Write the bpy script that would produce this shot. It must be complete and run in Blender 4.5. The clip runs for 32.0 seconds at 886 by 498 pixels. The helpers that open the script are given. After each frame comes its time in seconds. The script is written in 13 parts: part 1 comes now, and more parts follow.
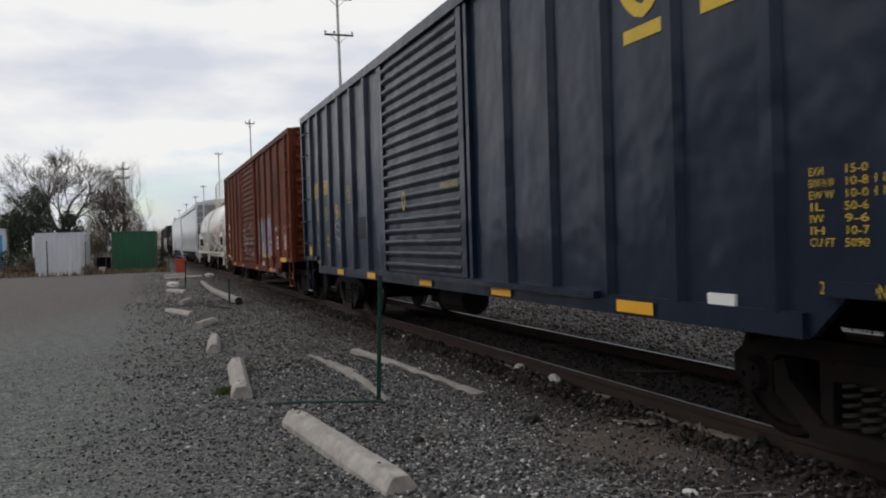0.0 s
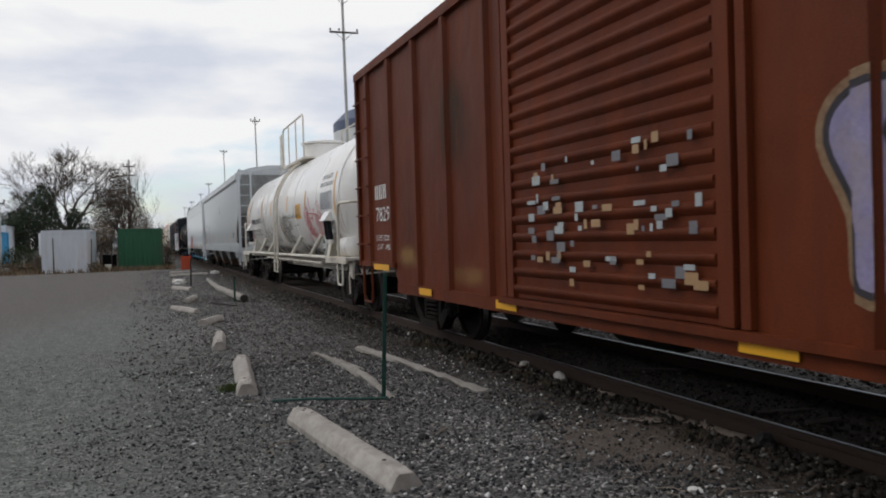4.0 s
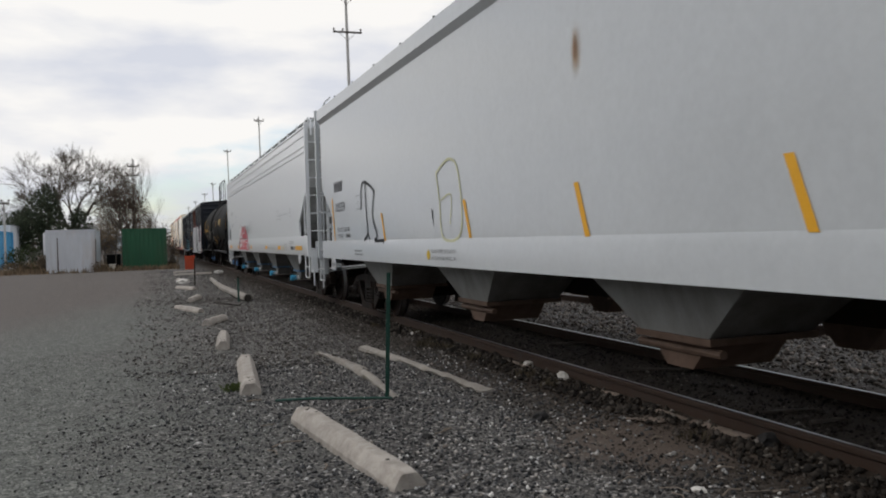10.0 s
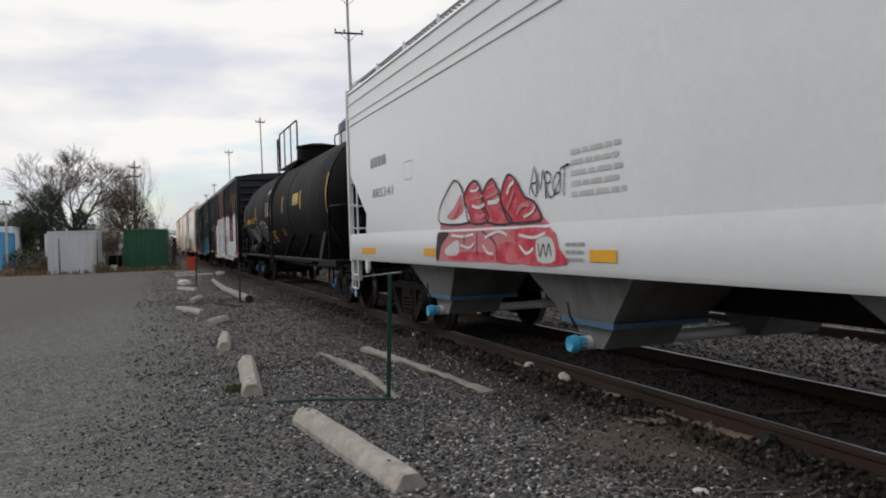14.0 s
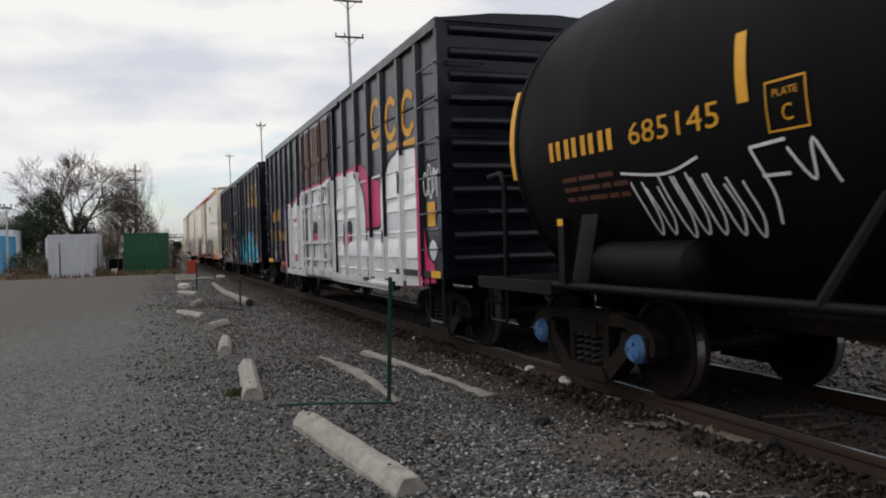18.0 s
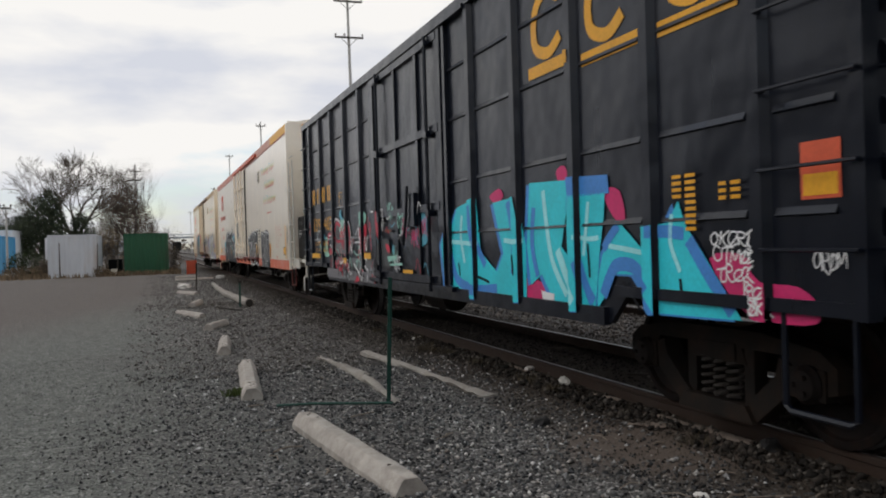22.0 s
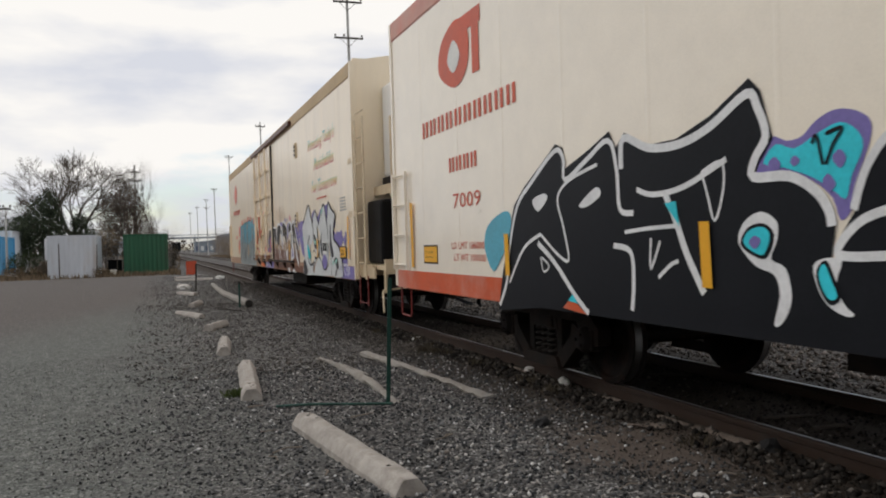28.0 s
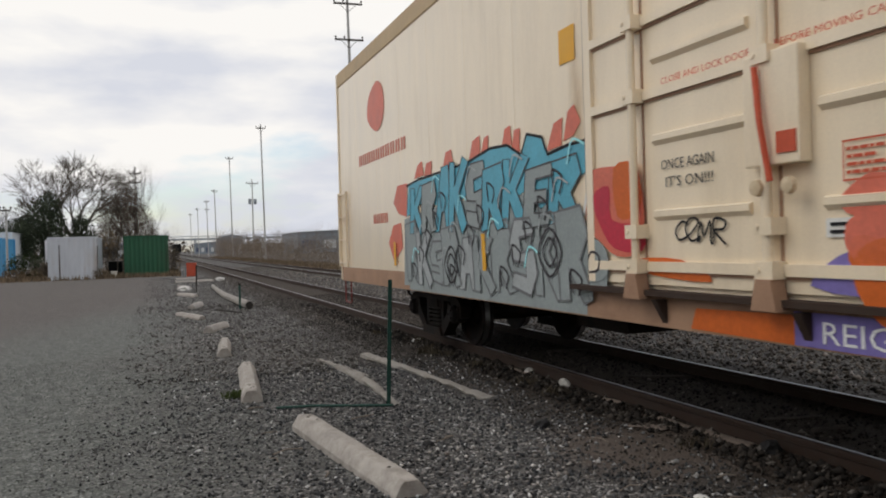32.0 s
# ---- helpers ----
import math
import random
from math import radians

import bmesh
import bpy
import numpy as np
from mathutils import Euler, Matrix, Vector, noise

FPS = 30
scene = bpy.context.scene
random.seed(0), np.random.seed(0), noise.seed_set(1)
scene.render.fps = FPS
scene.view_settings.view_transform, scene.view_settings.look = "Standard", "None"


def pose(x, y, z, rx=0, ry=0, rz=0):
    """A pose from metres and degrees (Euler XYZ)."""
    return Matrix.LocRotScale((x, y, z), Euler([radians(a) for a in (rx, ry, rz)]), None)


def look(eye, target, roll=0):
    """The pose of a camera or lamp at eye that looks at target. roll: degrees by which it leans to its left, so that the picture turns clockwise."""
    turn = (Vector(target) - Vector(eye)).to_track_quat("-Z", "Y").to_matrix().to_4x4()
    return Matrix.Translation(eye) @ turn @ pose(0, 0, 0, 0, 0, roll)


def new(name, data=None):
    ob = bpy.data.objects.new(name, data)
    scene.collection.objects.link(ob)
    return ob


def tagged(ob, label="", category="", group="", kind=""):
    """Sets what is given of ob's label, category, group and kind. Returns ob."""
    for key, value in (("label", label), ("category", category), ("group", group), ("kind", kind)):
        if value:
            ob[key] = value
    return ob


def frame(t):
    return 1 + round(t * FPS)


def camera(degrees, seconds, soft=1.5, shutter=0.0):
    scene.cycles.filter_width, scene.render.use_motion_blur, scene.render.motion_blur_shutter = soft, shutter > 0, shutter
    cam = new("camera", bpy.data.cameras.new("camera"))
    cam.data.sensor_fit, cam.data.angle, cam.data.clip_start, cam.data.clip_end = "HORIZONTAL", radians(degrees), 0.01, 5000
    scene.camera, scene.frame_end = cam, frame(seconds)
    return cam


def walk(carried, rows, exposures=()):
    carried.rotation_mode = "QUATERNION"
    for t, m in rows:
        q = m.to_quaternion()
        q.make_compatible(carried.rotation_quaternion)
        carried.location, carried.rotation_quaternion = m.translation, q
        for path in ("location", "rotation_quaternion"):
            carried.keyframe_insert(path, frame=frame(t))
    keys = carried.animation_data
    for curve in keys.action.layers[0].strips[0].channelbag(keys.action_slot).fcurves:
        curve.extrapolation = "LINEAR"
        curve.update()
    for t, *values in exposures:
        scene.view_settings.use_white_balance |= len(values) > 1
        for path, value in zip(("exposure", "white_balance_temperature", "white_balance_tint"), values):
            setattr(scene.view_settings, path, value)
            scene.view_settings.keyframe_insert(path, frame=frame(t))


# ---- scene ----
# camera on a stand beside the track, turning very slightly
cam = camera(58.5, 32.0, soft=1.95, shutter=0.1)
EYE = (0.0, 0.0, 1.58)
PATH = [
    (0, pose(0, 0, 1.58, 89.247, 1.718, -20.967)),
    (0.5, pose(0, 0, 1.58, 89.223, 1.718, -20.949)),
    (1, pose(0, 0, 1.58, 89.184, 1.718, -20.911)),
    (1.5, pose(0, 0, 1.58, 89.169, 1.718, -20.874)),
    (2, pose(0, 0, 1.58, 89.150, 1.718, -20.813)),
    (2.5, pose(0, 0, 1.58, 89.130, 1.718, -20.742)),
    (3, pose(0, 0, 1.58, 89.101, 1.718, -20.669)),
    (3.5, pose(0, 0, 1.58, 89.092, 1.718, -20.638)),
    (5.5, pose(0, 0, 1.58, 88.997, 1.718, -20.503)),
    (6, pose(0, 0, 1.58, 88.995, 1.718, -20.484)),
    (6.5, pose(0, 0, 1.58, 88.992, 1.718, -20.464)),
    (7, pose(0, 0, 1.58, 88.992, 1.718, -20.446)),
    (7.5, pose(0, 0, 1.58, 88.993, 1.718, -20.431)),
    (8, pose(0, 0, 1.58, 88.995, 1.718, -20.413)),
    (8.5, pose(0, 0, 1.58, 88.996, 1.718, -20.394)),
    (9, pose(0, 0, 1.58, 89.017, 1.718, -20.387)),
    (9.5, pose(0, 0, 1.58, 89.036, 1.718, -20.372)),
    (10, pose(0, 0, 1.58, 89.058, 1.718, -20.353)),
    (10.5, pose(0, 0, 1.58, 89.046, 1.718, -20.335)),
    (11, pose(0, 0, 1.58, 89.032, 1.718, -20.313)),
    (11.5, pose(0, 0, 1.58, 89.033, 1.718, -20.295)),
    (12, pose(0, 0, 1.58, 89.046, 1.718, -20.280)),
    (12.5, pose(0, 0, 1.58, 89.060, 1.718, -20.278)),
    (13, pose(0, 0, 1.58, 89.077, 1.718, -20.271)),
    (13.5, pose(0, 0, 1.58, 89.092, 1.718, -20.269)),
    (14, pose(0, 0, 1.58, 89.134, 1.718, -20.256)),
    (14.5, pose(0, 0, 1.58, 89.145, 1.718, -20.256)),
    (16.5, pose(0, 0, 1.58, 89.341, 1.718, -20.226)),
    (17, pose(0, 0, 1.58, 89.352, 1.718, -20.226)),
    (17.5, pose(0, 0, 1.58, 89.375, 1.718, -20.224)),
    (18, pose(0, 0, 1.58, 89.398, 1.718, -20.222)),
    (18.5, pose(0, 0, 1.58, 89.420, 1.718, -20.220)),
    (19, pose(0, 0, 1.58, 89.439, 1.718, -20.222)),
    (19.5, pose(0, 0, 1.58, 89.420, 1.718, -20.222)),
    (20, pose(0, 0, 1.58, 89.397, 1.718, -20.218)),
    (20.5, pose(0, 0, 1.58, 89.375, 1.718, -20.214)),
    (21, pose(0, 0, 1.58, 89.380, 1.718, -20.218)),
    (21.5, pose(0, 0, 1.58, 89.400, 1.718, -20.231)),
    (22, pose(0, 0, 1.58, 89.419, 1.718, -20.244)),
    (22.5, pose(0, 0, 1.58, 89.434, 1.718, -20.249)),
    (23, pose(0, 0, 1.58, 89.432, 1.718, -20.251)),
    (23.5, pose(0, 0, 1.58, 89.423, 1.718, -20.253)),
    (24, pose(0, 0, 1.58, 89.423, 1.718, -20.257)),
    (24.5, pose(0, 0, 1.58, 89.427, 1.718, -20.258)),
    (25, pose(0, 0, 1.58, 89.458, 1.718, -20.262)),
    (25.5, pose(0, 0, 1.58, 89.469, 1.718, -20.264)),
    (27.5, pose(0, 0, 1.58, 89.475, 1.718, -20.267)),
    (28, pose(0, 0, 1.58, 89.462, 1.718, -20.271)),
    (28.5, pose(0, 0, 1.58, 89.441, 1.718, -20.273)),
    (29, pose(0, 0, 1.58, 89.443, 1.718, -20.277)),
    (29.5, pose(0, 0, 1.58, 89.462, 1.718, -20.266)),
    (30, pose(0, 0, 1.58, 89.483, 1.718, -20.264)),
    (30.5, pose(0, 0, 1.58, 89.499, 1.718, -20.264)),
    (31, pose(0, 0, 1.58, 89.518, 1.718, -20.269)),
    (31.5, pose(0, 0, 1.58, 89.552, 1.718, -20.255)),
    (32, pose(0, 0, 1.58, 89.575, 1.718, -20.245)),
]
# the picture begins a little cool and warms as the pale cars pass
walk(cam, PATH, [(0, -0.04, 6420, 10), (3, -0.04, 6330, 10), (6, 0.04, 6500, 10), (14, 0.04, 6570, 10), (18, 0.0, 6550, 10), (23, 0.02, 6600, 10), (28, 0.05, 6660, 10), (31, 0.08, 6680, 10), (32, 0.04, 6640, 10)])

# world: broken bright cloud over a pale blue sky, weak veiled sun
world = bpy.data.worlds.new("overcast_sky")
scene.world = world
world.use_nodes = True
wt = world.node_tree
wt.nodes.clear()
w_out = wt.nodes.new("ShaderNodeOutputWorld")
w_sky = wt.nodes.new("ShaderNodeTexSky")
w_sky.sky_type = "NISHITA"
w_sky.sun_disc = False
w_sky.sun_elevation = radians(45)
w_sky.sun_rotation = radians(-70)
w_bg1 = wt.nodes.new("ShaderNodeBackground")
w_bg1.inputs["Strength"].default_value = 0.15
wt.links.new(w_sky.outputs[0], w_bg1.inputs[0])
w_tc = wt.nodes.new("ShaderNodeTexCoord")
w_map = wt.nodes.new("ShaderNodeMapping")
w_map.inputs["Scale"].default_value = (1.0, 1.0, 3.2)
w_map.inputs["Location"].default_value = (0.62, 0.06, 0.74)
wt.links.new(w_tc.outputs["Generated"], w_map.inputs[0])
w_n1 = wt.nodes.new("ShaderNodeTexNoise")
w_n1.inputs["Scale"].default_value = 2.1
w_n1.inputs["Detail"].default_value = 7
w_n1.inputs["Roughness"].default_value = 0.55
wt.links.new(w_map.outputs[0], w_n1.inputs["Vector"])
w_cov = wt.nodes.new("ShaderNodeValToRGB")
w_cov.color_ramp.elements[0].position = 0.36
w_cov.color_ramp.elements[1].position = 0.46
wt.links.new(w_n1.outputs["Fac"], w_cov.inputs[0])
w_n2 = wt.nodes.new("ShaderNodeTexNoise")
w_n2.inputs["Scale"].default_value = 3.0
w_n2.inputs["Detail"].default_value = 6
wt.links.new(w_map.outputs[0], w_n2.inputs["Vector"])
w_col = wt.nodes.new("ShaderNodeValToRGB")
w_col.color_ramp.elements[0].position = 0.41
w_col.color_ramp.elements[0].color = (0.66, 0.69, 0.77, 1)
w_col.color_ramp.elements[1].position = 0.56
w_col.color_ramp.elements[1].color = (0.93, 0.92, 0.905, 1)
wt.links.new(w_n2.outputs["Fac"], w_col.inputs[0])
w_bg2 = wt.nodes.new("ShaderNodeBackground")
w_bg2.inputs["Strength"].default_value = 1.0
wt.links.new(w_col.outputs[0], w_bg2.inputs[0])
w_mix = wt.nodes.new("ShaderNodeMixShader")
wt.links.new(w_cov.outputs[0], w_mix.inputs[0])
wt.links.new(w_bg1.outputs[0], w_mix.inputs[1])
wt.links.new(w_bg2.outputs[0], w_mix.inputs[2])
wt.links.new(w_mix.outputs[0], w_out.inputs[0])

sun = new("sun", bpy.data.lights.new("sun", "SUN"))
sun.data.energy = 0.62
sun.data.angle = radians(25)
sun.data.color = (1.0, 0.96, 0.9)
sun.matrix_world = look((0, 0, 0), (0.66, -0.24, -0.71))
scene.view_settings.exposure = 0.0

# ---- materials ----
XC, ZR, WHEEL_R = 5.05, 0.12, 0.457   # track centre, rail top, wheel radius


def node(mt, kind, **inputs):
    n = mt.node_tree.nodes.new(kind)
    for k, v in inputs.items():
        n.inputs[k.replace("_", " ")].default_value = v
    return n


def surface(name, col, rough=0.6, metal=0.0, var=0.12, scale=3.0, fine=60.0, bump=0.15, dirt=None, dirt_amount=0.35,
            dirt_scale=1.2, streak=False, spec=0.4, coat=0.0, dent=0.0):
    """A weathered surface: base colour varied at two scales, optional stains, fine relief."""
    mt = bpy.data.materials.new(name)
    mt.use_nodes = True
    nt = mt.node_tree
    b = nt.nodes["Principled BSDF"]
    b.inputs["Roughness"].default_value = rough
    b.inputs["Metallic"].default_value = metal
    b.inputs["Specular IOR Level"].default_value = spec
    b.inputs["Coat Weight"].default_value = coat
    b.inputs["Coat Roughness"].default_value = 0.12
    tc = node(mt, "ShaderNodeTexCoord")
    co = tc.outputs["Object"]
    if streak:
        mp = node(mt, "ShaderNodeMapping")
        mp.inputs["Scale"].default_value = (1, 1, 0.18)
        nt.links.new(co, mp.inputs[0])
        sc = mp.outputs[0]
    else:
        sc = co
    n1 = node(mt, "ShaderNodeTexNoise", Scale=scale, Detail=6.0, Roughness=0.6)
    nt.links.new(sc, n1.inputs["Vector"])
    n2 = node(mt, "ShaderNodeTexNoise", Scale=fine, Detail=4.0, Roughness=0.7)
    nt.links.new(co, n2.inputs["Vector"])
    add = node(mt, "ShaderNodeMath")
    add.operation = "ADD"
    nt.links.new(n1.outputs["Fac"], add.inputs[0])
    nt.links.new(n2.outputs["Fac"], add.inputs[1])
    ramp = node(mt, "ShaderNodeValToRGB")
    e = ramp.color_ramp.elements
    e[0].position, e[1].position = 0.35, 0.65
    e[0].color = (*[c * (1 - var) for c in col], 1)
    e[1].color = (*[min(1, c * (1 + var)) for c in col], 1)
    half = node(mt, "ShaderNodeMath")
    half.operation = "MULTIPLY"
    half.inputs[1].default_value = 0.5
    nt.links.new(add.outputs[0], half.inputs[0])
    nt.links.new(half.outputs[0], ramp.inputs[0])
    out = ramp.outputs[0]
    if dirt:
        n3 = node(mt, "ShaderNodeTexNoise", Scale=dirt_scale, Detail=8.0, Roughness=0.68)
        nt.links.new(sc, n3.inputs["Vector"])
        r3 = node(mt, "ShaderNodeValToRGB")
        r3.color_ramp.elements[0].position = 0.62 - dirt_amount * 0.35
        r3.color_ramp.elements[1].position = 0.78
        r3.color_ramp.elements[0].color = (0, 0, 0, 1)
        r3.color_ramp.elements[1].color = (min(1, dirt_amount * 1.6),) * 3 + (1,)
        nt.links.new(n3.outputs["Fac"], r3.inputs[0])
        mx = node(mt, "ShaderNodeMix")
        mx.data_type = "RGBA"
        nt.links.new(r3.outputs[0], mx.inputs[0])
        nt.links.new(out, mx.inputs[6])
        mx.inputs[7].default_value = (*dirt, 1)
        out = mx.outputs[2]
    nt.links.new(out, b.inputs["Base Color"])
    rr = node(mt, "ShaderNodeMapRange")
    rr.inputs[3].default_value = max(0.05, rough - 0.12)
    rr.inputs[4].default_value = min(1.0, rough + 0.12)
    nt.links.new(n1.outputs["Fac"], rr.inputs[0])
    nt.links.new(rr.outputs[0], b.inputs["Roughness"])
    if bump:
        bp = node(mt, "ShaderNodeBump", Strength=bump, Distance=0.01)
        nt.links.new(add.outputs[0], bp.inputs["Height"])
        nt.links.new(bp.outputs[0], b.inputs["Normal"])
        if dent:
            # sheet metal is never quite flat
            n4 = node(mt, "ShaderNodeTexNoise", Scale=1.7, Detail=2.0, Roughness=0.45)
            nt.links.new(co, n4.inputs["Vector"])
            b4n = node(mt, "ShaderNodeBump", Strength=dent, Distance=0.12)
            nt.links.new(n4.outputs["Fac"], b4n.inputs["Height"])
            nt.links.new(b4n.outputs[0], bp.inputs["Normal"])
            nt.links.new(b4n.outputs[0], b.inputs["Coat Normal"])
    return mt


MAT = {}
RUST = (0.10, 0.045, 0.025)
GRIME = (0.045, 0.04, 0.035)
for key, kw in {
    "blue_paint": dict(col=(0.008, 0.015, 0.030), rough=0.34, spec=0.25, coat=0.17, dent=0.35, dirt=(0.018, 0.024, 0.036), dirt_amount=0.35, streak=True),
    "red_paint": dict(col=(0.125, 0.027, 0.008), rough=0.6, spec=0.16, dent=0.3, var=0.25, dirt=(0.035, 0.012, 0.007), dirt_amount=0.5, streak=True),
    "white_tank": dict(col=(0.83, 0.81, 0.77), rough=0.3, spec=0.5, coat=0.35, dent=0.06, dirt=(0.45, 0.34, 0.22), dirt_amount=0.26, dirt_scale=0.9, streak=True, var=0.06),
    "cream_frame": dict(col=(0.68, 0.64, 0.55), rough=0.55, dirt=(0.25, 0.15, 0.08), dirt_amount=0.4, var=0.08),
    "hopper_gray": dict(col=(0.55, 0.575, 0.59), rough=0.34, spec=0.5, coat=0.45, bump=0.03, fine=12, dirt=(0.50, 0.51, 0.50), dirt_amount=0.05, dirt_scale=0.7, var=0.04),
    "hopper_white": dict(col=(0.76, 0.78, 0.79), rough=0.34, spec=0.5, coat=0.35, bump=0.03, fine=12, dirt=(0.69, 0.70, 0.69), dirt_amount=0.05, dirt_scale=0.7, var=0.03),
    "black_tank": dict(col=(0.0035, 0.0033, 0.0035), rough=0.6, spec=0.08, dirt=(0.009, 0.0085, 0.008), dirt_amount=0.5, streak=True),
    "black_paint": dict(col=(0.0045, 0.0043, 0.0045), rough=0.55, spec=0.14, dirt=(0.011, 0.009, 0.008), dirt_amount=0.4),
    "navy_paint": dict(col=(0.005, 0.007, 0.013), rough=0.32, spec=0.25, coat=0.2, dent=0.3, dirt=(0.016, 0.017, 0.021), dirt_amount=0.35, streak=True),
    "cream_reefer": dict(col=(0.93, 0.84, 0.70), rough=0.32, spec=0.5, coat=0.5, dent=0.06, dirt=(0.68, 0.6, 0.48), dirt_amount=0.16, dirt_scale=0.8, var=0.05),
    "tan_reefer": dict(col=(0.90, 0.76, 0.56), rough=0.35, spec=0.5, coat=0.45, dent=0.06, dirt=(0.56, 0.42, 0.25), dirt_amount=0.3, streak=True, var=0.07),
    "truck_iron": dict(col=(0.012, 0.0098, 0.0082), spec=0.2, rough=0.75, dirt=(0.038, 0.021, 0.013), dirt_amount=0.5, dirt_scale=4),
    "wheel_iron": dict(col=(0.010, 0.007, 0.006), spec=0.2, rough=0.7, dirt=(0.05, 0.022, 0.012), dirt_amount=0.4, dirt_scale=5),
    "spring_iron": dict(col=(0.035, 0.029, 0.025), rough=0.8, dirt=(0.02, 0.015, 0.012), dirt_amount=0.4, dirt_scale=6),
    "bright_steel": dict(col=(0.42, 0.42, 0.42), rough=0.38, metal=1.0),
    "rail_rust": dict(col=(0.04, 0.022, 0.014), rough=0.8, dirt=GRIME, dirt_amount=0.4, dirt_scale=6),
    "concrete": dict(col=(0.40, 0.365, 0.325), rough=0.85, var=0.2, dirt=(0.2, 0.175, 0.15), dirt_amount=0.6, dirt_scale=7, fine=90, bump=0.4),
    "tie_wood": dict(col=(0.035, 0.027, 0.021), rough=0.9, dirt=(0.07, 0.058, 0.048), dirt_amount=0.5, dirt_scale=6, bump=0.5),
    "green_post": dict(col=(0.01, 0.055, 0.04), rough=0.5),
    "green_box": dict(col=(0.018, 0.095, 0.045), rough=0.5, dirt=(0.06, 0.05, 0.03), dirt_amount=0.35, streak=True),
    "white_box": dict(col=(0.55, 0.57, 0.60), rough=0.55, dirt=(0.4, 0.28, 0.18), dirt_amount=0.35, streak=True),
    "blue_box": dict(col=(0.07, 0.32, 0.55), rough=0.5, dirt=(0.2, 0.3, 0.35), dirt_amount=0.3, streak=True),
    "orange_plastic": dict(col=(0.55, 0.07, 0.02), rough=0.5),
    "bark": dict(col=(0.085, 0.07, 0.055), rough=0.95),
    "yellow_tape": dict(col=(0.80, 0.40, 0.02), rough=0.45, var=0.08),
    "white_paint": dict(col=(0.78, 0.77, 0.74), rough=0.5, var=0.06),
}.items():
    MAT[key] = surface(key, **kw)

# ---- geometry helpers ----
class Geo:
    """Vertices and faces gathered for one mesh."""

    def __init__(self):
        self.v, self.f, self.m = [], [], []

    def add(self, verts, faces, mi=0):
        o = len(self.v)
        self.v += [tuple(p) for p in verts]
        self.f += [tuple(i + o for i in f) for f in faces]
        self.m += [mi] * len(faces)
        return self

    def box(self, x0, x1, y0, y1, z0, z1, mi=0):
        p = [(x, y, z) for z in (z0, z1) for y in (y0, y1) for x in (x0, x1)]
        return self.add(p, [(0, 2, 3, 1), (4, 5, 7, 6), (0, 1, 5, 4), (2, 6, 7, 3), (0, 4, 6, 2), (1, 3, 7, 5)], mi)

    def tube(self, p0, p1, r, n=8, r1=None, cap=True, mi=0):
        p0, p1 = Vector(p0), Vector(p1)
        r1 = r if r1 is None else r1
        d = (p1 - p0).normalized()
        a = d.orthogonal().normalized()
        b = d.cross(a)
        ring = lambda p, q: [p + q * (math.cos(2 * math.pi * k / n) * a + math.sin(2 * math.pi * k / n) * b) for k in range(n)]
        f = [(k, (k + 1) % n, n + (k + 1) % n, n + k) for k in range(n)]
        if cap:
            f += [tuple(range(n))[::-1], tuple(range(n, 2 * n))]
        return self.add(ring(p0, r) + ring(p1, r1), f, mi)

    def pipe(self, pts, r, n=6, mi=0):
        """A bent round bar through the points."""
        pts = [Vector(p) for p in pts]
        rings = []
        a = None
        for i, p in enumerate(pts):
            d = (pts[min(i + 1, len(pts) - 1)] - pts[max(i - 1, 0)]).normalized()
            a = d.orthogonal().normalized() if a is None else (a - d * a.dot(d)).normalized()
            b = d.cross(a)
            rings += [p + r * (math.cos(2 * math.pi * k / n) * a + math.sin(2 * math.pi * k / n) * b) for k in range(n)]
        f = [(i * n + k, i * n + (k + 1) % n, (i + 1) * n + (k + 1) % n, (i + 1) * n + k) for i in range(len(pts) - 1) for k in range(n)]
        f += [tuple(range(n))[::-1], tuple(range((len(pts) - 1) * n, len(pts) * n))]
        return self.add(rings, f, mi)

    def lathe(self, prof, n=32, axis="x", c=(0, 0, 0), mi=0, cap=True):
        """prof: (along, radius) pairs turned about the axis."""
        v, f = [], []
        for s, r in prof:
            for k in range(n):
                a = 2 * math.pi * k / n
                u, w = r * math.cos(a), r * math.sin(a)
                p = {"x": (s, u, w), "y": (w, s, u), "z": (u, w, s)}[axis]
                v.append((p[0] + c[0], p[1] + c[1], p[2] + c[2]))
        for i in range(len(prof) - 1):
            for k in range(n):
                f.append((i * n + k, i * n + (k + 1) % n, (i + 1) * n + (k + 1) % n, (i + 1) * n + k))
        if cap:
            f += [tuple(range(n))[::-1], tuple(range((len(prof) - 1) * n, len(prof) * n))]
        return self.add(v, f, mi)

    def prism(self, poly, axis, a0, a1, mi=0):
        """An outline of (u, w) pairs drawn out from a0 to a1 along the axis: x gives (y, z), y gives (x, z), z gives (x, y)."""
        n = len(poly)
        at = {"x": lambda u, w, s: (s, u, w), "y": lambda u, w, s: (u, s, w), "z": lambda u, w, s: (u, w, s)}[axis]
        v = [at(u, w, a0) for u, w in poly] + [at(u, w, a1) for u, w in poly]
        f = [(k, (k + 1) % n, n + (k + 1) % n, n + k) for k in range(n)] + [tuple(range(n))[::-1], tuple(range(n, 2 * n))]
        return self.add(v, f, mi)

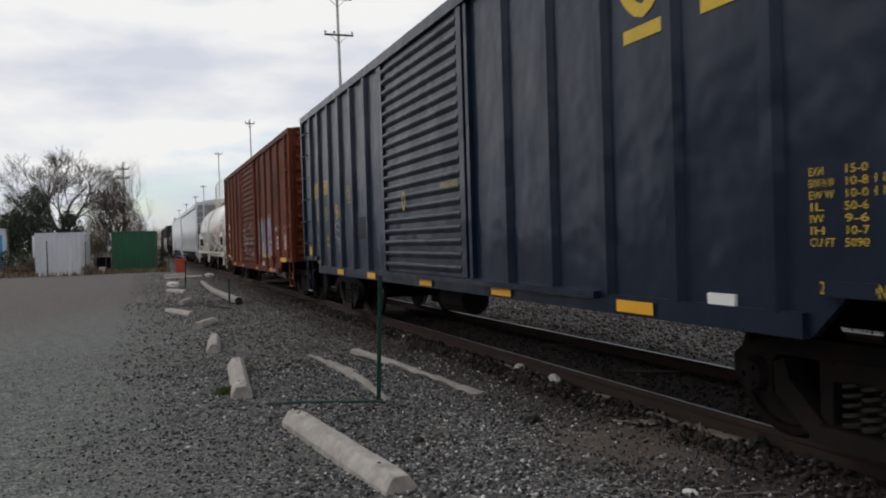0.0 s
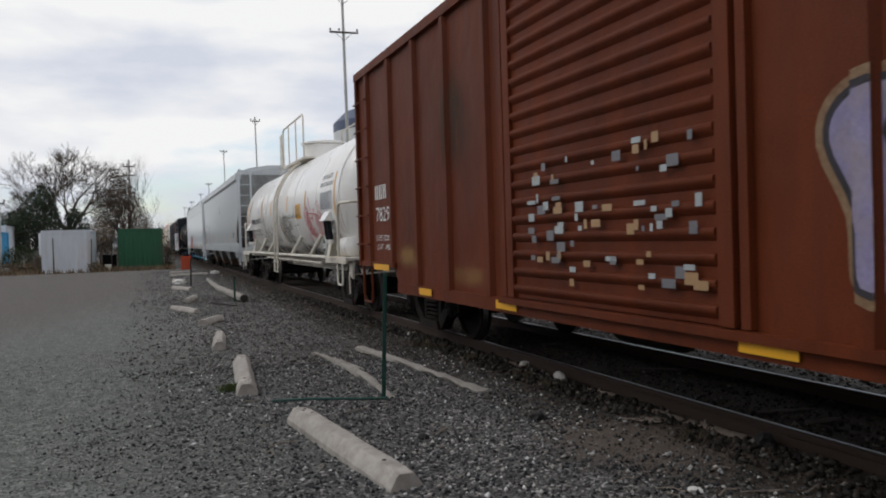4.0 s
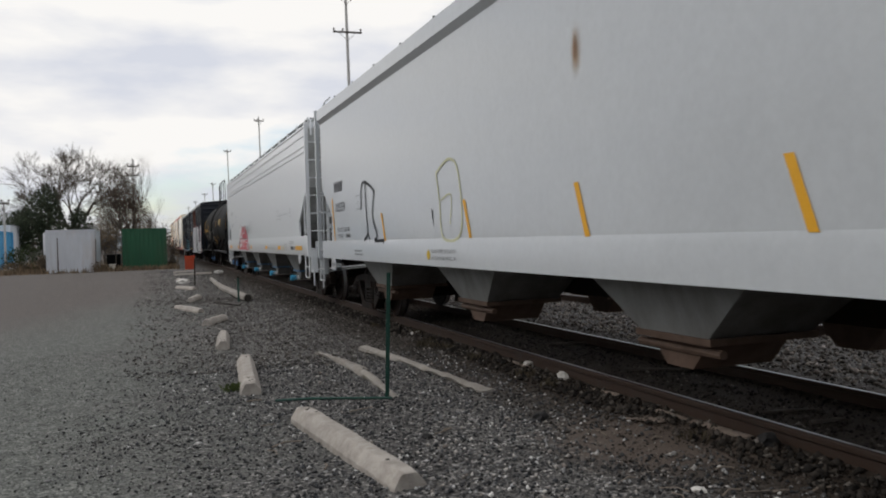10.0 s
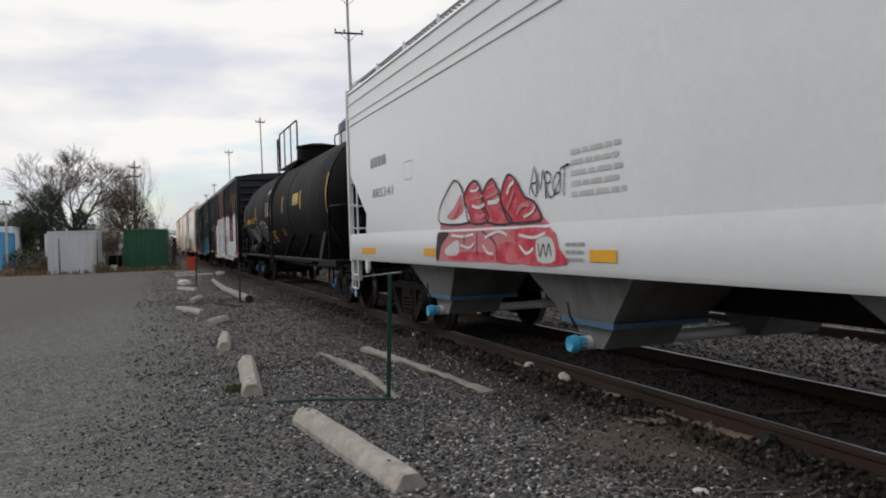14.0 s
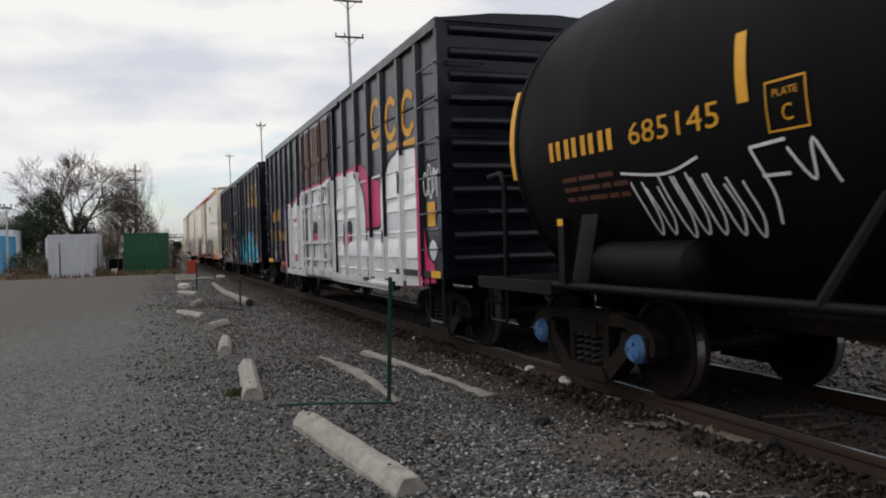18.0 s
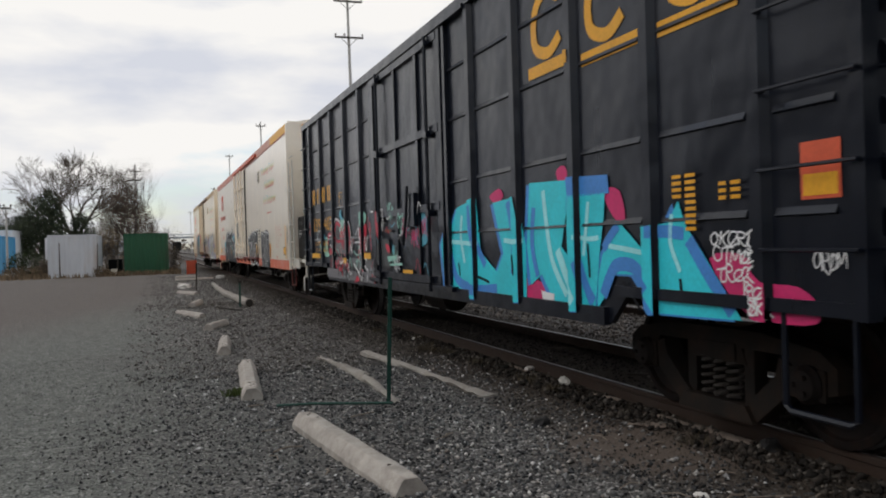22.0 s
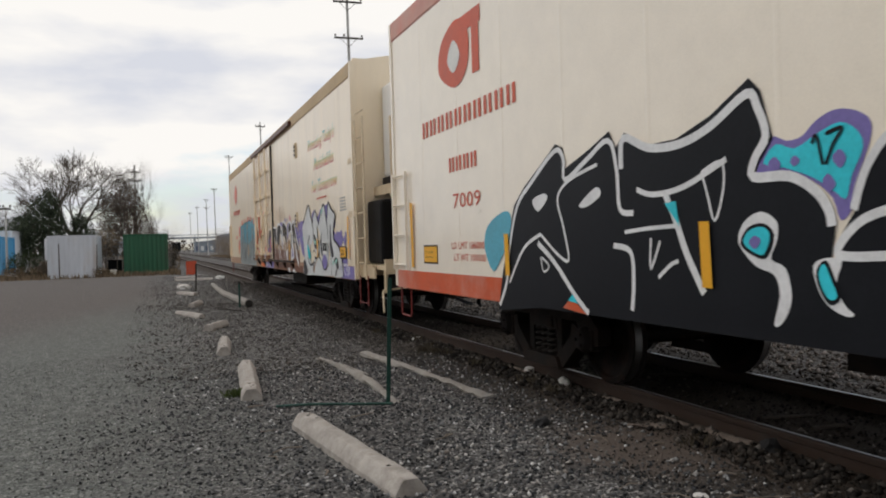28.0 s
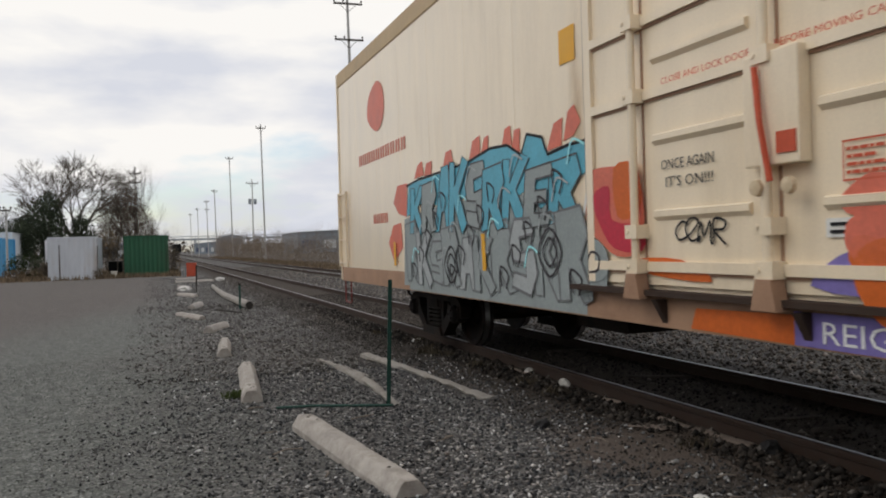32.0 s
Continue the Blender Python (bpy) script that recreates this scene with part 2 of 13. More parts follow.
    def mesh(self, name, mats, smooth=0):
        me = bpy.data.meshes.new(name)
        me.from_pydata(self.v, [], self.f)
        for mt in mats if isinstance(mats, (list, tuple)) else [mats]:
            me.materials.append(mt)
        if any(self.m):
            me.polygons.foreach_set("material_index", self.m)
        bm = bmesh.new()
        bm.from_mesh(me)
        bmesh.ops.recalc_face_normals(bm, faces=bm.faces)
        bm.to_mesh(me)
        bm.free()
        if smooth:
            me.polygons.foreach_set("use_smooth", [True] * len(me.polygons))
            me.set_sharp_from_angle(angle=radians(smooth))
        return me


def part(name, geo, material, parent, label="", at=None, smooth=0, bevel=0.0):
    """One mesh object under a thing or a part. geo: a Geo or a mesh to share."""
    ob = new(name, geo if isinstance(geo, bpy.types.Mesh) else geo.mesh(name, material, smooth))
    ob.parent = parent
    if at is not None:
        ob.matrix_basis = at
    if label:
        ob["label"] = label
    if bevel:
        md = ob.modifiers.new("bevel", "BEVEL")
        md.width, md.segments, md.limit_method = bevel, 2, "ANGLE"
    return ob


def thing(name, at, label, category, group=""):
    ob = new(name)
    ob.empty_display_size = 0.2
    ob.matrix_basis = at
    return tagged(ob, label, category, group)


# ---- ground ----
def rise(x, y):
    """Height of the ground: small unevenness."""
    n = noise.noise((x * 0.5, y * 0.5, 3.1)) * 0.02 + noise.noise((x * 2.3, y * 2.3, 7.7)) * 0.012
    side = min(1.0, max(0.0, (x + 0.2) / 1.0))
    return n * (0.25 + 0.75 * side) * (1.0 if y < 60 else 0.4) - 0.012


def ground():
    xs = [-1500, -600, -250, -120, -60, -35, -20] + list(np.arange(-14, -1.9, 0.5)) + list(np.arange(-1.5, 9.01, 0.12)) + list(np.arange(9.5, 16, 0.5)) + [18, 22, 30, 45, 80, 160, 400, 900, 1500]
    ys = [-400, -150, -60, -25, -10, -5, -2, 0] + list(np.arange(0.5, 14, 0.12)) + list(np.arange(14, 40, 0.5)) + list(np.arange(41, 100, 3)) + [110, 130, 160, 220, 300, 450, 700, 1100, 2500]
    g = Geo()
    v = [(x, y, rise(x, y) if -15 < x < 20 and -8 < y < 100 else -0.012) for y in ys for x in xs]
    w = len(xs)
    f = [(j * w + i, j * w + i + 1, (j + 1) * w + i + 1, (j + 1) * w + i) for j in range(len(ys) - 1) for i in range(w - 1)]
    g.add(v, f)
    return tagged(new("ground", g.mesh("ground", MAT["ground"], 180)), "worn asphalt lane beside dark crushed-stone gravel", "ground", kind="structure")


def ground_material():
    mt = bpy.data.materials.new("ground")
    mt.use_nodes = True
    nt = mt.node_tree
    b = nt.nodes["Principled BSDF"]
    tc = node(mt, "ShaderNodeTexCoord")
    sep = node(mt, "ShaderNodeSeparateXYZ")
    nt.links.new(tc.outputs["Object"], sep.inputs[0])
    big = node(mt, "ShaderNodeTexNoise", Scale=0.55, Detail=6.0, Roughness=0.6)
    mid = node(mt, "ShaderNodeTexNoise", Scale=6.0, Detail=6.0, Roughness=0.7)
    peb = node(mt, "ShaderNodeTexVoronoi", Scale=42.0)
    peb2 = node(mt, "ShaderNodeTexVoronoi", Scale=60.0)
    for n in (big, mid, peb, peb2):
        nt.links.new(tc.outputs["Object"], n.inputs["Vector"])
    # lane to gravel, with a ragged edge
    wob = node(mt, "ShaderNodeMath")
    wob.operation = "MULTIPLY_ADD"
    wob.inputs[1].default_value = 4.5
    nt.links.new(big.outputs["Fac"], wob.inputs[0])
    nt.links.new(sep.outputs[0], wob.inputs[2])
    edge = node(mt, "ShaderNodeMapRange")
    edge.inputs[1].default_value, edge.inputs[2].default_value = 1.5, 3.6
    nt.links.new(wob.outputs[0], edge.inputs[0])
    lane = node(mt, "ShaderNodeValToRGB")
    lane.color_ramp.elements[0].position, lane.color_ramp.elements[1].position = 0.3, 0.7
    lane.color_ramp.elements[0].color = (0.095, 0.099, 0.091, 1)
    lane.color_ramp.elements[1].color = (0.185, 0.189, 0.172, 1)
    nt.links.new(mid.outputs["Fac"], lane.inputs[0])
    damp = node(mt, "ShaderNodeMapRange")
    damp.interpolation_type = "SMOOTHSTEP"
    damp.inputs[1].default_value, damp.inputs[2].default_value = 22.0, 36.0
    far = node(mt, "ShaderNodeMath")
    far.operation = "MULTIPLY_ADD"
    far.inputs[1].default_value = -2.6
    nt.links.new(sep.outputs[0], far.inputs[0])
    nt.links.new(sep.outputs[1], far.inputs[2])
    wig = node(mt, "ShaderNodeMath")
    wig.operation = "MULTIPLY_ADD"
    wig.inputs[1].default_value = 9.0
    nt.links.new(big.outputs["Fac"], wig.inputs[0])
    nt.links.new(far.outputs[0], wig.inputs[2])
    nt.links.new(wig.outputs[0], damp.inputs[0])
    wet = node(mt, "ShaderNodeMix")
    wet.data_type = "RGBA"
    nt.links.new(damp.outputs[0], wet.inputs[0])
    nt.links.new(lane.outputs[0], wet.inputs[6])
    wet.inputs[7].default_value = (0.125, 0.111, 0.101, 1)
    speck = node(mt, "ShaderNodeMix")
    speck.data_type, speck.blend_type = "RGBA", "MULTIPLY"
    speck.inputs[0].default_value = 0.8
    nt.links.new(wet.outputs[2], speck.inputs[6])
    pr = node(mt, "ShaderNodeSeparateColor")
    nt.links.new(peb2.outputs["Color"], pr.inputs[0])
    pg = node(mt, "ShaderNodeMapRange")
    pg.inputs[3].default_value, pg.inputs[4].default_value = 0.45, 1.55
    nt.links.new(pr.outputs[0], pg.inputs[0])
    coarse = node(mt, "ShaderNodeMath")
    coarse.operation = "MULTIPLY"
    pc1 = node(mt, "ShaderNodeSeparateColor")
    nt.links.new(peb.outputs["Color"], pc1.inputs[0])
    cr = node(mt, "ShaderNodeMapRange")
    cr.inputs[3].default_value, cr.inputs[4].default_value = 0.55, 1.45
    nt.links.new(pc1.outputs[1], cr.inputs[0])
    nt.links.new(pg.outputs[0], coarse.inputs[0])
    nt.links.new(cr.outputs[0], coarse.inputs[1])
    nt.links.new(coarse.outputs[0], speck.inputs[7])
    grav = node(mt, "ShaderNodeValToRGB")
    e = grav.color_ramp.elements
    e[0].position, e[0].color = 0.0, (0.045, 0.044, 0.044, 1)
    e[1].position, e[1].color = 1.0, (0.46, 0.44, 0.42, 1)
    m1 = e.new(0.55)
    m1.color = (0.125, 0.12, 0.115, 1)
    m2 = e.new(0.85)
    m2.color = (0.20, 0.192, 0.185, 1)
    pc = node(mt, "ShaderNodeSeparateColor")
    nt.links.new(peb.outputs["Color"], pc.inputs[0])
    nt.links.new(pc.outputs[0], grav.inputs[0])
    gm = node(mt, "ShaderNodeMix")
    gm.data_type, gm.blend_type = "RGBA", "MULTIPLY"
    gm.inputs[0].default_value = 1.0
    gt = node(mt, "ShaderNodeValToRGB")
    gt.color_ramp.elements[0].position, gt.color_ramp.elements[1].position = 0.32, 0.68
    gt.color_ramp.elements[0].color = (0.6, 0.59, 0.58, 1)
    gt.color_ramp.elements[1].color = (1.08, 1.07, 1.05, 1)
    nt.links.new(big.outputs["Fac"], gt.inputs[0])
    nt.links.new(grav.outputs[0], gm.inputs[6])
    nt.links.new(gt.outputs[0], gm.inputs[7])
    # oily dark soil along the track bed
    bed = node(mt, "ShaderNodeMapRange")
    bed.interpolation_type = "SMOOTHSTEP"
    bed.inputs[1].default_value, bed.inputs[2].default_value = 2.9, 4.2
    wob2 = node(mt, "ShaderNodeMath")
    wob2.operation = "MULTIPLY_ADD"
    wob2.inputs[1].default_value = 0.8
    nt.links.new(mid.outputs["Fac"], wob2.inputs[0])
    nt.links.new(sep.outputs[0], wob2.inputs[2])
    nt.links.new(wob2.outputs[0], bed.inputs[0])
    beyond = node(mt, "ShaderNodeMapRange")
    beyond.interpolation_type = "SMOOTHSTEP"
    beyond.inputs[1].default_value, beyond.inputs[2].default_value = 6.4, 7.4
    beyond.inputs[3].default_value, beyond.inputs[4].default_value = 1.0, 0.25
    nt.links.new(wob2.outputs[0], beyond.inputs[0])
    bedded = node(mt, "ShaderNodeMath")
    bedded.operation = "MULTIPLY"
    nt.links.new(bed.outputs[0], bedded.inputs[0])
    nt.links.new(beyond.outputs[0], bedded.inputs[1])
    soil = node(mt, "ShaderNodeMix")
    soil.data_type = "RGBA"
    soil.inputs[7].default_value = (0.052, 0.040, 0.031, 1)
    nt.links.new(bedded.outputs[0], soil.inputs[0])
    nt.links.new(gm.outputs[2], soil.inputs[6])
    # a bare patch of brown earth beside the rail
    spot = node(mt, "ShaderNodeVectorMath")
    spot.operation = "DISTANCE"
    spot.inputs[1].default_value = (3.5, 5.05, 0)
    nt.links.new(tc.outputs["Object"], spot.inputs[0])
    rag = node(mt, "ShaderNodeMath")
    rag.operation = "MULTIPLY_ADD"
    rag.inputs[1].default_value = 1.3
    nt.links.new(mid.outputs["Fac"], rag.inputs[0])
    nt.links.new(spot.outputs["Value"], rag.inputs[2])
    near = node(mt, "ShaderNodeMapRange")
    near.inputs[1].default_value, near.inputs[2].default_value = 1.15, 1.6
    near.inputs[3].default_value, near.inputs[4].default_value = 0.85, 0.0
    nt.links.new(rag.outputs[0], near.inputs[0])
    earth = node(mt, "ShaderNodeMix")
    earth.data_type = "RGBA"
    earth.inputs[7].default_value = (0.125, 0.098, 0.080, 1)
    nt.links.new(near.outputs[0], earth.inputs[0])
    nt.links.new(soil.outputs[2], earth.inputs[6])
    fin = node(mt, "ShaderNodeMix")
    fin.data_type = "RGBA"
    nt.links.new(edge.outputs[0], fin.inputs[0])
    nt.links.new(speck.outputs[2], fin.inputs[6])
    nt.links.new(earth.outputs[2], fin.inputs[7])
    nt.links.new(fin.outputs[2], b.inputs["Base Color"])
    b.inputs["Roughness"].default_value = 0.9
    b.inputs["Specular IOR Level"].default_value = 0.2
    hh = node(mt, "ShaderNodeMath")
    hh.operation = "ADD"
    nt.links.new(peb.outputs["Distance"], hh.inputs[0])
    nt.links.new(peb2.outputs["Distance"], hh.inputs[1])
    bp = node(mt, "ShaderNodeBump", Strength=0.8, Distance=0.012)
    bp.invert = True
    nt.links.new(hh.outputs[0], bp.inputs["Height"])
    nt.links.new(bp.outputs[0], b.inputs["Normal"])
    return mt


MAT["ground"] = ground_material()
ground()


# ---- tracks ----
def rail_profile(c, top):
    """The outline of a flat-bottomed rail, foot, web and head."""
    p = [(0.07, 0), (0.07, 0.012), (0.012, 0.032), (0.010, 0.125), (0.034, 0.135), (0.036, 0.168), (0.028, 0.176)]
    return [(c + x, top - 0.176 + z) for x, z in p] + [(c - x, top - 0.176 + z) for x, z in reversed(p)]


def track(xc, top, y0, y1, name, label):
    for c in (xc - 0.755, xc + 0.755):
        g = Geo()
        g.prism(rail_profile(c, top), "y", y0, y1)
        rail = tagged(new(name, g.mesh(name, MAT["rail_rust"], 30)), label, "rail", "rails of the railway", "structure")
        h = Geo()
        h.box(c - (-0.008 if c < xc else 0.03), c + (0.03 if c < xc else -0.004), y0, y1, top - 0.001, top + 0.003)
        part("running_surface", h, MAT["bright_steel"], rail, "bright worn steel strip")


track(XC, ZR, -60, 700, "rail", "rusty steel rail with a polished running surface")
track(XC + 4.72, ZR + 0.02, -60, 700, "rail", "rusty steel rail of the second track")

# ---- paint, lettering and decals ----
from mathutils.geometry import tessellate_polygon

for key, col in {
    "letter_yellow": (0.62, 0.42, 0.03), "letter_gold": (0.75, 0.36, 0.02), "letter_white": (0.75, 0.74, 0.70), "letter_black": (0.02, 0.02, 0.022),
    "letter_red": (0.60, 0.10, 0.045), "letter_gray": (0.16, 0.17, 0.17), "letter_faint": (0.32, 0.33, 0.33), "letter_pale": (0.52, 0.53, 0.53), "spray_lilac": (0.22, 0.19, 0.34), "spray_cream": (0.55, 0.46, 0.27),
    "spray_pink": (0.60, 0.03, 0.15), "spray_silver": (0.56, 0.56, 0.57), "spray_black": (0.012, 0.013, 0.016), "spray_white": (0.76, 0.76, 0.76),
    "spray_red": (0.55, 0.03, 0.06), "spray_pale_red": (0.60, 0.20, 0.22), "spray_cyan": (0.03, 0.60, 0.70), "spray_blue": (0.06, 0.24, 0.62), "spray_navy": (0.035, 0.045, 0.22), "spray_deep": (0.010, 0.018, 0.06), "spray_coral": (0.68, 0.17, 0.11), "spray_dull": (0.17, 0.165, 0.175), "spray_violet": (0.20, 0.16, 0.42),
    "spray_orange": (0.62, 0.13, 0.02), "spray_gray": (0.62, 0.63, 0.62), "spray_brown": (0.16, 0.055, 0.022), "spray_lime": (0.58, 0.58, 0.36), "spray_mint": (0.30, 0.60, 0.50),
    "spray_pale_cyan": (0.35, 0.80, 0.84), "spray_soot": (0.075, 0.078, 0.08), "spray_haze": (0.17, 0.175, 0.18), "spray_tan": (0.36, 0.22, 0.11), "spray_umber": (0.035, 0.024, 0.019),
    "spray_steel": (0.29, 0.33, 0.325), "spray_pewter": (0.38, 0.41, 0.41), "spray_sky": (0.10, 0.40, 0.52), "spray_dark": (0.05, 0.045, 0.05), "brown_door": (0.10, 0.035, 0.02),
    "stencil_red": (0.2, 0.022, 0.016),
}.items():
    MAT[key] = surface(key, col=col, rough=0.45, var=0.16, scale=2.0, fine=30, bump=0.04, spec=0.12 if max(col) < 0.06 else 0.35)


def closed(pts, k=4):
    """A smooth closed outline through the points."""
    n, out = len(pts), []
    for i in range(n):
        p = [np.array(pts[(i + j - 1) % n], float) for j in range(4)]
        for s in range(k):
            u = s / k
            out.append(tuple(p[1] + 0.5 * u * (p[2] - p[0] + u * (2 * p[0] - 5 * p[1] + 4 * p[2] - p[3] + u * (3 * (p[1] - p[2]) + p[3] - p[0])))))
    return out


def curve(pts, k=5):
    """A smooth open line through the points."""
    q = [pts[0]] + list(pts) + [pts[-1]]
    out = []
    for i in range(len(pts) - 1):
        p = [np.array(q[i + j], float) for j in range(4)]
        for s in range(k):
            u = s / k
            out.append(tuple(p[1] + 0.5 * u * (p[2] - p[0] + u * (2 * p[0] - 5 * p[1] + 4 * p[2] - p[3] + u * (3 * (p[1] - p[2]) + p[3] - p[0])))))
    return out + [tuple(pts[-1])]


def ribbon(pts, w, loop=False):
    """Quads that follow a line, w wide."""
    q = [np.array(p, float) for p in pts]
    n, side, out = len(q), [], []
    for i in range(n):
        a = q[(i - 1) % n] if loop or i else q[0]
        b = q[(i + 1) % n] if loop or i < n - 1 else q[-1]
        d = b - a
        d /= max(1e-9, float(np.hypot(*d)))
        side.append(np.array([-d[1], d[0]]) * w / 2)
    for i in range(n if loop else n - 1):
        j = (i + 1) % n
        out.append([tuple(q[i] + side[i]), tuple(q[j] + side[j]), tuple(q[j] - side[j]), tuple(q[i] - side[i])])
    return out


def clip(poly, ax, lo, hi):
    """A convex outline cut to lo..hi along one axis."""
    for sign, lim in ((1, lo), (-1, hi)):
        out = []
        for i, p in enumerate(poly):
            q = poly[(i + 1) % len(poly)]
            a, b = sign * (p[ax] - lim), sign * (q[ax] - lim)
            if a >= 0:
                out.append(p)
            if (a > 0 > b) or (a < 0 < b):
                t = a / (a - b)
                out.append((p[0] + t * (q[0] - p[0]), p[1] + t * (q[1] - p[1])))
        poly = out
        if len(poly) < 3:
            return []
    return poly


class Side:
    """The face of a car towards the lane: where paint at (y, z) lies. bands: (y0, y1, depth) of raised strips."""

    def __init__(self, x, bands=(), round_=None):
        self.x, self.round_ = x, round_
        cuts = sorted({b for s in bands for b in s[:2]})
        self.cuts = [-99.0] + cuts + [99.0]
        self.bands = bands

    def depth(self, y):
        d = self.x
        for a, b, x in self.bands:
            if a <= y <= b:
                d = max(d, x)
        return d

    def lay(self, polys, lift):
        g = Geo()
        for p in polys:
            if self.round_:
                zc, r = self.round_
                zs = [q[1] for q in p]
                k0, k1 = math.floor(min(zs) / 0.08), math.ceil(max(zs) / 0.08)
                pieces = [clip(p, 1, k * 0.08, (k + 1) * 0.08) for k in range(k0, k1)]
                for c in pieces:
                    if c:
                        g.add([(-math.sqrt(max(0.0, (r + lift) ** 2 - (z - zc) ** 2)), y, z) for y, z in c], [tuple(range(len(c)))])
            else:
                for a, b in zip(self.cuts, self.cuts[1:]):
                    if b <= min(q[0] for q in p) or a >= max(q[0] for q in p):
                        continue
                    c = clip(p, 0, a, b)
                    if c:
                        x = -self.depth((max(a, -50) + min(b, 50)) / 2) - lift
                        g.add([(x, y, z) for y, z in c], [tuple(range(len(c)))])
        return g


def fill(outline):
    """Triangles of a flat outline."""
    v = [Vector((a, b, 0)) for a, b in outline]
    return [[outline[i] for i in t] for t in tessellate_polygon([v])]


def paint(name, polys, mat, parent, side, layer=0, label=""):
    g = side.lay(polys, 0.004 + 0.003 * layer)
    if g.v:
        bm = bmesh.new()
        vs = [bm.verts.new(v) for v in g.v]
        for f in g.f:
            bm.faces.new([vs[i] for i in f])
        bmesh.ops.remove_doubles(bm, verts=bm.verts, dist=0.0006)
        me = bpy.data.meshes.new(name)
        bm.to_mesh(me)
        bm.free()
        me.materials.append(MAT[mat])
        return part(name, me, None, parent, label)


MAT["sill_orange"] = surface("sill_orange", (0.78, 0.125, 0.035), rough=0.4, coat=0.3, var=0.1, dirt=(0.78, 0.45, 0.34), dirt_amount=0.5, dirt_scale=1.1)
MAT["step_red"] = surface("step_red", (0.17, 0.02, 0.016), rough=0.5, var=0.15)


def stain_material(name, col, amount, scale):
    """Thin dirt or rust over paint, broken up by noise."""
    mt = bpy.data.materials.new(name)
    mt.use_nodes = True
    nt = mt.node_tree
    b = nt.nodes["Principled BSDF"]
    b.inputs["Base Color"].default_value = (*col, 1)
    b.inputs["Roughness"].default_value = 0.8
    b.inputs["Specular IOR Level"].default_value = 0.2
    tc = node(mt, "ShaderNodeTexCoord")
    mp = node(mt, "ShaderNodeMapping")
    mp.inputs["Scale"].default_value = (1, 1, 0.35)
    nt.links.new(tc.outputs["Object"], mp.inputs[0])
    ns = node(mt, "ShaderNodeTexNoise", Scale=scale, Detail=7.0, Roughness=0.7)
    nt.links.new(mp.outputs[0], ns.inputs["Vector"])
    mr = node(mt, "ShaderNodeMapRange")
    mr.inputs[1].default_value, mr.inputs[2].default_value = 0.28, 0.6
    mr.inputs[4].default_value = amount
    nt.links.new(ns.outputs["Fac"], mr.inputs[0])
    # thins out towards the rim of the stain
    flat = node(mt, "ShaderNodeMapping")
    flat.inputs["Location"].default_value = (0, -1, -1)
    flat.inputs["Scale"].default_value = (0, 2, 2)
    nt.links.new(tc.outputs["Generated"], flat.inputs[0])
    ln = node(mt, "ShaderNodeVectorMath")
    ln.operation = "LENGTH"
    nt.links.new(flat.outputs[0], ln.inputs[0])
    fall = node(mt, "ShaderNodeMapRange")
    fall.interpolation_type = "SMOOTHSTEP"
    fall.inputs[1].default_value, fall.inputs[2].default_value = 0.1, 0.85
    fall.inputs[3].default_value, fall.inputs[4].default_value = 1.0, 0.0
    nt.links.new(ln.outputs["Value"], fall.inputs[0])
    mul = node(mt, "ShaderNodeMath")
    mul.operation = "MULTIPLY"
    nt.links.new(mr.outputs[0], mul.inputs[0])
    nt.links.new(fall.outputs[0], mul.inputs[1])
    nt.links.new(mul.outputs[0], b.inputs["Alpha"])
    return mt


MAT["stain_rust"] = stain_material("stain_rust", (0.26, 0.11, 0.035), 0.5, 3.5)
MAT["stain_grime"] = stain_material("stain_grime", (0.075, 0.058, 0.043), 0.7, 2.5)
MAT["stain_ochre"] = stain_material("stain_ochre", (0.46, 0.27, 0.10), 0.42, 1.8)


def stain(parent, side, mat, y, z, wy, wz, seed, layer=0):
    """A stain that fades out towards its rim."""
    o = [(y + wy * math.cos(k * 0.6283), z + wz * math.sin(k * 0.6283)) for k in range(10)]
    paint("stain", fill(closed(o, 3)), mat, parent, side, layer, "rusty brown stain")


def spray(parent, side, mat, layer, pts, line=0, smooth=True):
    """A sprayed patch inside the points, or a sprayed line through them."""
    if line:
        o = curve(pts, 4) if smooth else pts
        return paint("graffiti", ribbon(o, line), mat, parent, side, layer)
    return paint("graffiti", fill(closed(pts, 3) if smooth else pts), mat, parent, side, layer)


def rect(y0, y1, z0, z1):
    return [(y0, z0), (y1, z0), (y1, z1), (y0, z1)]


def letters(string, size, shear=0.0):
    cu = bpy.data.curves.new("text", "FONT")
    cu.body, cu.size, cu.resolution_u, cu.shear = string, size, 2, shear
    ob = bpy.data.objects.new("text", cu)
    me = bpy.data.meshes.new_from_object(ob)
    v = [tuple(p.co) for p in me.vertices]
    f = [tuple(p.vertices) for p in me.polygons]
    bpy.data.objects.remove(ob)
    bpy.data.curves.remove(cu)
    bpy.data.meshes.remove(me)
    return v, f


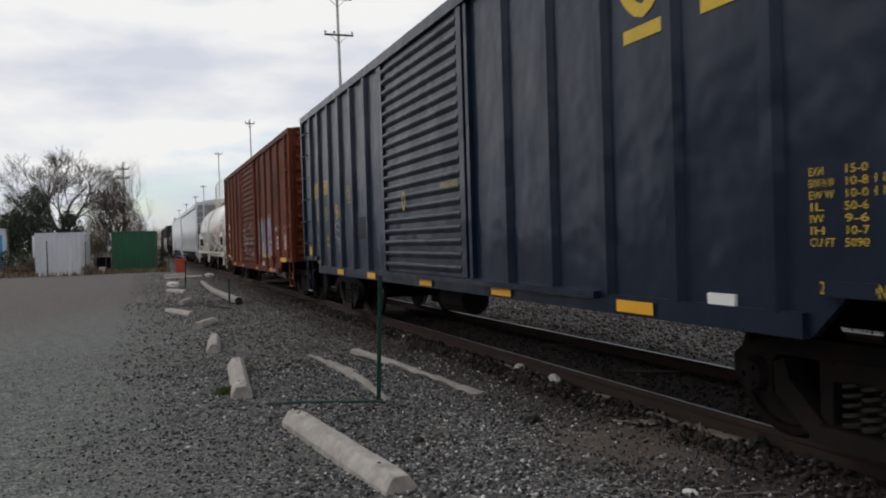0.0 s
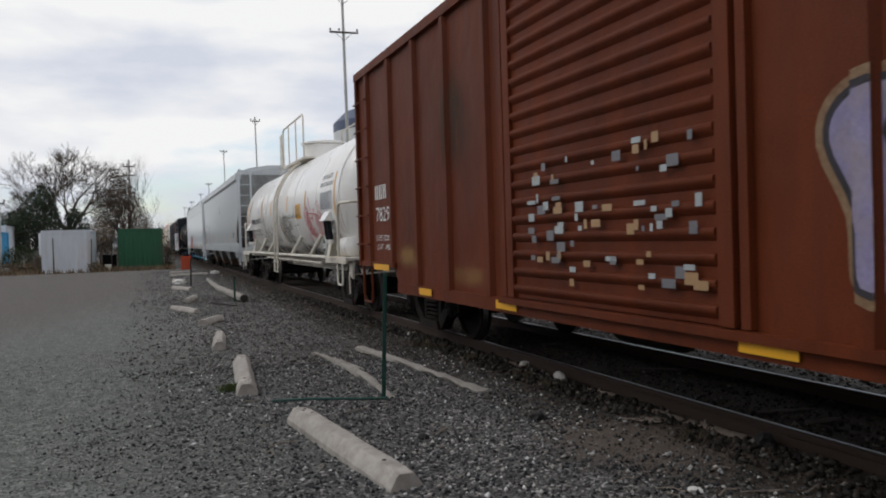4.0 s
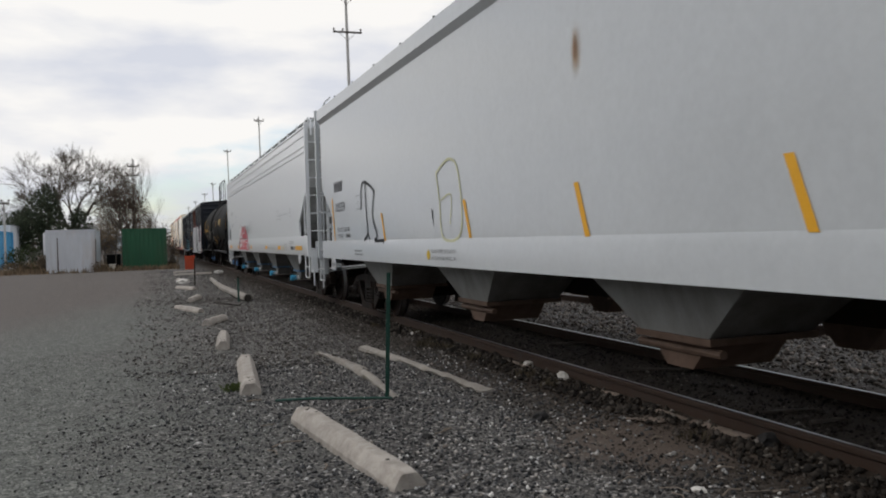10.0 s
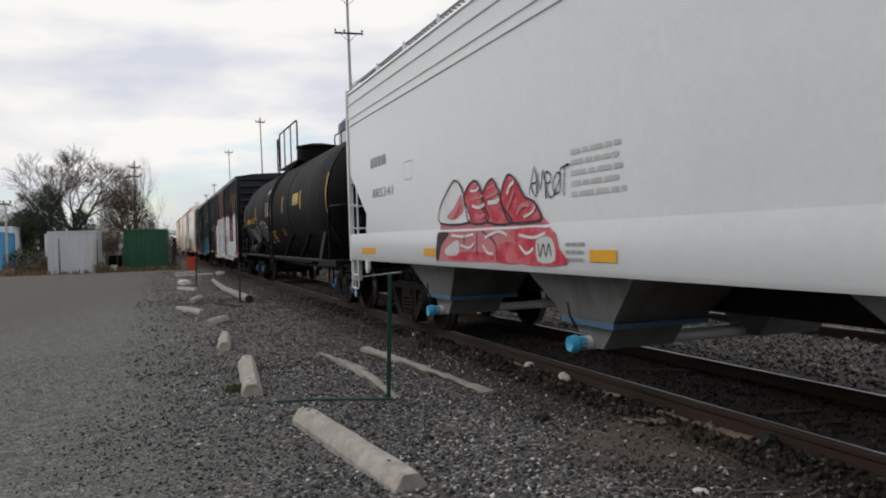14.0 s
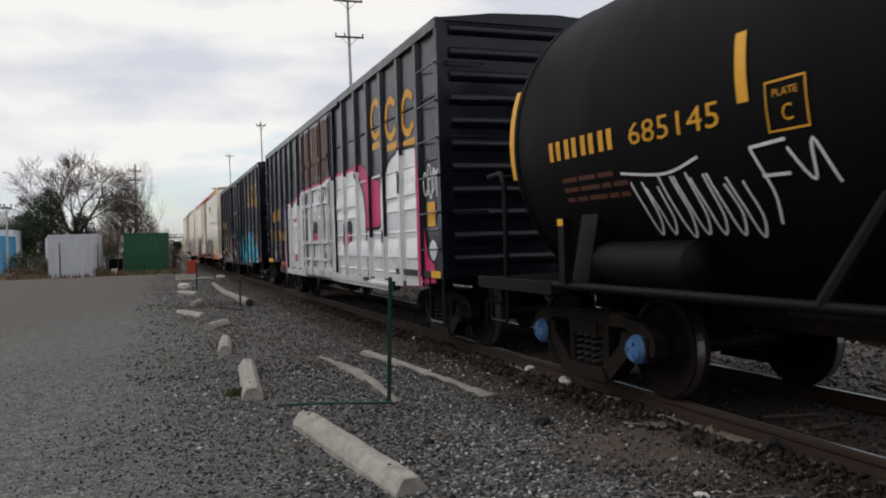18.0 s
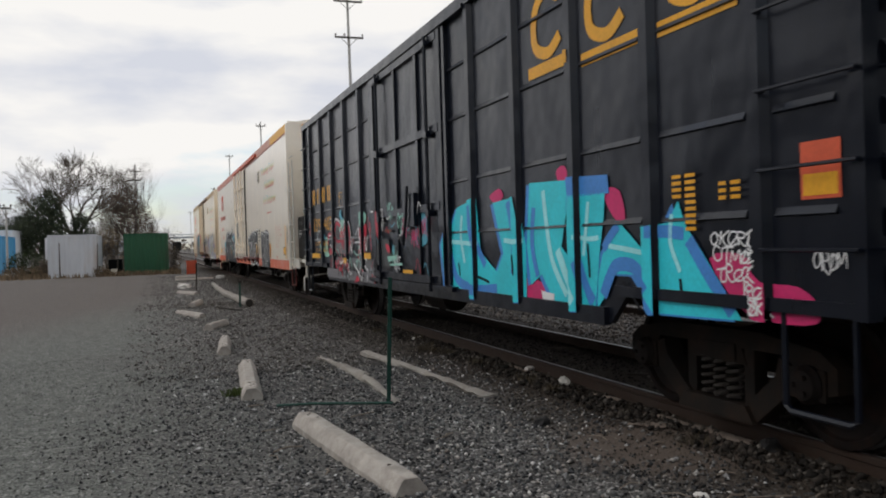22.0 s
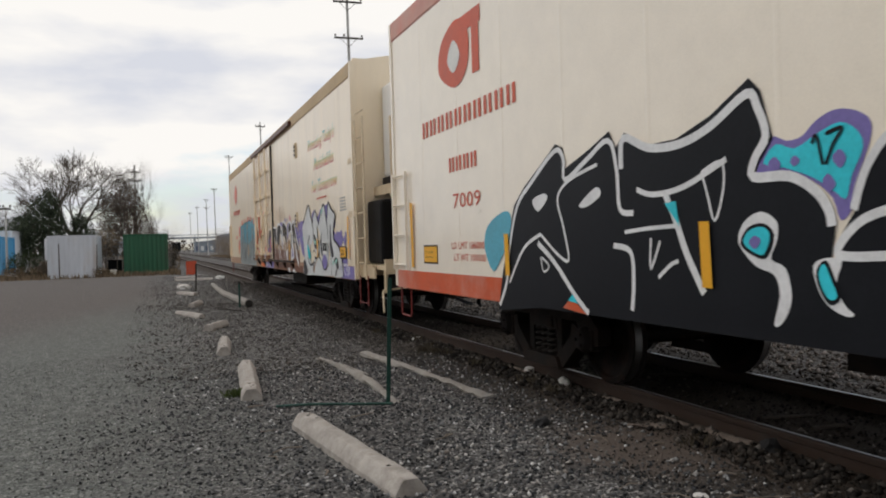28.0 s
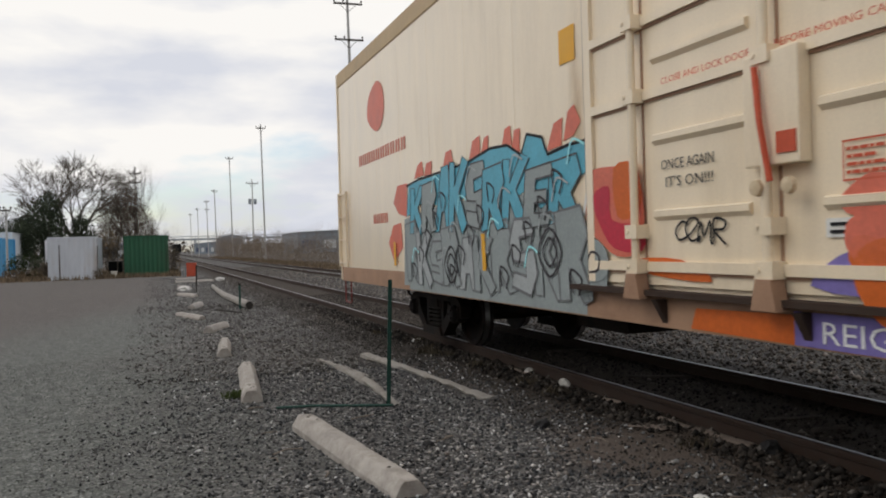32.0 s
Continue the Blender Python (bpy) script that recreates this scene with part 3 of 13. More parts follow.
def text(string, y, z, high, wide, mat, parent, side, slope=0.0):
    """Painted words: y is the start seen from the lane, z the foot, high the capitals' height, wide the whole width."""
    v, f = letters(string, 1.0)
    w = max(p[0] for p in v)
    sx, sz = wide / w, high / 0.70
    if high < 0.14:
        polys = [[(y - v[i][0] * sx, z + v[i][1] * sz + slope * v[i][0] * sx) for i in q] for q in f]
        return paint("lettering", polys, mat, parent, side, 1)
    root = list(range(len(v)))

    def top(i):
        while root[i] != i:
            i = root[i]
        return i

    for q in f:
        for i in q[1:]:
            root[top(i)] = top(q[0])
    for k in sorted({top(q[0]) for q in f}):
        polys = [[(y - v[i][0] * sx, z + v[i][1] * sz + slope * v[i][0] * sx) for i in q] for q in f if top(q[0]) == k]
        paint("lettering", polys, mat, parent, side, 1)


def bars(count, y, z, high, wide, mat, parent, side, gap=0.28, name="lettering_bar"):
    """Plain upright bars in place of marks that are not spelled out."""
    step = wide / (count - gap)
    for k in range(count):
        a = y - k * step
        w = step * (1 - gap)
        paint(name, [rect(a - w * 0.36, a, z, z + high)], mat, parent, side, 1)
        paint(name, [rect(a - w, a - w * 0.64, z, z + high)], mat, parent, side, 1)


def lines(rows, y, z, high, wide, mat, parent, side, rnd=None):
    """Rows of small writing as thin broken bars."""
    rnd = rnd or random.Random(rows * 31 + int(abs(y) * 100))
    polys, pitch = [], high / rows
    for r in range(rows):
        a, z0 = 0.0, z + high - (r + 0.75) * pitch
        end = wide * rnd.uniform(0.75, 1.0)
        while a < end:
            w = min(end - a, wide * rnd.uniform(0.1, 0.3))
            polys.append(rect(y - a - w, y - a, z0, z0 + pitch * 0.45))
            a += w + wide * 0.035
    return paint("lettering_bar", polys, mat, parent, side, 1)


STROKES = (
    ((0, 0), (0.1, 1), (0.45, 0.25), (0.8, 1.05), (1, 0)), ((0.9, 0.9), (0.3, 1), (0.1, 0.7), (0.8, 0.4), (0.6, 0), (0, 0.1)),
    ((0.2, 0), (0.15, 1), (0.8, 0.9), (0.7, 0.55), (0.2, 0.5), (0.9, -0.15)), ((0.9, 0.8), (0.4, 1), (0.05, 0.5), (0.4, 0), (1, 0.2)),
    ((0, 0), (0.5, 1.1), (0.9, 0), (0.75, 0.4), (0.15, 0.35)), ((0.1, 1), (0.15, 0), (0.2, 0.5), (0.9, 1.05), (0.3, 0.5), (1, -0.1)),
    ((0, 0.95), (1, 1.05), (0.5, 1), (0.45, -0.1)), ((0.5, 1), (0.1, 0.6), (0.35, 0.05), (0.8, 0.3), (0.75, 0.85), (0.45, 1.0), (1.1, 0.7)))


def scribble(rnd, y, z, high, wide, n, w):
    """A spray-can tag: a row of quick strokes that only look like letters."""
    m = max(2, n // 2 + 1)
    pts = []
    for k in range(m):
        st = rnd.choice(STROKES)
        sw, sh = wide / m * rnd.uniform(1.0, 1.35), high * rnd.uniform(0.75, 1.1)
        b, lean = z + high * rnd.uniform(-0.08, 0.12), rnd.uniform(-0.1, 0.3) * wide / m
        pts += [(y - wide * k / m - u * sw - lean * v, b + v * sh) for u, v in st]
    return ribbon(curve(pts, 4), w)


# ---- running gear, shared by all cars ----
def wheel_mesh():
    g = Geo()
    g.tube((-1.02, 0, 0), (1.02, 0, 0), 0.075, 10)
    for s in (-1, 1):
        R = WHEEL_R
        prof = [(0.685, R + 0.025), (0.70, R + 0.028), (0.715, R + 0.012), (0.725, R), (0.82, R - 0.006), (0.825, R - 0.02), (0.825, R - 0.06), (0.79, R - 0.075),
                (0.77, 0.30), (0.75, 0.18), (0.82, 0.13), (0.83, 0.10), (0.83, 0.02)]
        g.lathe([(s * a, r) for a, r in prof], 36, "x")
        g.lathe([(s * 0.685, R + 0.024), (s * 0.68, R - 0.06), (s * 0.70, 0.3), (s * 0.72, 0.02)], 36, "x")
        g.lathe([(s * 0.727, R + 0.0015), (s * 0.80, R - 0.003)], 36, "x", mi=1, cap=False)
    return g.mesh("wheelset", [MAT["wheel_iron"], MAT["bright_steel"]], 35)


def side_frame_mesh():
    """A cast truck side frame: top chord, sloping tension arms, columns and pedestals, with open windows between them."""
    g = Geo()
    t0, t1 = -1.07, -0.93
    g.prism([(-1.12, 0.42), (-1.12, 0.58), (-0.98, 0.68), (-0.45, 0.75), (0.45, 0.75), (0.98, 0.68), (1.12, 0.58), (1.12, 0.42), (1.04, 0.40), (1.02, 0.55), (0.76, 0.55), (0.70, 0.62), (-0.70, 0.62), (-0.76, 0.55), (-1.02, 0.55), (-1.04, 0.40)], "x", t0, t1)
    for s in (-1, 1):
        g.prism([(s * 0.74, 0.56), (s * 0.72, 0.36), (s * 0.40, 0.10), (s * 0.24, 0.10), (s * 0.30, 0.21), (s * 0.60, 0.47), (s * 0.64, 0.60)], "x", t0 - 0.01, t1 + 0.01)
        g.box(t0 + 0.02, t1, s * 0.32 - 0.05, s * 0.32 + 0.05, 0.18, 0.66)
        g.box(t0 - 0.02, t1 + 0.04, s * 0.89 - 0.15, s * 0.89 + 0.15, 0.36, 0.56)
    g.prism([(-0.42, 0.10), (-0.34, 0.22), (0.34, 0.22), (0.42, 0.10)], "x", t0 - 0.05, t1 + 0.06)
    g.prism([(-0.30, 0.50), (-0.24, 0.66), (0.24, 0.66), (0.30, 0.50)], "x", t0 + 0.01, 0.0)
    return g.mesh("side_frame", MAT["truck_iron"], 30)


def spring_mesh():
    g = Geo()
    pts = [(0.055 * math.cos(k * 0.8), 0.055 * math.sin(k * 0.8), 0.22 + k * 0.29 / 38) for k in range(39)]
    g.pipe(pts, 0.017, 5)
    return g.mesh("spring", MAT["spring_iron"], 60)


def cap_mesh():
    g = Geo()
    g.lathe([(-0.93, 0.13), (-1.10, 0.13), (-1.12, 0.11), (-1.14, 0.10), (-1.15, 0.02)], 16, "x")
    for k in range(3):
        a = k * 2.094
        g.tube((-1.13, 0.06 * math.cos(a), 0.06 * math.sin(a)), (-1.165, 0.06 * math.cos(a), 0.06 * math.sin(a)), 0.018, 6)
    return g.mesh("bearing_cap", MAT["wheel_iron"], 40)


def bolster_mesh():
    g = Geo()
    g.prism([(-1.08, 0.52), (-0.7, 0.40), (0.7, 0.40), (1.08, 0.52), (1.08, 0.64), (0.4, 0.74), (-0.4, 0.74), (-1.08, 0.64)], "y", -0.2, 0.2)
    g.lathe([(0.72, 0.2), (0.82, 0.2)], 16, "z")
    for s in (-1, 1):
        g.box(-0.75, 0.75, s * 0.45 - 0.05, s * 0.45 + 0.05, 0.30, 0.40)
    return g.mesh("bolster", MAT["truck_iron"])


WHEEL_ME, FRAME_ME, SPRING_ME, CAP_ME, BOLSTER_ME = wheel_mesh(), side_frame_mesh(), spring_mesh(), cap_mesh(), bolster_mesh()
HALF_TURN = pose(0, 0, 0, 0, 0, 180)
CAP_BLUE = None


def truck(car, y, cap=None):
    tr = part("truck", BOLSTER_ME, None, car, "rusty black cast-steel wheel truck", pose(0, y, 0))
    part("side_frame", FRAME_ME, None, tr)
    part("side_frame", FRAME_ME, None, tr, at=HALF_TURN)
    for dy in (-0.89, 0.89):
        WHEELSETS.append((part("wheelset", WHEEL_ME, None, tr, "steel wheels with bright worn treads", pose(0, dy, WHEEL_R)), dy))
        c = part("bearing_cap", CAP_ME, None, tr, at=pose(0, dy, WHEEL_R))
        if cap:
            c.data = c.data.copy()
            c.data.materials[0] = cap
        part("bearing_cap", CAP_ME, None, tr, at=pose(0, dy, WHEEL_R) @ HALF_TURN)
    for sx in (-1.02, 1.02):
        for dy in (-0.14, 0.0, 0.14):
            part("spring", SPRING_ME, None, tr, at=pose(sx, dy, 0))


def coupler(car, y, s, reach):
    """Drawbar and knuckle at the end y of a car; s points outwards."""
    g = Geo()
    a, b = y - s * 0.6, y + s * reach
    g.box(-0.09, 0.09, min(a, b), max(a, b), 0.80, 0.97)
    k = [(-0.14, 0.0), (-0.16, 0.16), (-0.05, 0.27), (0.02, 0.20), (0.0, 0.10), (0.12, 0.10), (0.18, 0.22), (0.2, 0.0)]
    g.prism([(u, b + s * w - s * 0.12) for u, w in k], "z", 0.74, 1.02)
    part("coupler", g, MAT["truck_iron"], car, "dark cast-steel coupler", bevel=0.012)
    h = Geo()
    h.pipe([(-0.30, y - s * 0.1, 0.80), (-0.32, y + s * 0.12, 0.72), (-0.28, y + s * 0.3, 0.50), (-0.12, y + s * reach, 0.42)], 0.03, 6)
    part("air_hose", h, MAT["spray_black"], car, "black rubber air hose", smooth=60)


def ladder(car, y0, y1, zs, x, mat, r=0.012, rails=True, name="ladder", label=""):
    """Rungs between two side bars on the face towards the lane."""
    g = Geo()
    for z in zs:
        g.pipe([(x + 0.07, y0, z), (x, y0, z), (x, y1, z), (x + 0.07, y1, z)], r, 6)
    if rails:
        for y in (y0, y1):
            g.box(x, x + 0.05, y - 0.025, y + 0.025, min(zs) - 0.15, max(zs) + 0.15)
    return part(name, g, mat, car, label)


def stirrup(car, y0, y1, z0, z1, x, mat, r=0.02, steps=()):
    g = Geo()
    g.pipe([(x, y0, z1), (x, y0, z0 + 0.03), (x, y0 + (y1 - y0) * 0.08, z0), (x, y1 - (y1 - y0) * 0.08, z0), (x, y1, z0 + 0.03), (x, y1, z1)], r, 6)
    for z in steps:
        g.pipe([(x, y0, z), (x, y1, z)], r * 0.8, 6)
    part("stirrup_step", g, mat, car)


CARS, WHEELSETS = [], []

# ---- boxcars ----
W = 1.67     # half width of a car over its side posts


def boxcar(name, y0, half, label, mat, posts, door, trucks, eave, sill_end, sill_mid, notch, door_kind, beads=(), bead_mats=(), door_mat=None, roof_mat=None, caps=None):
    """A ribbed steel boxcar. posts: distances of the side posts from the middle; door: (y0, y1); notch: where the side sill steps down."""
    c = thing(name, pose(XC, y0, ZR), label, "boxcar", "freight cars of the train")
    CARS.append((c, y0))
    ws = W - 0.055
    sheet = [(-half, sill_end), (-notch - 0.12, sill_end), (-notch + 0.12, sill_mid), (notch - 0.12, sill_mid), (notch + 0.12, sill_end), (half, sill_end), (half, eave), (-half, eave)]
    for s in (-1, 1):
        g = Geo()
        g.prism(sheet, "x", s * ws, s * (ws - 0.05))
        part("side_wall", g, mat, c)
    g = Geo()
    g.box(-ws + 0.05, ws - 0.05, -half + 0.05, half - 0.05, sill_end + 0.02, sill_end + 0.1)
    part("floor_deck", g, MAT["truck_iron"], c)
    g = Geo()
    g.prism([(-W + 0.03, eave), (-W + 0.03, eave + 0.03), (-0.9, eave + 0.13), (0, eave + 0.17), (0.9, eave + 0.13), (W - 0.03, eave + 0.03), (W - 0.03, eave)], "y", -half, half)
    roof = part("roof", g, roof_mat or mat, c)
    for k in range(int(half * 2 / 1.25)):
        y = -half + 0.6 + k * 1.25
        h = Geo()
        h.prism([(-W + 0.03, eave + 0.03), (-W + 0.03, eave + 0.07), (-0.9, eave + 0.17), (0, eave + 0.21), (0.9, eave + 0.17), (W - 0.03, eave + 0.07), (W - 0.03, eave + 0.03)], "y", y - 0.05, y + 0.05)
        part("roof_rib", h, roof_mat or mat, roof)
    # ends with pressed horizontal ribs
    for s in (-1, 1):
        g = Geo()
        y = s * half
        g.prism([(-ws, sill_end), (ws, sill_end), (ws, eave), (0.9, eave + 0.1), (0, eave + 0.14), (-0.9, eave + 0.1), (-ws, eave)], "y", y - s * 0.08, y - s * 0.04)
        end = part("end_wall", g, mat, c)
        n = 11
        for k in range(n):
            z = sill_end + 0.2 + k * (eave - sill_end - 0.3) / (n - 1)
            h = Geo()
            h.prism([(y - s * 0.05, z - 0.085), (y - s * 0.0, z - 0.035), (y + s * 0.015, z), (y, z + 0.035), (y - s * 0.05, z + 0.085)], "x", -ws + 0.12, ws - 0.12)
            part("end_rib", h, mat, end, smooth=50)
        for sx in (-1, 1):
            h = Geo()
            h.box(sx * (W - 0.10), sx * W, y - s * 0.09, y, sill_end - 0.02, eave + 0.02)
            part("corner_post", h, mat, c)
        coupler(c, y, s, 0.75)
    # side posts
    bands = []
    for s in (-1, 1):
        for p in posts:
            y = s * p
            low = sill_end if abs(y) > notch else sill_mid + 0.12
            g = Geo()
            g.prism([(-ws, y - 0.085), (-W, y - 0.05), (-W, y + 0.05), (-ws, y + 0.085)], "z", low, eave)
            part("side_post", g, mat, c)
            g = Geo()
            g.prism([(ws, y - 0.085), (W, y - 0.05), (W, y + 0.05), (ws, y + 0.085)], "z", low, eave)
            part("side_post", g, mat, c)
            bands.append((y - 0.06, y + 0.06, W))
    for sx in (-1, 1):
        g = Geo()
        g.box(sx * (ws - 0.01), sx * (W + 0.01), -half, half, eave - 0.09, eave + 0.035)
        part("top_chord", g, mat, c)
        g = Geo()
        g.box(sx * (ws - 0.02), sx * (W - 0.01), -notch + 0.15, notch - 0.15, sill_mid - 0.015, sill_mid + 0.13)
        part("side_sill", g, mat, c)
        for s in (-1, 1):
            g = Geo()
            g.box(sx * (ws - 0.02), sx * (W - 0.015), min(s * notch, s * half), max(s * notch, s * half), sill_end - 0.012, sill_end + 0.07)
            part("side_sill", g, mat, c)
    bands += [(-half, -half + 0.09, W), (half - 0.09, half, W)]
    # pressed horizontal beads in the panels
    edges = sorted([-half + 0.1] + [-p for p in posts] + [door[0] - 0.1, door[1] + 0.1] + list(posts) + [half - 0.1])
    for bi, z in enumerate(beads):
        for a, b in zip(edges, edges[1:]):
            if b - a > 0.5 and not (door[0] - 0.2 < (a + b) / 2 < door[1] + 0.2):
                g = Geo()
                g.prism([(-ws, z - 0.01), (-ws - 0.024, z), (-ws, z + 0.045)], "y", a + 0.12, b - 0.12)
                part("panel_bead", g, bead_mats[bi] if bead_mats and -7 < (a + b) / 2 < 4.3 else mat, c)
    # door, its posts and tracks
    dm = door_mat or mat
    d0, d1 = door
    zb, zt = sill_mid + 0.16, eave - 0.13
    g = Geo()
    g.box(-W + 0.025, -W + 0.075, d0, d1, zb, zt)
    dr = part("door", g, dm, c, "closed sliding steel door")
    if door_kind == "ribbed":
        for k in range(19):
            z = zb + 0.1 + k * (zt - zb - 0.2) / 18
            h = Geo()
            h.prism([(-W + 0.025, z - 0.062), (-W - 0.012, z - 0.025), (-W - 0.018, z), (-W - 0.012, z + 0.02), (-W + 0.025, z + 0.03)], "y", d0 + 0.07, d1 - 0.07)
            part("door_rib", h, dm, dr, smooth=40)
    else:
        for z in (zb + 0.05, zb + (zt - zb) * 0.31, zb + (zt - zb) * 0.62, zt - 0.06):
            h = Geo()
            h.box(-W - 0.02, -W + 0.025, d0 + 0.03, d1 - 0.03, z - 0.05, z + 0.05)
            part("door_rail", h, dm, dr)
        for y in (d0 + 0.06, d0 + (d1 - d0) * 0.28, d0 + (d1 - d0) * 0.6, d1 - 0.06):
            h = Geo()
            h.box(-W - 0.012, -W + 0.025, y - 0.045, y + 0.045, zb, zt)
            part("door_stile", h, dm, dr)
        for y in (d0 + 0.35, d1 - 0.45) if door_kind == "plug2" else ():
            h = Geo()
            h.tube((-W - 0.05, y, zb - 0.1), (-W - 0.05, y, zt), 0.025, 8)
            for z in (zb + 0.05, zb + 0.9, zb + 1.9, zt - 0.1):
                h.box(-W - 0.08, -W + 0.02, y - 0.06, y + 0.06, z - 0.04, z + 0.04)
            part("lock_rod", h, dm, dr)
        h = Geo()
        h.box(-W - 0.07, -W + 0.02, d0 + 0.9, d0 + 1.35, zb + 0.75, zb + 1.2)
        h.pipe([(-W - 0.09, d0 + 1.1, zb + 1.3), (-W - 0.1, d0 + 1.15, zb + 0.9), (-W - 0.09, d0 + 1.35, zb + 0.5)], 0.02, 6)
        if door_kind == "plug2":
            part("lock_box", h, dm, dr)
    for y, q in ((d0 - 0.02, -1), (d1 + 0.02, 1)):
        part("door_post", Geo().box(-W - 0.012, -W + 0.06, y - 0.07, y + 0.07, zb, zt), mat, c)
        part("door_post", Geo().box(-W + 0.0, -W + 0.06, y + q * 0.16 - 0.04, y + q * 0.16 + 0.04, zb, zt), mat, c)
    h = Geo()
    h.box(-W - 0.045, -W + 0.05, d0 - (d1 - d0) * 0.9 if door_kind != "plug2" else d0 - 0.4, d1 + 0.25, zb - 0.07, zb - 0.012)
    part("door_track", h, mat, c)
    part("door_track", Geo().box(-W - 0.03, -W + 0.05, d0 - 0.9, d1 + 0.25, zt + 0.012, zt + 0.06), mat, c)
    bands.append((d0 - 0.1, d1 + 0.1, W + 0.02 if door_kind != "ribbed" else W - 0.02))
    # steps, ladders, grab irons
    for s in (-1, 1):
        for k in range(6):
            ladder(c, s * (half - 0.02), s * (half - 0.72), [sill_end + 0.35 + 0.465 * k], -W - 0.03, mat, rails=False, name="grab_iron")
        stirrup(c, s * (half - 0.12), s * (half - 0.62), 0.42, sill_end, -W + 0.05, mat)
        for k in range(6):
            h = Geo()
            z = sill_end + 0.35 + 0.465 * k
            h.pipe([(-W + 0.12, s * half, z), (-W + 0.12, s * (half + 0.08), z), (-W + 0.6, s * (half + 0.08), z), (-W + 0.6, s * half, z)], 0.012, 6)
            part("end_rung", h, mat, c)
    # brake gear below the floor
    g = Geo()
    g.box(-0.25, 0.25, -half + 0.4, half - 0.4, 0.72, sill_end + 0.05)
    part("centre_sill", g, MAT["truck_iron"], c)
    for y in (-2.6, -0.4, 1.6, 3.3):
        g = Geo()
        g.box(-ws + 0.06, ws - 0.06, y - 0.06, y + 0.06, sill_mid - 0.02, sill_end)
        part("cross_bearer", g, MAT["truck_iron"], c)
    g = Geo()
    g.lathe([(-0.9, 0.02), (-0.85, 0.2), (0.0, 0.2), (0.05, 0.02)], 16, "y", (-0.85, 1.0, 0.62))
    part("air_reservoir", g, MAT["truck_iron"], c, smooth=50)
    for y in trucks:
        truck(c, y, caps)
    return c, Side(ws, bands), Side(W)


def reflector(c, side, y0, y1, z0, z1, mat="yellow_tape"):
    return paint("reflector", [rect(y0, y1, z0, z1)], mat, c, side, 2, "orange-yellow reflective strip")


# dark blue boxcar with yellow lettering
blue, sp, so = boxcar("boxcar", 9.66, 7.75, "dark blue ribbed steel boxcar with yellow lettering on rails", MAT["blue_paint"],
                      [2.55, 3.45, 4.32, 5.18, 6.07, 6.85], (-1.5, 1.55), (-6.2, 6.2), 4.15, 1.10, 0.86, 6.45, "ribbed")
for a in (4.35, 2.32, -0.2, -2.45, -4.75):
    reflector(blue, so, a - 0.22, a + 0.24, 0.87, 0.96)
reflector(blue, sp, 6.95, 7.33, 1.19, 1.37)
reflector(blue, sp, -7.33, -6.95, 1.19, 1.37)
bars(2, 6.64, 2.35, 0.31, 0.55, "letter_yellow", blue, sp)
bars(2, 5.76, 2.38, 0.29, 0.52, "letter_yellow", blue, sp)
text("14", 6.52, 1.87, 0.29, 0.40, "letter_yellow", blue, sp)
text("10", 5.69, 1.87, 0.29, 0.42, "letter_yellow", blue, sp)
text("96", 4.87, 1.86, 0.30, 0.48, "letter_yellow", blue, sp)
text("LD LMT", 6.52, 1.50, 0.10, 0.36, "letter_yellow", blue, sp)
text("160200", 5.68, 1.50, 0.09, 0.36, "letter_yellow", blue, sp)
text("LT WT", 6.52, 1.35, 0.09, 0.32, "letter_yellow", blue, sp)
text("59800", 5.64, 1.35, 0.09, 0.30, "letter_yellow", blue, sp)
text("2 TREAD COND SHOES", 6.6, 1.02, 0.07, 0.62, "letter_yellow", blue, sp)
text("2 TREAD COND SHOES", -6.39, 1.10, 0.07, 0.75, "letter_yellow", blue, sp)
for k, (a, b) in enumerate((("EXH", "15-0"), ("EXW H W", "10-8"), ("EW W", "10-0"), ("IL", "50-6"), ("IW", "9-6"), ("IH", "10-7"), ("CU FT", "5090"))):
    text(a, -6.33, 1.74 - k * 0.064, 0.045, 0.10 if len(a) < 4 else 0.17, "letter_yellow", blue, sp)
    text(b, -6.56, 1.74 - k * 0.064, 0.045, 0.15, "letter_yellow", blue, sp)
text("H 13-7", -6.76, 1.675, 0.045, 0.2, "letter_yellow", blue, sp)
text("H 14-6", -6.76, 1.61, 0.045, 0.2, "letter_yellow", blue, sp)
text("W10-0 H10-0", -0.85, 2.05, 0.08, 0.55, "letter_yellow", blue, Side(W + 0.016))
paint("lettering_frame", ribbon(rect(3.76, 3.97, 2.14, 2.42), 0.015, True), "letter_yellow", blue, sp, 1)
text("PLATE", 3.93, 2.33, 0.05, 0.15, "letter_yellow", blue, sp)
text("B", 3.88, 2.19, 0.10, 0.07, "letter_yellow", blue, sp)
# emblem as plain shapes, a bar under each
for y in (-4.85, -5.72, -6.46):
    paint("emblem", ribbon(closed([(y + 0.25, 3.3), (y, 3.52), (y - 0.25, 3.3), (y, 3.06)]), 0.10, True), "letter_yellow", blue, sp, 1)
    paint("emblem", [rect(y - 0.27, y + 0.24, 2.86, 2.96)], "letter_yellow", blue, sp, 1)
paint("emblem", ribbon(closed([(0.62, 1.98), (0.56, 2.1), (0.5, 1.98), (0.56, 1.86)]), 0.03, True), "letter_yellow", blue, Side(W + 0.016), 1)
h = Geo().box(-W + 0.03, -W + 0.06, 2.6, 3.2, 1.5, 1.86)
part("placard_board", h, MAT["spray_black"], blue, "dark placard board")
h = Geo().box(-W + 0.03, -W + 0.06, -5.75, -5.5, 0.98, 1.06)
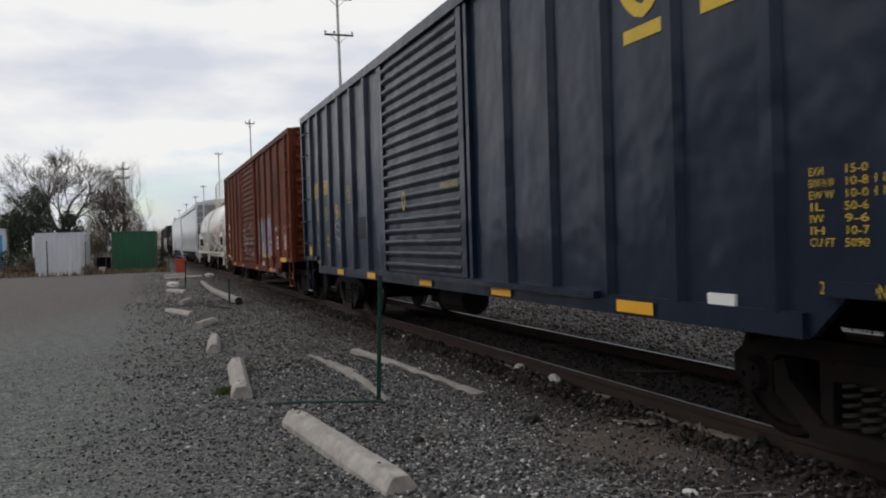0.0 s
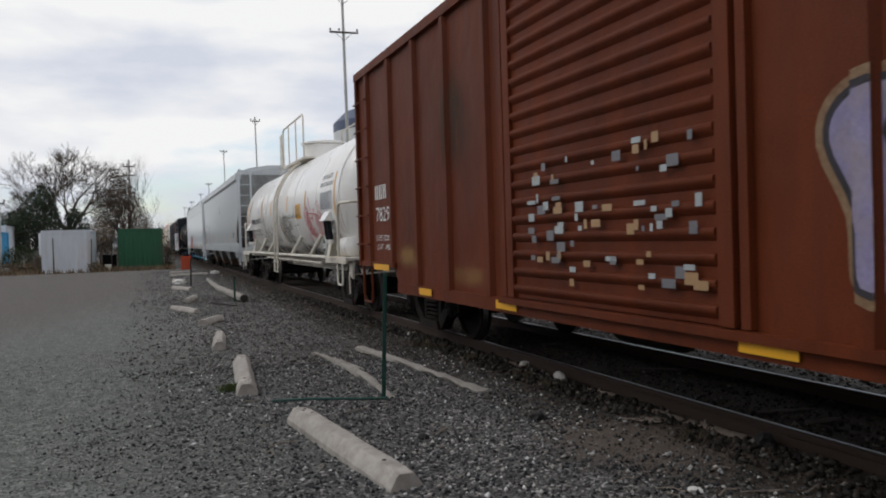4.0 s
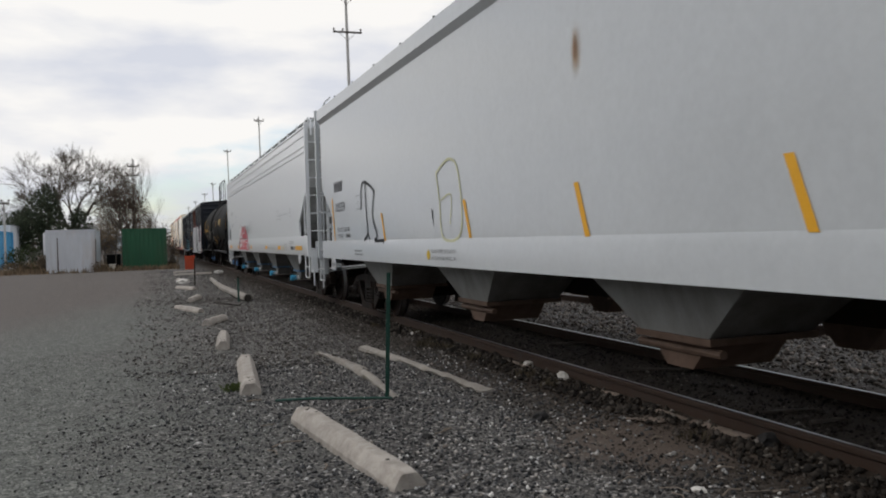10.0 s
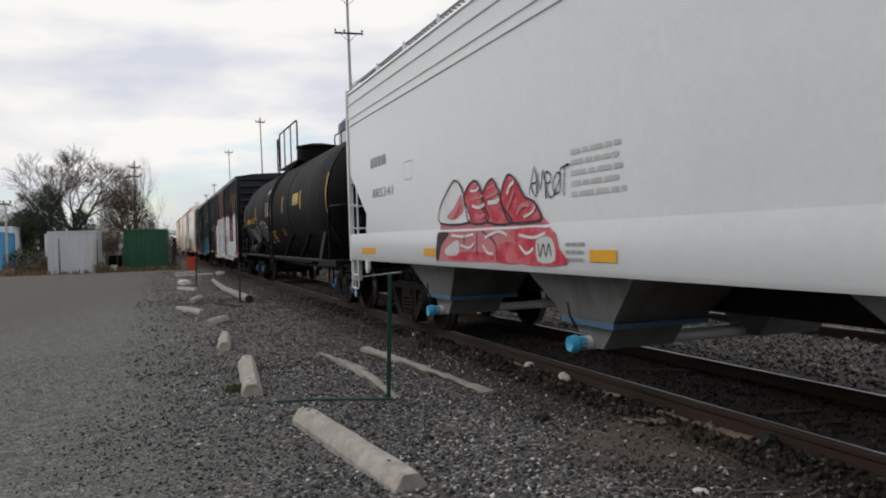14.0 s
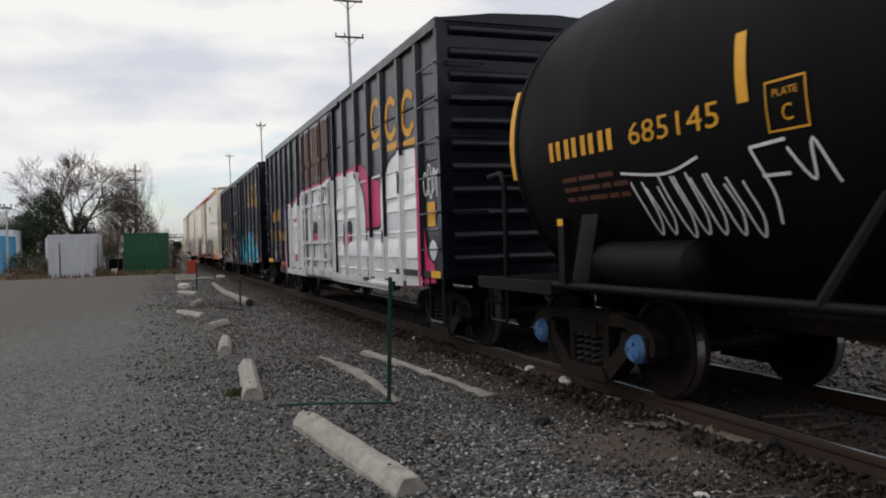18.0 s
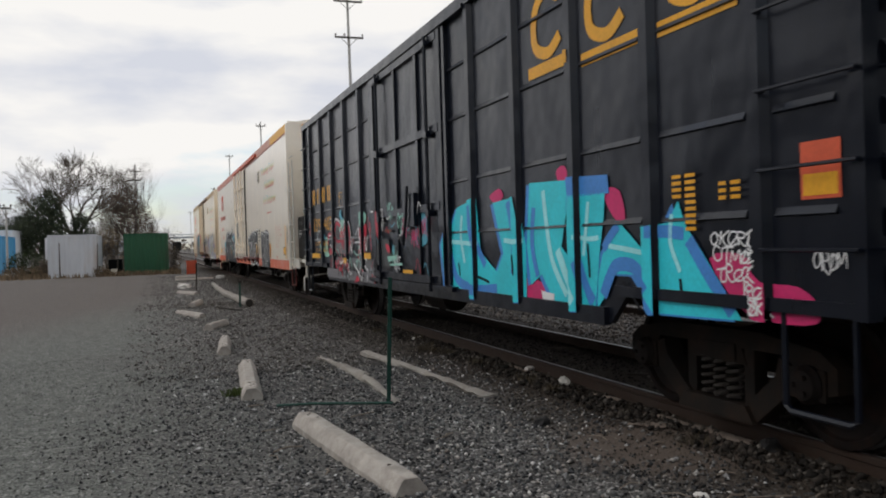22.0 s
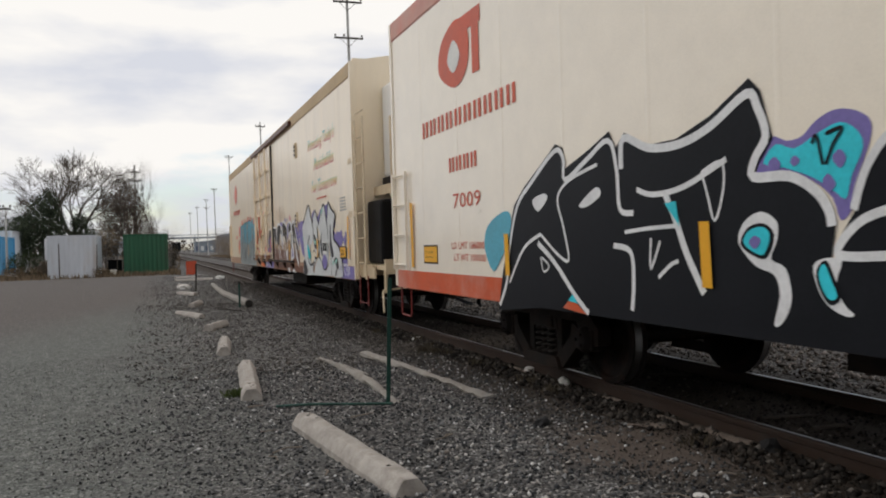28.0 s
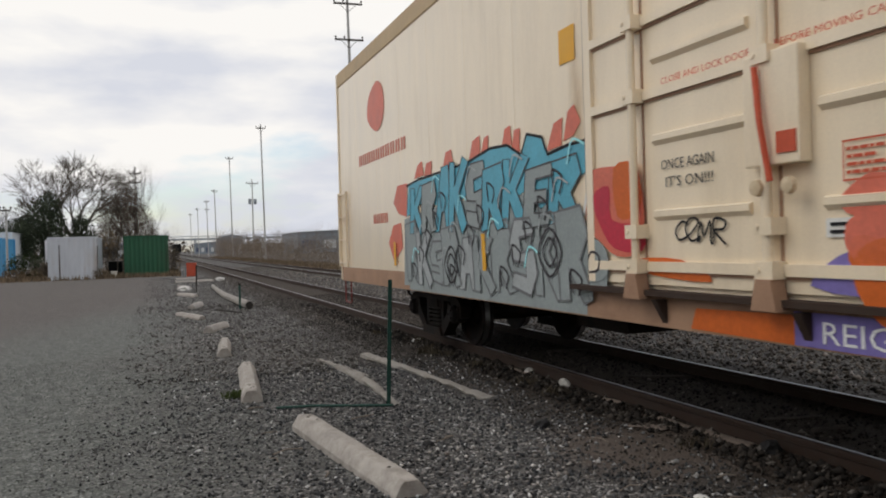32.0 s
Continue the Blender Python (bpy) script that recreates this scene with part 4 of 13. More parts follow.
part("card_holder", h, MAT["white_paint"], blue, "pale card holder")
# chalk drawing of a hammer
paint("chalk_drawing", ribbon([(4.92, 1.75), (4.72, 1.83), (4.45, 1.68), (4.44, 1.56), (4.72, 1.50), (4.90, 1.57), (4.92, 1.75)], 0.012)
      + ribbon([(4.73, 1.52), (4.62, 1.27), (4.53, 1.26), (4.62, 1.53)], 0.012) + ribbon([(4.90, 1.72), (4.74, 1.68), (4.45, 1.66)], 0.01) + ribbon([(4.74, 1.68), (4.73, 1.51)], 0.01), "letter_white", blue, sp, 1)

# rust-red boxcar with lilac spray lettering
MAT["spray_lilac"] = surface("spray_worn_lilac", (0.24, 0.21, 0.34), rough=0.5, var=0.25, scale=4.0, fine=30, bump=0.05, dirt=(0.33, 0.27, 0.24), dirt_amount=0.5, dirt_scale=5.0)
MAT["spray_overspray"] = surface("spray_overspray", (0.26, 0.17, 0.09), rough=0.6, var=0.3, scale=6.0, fine=40, bump=0.05, dirt=(0.10, 0.03, 0.012), dirt_amount=0.6, dirt_scale=6.0)
red, sp, so = boxcar("boxcar", 26.65, 7.72, "rust-red ribbed steel boxcar with lilac graffiti and worn door", MAT["red_paint"],
                     [2.35, 3.55, 4.70, 5.85, 7.05], (-1.32, 1.75), (-5.85, 5.85), 4.18, 1.02, 0.68, 5.75, "ribbed")
for a in (4.35, 1.9, -1.68, -4.45):
    reflector(red, so, a - 0.24, a + 0.24, 0.70, 0.79)
reflector(red, so, -6.95, -6.1, 0.99, 1.10)
reflector(red, so, 5.95, 6.78, 0.97, 1.06)
rnd = random.Random(4)
lil = {"a": [(-2.10, 2.05), (-2.2, 2.3), (-2.5, 2.38), (-2.85, 2.3), (-2.95, 2.0), (-2.85, 1.72), (-2.62, 1.6), (-2.7, 1.2), (-2.35, 1.14), (-2.3, 1.6)],
       "b": [(-2.95, 1.6), (-2.98, 2.15), (-3.2, 2.36), (-3.5, 2.32), (-3.68, 2.0), (-3.62, 1.4), (-3.4, 1.14), (-3.1, 1.2)],
       "c": [(-3.72, 1.75), (-3.75, 2.2), (-4.0, 2.42), (-4.35, 2.38), (-4.55, 2.1), (-4.5, 1.75), (-4.2, 1.68), (-4.1, 1.55), (-4.5, 1.5), (-4.85, 1.3), (-4.75, 1.16), (-4.0, 1.15)]}
lil = {k: [(y * 0.93 - 0.13, 1.12 + (z - 1.14) * 0.86) for y, z in o] for k, o in lil.items()}
paint("graffiti", fill(closed([(-2.3, 1.45), (-2.6, 1.8), (-3.4, 1.9), (-3.9, 2.0), (-4.4, 1.8), (-4.6, 1.4), (-4.7, 1.12), (-4.0, 1.08), (-2.6, 1.08), (-2.35, 1.2)])), "spray_cream", red, sp, 0, "lilac spray-painted bubble lettering")
for k, o in lil.items():
    paint("graffiti", fill(closed(o)), "spray_lilac", red, sp, 1)
    paint("graffiti", ribbon(closed(o), 0.15, True), "spray_overspray", red, sp, 0)
    paint("graffiti", ribbon(closed(o), 0.04, True), "spray_dark", red, sp, 2)
for o in ([(-2.5, 2.05), (-2.55, 2.15), (-2.68, 2.05), (-2.6, 1.88)], [(-3.28, 2.0), (-3.36, 2.1), (-3.42, 1.8), (-3.34, 1.5), (-3.26, 1.7)], [(-4.0, 1.75), (-4.02, 2.05), (-4.12, 1.75), (-4.08, 1.6)]):
    o = [(y * 0.93 - 0.13, 1.12 + (z - 1.14) * 0.86) for y, z in o]
    paint("graffiti", fill(closed(o)), "spray_cream", red, sp, 3)
    paint("graffiti", ribbon(closed(o), 0.03, True), "spray_dark", red, sp, 4)
paint("graffiti", fill(closed([(-2.8, 0.92), (-3.3, 0.95), (-3.25, 0.74), (-3.0, 0.8)])), "spray_cream", red, so, 1)
dside = Side(W + 0.02)
for k in range(70):
    y, z = rnd.uniform(-1.2, 1.2), rnd.uniform(1.0, 2.1)
    a, b = rnd.uniform(0.03, 0.16), rnd.uniform(0.03, 0.09)
    paint("worn_patch", [rect(y, y + a, z, z + b)], rnd.choice(["spray_pewter", "spray_tan", "spray_dull"]), red, dside, 0)
bars(3, 6.78, 2.06, 0.22, 0.58, "letter_white", red, sp)
text("7829", 6.77, 1.72, 0.22, 0.74, "letter_white", red, sp)
text("LD LMT 155200", 6.78, 1.42, 0.085, 0.70, "letter_white", red, sp)
text("LT WT   64800", 6.77, 1.28, 0.085, 0.78, "letter_white", red, sp)
text("2 INCH TREAD COND SHOES", -4.48, 0.715, 0.055, 0.75, "letter_white", red, so)
paint("stencil_panel", [rect(-6.92, -6.38, 1.26, 1.72)], "stencil_red", red, sp, 0)
lines(6, -6.44, 1.3, 0.38, 0.42, "letter_white", red, sp)
paint("stencil_panel", [rect(-5.66, -5.21, 1.32, 1.64)], "letter_white", red, sp, 0)
for a, b in ((-5.41, -5.25), (-5.62, -5.44)):
    for z in (1.36, 1.46):
        paint("stencil_panel", [rect(b if b < a else a, a if b < a else b, z, z + (0.07 if z < 1.4 else 0.14))], "brown_door", red, sp, 1)
paint("stencil_panel", [rect(-5.62, -5.40, 1.82, 2.0)], "stencil_red", red, sp, 0)
paint("graffiti", fill([(-5.05, 1.78), (-5.08, 1.88), (-5.22, 1.92), (-5.24, 1.82)]), "spray_mint", red, sp, 1)
for k in range(13):
    a = math.pi * (0.02 + 0.96 * k / 12)
    u, v = math.cos(a), math.sin(a)
    paint("graffiti", ribbon([(-6.65 + 0.36 * u, 1.6 + 0.2 * v), (-6.65 + (0.47 + 0.05 * (k % 3)) * u, 1.6 + (0.34 + 0.06 * (k % 2)) * v)], 0.022), "spray_tan", red, sp, 1)
paint("graffiti", scribble(rnd, -7.2, 2.15, 0.26, 0.26, 5, 0.008) + scribble(rnd, -7.2, 1.82, 0.16, 0.28, 7, 0.007), "spray_tan", red, sp, 1)
h = Geo().box(-W - 0.06, -W + 0.05, -4.93, -4.72, 1.02, 1.13)
part("door_stop", h, MAT["stencil_red"], red, "bright red door stop", bevel=0.01)

for k, (m, y, z, wy, wz) in enumerate((("stain_grime", -5.3, 2.9, 0.9, 1.0), ("stain_grime", -2.2, 3.2, 0.7, 0.8), ("stain_ochre", 5.2, 1.2, 0.9, 0.25), ("stain_ochre", 3.0, 1.0, 0.8, 0.2), ("stain_grime", 3.4, 2.8, 0.9, 0.9), ("stain_rust", -6.3, 3.4, 0.6, 0.6))):
    stain(red, sp, m, y, z, wy, wz, k + 50)
# boxcar with a huge silver and pink spray piece
MAT["silver_coat"] = surface("silver_coat", (0.82, 0.82, 0.825), rough=0.32, metal=0.2, coat=0.4, dent=0.3, var=0.12, dirt=(0.17, 0.165, 0.16), dirt_amount=0.3, dirt_scale=3.6)
MAT["spray_silver"] = MAT["silver_coat"]
b3, sp, so = boxcar("boxcar", 119.73, 7.78, "black ribbed boxcar sprayed silver with pink outline", MAT["navy_paint"],
                    [2.50, 3.45, 4.28, 5.12, 6.03, 6.88], (-1.47, 1.57), (-6.05, 6.05), 4.20, 1.00, 0.74, 5.7, "plug", beads=(1.6, 2.5, 3.3), bead_mats=(MAT["silver_coat"], MAT["silver_coat"], MAT["navy_paint"]))
sl = Side(W - 0.033, sp.bands)
skyline = [(4.34, 0.76), (4.31, 2.42), (3.4, 2.5), (1.6, 2.72), (1.17, 2.70), (-0.8, 2.71), (-1.3, 2.77), (-3.3, 2.75), (-3.72, 2.41), (-3.92, 2.1), (-3.95, 1.55), (-4.21, 1.66), (-4.9, 1.75), (-5.1, 2.42), (-5.42, 2.70), (-5.95, 2.79), (-6.69, 2.75), (-6.80, 2.13), (-6.84, 0.86), (-5.4, 0.80), (-1.7, 0.74), (-1.68, 0.86), (1.4, 0.86), (1.42, 0.74)]
paint("graffiti", fill([(y * 1.012 + (0.1 if y > 0 else -0.06), z + (0.05 if z > 1.2 else 0)) for y, z in skyline]), "spray_pink", b3, sp, 0, "silver and pink spray-painted block lettering")
paint("graffiti", fill(skyline), "spray_silver", b3, sp, 1)
paint("graffiti", fill([(-3.4, 2.85), (-3.72, 2.5), (-3.95, 2.1), (-3.96, 1.55), (-4.25, 1.68), (-4.9, 1.78), (-5.12, 2.5), (-4.8, 2.42), (-4.5, 2.5), (-4.2, 2.62), (-3.75, 2.8)]), "spray_pink", b3, sp, 2)
paint("graffiti", ribbon(curve([(-3.3, 2.74), (-3.72, 2.42), (-3.93, 2.05), (-3.95, 1.55), (-4.0, 1.2), (-4.02, 0.8)]), 0.07), "spray_black", b3, sp, 3)
paint("graffiti", ribbon(curve([(-3.95, 1.55), (-4.25, 1.68), (-4.9, 1.76), (-5.1, 2.42), (-5.42, 2.7), (-5.95, 2.8), (-6.69, 2.77)]), 0.05), "spray_black", b3, sp, 3)
for y, z, w_, h_, m in ((-2.44, 1.44, 0.54, 0.45, "spray_black"), (-2.5, 1.45, 0.3, 0.24, "spray_pink"), (-5.75, 2.15, 0.34, 0.34, "spray_black"), (-5.8, 2.18, 0.14, 0.12, "spray_pink"), (-5.2, 1.28, 0.75, 0.17, "spray_black"),
                        (3.2, 1.93, 0.42, 0.4, "spray_black"), (3.16, 1.97, 0.32, 0.17, "spray_pink"), (3.2, 1.05, 0.42, 0.42, "spray_black"), (3.16, 1.10, 0.32, 0.17, "spray_pink"), (-4.95, 1.45, 0.2, 0.2, "spray_black"), (2.05, 2.2, 0.22, 0.22, "spray_black")):
    k = 1 if m == "spray_pink" else 0
    o = [(y, z), (y - w_ * 0.9, z + h_ * 0.05), (y - w_, z + h_ * 0.8), (y - w_ * 0.7, z + h_), (y - w_ * 0.1, z + h_ * 0.85)]
    paint("graffiti", fill(o), m, b3, sp, 3 + k)
paint("graffiti", fill([(-6.88, 0.88), (-6.90, 1.95), (-6.98, 1.6), (-7.1, 1.25), (-7.35, 1.15), (-7.4, 0.92)]), "spray_pink", b3, sp, 1)
paint("graffiti", fill(closed([(-7.15, 1.34), (-7.3, 1.48), (-7.47, 1.36), (-7.32, 1.2)])), "spray_white", b3, sp, 1)
rnd = random.Random(8)
paint("graffiti", scribble(rnd, -7.0, 2.08, 0.34, 0.6, 6, 0.03), "spray_white", b3, sp, 2)
paint("graffiti", scribble(rnd, 6.7, 1.05, 0.25, 0.5, 6, 0.025), "spray_white", b3, sp, 2)
reflector(b3, sp, -7.44, -7.13, 1.65, 1.97)
reflector(b3, so, -7.72, -7.36, 0.99, 1.08)
reflector(b3, sp, 7.07, 7.36, 1.68, 1.97)
reflector(b3, so, 6.73, 7.65, 0.98, 1.08)
reflector(b3, so, 4.75, 5.0, 0.92, 1.02)
for y, z in ((-4.74, 3.22), (-5.58, 3.1), (-6.42, 3.05)):
    paint("emblem", ribbon(curve([(y - 0.2, z + 0.4), (y + 0.05, z + 0.5), (y + 0.25, z + 0.35), (y + 0.25, z + 0.05), (y, z - 0.06), (y - 0.22, z + 0.05)]), 0.11), "letter_gold", b3, sp, 1)
    paint("emblem", [rect(y - 0.27, y + 0.26, z - 0.26, z - 0.15)], "letter_gold", b3, sp, 1)
bars(2, 6.75, 2.14, 0.32, 0.57, "letter_gold", b3, sl)
bars(2, 5.87, 2.16, 0.32, 0.50, "letter_gold", b3, sl)
text("13", 6.71, 1.58, 0.30, 0.52, "letter_gold", b3, sl)
text("74", 5.82, 1.58, 0.30, 0.50, "letter_gold", b3, sl)
text("62", 5.05, 1.58, 0.28, 0.54, "letter_gold", b3, sl)
text("LD LMT", 6.64, 1.43, 0.08, 0.34, "letter_gold", b3, sl)
text("157100", 5.80, 1.43, 0.08, 0.36, "letter_gold", b3, sl)
text("LT WT", 6.62, 1.24, 0.08, 0.32, "letter_gold", b3, sl)
text("62900", 5.74, 1.24, 0.08, 0.30, "letter_gold", b3, sl)
spray(b3, sp, "spray_deep", 0, [(6.85, 1.55), (5.9, 1.5), (5.05, 1.52), (4.6, 1.9), (4.55, 0.8), (5.2, 0.9), (5.8, 1.05), (6.85, 1.05)], 0, False)
spray(b3, sp, "spray_navy", 1, [(5.1, 2.45), (4.63, 2.46), (4.63, 2.26), (5.1, 2.22)], 0, False)
spray(b3, sp, "spray_navy", 1, [(5.08, 2.18), (4.63, 2.2), (4.65, 1.96), (5.09, 1.96)], 0, False)
spray(b3, sp, "spray_pink", 2, [(4.54, 2.8), (4.60, 2.49), (4.64, 2.17), (4.74, 2.03), (4.56, 1.88), (4.56, 1.54), (4.68, 1.52), (4.86, 1.38), (4.83, 1.18), (4.79, 1.07), (5.08, 0.95), (5.18, 0.85), (4.8, 0.78), (4.42, 0.76), (4.42, 1.51), (4.40, 2.25), (4.38, 2.78)])
spray(b3, sp, "spray_black", 3, [(4.42, 2.8), (4.32, 2.7), (4.37, 1.5), (4.36, 0.76), (4.45, 0.76), (4.45, 1.5), (4.46, 2.3)], 0, False)
for k, (y, z) in enumerate(((4.9, 1.72), (4.72, 1.35), (4.85, 1.22), (4.62, 1.0))):
    spray(b3, sp, "spray_dark" if k % 2 else "spray_pale_red", 4, [(y, z), (y - 0.1, z + 0.08), (y - 0.16, z - 0.05), (y - 0.24, z + 0.06)], .02)
# pressed panels, rails and lock rods, sprayed over with silver
ws = W - 0.055
for a, b in ((-3.33, -2.62), (-2.38, -1.75), (-4.15, -3.58), (-5.02, -4.4), (-5.92, -5.24), (-6.74, -6.14), (2.62, 3.32), (3.58, 4.05)):
    for z0, z1 in ((1.0, 1.05), (1.22, 1.52), (1.90, 2.07), (2.11, 2.5)):
        if a > -5.1 and b < -3.5 and z0 > 1.3:
            continue
        g = Geo()
        g.add([(-ws - 0.002, a, z0), (-ws - 0.002, b, z0), (-ws - 0.002, b, z1), (-ws - 0.002, a, z1), (-ws - 0.036, a + 0.04, z0 + 0.012), (-ws - 0.036, b - 0.04, z0 + 0.012), (-ws - 0.014, b - 0.04, z1 - 0.03), (-ws - 0.014, a + 0.04, z1 - 0.03)],
              [(0, 1, 2, 3), (4, 5, 6, 7), (0, 1, 5, 4), (1, 2, 6, 5), (2, 3, 7, 6), (3, 0, 4, 7)])
        part("pressed_panel", g, MAT["silver_coat"], b3, smooth=20)
for y in (4.28 - 0.83, 2.50, -2.50, -3.45, -4.28, -5.12, -6.03):
    z1 = 2.42 if y > 0 else 2.7
    if -5.5 < y < -4.0:
        z1 = 1.55
    part("post_coat", Geo().prism([(-ws - 0.003, y - 0.092), (-W - 0.008, y - 0.054), (-W - 0.008, y + 0.054), (-ws - 0.003, y + 0.092)], "z", 0.9, z1), MAT["silver_coat"], b3)
for y in (-1.49, -1.65, 1.59, 1.75):
    part("post_coat", Geo().box(-W - 0.02, -W + 0.0, y - 0.075, y + 0.075, 0.74, 2.7), MAT["silver_coat"], b3, bevel=0.008)
part("sill_coat", Geo().box(-W - 0.004, -W + 0.03, -5.5, -1.6, 0.725, 0.872), MAT["silver_coat"], b3)
part("sill_coat", Geo().box(-W - 0.004, -W + 0.03, 1.38, 4.2, 0.725, 0.872), MAT["silver_coat"], b3)
part("sill_coat", Geo().box(-W - 0.05, -W - 0.03, -4.0, 1.8, 0.825, 0.9), MAT["silver_coat"], b3)
for z in (0.93, 1.14, 1.5, 2.32, 2.66):
    part("door_rail", Geo().box(-W - 0.055, -W - 0.02, -1.4, 1.5, z - 0.035, z + 0.035), MAT["silver_coat"], b3, bevel=0.008)
# dark strips: grime, with the shadow lines of rails and rods painted in
for z in (0.93, 1.14, 1.5, 2.32, 2.66):
    part("dark_joint", Geo().box(-W - 0.045, -W - 0.02, -1.38, 1.1, z - 0.055, z - 0.036), MAT["spray_dark"], b3, "grime and painted-in shadow line under a door rail")
for y in (1.09, 0.35, -0.79):
    part("dark_joint", Geo().box(-W - 0.04, -W - 0.02, y - 0.075, y - 0.05, 0.9, 2.64), MAT["spray_soot"], b3, "grime and painted-in shadow line beside a lock rod")
for y in (1.09, 0.35, -0.5, -0.79, -1.42):
    g = Geo()
    g.tube((-W - 0.075, y, 0.8), (-W - 0.075, y, 2.68 if y != -0.5 else 2.0), 0.022, 8)
    part("lock_rod", g, MAT["silver_coat"], b3, smooth=50)
    for z in (0.93, 1.5, 2.1, 2.6):
        part("rod_keeper", Geo().box(-W - 0.1, -W - 0.03, y - 0.05, y + 0.05, z - 0.03, z + 0.05), MAT["silver_coat"], b3)
g = Geo()
g.pipe([(-W - 0.1, -0.1, 2.0), (-W - 0.12, -0.02, 1.7), (-W - 0.12, 0.12, 1.5)], 0.018, 6)
part("lock_lever", g, MAT["silver_coat"], b3, smooth=50)
part("door_sill", Geo().box(-W - 0.04, -W + 0.01, -5.4, 2.0, 0.78, 0.84), MAT["silver_coat"], b3, bevel=0.01)
# thin black boxes drawn for the gap lines round the door
for y in (-1.44, 1.54):
    part("door_edge_line", Geo().box(-W - 0.034, -W + 0.01, y - 0.014, y + 0.014, 0.85, 4.0), MAT["spray_black"], b3, "black line along the door's edge")
part("door_edge_line", Geo().box(-W - 0.036, -W + 0.01, -1.42, 1.52, 0.842, 0.858), MAT["spray_black"], b3, "black line along the door's edge")
for y in (1.09, 0.35, -0.79):
    part("lock_rod", Geo().tube((-W - 0.06, y, 2.68), (-W - 0.06, y, 4.02), 0.022, 8), MAT["brown_door"], b3, smooth=50)
for y in (0.78, -0.3):
    part("door_stile", Geo().box(-W - 0.03, -W - 0.005, y - 0.05, y + 0.05, 2.74, 3.97), MAT["brown_door"], b3)
part("door_rail", Geo().box(-W - 0.035, -W - 0.005, -1.25, 1.42, 3.2, 3.28), MAT["brown_door"], b3)
paint("stencil_panel", [rect(-0.62, -0.46, 1.30, 1.42)], "letter_yellow", b3, Side(W + 0.03), 1)
# raised black strip stands in for the dark recess beside the door
part("recess_strip", Geo().box(-W - 0.036, -W + 0.0, 1.14, 1.5, 1.02, 2.6), MAT["spray_black"], b3, "black strip drawn for the recess at the door's edge")
part("door_plate", Geo().box(-W - 0.05, -W - 0.02, -0.2, 0.23, 1.95, 2.3), MAT["silver_coat"], b3, bevel=0.006)
for k, (y, z, wy, wz) in enumerate(((0.85, 2.5, 0.3, 0.22), (-0.6, 2.42, 0.35, 0.16), (1.0, 1.35, 0.25, 0.3), (-0.95, 1.2, 0.3, 0.2), (0.2, 1.02, 0.5, 0.12), (-0.9, 1.9, 0.14, 0.4), (0.55, 1.75, 0.12, 0.35), (-0.35, 1.3, 0.2, 0.12))):
    stain(b3, Side(W + 0.034), "stain_grime", y, z, wy, wz, k + 90)
spray(b3, Side(W + 0.036), "spray_black", 0, [(0.24, 1.95), (-0.12, 1.93), (-0.3, 1.86), (-0.42, 1.72), (-0.42, 1.44), (0.2, 1.46)], 0, False)
spray(b3, Side(W + 0.034), "spray_black", 2, [(-0.95, 2.68), (-1.31, 2.68), (-1.31, 2.32), (-1.16, 2.38), (-1.05, 2.52)], 0, False)
spray(b3, Side(W + 0.034), "spray_pink", 3, [(-0.96, 2.7), (-1.13, 2.5), (-1.18, 2.66)], 0.025, False)
spray(b3, Side(W + 0.036), "spray_pink", 1, [(0.17, 1.71), (-0.21, 1.70), (-0.2, 1.47), (0.17, 1.48)], 0, False)
h = Geo().box(-W - 0.008, -W + 0.024, -1.25, 1.42, 2.72, 3.98)
part("door_panel", h, MAT["brown_door"], b3, "rusty brown upper door panel")

# boxcar with turquoise spray lettering
b4, sp, so = boxcar("boxcar", 137.0, 7.76, "dark grey ribbed boxcar with turquoise graffiti letters", MAT["navy_paint"],
                    [2.50, 3.65, 4.78, 5.88, 6.98], (-1.58, 1.56), (-5.87, 5.87), 4.20, 1.00, 0.76, 5.4, "plug2", beads=(1.55, 2.15, 2.9, 3.5))
sl = Side(W - 0.033, sp.bands)
tq = [[(-1.99, 1.85), (-2.58, 1.93), (-2.68, 1.32), (-3.1, 1.12), (-3.28, 1.32), (-3.04, 1.85), (-3.63, 1.88), (-3.81, 1.39), (-3.80, 0.84), (-3.5, 0.82), (-2.45, 0.80), (-1.73, 0.86), (-1.60, 1.42)],
      [(-3.92, 1.99), (-4.67, 1.96), (-4.62, 1.66), (-4.52, 1.38), (-4.74, 1.22), (-5.01, 0.84), (-4.43, 0.80), (-4.13, 1.12), (-3.9, 1.01), (-3.83, 1.39)],
      [(-4.74, 1.82), (-5.26, 1.81), (-5.23, 1.61), (-5.17, 1.38), (-5.07, 0.86), (-4.84, 1.05), (-4.69, 1.27)],
      [(-5.45, 1.57), (-5.82, 1.31), (-5.81, 1.52), (-6.07, 1.54), (-6.19, 1.69), (-6.27, 1.52), (-6.45, 1.32), (-6.80, 0.91), (-5.94, 0.89), (-5.76, 1.07), (-5.66, 1.16), (-5.39, 1.16), (-5.27, 1.02), (-5.10, 0.86), (-5.13, 1.14), (-5.20, 1.31)]]
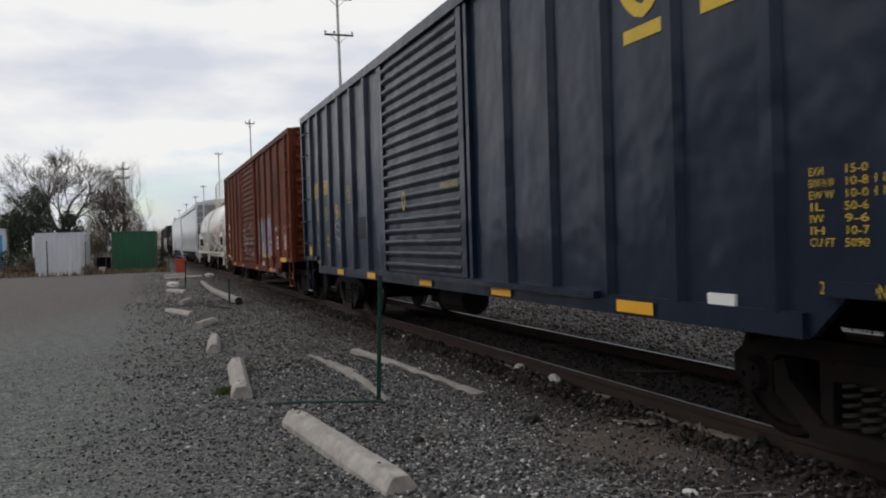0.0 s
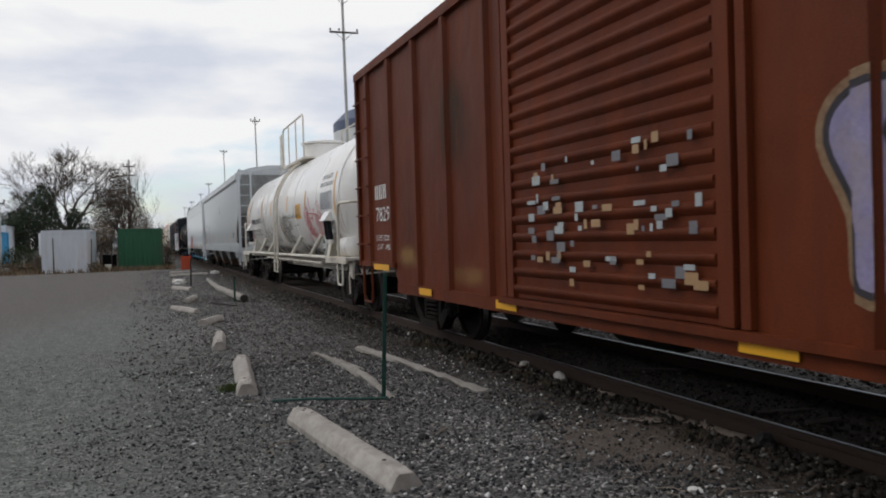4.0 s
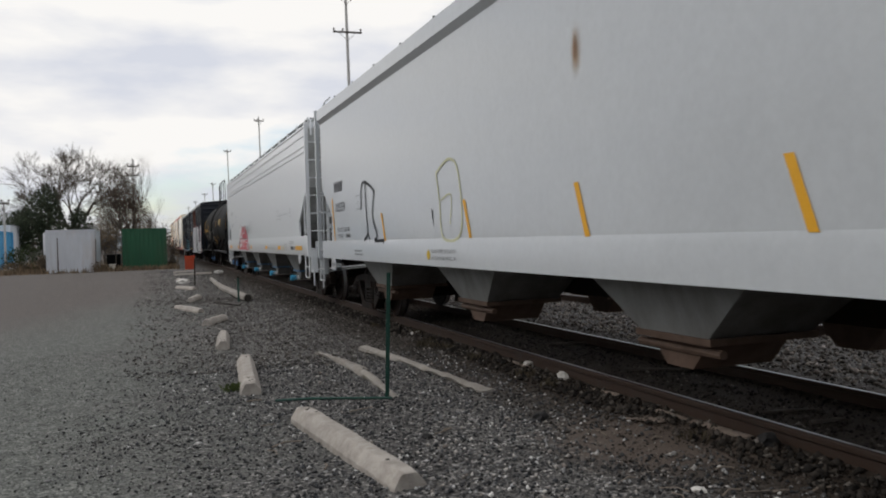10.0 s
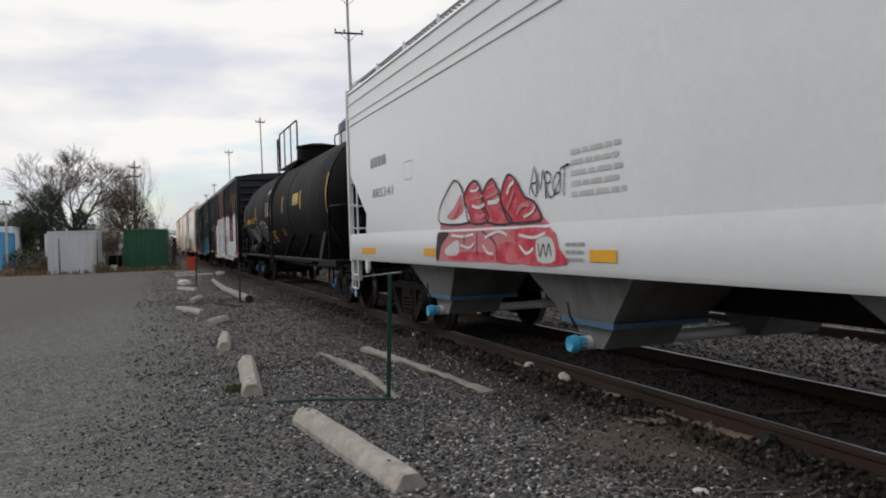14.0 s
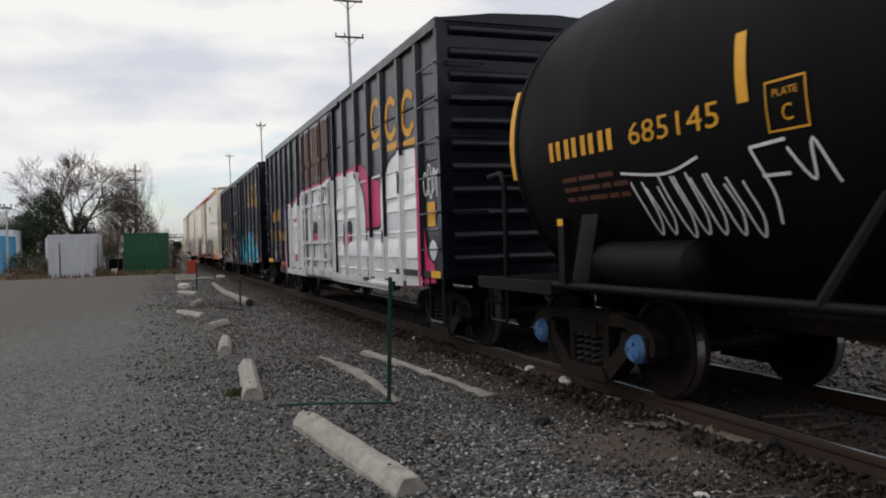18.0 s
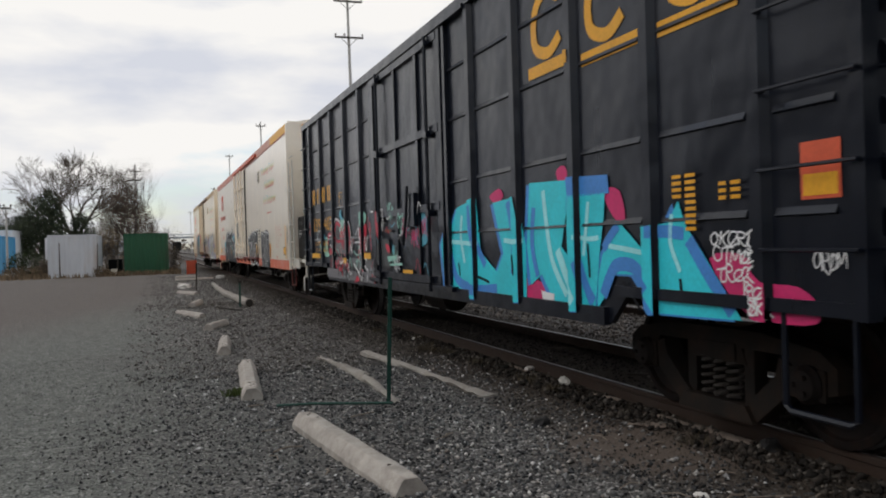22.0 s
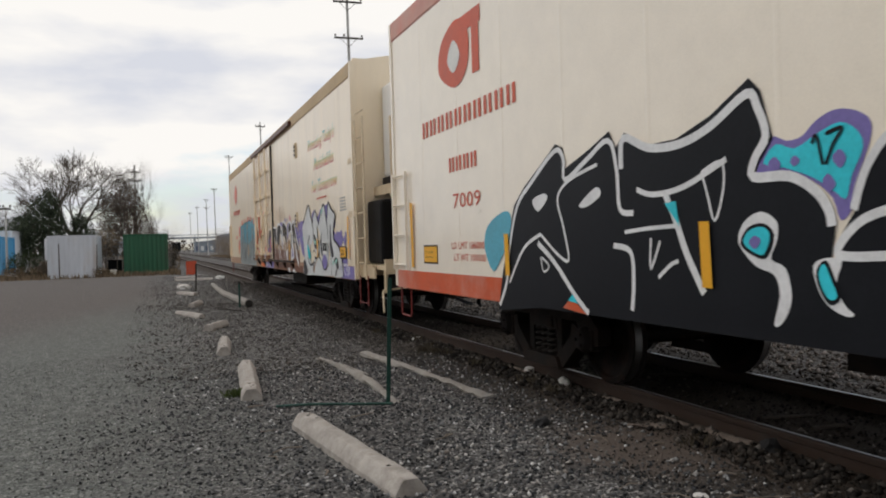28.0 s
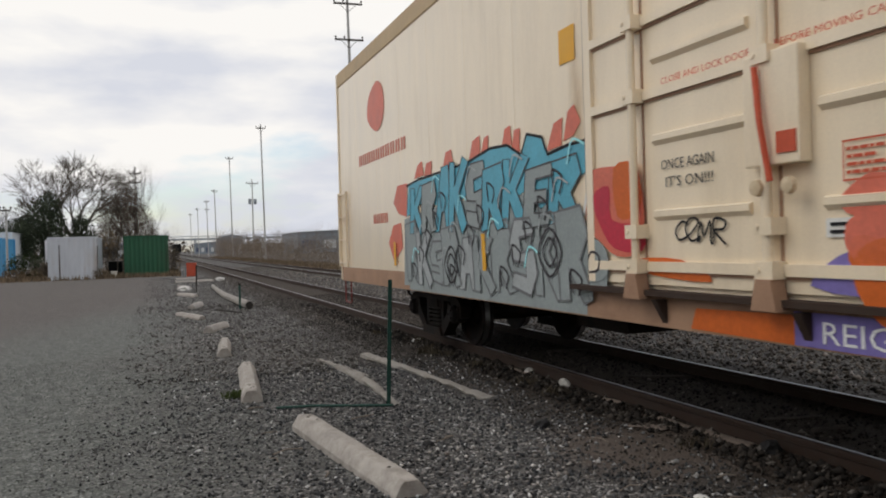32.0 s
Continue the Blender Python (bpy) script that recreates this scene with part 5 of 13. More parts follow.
for o in ([(-6.50, 1.29), (-6.81, 1.32), (-7.01, 1.16), (-7.25, 1.14), (-7.39, 1.05), (-7.38, 0.94), (-7.07, 0.92), (-6.79, 0.98)], [(-5.26, 1.84), (-5.46, 1.81), (-5.53, 1.59), (-5.42, 1.57), (-5.26, 1.73)],
          [(-3.57, 1.0), (-3.93, 1.08), (-4.25, 0.98), (-4.3, 0.82), (-3.77, 0.80)], [(-4.45, 2.06), (-4.6, 2.09), (-4.66, 1.97), (-4.5, 1.95)], [(-2.95, 1.92), (-3.2, 1.99), (-3.3, 1.9), (-3.1, 1.84)]):
    paint("graffiti", fill(closed(o, 3)), "spray_pink", b4, sp, 1)
paint("graffiti", fill([(-4.71, 1.98), (-5.3, 1.95), (-5.32, 1.80), (-4.74, 1.80)]), "spray_blue", b4, sp, 3)
for o in tq:
    paint("graffiti", fill([(y + 0.07, z - 0.015) for y, z in o]), "spray_blue", b4, sp, 2)
    paint("graffiti", fill(o), "spray_cyan", b4, sp, 3)
# violet-blue shading, pale gloss and dark gaps inside the letters
for m, w_, o in (("spray_blue", 0.12, [(-1.75, 1.3), (-1.95, 1.0), (-2.5, 0.9), (-3.1, 0.93)]), ("spray_blue", 0.10, [(-2.45, 1.85), (-2.55, 1.45), (-2.8, 1.18)]), ("spray_blue", 0.10, [(-3.42, 1.84), (-3.55, 1.4), (-3.5, 1.1)]), ("spray_blue", 0.08, [(-4.05, 1.1), (-3.95, 1.4), (-4.0, 1.75)]),
                 ("spray_blue", 0.10, [(-4.82, 1.25), (-4.93, 1.05), (-5.05, 0.92)]), ("spray_blue", 0.11, [(-5.2, 0.98), (-5.36, 1.2), (-5.52, 1.24), (-5.68, 1.2), (-5.84, 1.04)]), ("spray_blue", 0.09, [(-5.86, 1.48), (-6.05, 1.48), (-6.25, 1.46)]), ("spray_blue", 0.10, [(-6.3, 1.42), (-6.5, 1.18), (-6.72, 0.95)]),
                 ("spray_blue", 0.08, [(-5.22, 1.36), (-5.33, 1.46), (-5.44, 1.54)]),
                 ("spray_pale_cyan", 0.05, [(-1.75, 1.45), (-2.2, 1.43), (-2.6, 1.42)]), ("spray_pale_cyan", 0.06, [(-2.15, 1.75), (-2.1, 1.5), (-2.2, 1.2)]), ("spray_pale_cyan", 0.05, [(-3.3, 1.45), (-3.55, 1.43), (-3.75, 1.44)]), ("spray_pale_cyan", 0.07, [(-4.2, 1.9), (-4.25, 1.6), (-4.35, 1.25), (-4.6, 0.95)]),
                 ("spray_pale_cyan", 0.10, [(-4.45, 1.35), (-4.6, 1.12), (-4.78, 0.9)]), ("spray_pale_cyan", 0.04, [(-4.8, 1.46), (-5.0, 1.44), (-5.15, 1.45)]), ("spray_pale_cyan", 0.05, [(-5.0, 1.75), (-4.95, 1.5), (-4.9, 1.3)]), ("spray_pale_cyan", 0.04, [(-5.3, 1.38), (-5.5, 1.36), (-5.75, 1.33)]), ("spray_pale_cyan", 0.04, [(-6.12, 1.6), (-6.1, 1.4), (-6.2, 1.2)])):
    paint("graffiti", ribbon(curve(o), w_), m, b4, sp, 4)
for o in ([(-5.5, 1.1), (-5.6, 1.02), (-5.72, 0.9)], [(-2.0, 1.2), (-2.05, 1.05)], [(-3.6, 1.3), (-3.62, 1.1)], [(-4.98, 1.4), (-5.0, 1.12)], [(-6.2, 1.15), (-6.22, 1.02)], [(-2.6, 1.05), (-2.9, 1.0)]):
    paint("graffiti", ribbon(o, 0.03), "spray_black", b4, sp, 5)
paint("graffiti", fill([(-4.12, 0.97), (-4.38, 0.95), (-4.36, 0.88), (-4.15, 0.88)]), "spray_white", b4, sp, 5)
rnd = random.Random(12)
for k, z in enumerate((1.38, 1.27, 1.16)):
    paint("graffiti", scribble(rnd, -6.52 - 0.03 * k, z, 0.09, 0.42 - 0.02 * k, 8, 0.012), "spray_white", b4, sp, 5)
for k, z in enumerate((1.06, 0.96)):
    paint("graffiti", scribble(rnd, -6.82 - 0.03 * k, z, 0.09, 0.2, 4, 0.013), "spray_white", b4, sp, 5)
paint("graffiti", scribble(rnd, -7.36, 1.24, 0.11, 0.22, 6, 0.010), "spray_white", b4, sp, 1)
for k in range(9):
    for y, w_ in ((-6.15, 0.10), (-6.29, 0.11)):
        if k < 4 or y < -6.2:
            paint("lettering_bar", [rect(y - w_, y, 1.84 - 0.045 * k, 1.865 - 0.045 * k)], "letter_gold", b4, sl, 1)
for k in range(3):
    for y, w_ in ((-6.63, 0.07), (-6.74, 0.09)):
        paint("lettering_bar", [rect(y - w_, y, 1.76 - 0.045 * k, 1.785 - 0.045 * k)], "letter_gold", b4, sl, 1)
for y, z in ((-4.36, 3.2), (-5.34, 3.12), (-6.4, 3.1)):
    paint("emblem", ribbon(curve([(y - 0.2, z + 0.4), (y + 0.05, z + 0.5), (y + 0.25, z + 0.35), (y + 0.25, z + 0.05), (y, z - 0.06), (y - 0.22, z + 0.05)]), 0.11), "letter_gold", b4, sp, 1)
    paint("emblem", [rect(y - 0.42, y + 0.4, z - 0.24, z - 0.13)], "letter_gold", b4, sp, 1)
paint("placard", [rect(-7.57, -7.29, 1.63, 1.95)], "letter_red", b4, sp, 1)
paint("placard", [rect(-7.55, -7.31, 1.65, 1.77)], "letter_gold", b4, sp, 2)
paint("placard", [rect(7.12, 7.35, 1.68, 1.96)], "letter_red", b4, sp, 1)
bars(4, 6.79, 2.34, 0.32, 1.83, "letter_gold", b4, sl, gap=0.5)
text("139", 6.81, 1.75, 0.28, 0.78, "letter_gold", b4, sl)
text("403", 5.62, 1.75, 0.28, 0.74, "letter_gold", b4, sl)
paint("lettering_frame", ribbon(rect(4.02, 4.26, 2.15, 2.44), 0.018, True), "letter_gold", b4, sp, 1)
text("PLATE", 4.22, 2.34, 0.05, 0.16, "letter_gold", b4, sl)
text("C", 4.18, 2.19, 0.10, 0.08, "letter_gold", b4, sl)
text("LD LMT   156100", 6.55, 1.44, 0.08, 1.25, "letter_gold", b4, sl)
text("LT WT    63900", 6.55, 1.30, 0.08, 1.2, "letter_gold", b4, sl)
text("2 TREAD COND SHOES", 6.66, 1.02, 0.06, 0.64, "letter_white", b4, sl)
for a, b, z in ((5.96, 6.83, 1.17), (1.83, 2.25, 1.2), (3.55, 3.85, 1.1), (-0.39, 0.06, 0.97)):
    reflector(b4, so, a, b, z, z + 0.10)
# grey patch with red and white scrawl over the far panels
sd = Side(W + 0.012)
paint("graffiti", [rect(1.6, 5.3, 0.80, 0.98)], "spray_dull", b4, so, 0)
paint("graffiti", [rect(1.6, 5.0, 0.99, 1.2)], "spray_haze", b4, sp, 0)
for k in range(8):
    y, z = rnd.uniform(-1.2, 1.3), rnd.uniform(1.0, 1.9)
    paint("graffiti", scribble(rnd, y + 0.2, z, 0.22, 0.3, 5, 0.018), rnd.choice(["spray_white", "spray_mint", "spray_pink"]), b4, Side(W + 0.01), 2)
paint("graffiti", fill(closed([(-0.45, 1.5), (-0.6, 1.9), (-0.95, 1.9), (-1.0, 1.5), (-0.7, 1.4)])), "spray_sky", b4, Side(W - 0.022), 1)
paint("graffiti", fill(closed([(-0.6, 1.62), (-0.72, 1.75), (-0.84, 1.62), (-0.72, 1.5)])), "spray_dark", b4, Side(W - 0.022), 2)
spray(b4, sp, "spray_mint", 3, [(5.93, 1.45), (5.86, 1.46), (5.70, 1.36), (5.72, 1.26), (5.86, 1.35)])
spray(b4, sp, "spray_mint", 3, [(5.69, 1.26), (5.59, 1.49), (5.61, 1.59), (5.52, 1.62), (5.39, 1.58), (5.42, 1.46), (5.36, 1.33), (5.24, 1.24), (5.45, 1.20), (5.67, 1.22)])
spray(b4, sp, "spray_red", 3, [(5.40, 1.49), (5.35, 1.64), (5.23, 1.70), (5.01, 1.67), (5.08, 1.63), (5.29, 1.61), (5.33, 1.45)])
spray(b4, sp, "spray_pale_red", 3, [(5.01, 1.69), (4.95, 1.93), (4.90, 1.93), (4.96, 1.73)])
spray(b4, sp, "spray_red", 3, [(5.24, 1.24), (5.28, 1.33), (5.16, 1.39), (4.94, 1.32), (5.05, 1.26)])
spray(b4, sp, "spray_white", 4, [(5.27, 1.63), (5.01, 1.64)], .025, smooth=False)
spray(b4, sp, "spray_white", 4, [(5.16, 1.46), (4.86, 1.32)], .03, smooth=False)
spray(b4, sp, "spray_white", 4, [(4.93, 1.94), (4.77, 1.96)], .035, smooth=False)
spray(b4, sp, "spray_gray", 2, [(6.47, 1.62), (6.37, 1.73), (6.17, 1.75), (6.07, 1.65), (6.18, 1.55), (6.32, 1.51), (6.44, 1.55), (6.47, 1.62)], .035)
spray(b4, sp, "spray_sky", 3, [(5.73, 1.62), (5.69, 1.68), (5.65, 1.61), (5.69, 1.55)])
spray(b4, sp, "spray_mint", 3, [(2.53, 2.00), (2.24, 1.95), (2.29, 1.84), (2.49, 1.75)])
spray(b4, sp, "spray_red", 3, [(2.50, 1.70), (2.25, 1.79), (2.26, 1.60), (2.42, 1.27), (2.48, 1.46)])
spray(b4, sp, "spray_red", 3, [(4.28, 1.61), (4.05, 1.78), (3.92, 1.60), (4.01, 1.37)])
spray(b4, sp, "spray_mint", 3, [(4.19, 1.94), (3.76, 1.91), (3.95, 1.69)])
spray(b4, sp, "spray_white", 4, [(1.73, 1.97), (1.50, 1.96)], .025, smooth=False)
spray(b4, sp, "spray_white", 4, [(3.10, 1.48), (2.51, 1.49)], .03, smooth=False)
spray(b4, sp, "spray_white", 4, [(2.63, 1.96), (2.54, 1.71), (2.51, 1.41), (2.42, 1.22), (2.28, 1.17)], .03)
spray(b4, so, "spray_white", 2, [(3.00, 1.10), (2.56, 0.92)], .035, smooth=False)
spray(b4, so, "spray_white", 2, [(2.24, 1.08), (2.02, 1.00), (2.12, 0.81)], .035, smooth=False)
spray(b4, so, "spray_red", 1, [(2.97, 0.77), (2.80, 0.91), (2.59, 0.82)], 0, False)
spray(b4, so, "spray_red", 1, [(4.18, 1.01), (3.81, 1.08), (3.90, 0.84)], 0, False)
spray(b4, so, "spray_soot", 1, [(3.68, 1.05), (3.24, 1.04), (3.38, 0.79), (3.66, 0.80)], 0, False)
spray(b4, sd, "spray_red", 2, [(1.43, 1.99), (1.33, 1.81), (1.23, 1.60), (1.20, 1.52), (1.37, 1.57), (1.45, 1.78)])
spray(b4, sd, "spray_mint", 2, [(0.81, 1.25), (0.35, 1.27), (0.33, 1.21), (0.75, 1.17)], 0, False)
spray(b4, sd, "spray_mint", 2, [(0.70, 1.14), (0.06, 1.16), (0.04, 1.13), (0.67, 1.11)], 0, False)
spray(b4, sd, "spray_sky", 2, [(0.53, 1.36), (0.49, 1.44), (0.44, 1.36), (0.49, 1.28)])
spray(b4, sd, "spray_red", 2, [(0.89, 1.44), (0.72, 1.42), (0.66, 1.33), (0.78, 1.31)])
spray(b4, sd, "spray_soot", 1, [(1.38, 1.53), (0.74, 1.51), (0.64, 1.29), (0.65, 1.09), (1.39, 1.11)], 0, False)
spray(b4, sd, "spray_brown", 2, [(0.94, 1.65), (0.74, 1.66), (0.55, 1.64), (0.71, 1.61)])
spray(b4, sd, "spray_white", 2, [(1.22, 1.96), (1.02, 1.98), (1.04, 1.63)], .03, smooth=False)
spray(b4, sp, "spray_haze", 1, [(4.84, 1.75), (4.59, 1.96), (4.17, 1.88), (3.90, 1.65), (3.68, 1.89), (3.45, 1.83), (3.38, 1.65), (3.39, 1.27), (4.80, 1.28)], 0, False)
spray(b4, sp, "spray_white", 4, [(4.78, 1.74), (4.62, 1.95), (4.22, 1.88), (4.03, 1.73), (3.90, 1.64), (3.76, 1.74), (3.64, 1.87), (3.47, 1.82), (3.39, 1.68), (3.38, 1.47)], .03)
spray(b4, sp, "spray_red", 3, [(4.72, 1.68), (4.57, 1.86), (4.27, 1.82), (4.03, 1.66), (3.88, 1.54), (3.68, 1.70), (3.56, 1.78), (3.49, 1.69), (3.47, 1.42)], .07)
spray(b4, sp, "spray_red", 3, [(4.67, 1.59), (4.44, 1.50), (4.18, 1.53), (3.99, 1.39), (3.77, 1.36)], .05)
spray(b4, sp, "spray_mint", 3, [(4.32, 1.75), (4.07, 1.87), (4.03, 1.76), (4.18, 1.53)], 0, False)
spray(b4, sp, "spray_sky", 4, [(4.26, 2.03), (4.11, 2.12), (4.07, 2.00), (3.93, 1.93), (4.12, 1.92)])
spray(b4, sp, "spray_soot", 2, [(4.54, 1.77), (4.27, 1.75), (4.18, 1.53), (4.49, 1.54)])
spray(b4, so, "spray_red", 2, [(4.51, 1.14), (4.38, 1.00), (4.24, 1.15), (4.15, 0.94)], .05)
spray(b4, so, "spray_black", 3, [(4.35, 1.04), (4.10, 1.06)], .03)
spray(b4, so, "spray_black", 3, [(4.22, 1.05), (4.23, 0.85)], .03)
spray(b4, so, "spray_black", 3, [(4.03, 1.01), (3.96, 1.06), (3.91, 0.98), (3.97, 0.89), (4.03, 1.01)], .03)
spray(b4, so, "spray_black", 3, [(3.85, 0.89), (3.85, 1.05), (3.73, 0.88), (3.72, 1.04)], .03, smooth=False)
spray(b4, so, "spray_black", 3, [(3.66, 1.05), (3.60, 0.97), (3.52, 1.07), (3.63, 0.86)], .03, smooth=False)
spray(b4, so, "spray_white", 2, [(4.09, 1.15), (4.03, 1.09), (3.78, 1.15), (3.62, 1.08)], .035)
spray(b4, so, "spray_red", 2, [(3.62, 1.17), (3.58, 0.99), (3.47, 1.12), (3.44, 0.94)], .05)
spray(b4, so, "spray_white", 2, [(3.48, 1.18), (3.42, 1.00), (3.32, 1.13)], .03)

rnd = random.Random(91)
for k in range(26):
    y, z = rnd.uniform(1.7, 5.1), rnd.uniform(0.98, 1.62)
    pts = [(y, z)]
    for q in range(rnd.choice((3, 4, 5))):
        pts.append((pts[-1][0] - rnd.uniform(-0.12, 0.25), min(1.95, max(0.9, pts[-1][1] + rnd.uniform(-0.3, 0.3)))))
    spray(b4, sp, rnd.choice(["spray_white", "spray_red", "spray_soot", "spray_dull", "spray_pale_red", "spray_dull", "spray_mint"]), 5 + k % 3, pts, rnd.choice([.014, .02, .03]))
for k in range(12):
    y, z = rnd.uniform(1.7, 5.0), rnd.uniform(0.82, 0.95)
    spray(b4, so, rnd.choice(["spray_white", "spray_red", "spray_black", "spray_pewter"]), 2 + k % 2, [(y, z), (y - 0.1, z + rnd.uniform(0.05, 0.2)), (y - 0.22, z + rnd.uniform(-0.05, 0.1)), (y - 0.3, z + 0.12)], .022)
for k in range(16):
    y, z = rnd.uniform(-1.3, 1.4), rnd.uniform(0.95, 1.9)
    spray(b4, sd, rnd.choice(["spray_soot", "spray_haze", "spray_white", "spray_red", "spray_sky"]), 3, [(y, z), (y - 0.08, z + rnd.uniform(-0.15, 0.2)), (y - 0.2, z + rnd.uniform(-0.1, 0.1))], .016)

# ---- spray-can letter shapes ----
GLYPHS = [
    [(0, .1), (.7, 0), (1, .3), (.9, .6), (.45, .55), (.4, .75), (.95, .8), (.85, 1), (.25, 1), (0, .7), (.1, .45), (.55, .42), (.6, .25), (.1, .3)],
    [(0, 0), (.9, .05), (.95, .22), (.4, .25), (.4, .4), (.8, .42), (.8, .6), (.4, .6), (.42, .78), (1, .8), (.9, 1), (.05, .95)],
    [(0, 0), (.3, 0), (.42, .3), (.6, .3), (.7, 0), (1, .02), (.75, 1), (.35, .98)],
    [(0, 0), (.3, .02), (.32, .35), (.7, 0), (1, .05), (.68, .45), (.95, .7), (.8, 1), (0, .95)],
    [(0, 0), (.28, 0), (.3, .4), (.75, -.05), (1, .1), (.55, .55), (1, .95), (.7, 1.05), (.3, .65), (.28, 1), (0, 1.02)],
    [(.1, .2), (.4, 0), (.8, .05), (1, .4), (.95, .8), (.6, 1), (.2, .95), (0, .6)],
]


def piece(parent, side, order, y, z, wide, high, inner, edge, halo, rnd, spike=0.15, lean=0.0, line=0.045, label="", layer=0, soft=0, rise_=0.0):
    """A row of chunky abstract spray letters with outline and halo."""
    step = wide / len(order)
    shapes = []
    for k, gi in enumerate(order):
        h = high * (1 + rnd.uniform(-spike, spike))
        b = z + rnd.uniform(-0.02, 0.04) * high + rise_ * k
        o = [(y - step * (k - 0.08 + u * 1.18) - lean * v * h, b + v * h) for u, v in GLYPHS[gi]]
        shapes.append(closed(o, 3) if soft else o)
    if halo:
        for o in shapes:
            paint("graffiti", ribbon(o, line * 3.6, True) + fill(o), halo, parent, side, layer, label)
    for k, o in enumerate(shapes):
        paint("graffiti", fill(o), inner if isinstance(inner, str) else inner[k % len(inner)], parent, side, layer + 1 + 2 * (k % 2))
        paint("graffiti", ribbon(o, line, True), edge, parent, side, layer + 2 + 2 * (k % 2))
    return shapes


def blobs(parent, side, rnd, n, box, size, mats, layer=1):
    y0, y1, z0, z1 = box
    for k in range(n):
        y, z, s = rnd.uniform(y0, y1), rnd.uniform(z0, z1), rnd.uniform(*size)
        o = [(y + s * math.cos(a) * rnd.uniform(0.8, 1.15), z + s * math.sin(a) * rnd.uniform(0.8, 1.15)) for a in np.linspace(0, 6.28, 9)[:-1]]
        paint("graffiti", fill(closed(o, 3)), rnd.choice(mats), parent, side, layer)


# ---- tank cars ----
def tank_car(name, y0, label, shell, frame, R, zc, half, trucks, plat, caps=None, rail_z=1.10, walk_y=(-0.8, 2.6)):
    c = thing(name, pose(XC, y0, ZR), label, "tank car", "freight cars of the train")
    CARS.append((c, y0))
    prof = [(-half - 0.78, 0.02), (-half - 0.74, R * 0.35), (-half - 0.60, R * 0.66), (-half - 0.38, R * 0.87), (-half - 0.15, R * 0.97), (-half, R)]
    ring = []
    for k in range(9):
        ring.append((-half + 2 * half * k / 8, R))
    g = Geo()
    g.lathe(prof + ring[1:-1] + [(-s, r) for s, r in reversed(prof)], 72, "y", (0, 0, zc))
    tank = part("tank_shell", g, shell, c, smooth=40)
    for y in (-half, -half / 3, half / 3, half):
        g = Geo()
        g.lathe([(y - 0.04, R + 0.001), (y - 0.035, R + 0.009), (y + 0.035, R + 0.009), (y + 0.04, R + 0.001)], 72, "y", (0, 0, zc))
        part("weld_seam", g, shell, tank, smooth=60)
    # side rails, struts and end platforms
    for sx in (-1, 1):
        g = Geo()
        g.tube((sx * 1.60, -plat + 1.6, rail_z), (sx * 1.60, plat - 1.6, rail_z), 0.038, 8)
        part("side_rail", g, frame, c, smooth=60)
        for y in (-4.6, -2.2, 1.9, 3.8):
            g = Geo()
            zt = zc - R * 0.52
            g.tube((sx * 1.60, y, rail_z), (sx * (math.sqrt(R * R - (0.46 * R) ** 2) + 0.01), y - 0.3, zc - 0.46 * R), 0.05, 8)
            part("rail_strut", g, frame, c)
        for s in (-1, 1):
            y = s * (plat - 2.05)
            g = Geo()
            g.prism([(sx * 1.55, 0.98), (sx * 0.35, 0.98), (sx * 0.35, zc - R * 0.9), (sx * 1.1, zc - R * 0.62), (sx * 1.38, zc - R * 0.35)], "y", y - 0.14, y + 0.14)
            part("saddle", g, frame, c, bevel=0.012)
    g = Geo()
    g.box(-0.32, 0.32, -plat + 0.3, plat - 0.3, 0.66, 0.98)
    part("centre_sill", g, frame if frame is not MAT["black_paint"] else MAT["truck_iron"], c)
    g = Geo()
    g.tube((-1.25, -4.2, 0.92), (-1.25, 4.4, 0.94), 0.03, 6)
    part("brake_pipe", g, frame, c)
    for y in (-3.4, -0.6, 2.2):
        g = Geo()
        g.box(-1.28, -0.3, y - 0.05, y + 0.05, 0.86, 0.96)
        part("cross_bracket", g, frame, c)
    for s in (-1, 1):
        g = Geo()
        ya, yb = sorted((s * plat, s * (plat - 1.72)))
        g.box(-1.62, 1.62, ya, yb, rail_z - 0.05, rail_z + 0.02)
        g.box(-1.64, -1.60, ya, yb, rail_z - 0.10, rail_z + 0.03)
        part("end_platform", g, frame, c, bevel=0.008)
        # handrail loop at the corner
        for sx in (-1, 1):
            g = Geo()
            yh = s * (plat - 0.68)
            g.pipe([(sx * 1.60, yh, rail_z), (sx * 1.60, yh, 2.02), (sx * 1.60, yh + s * 0.06, 2.12), (sx * 1.58, yh + s * 0.14, 2.15), (sx * 1.5, s * (plat - 0.05), 2.15), (sx * 0.6, s * (plat - 0.02), 2.15)], 0.03, 8)
            part("hand_rail", g, frame, c, smooth=60)
        stirrup(c, s * (plat - 0.72), s * (plat - 0.32), 0.60, rail_z - 0.03, -1.62, frame, 0.02)
        g = Geo()
        g.prism([(s * (plat - 0.28), rail_z - 0.05), (s * (plat - 0.02), rail_z - 0.05), (s * (plat - 0.05), 0.72), (s * (plat - 0.33), 0.80)], "x", -1.5, -1.46)
        g.pipe([(-1.5, s * (plat - 0.15), 0.82), (-1.56, s * (plat - 0.05), 0.78), (-1.56, s * (plat - 0.02), 0.45)], 0.016, 6)
        g.tube((-1.45, s * (plat - 0.12), 0.80), (-0.1, s * (plat + 0.1), 0.86), 0.016, 6)
        part("uncoupling_lever", g, frame, c)
        coupler(c, s * plat, s, 0.6)
    for y in trucks:
        truck(c, y, caps)
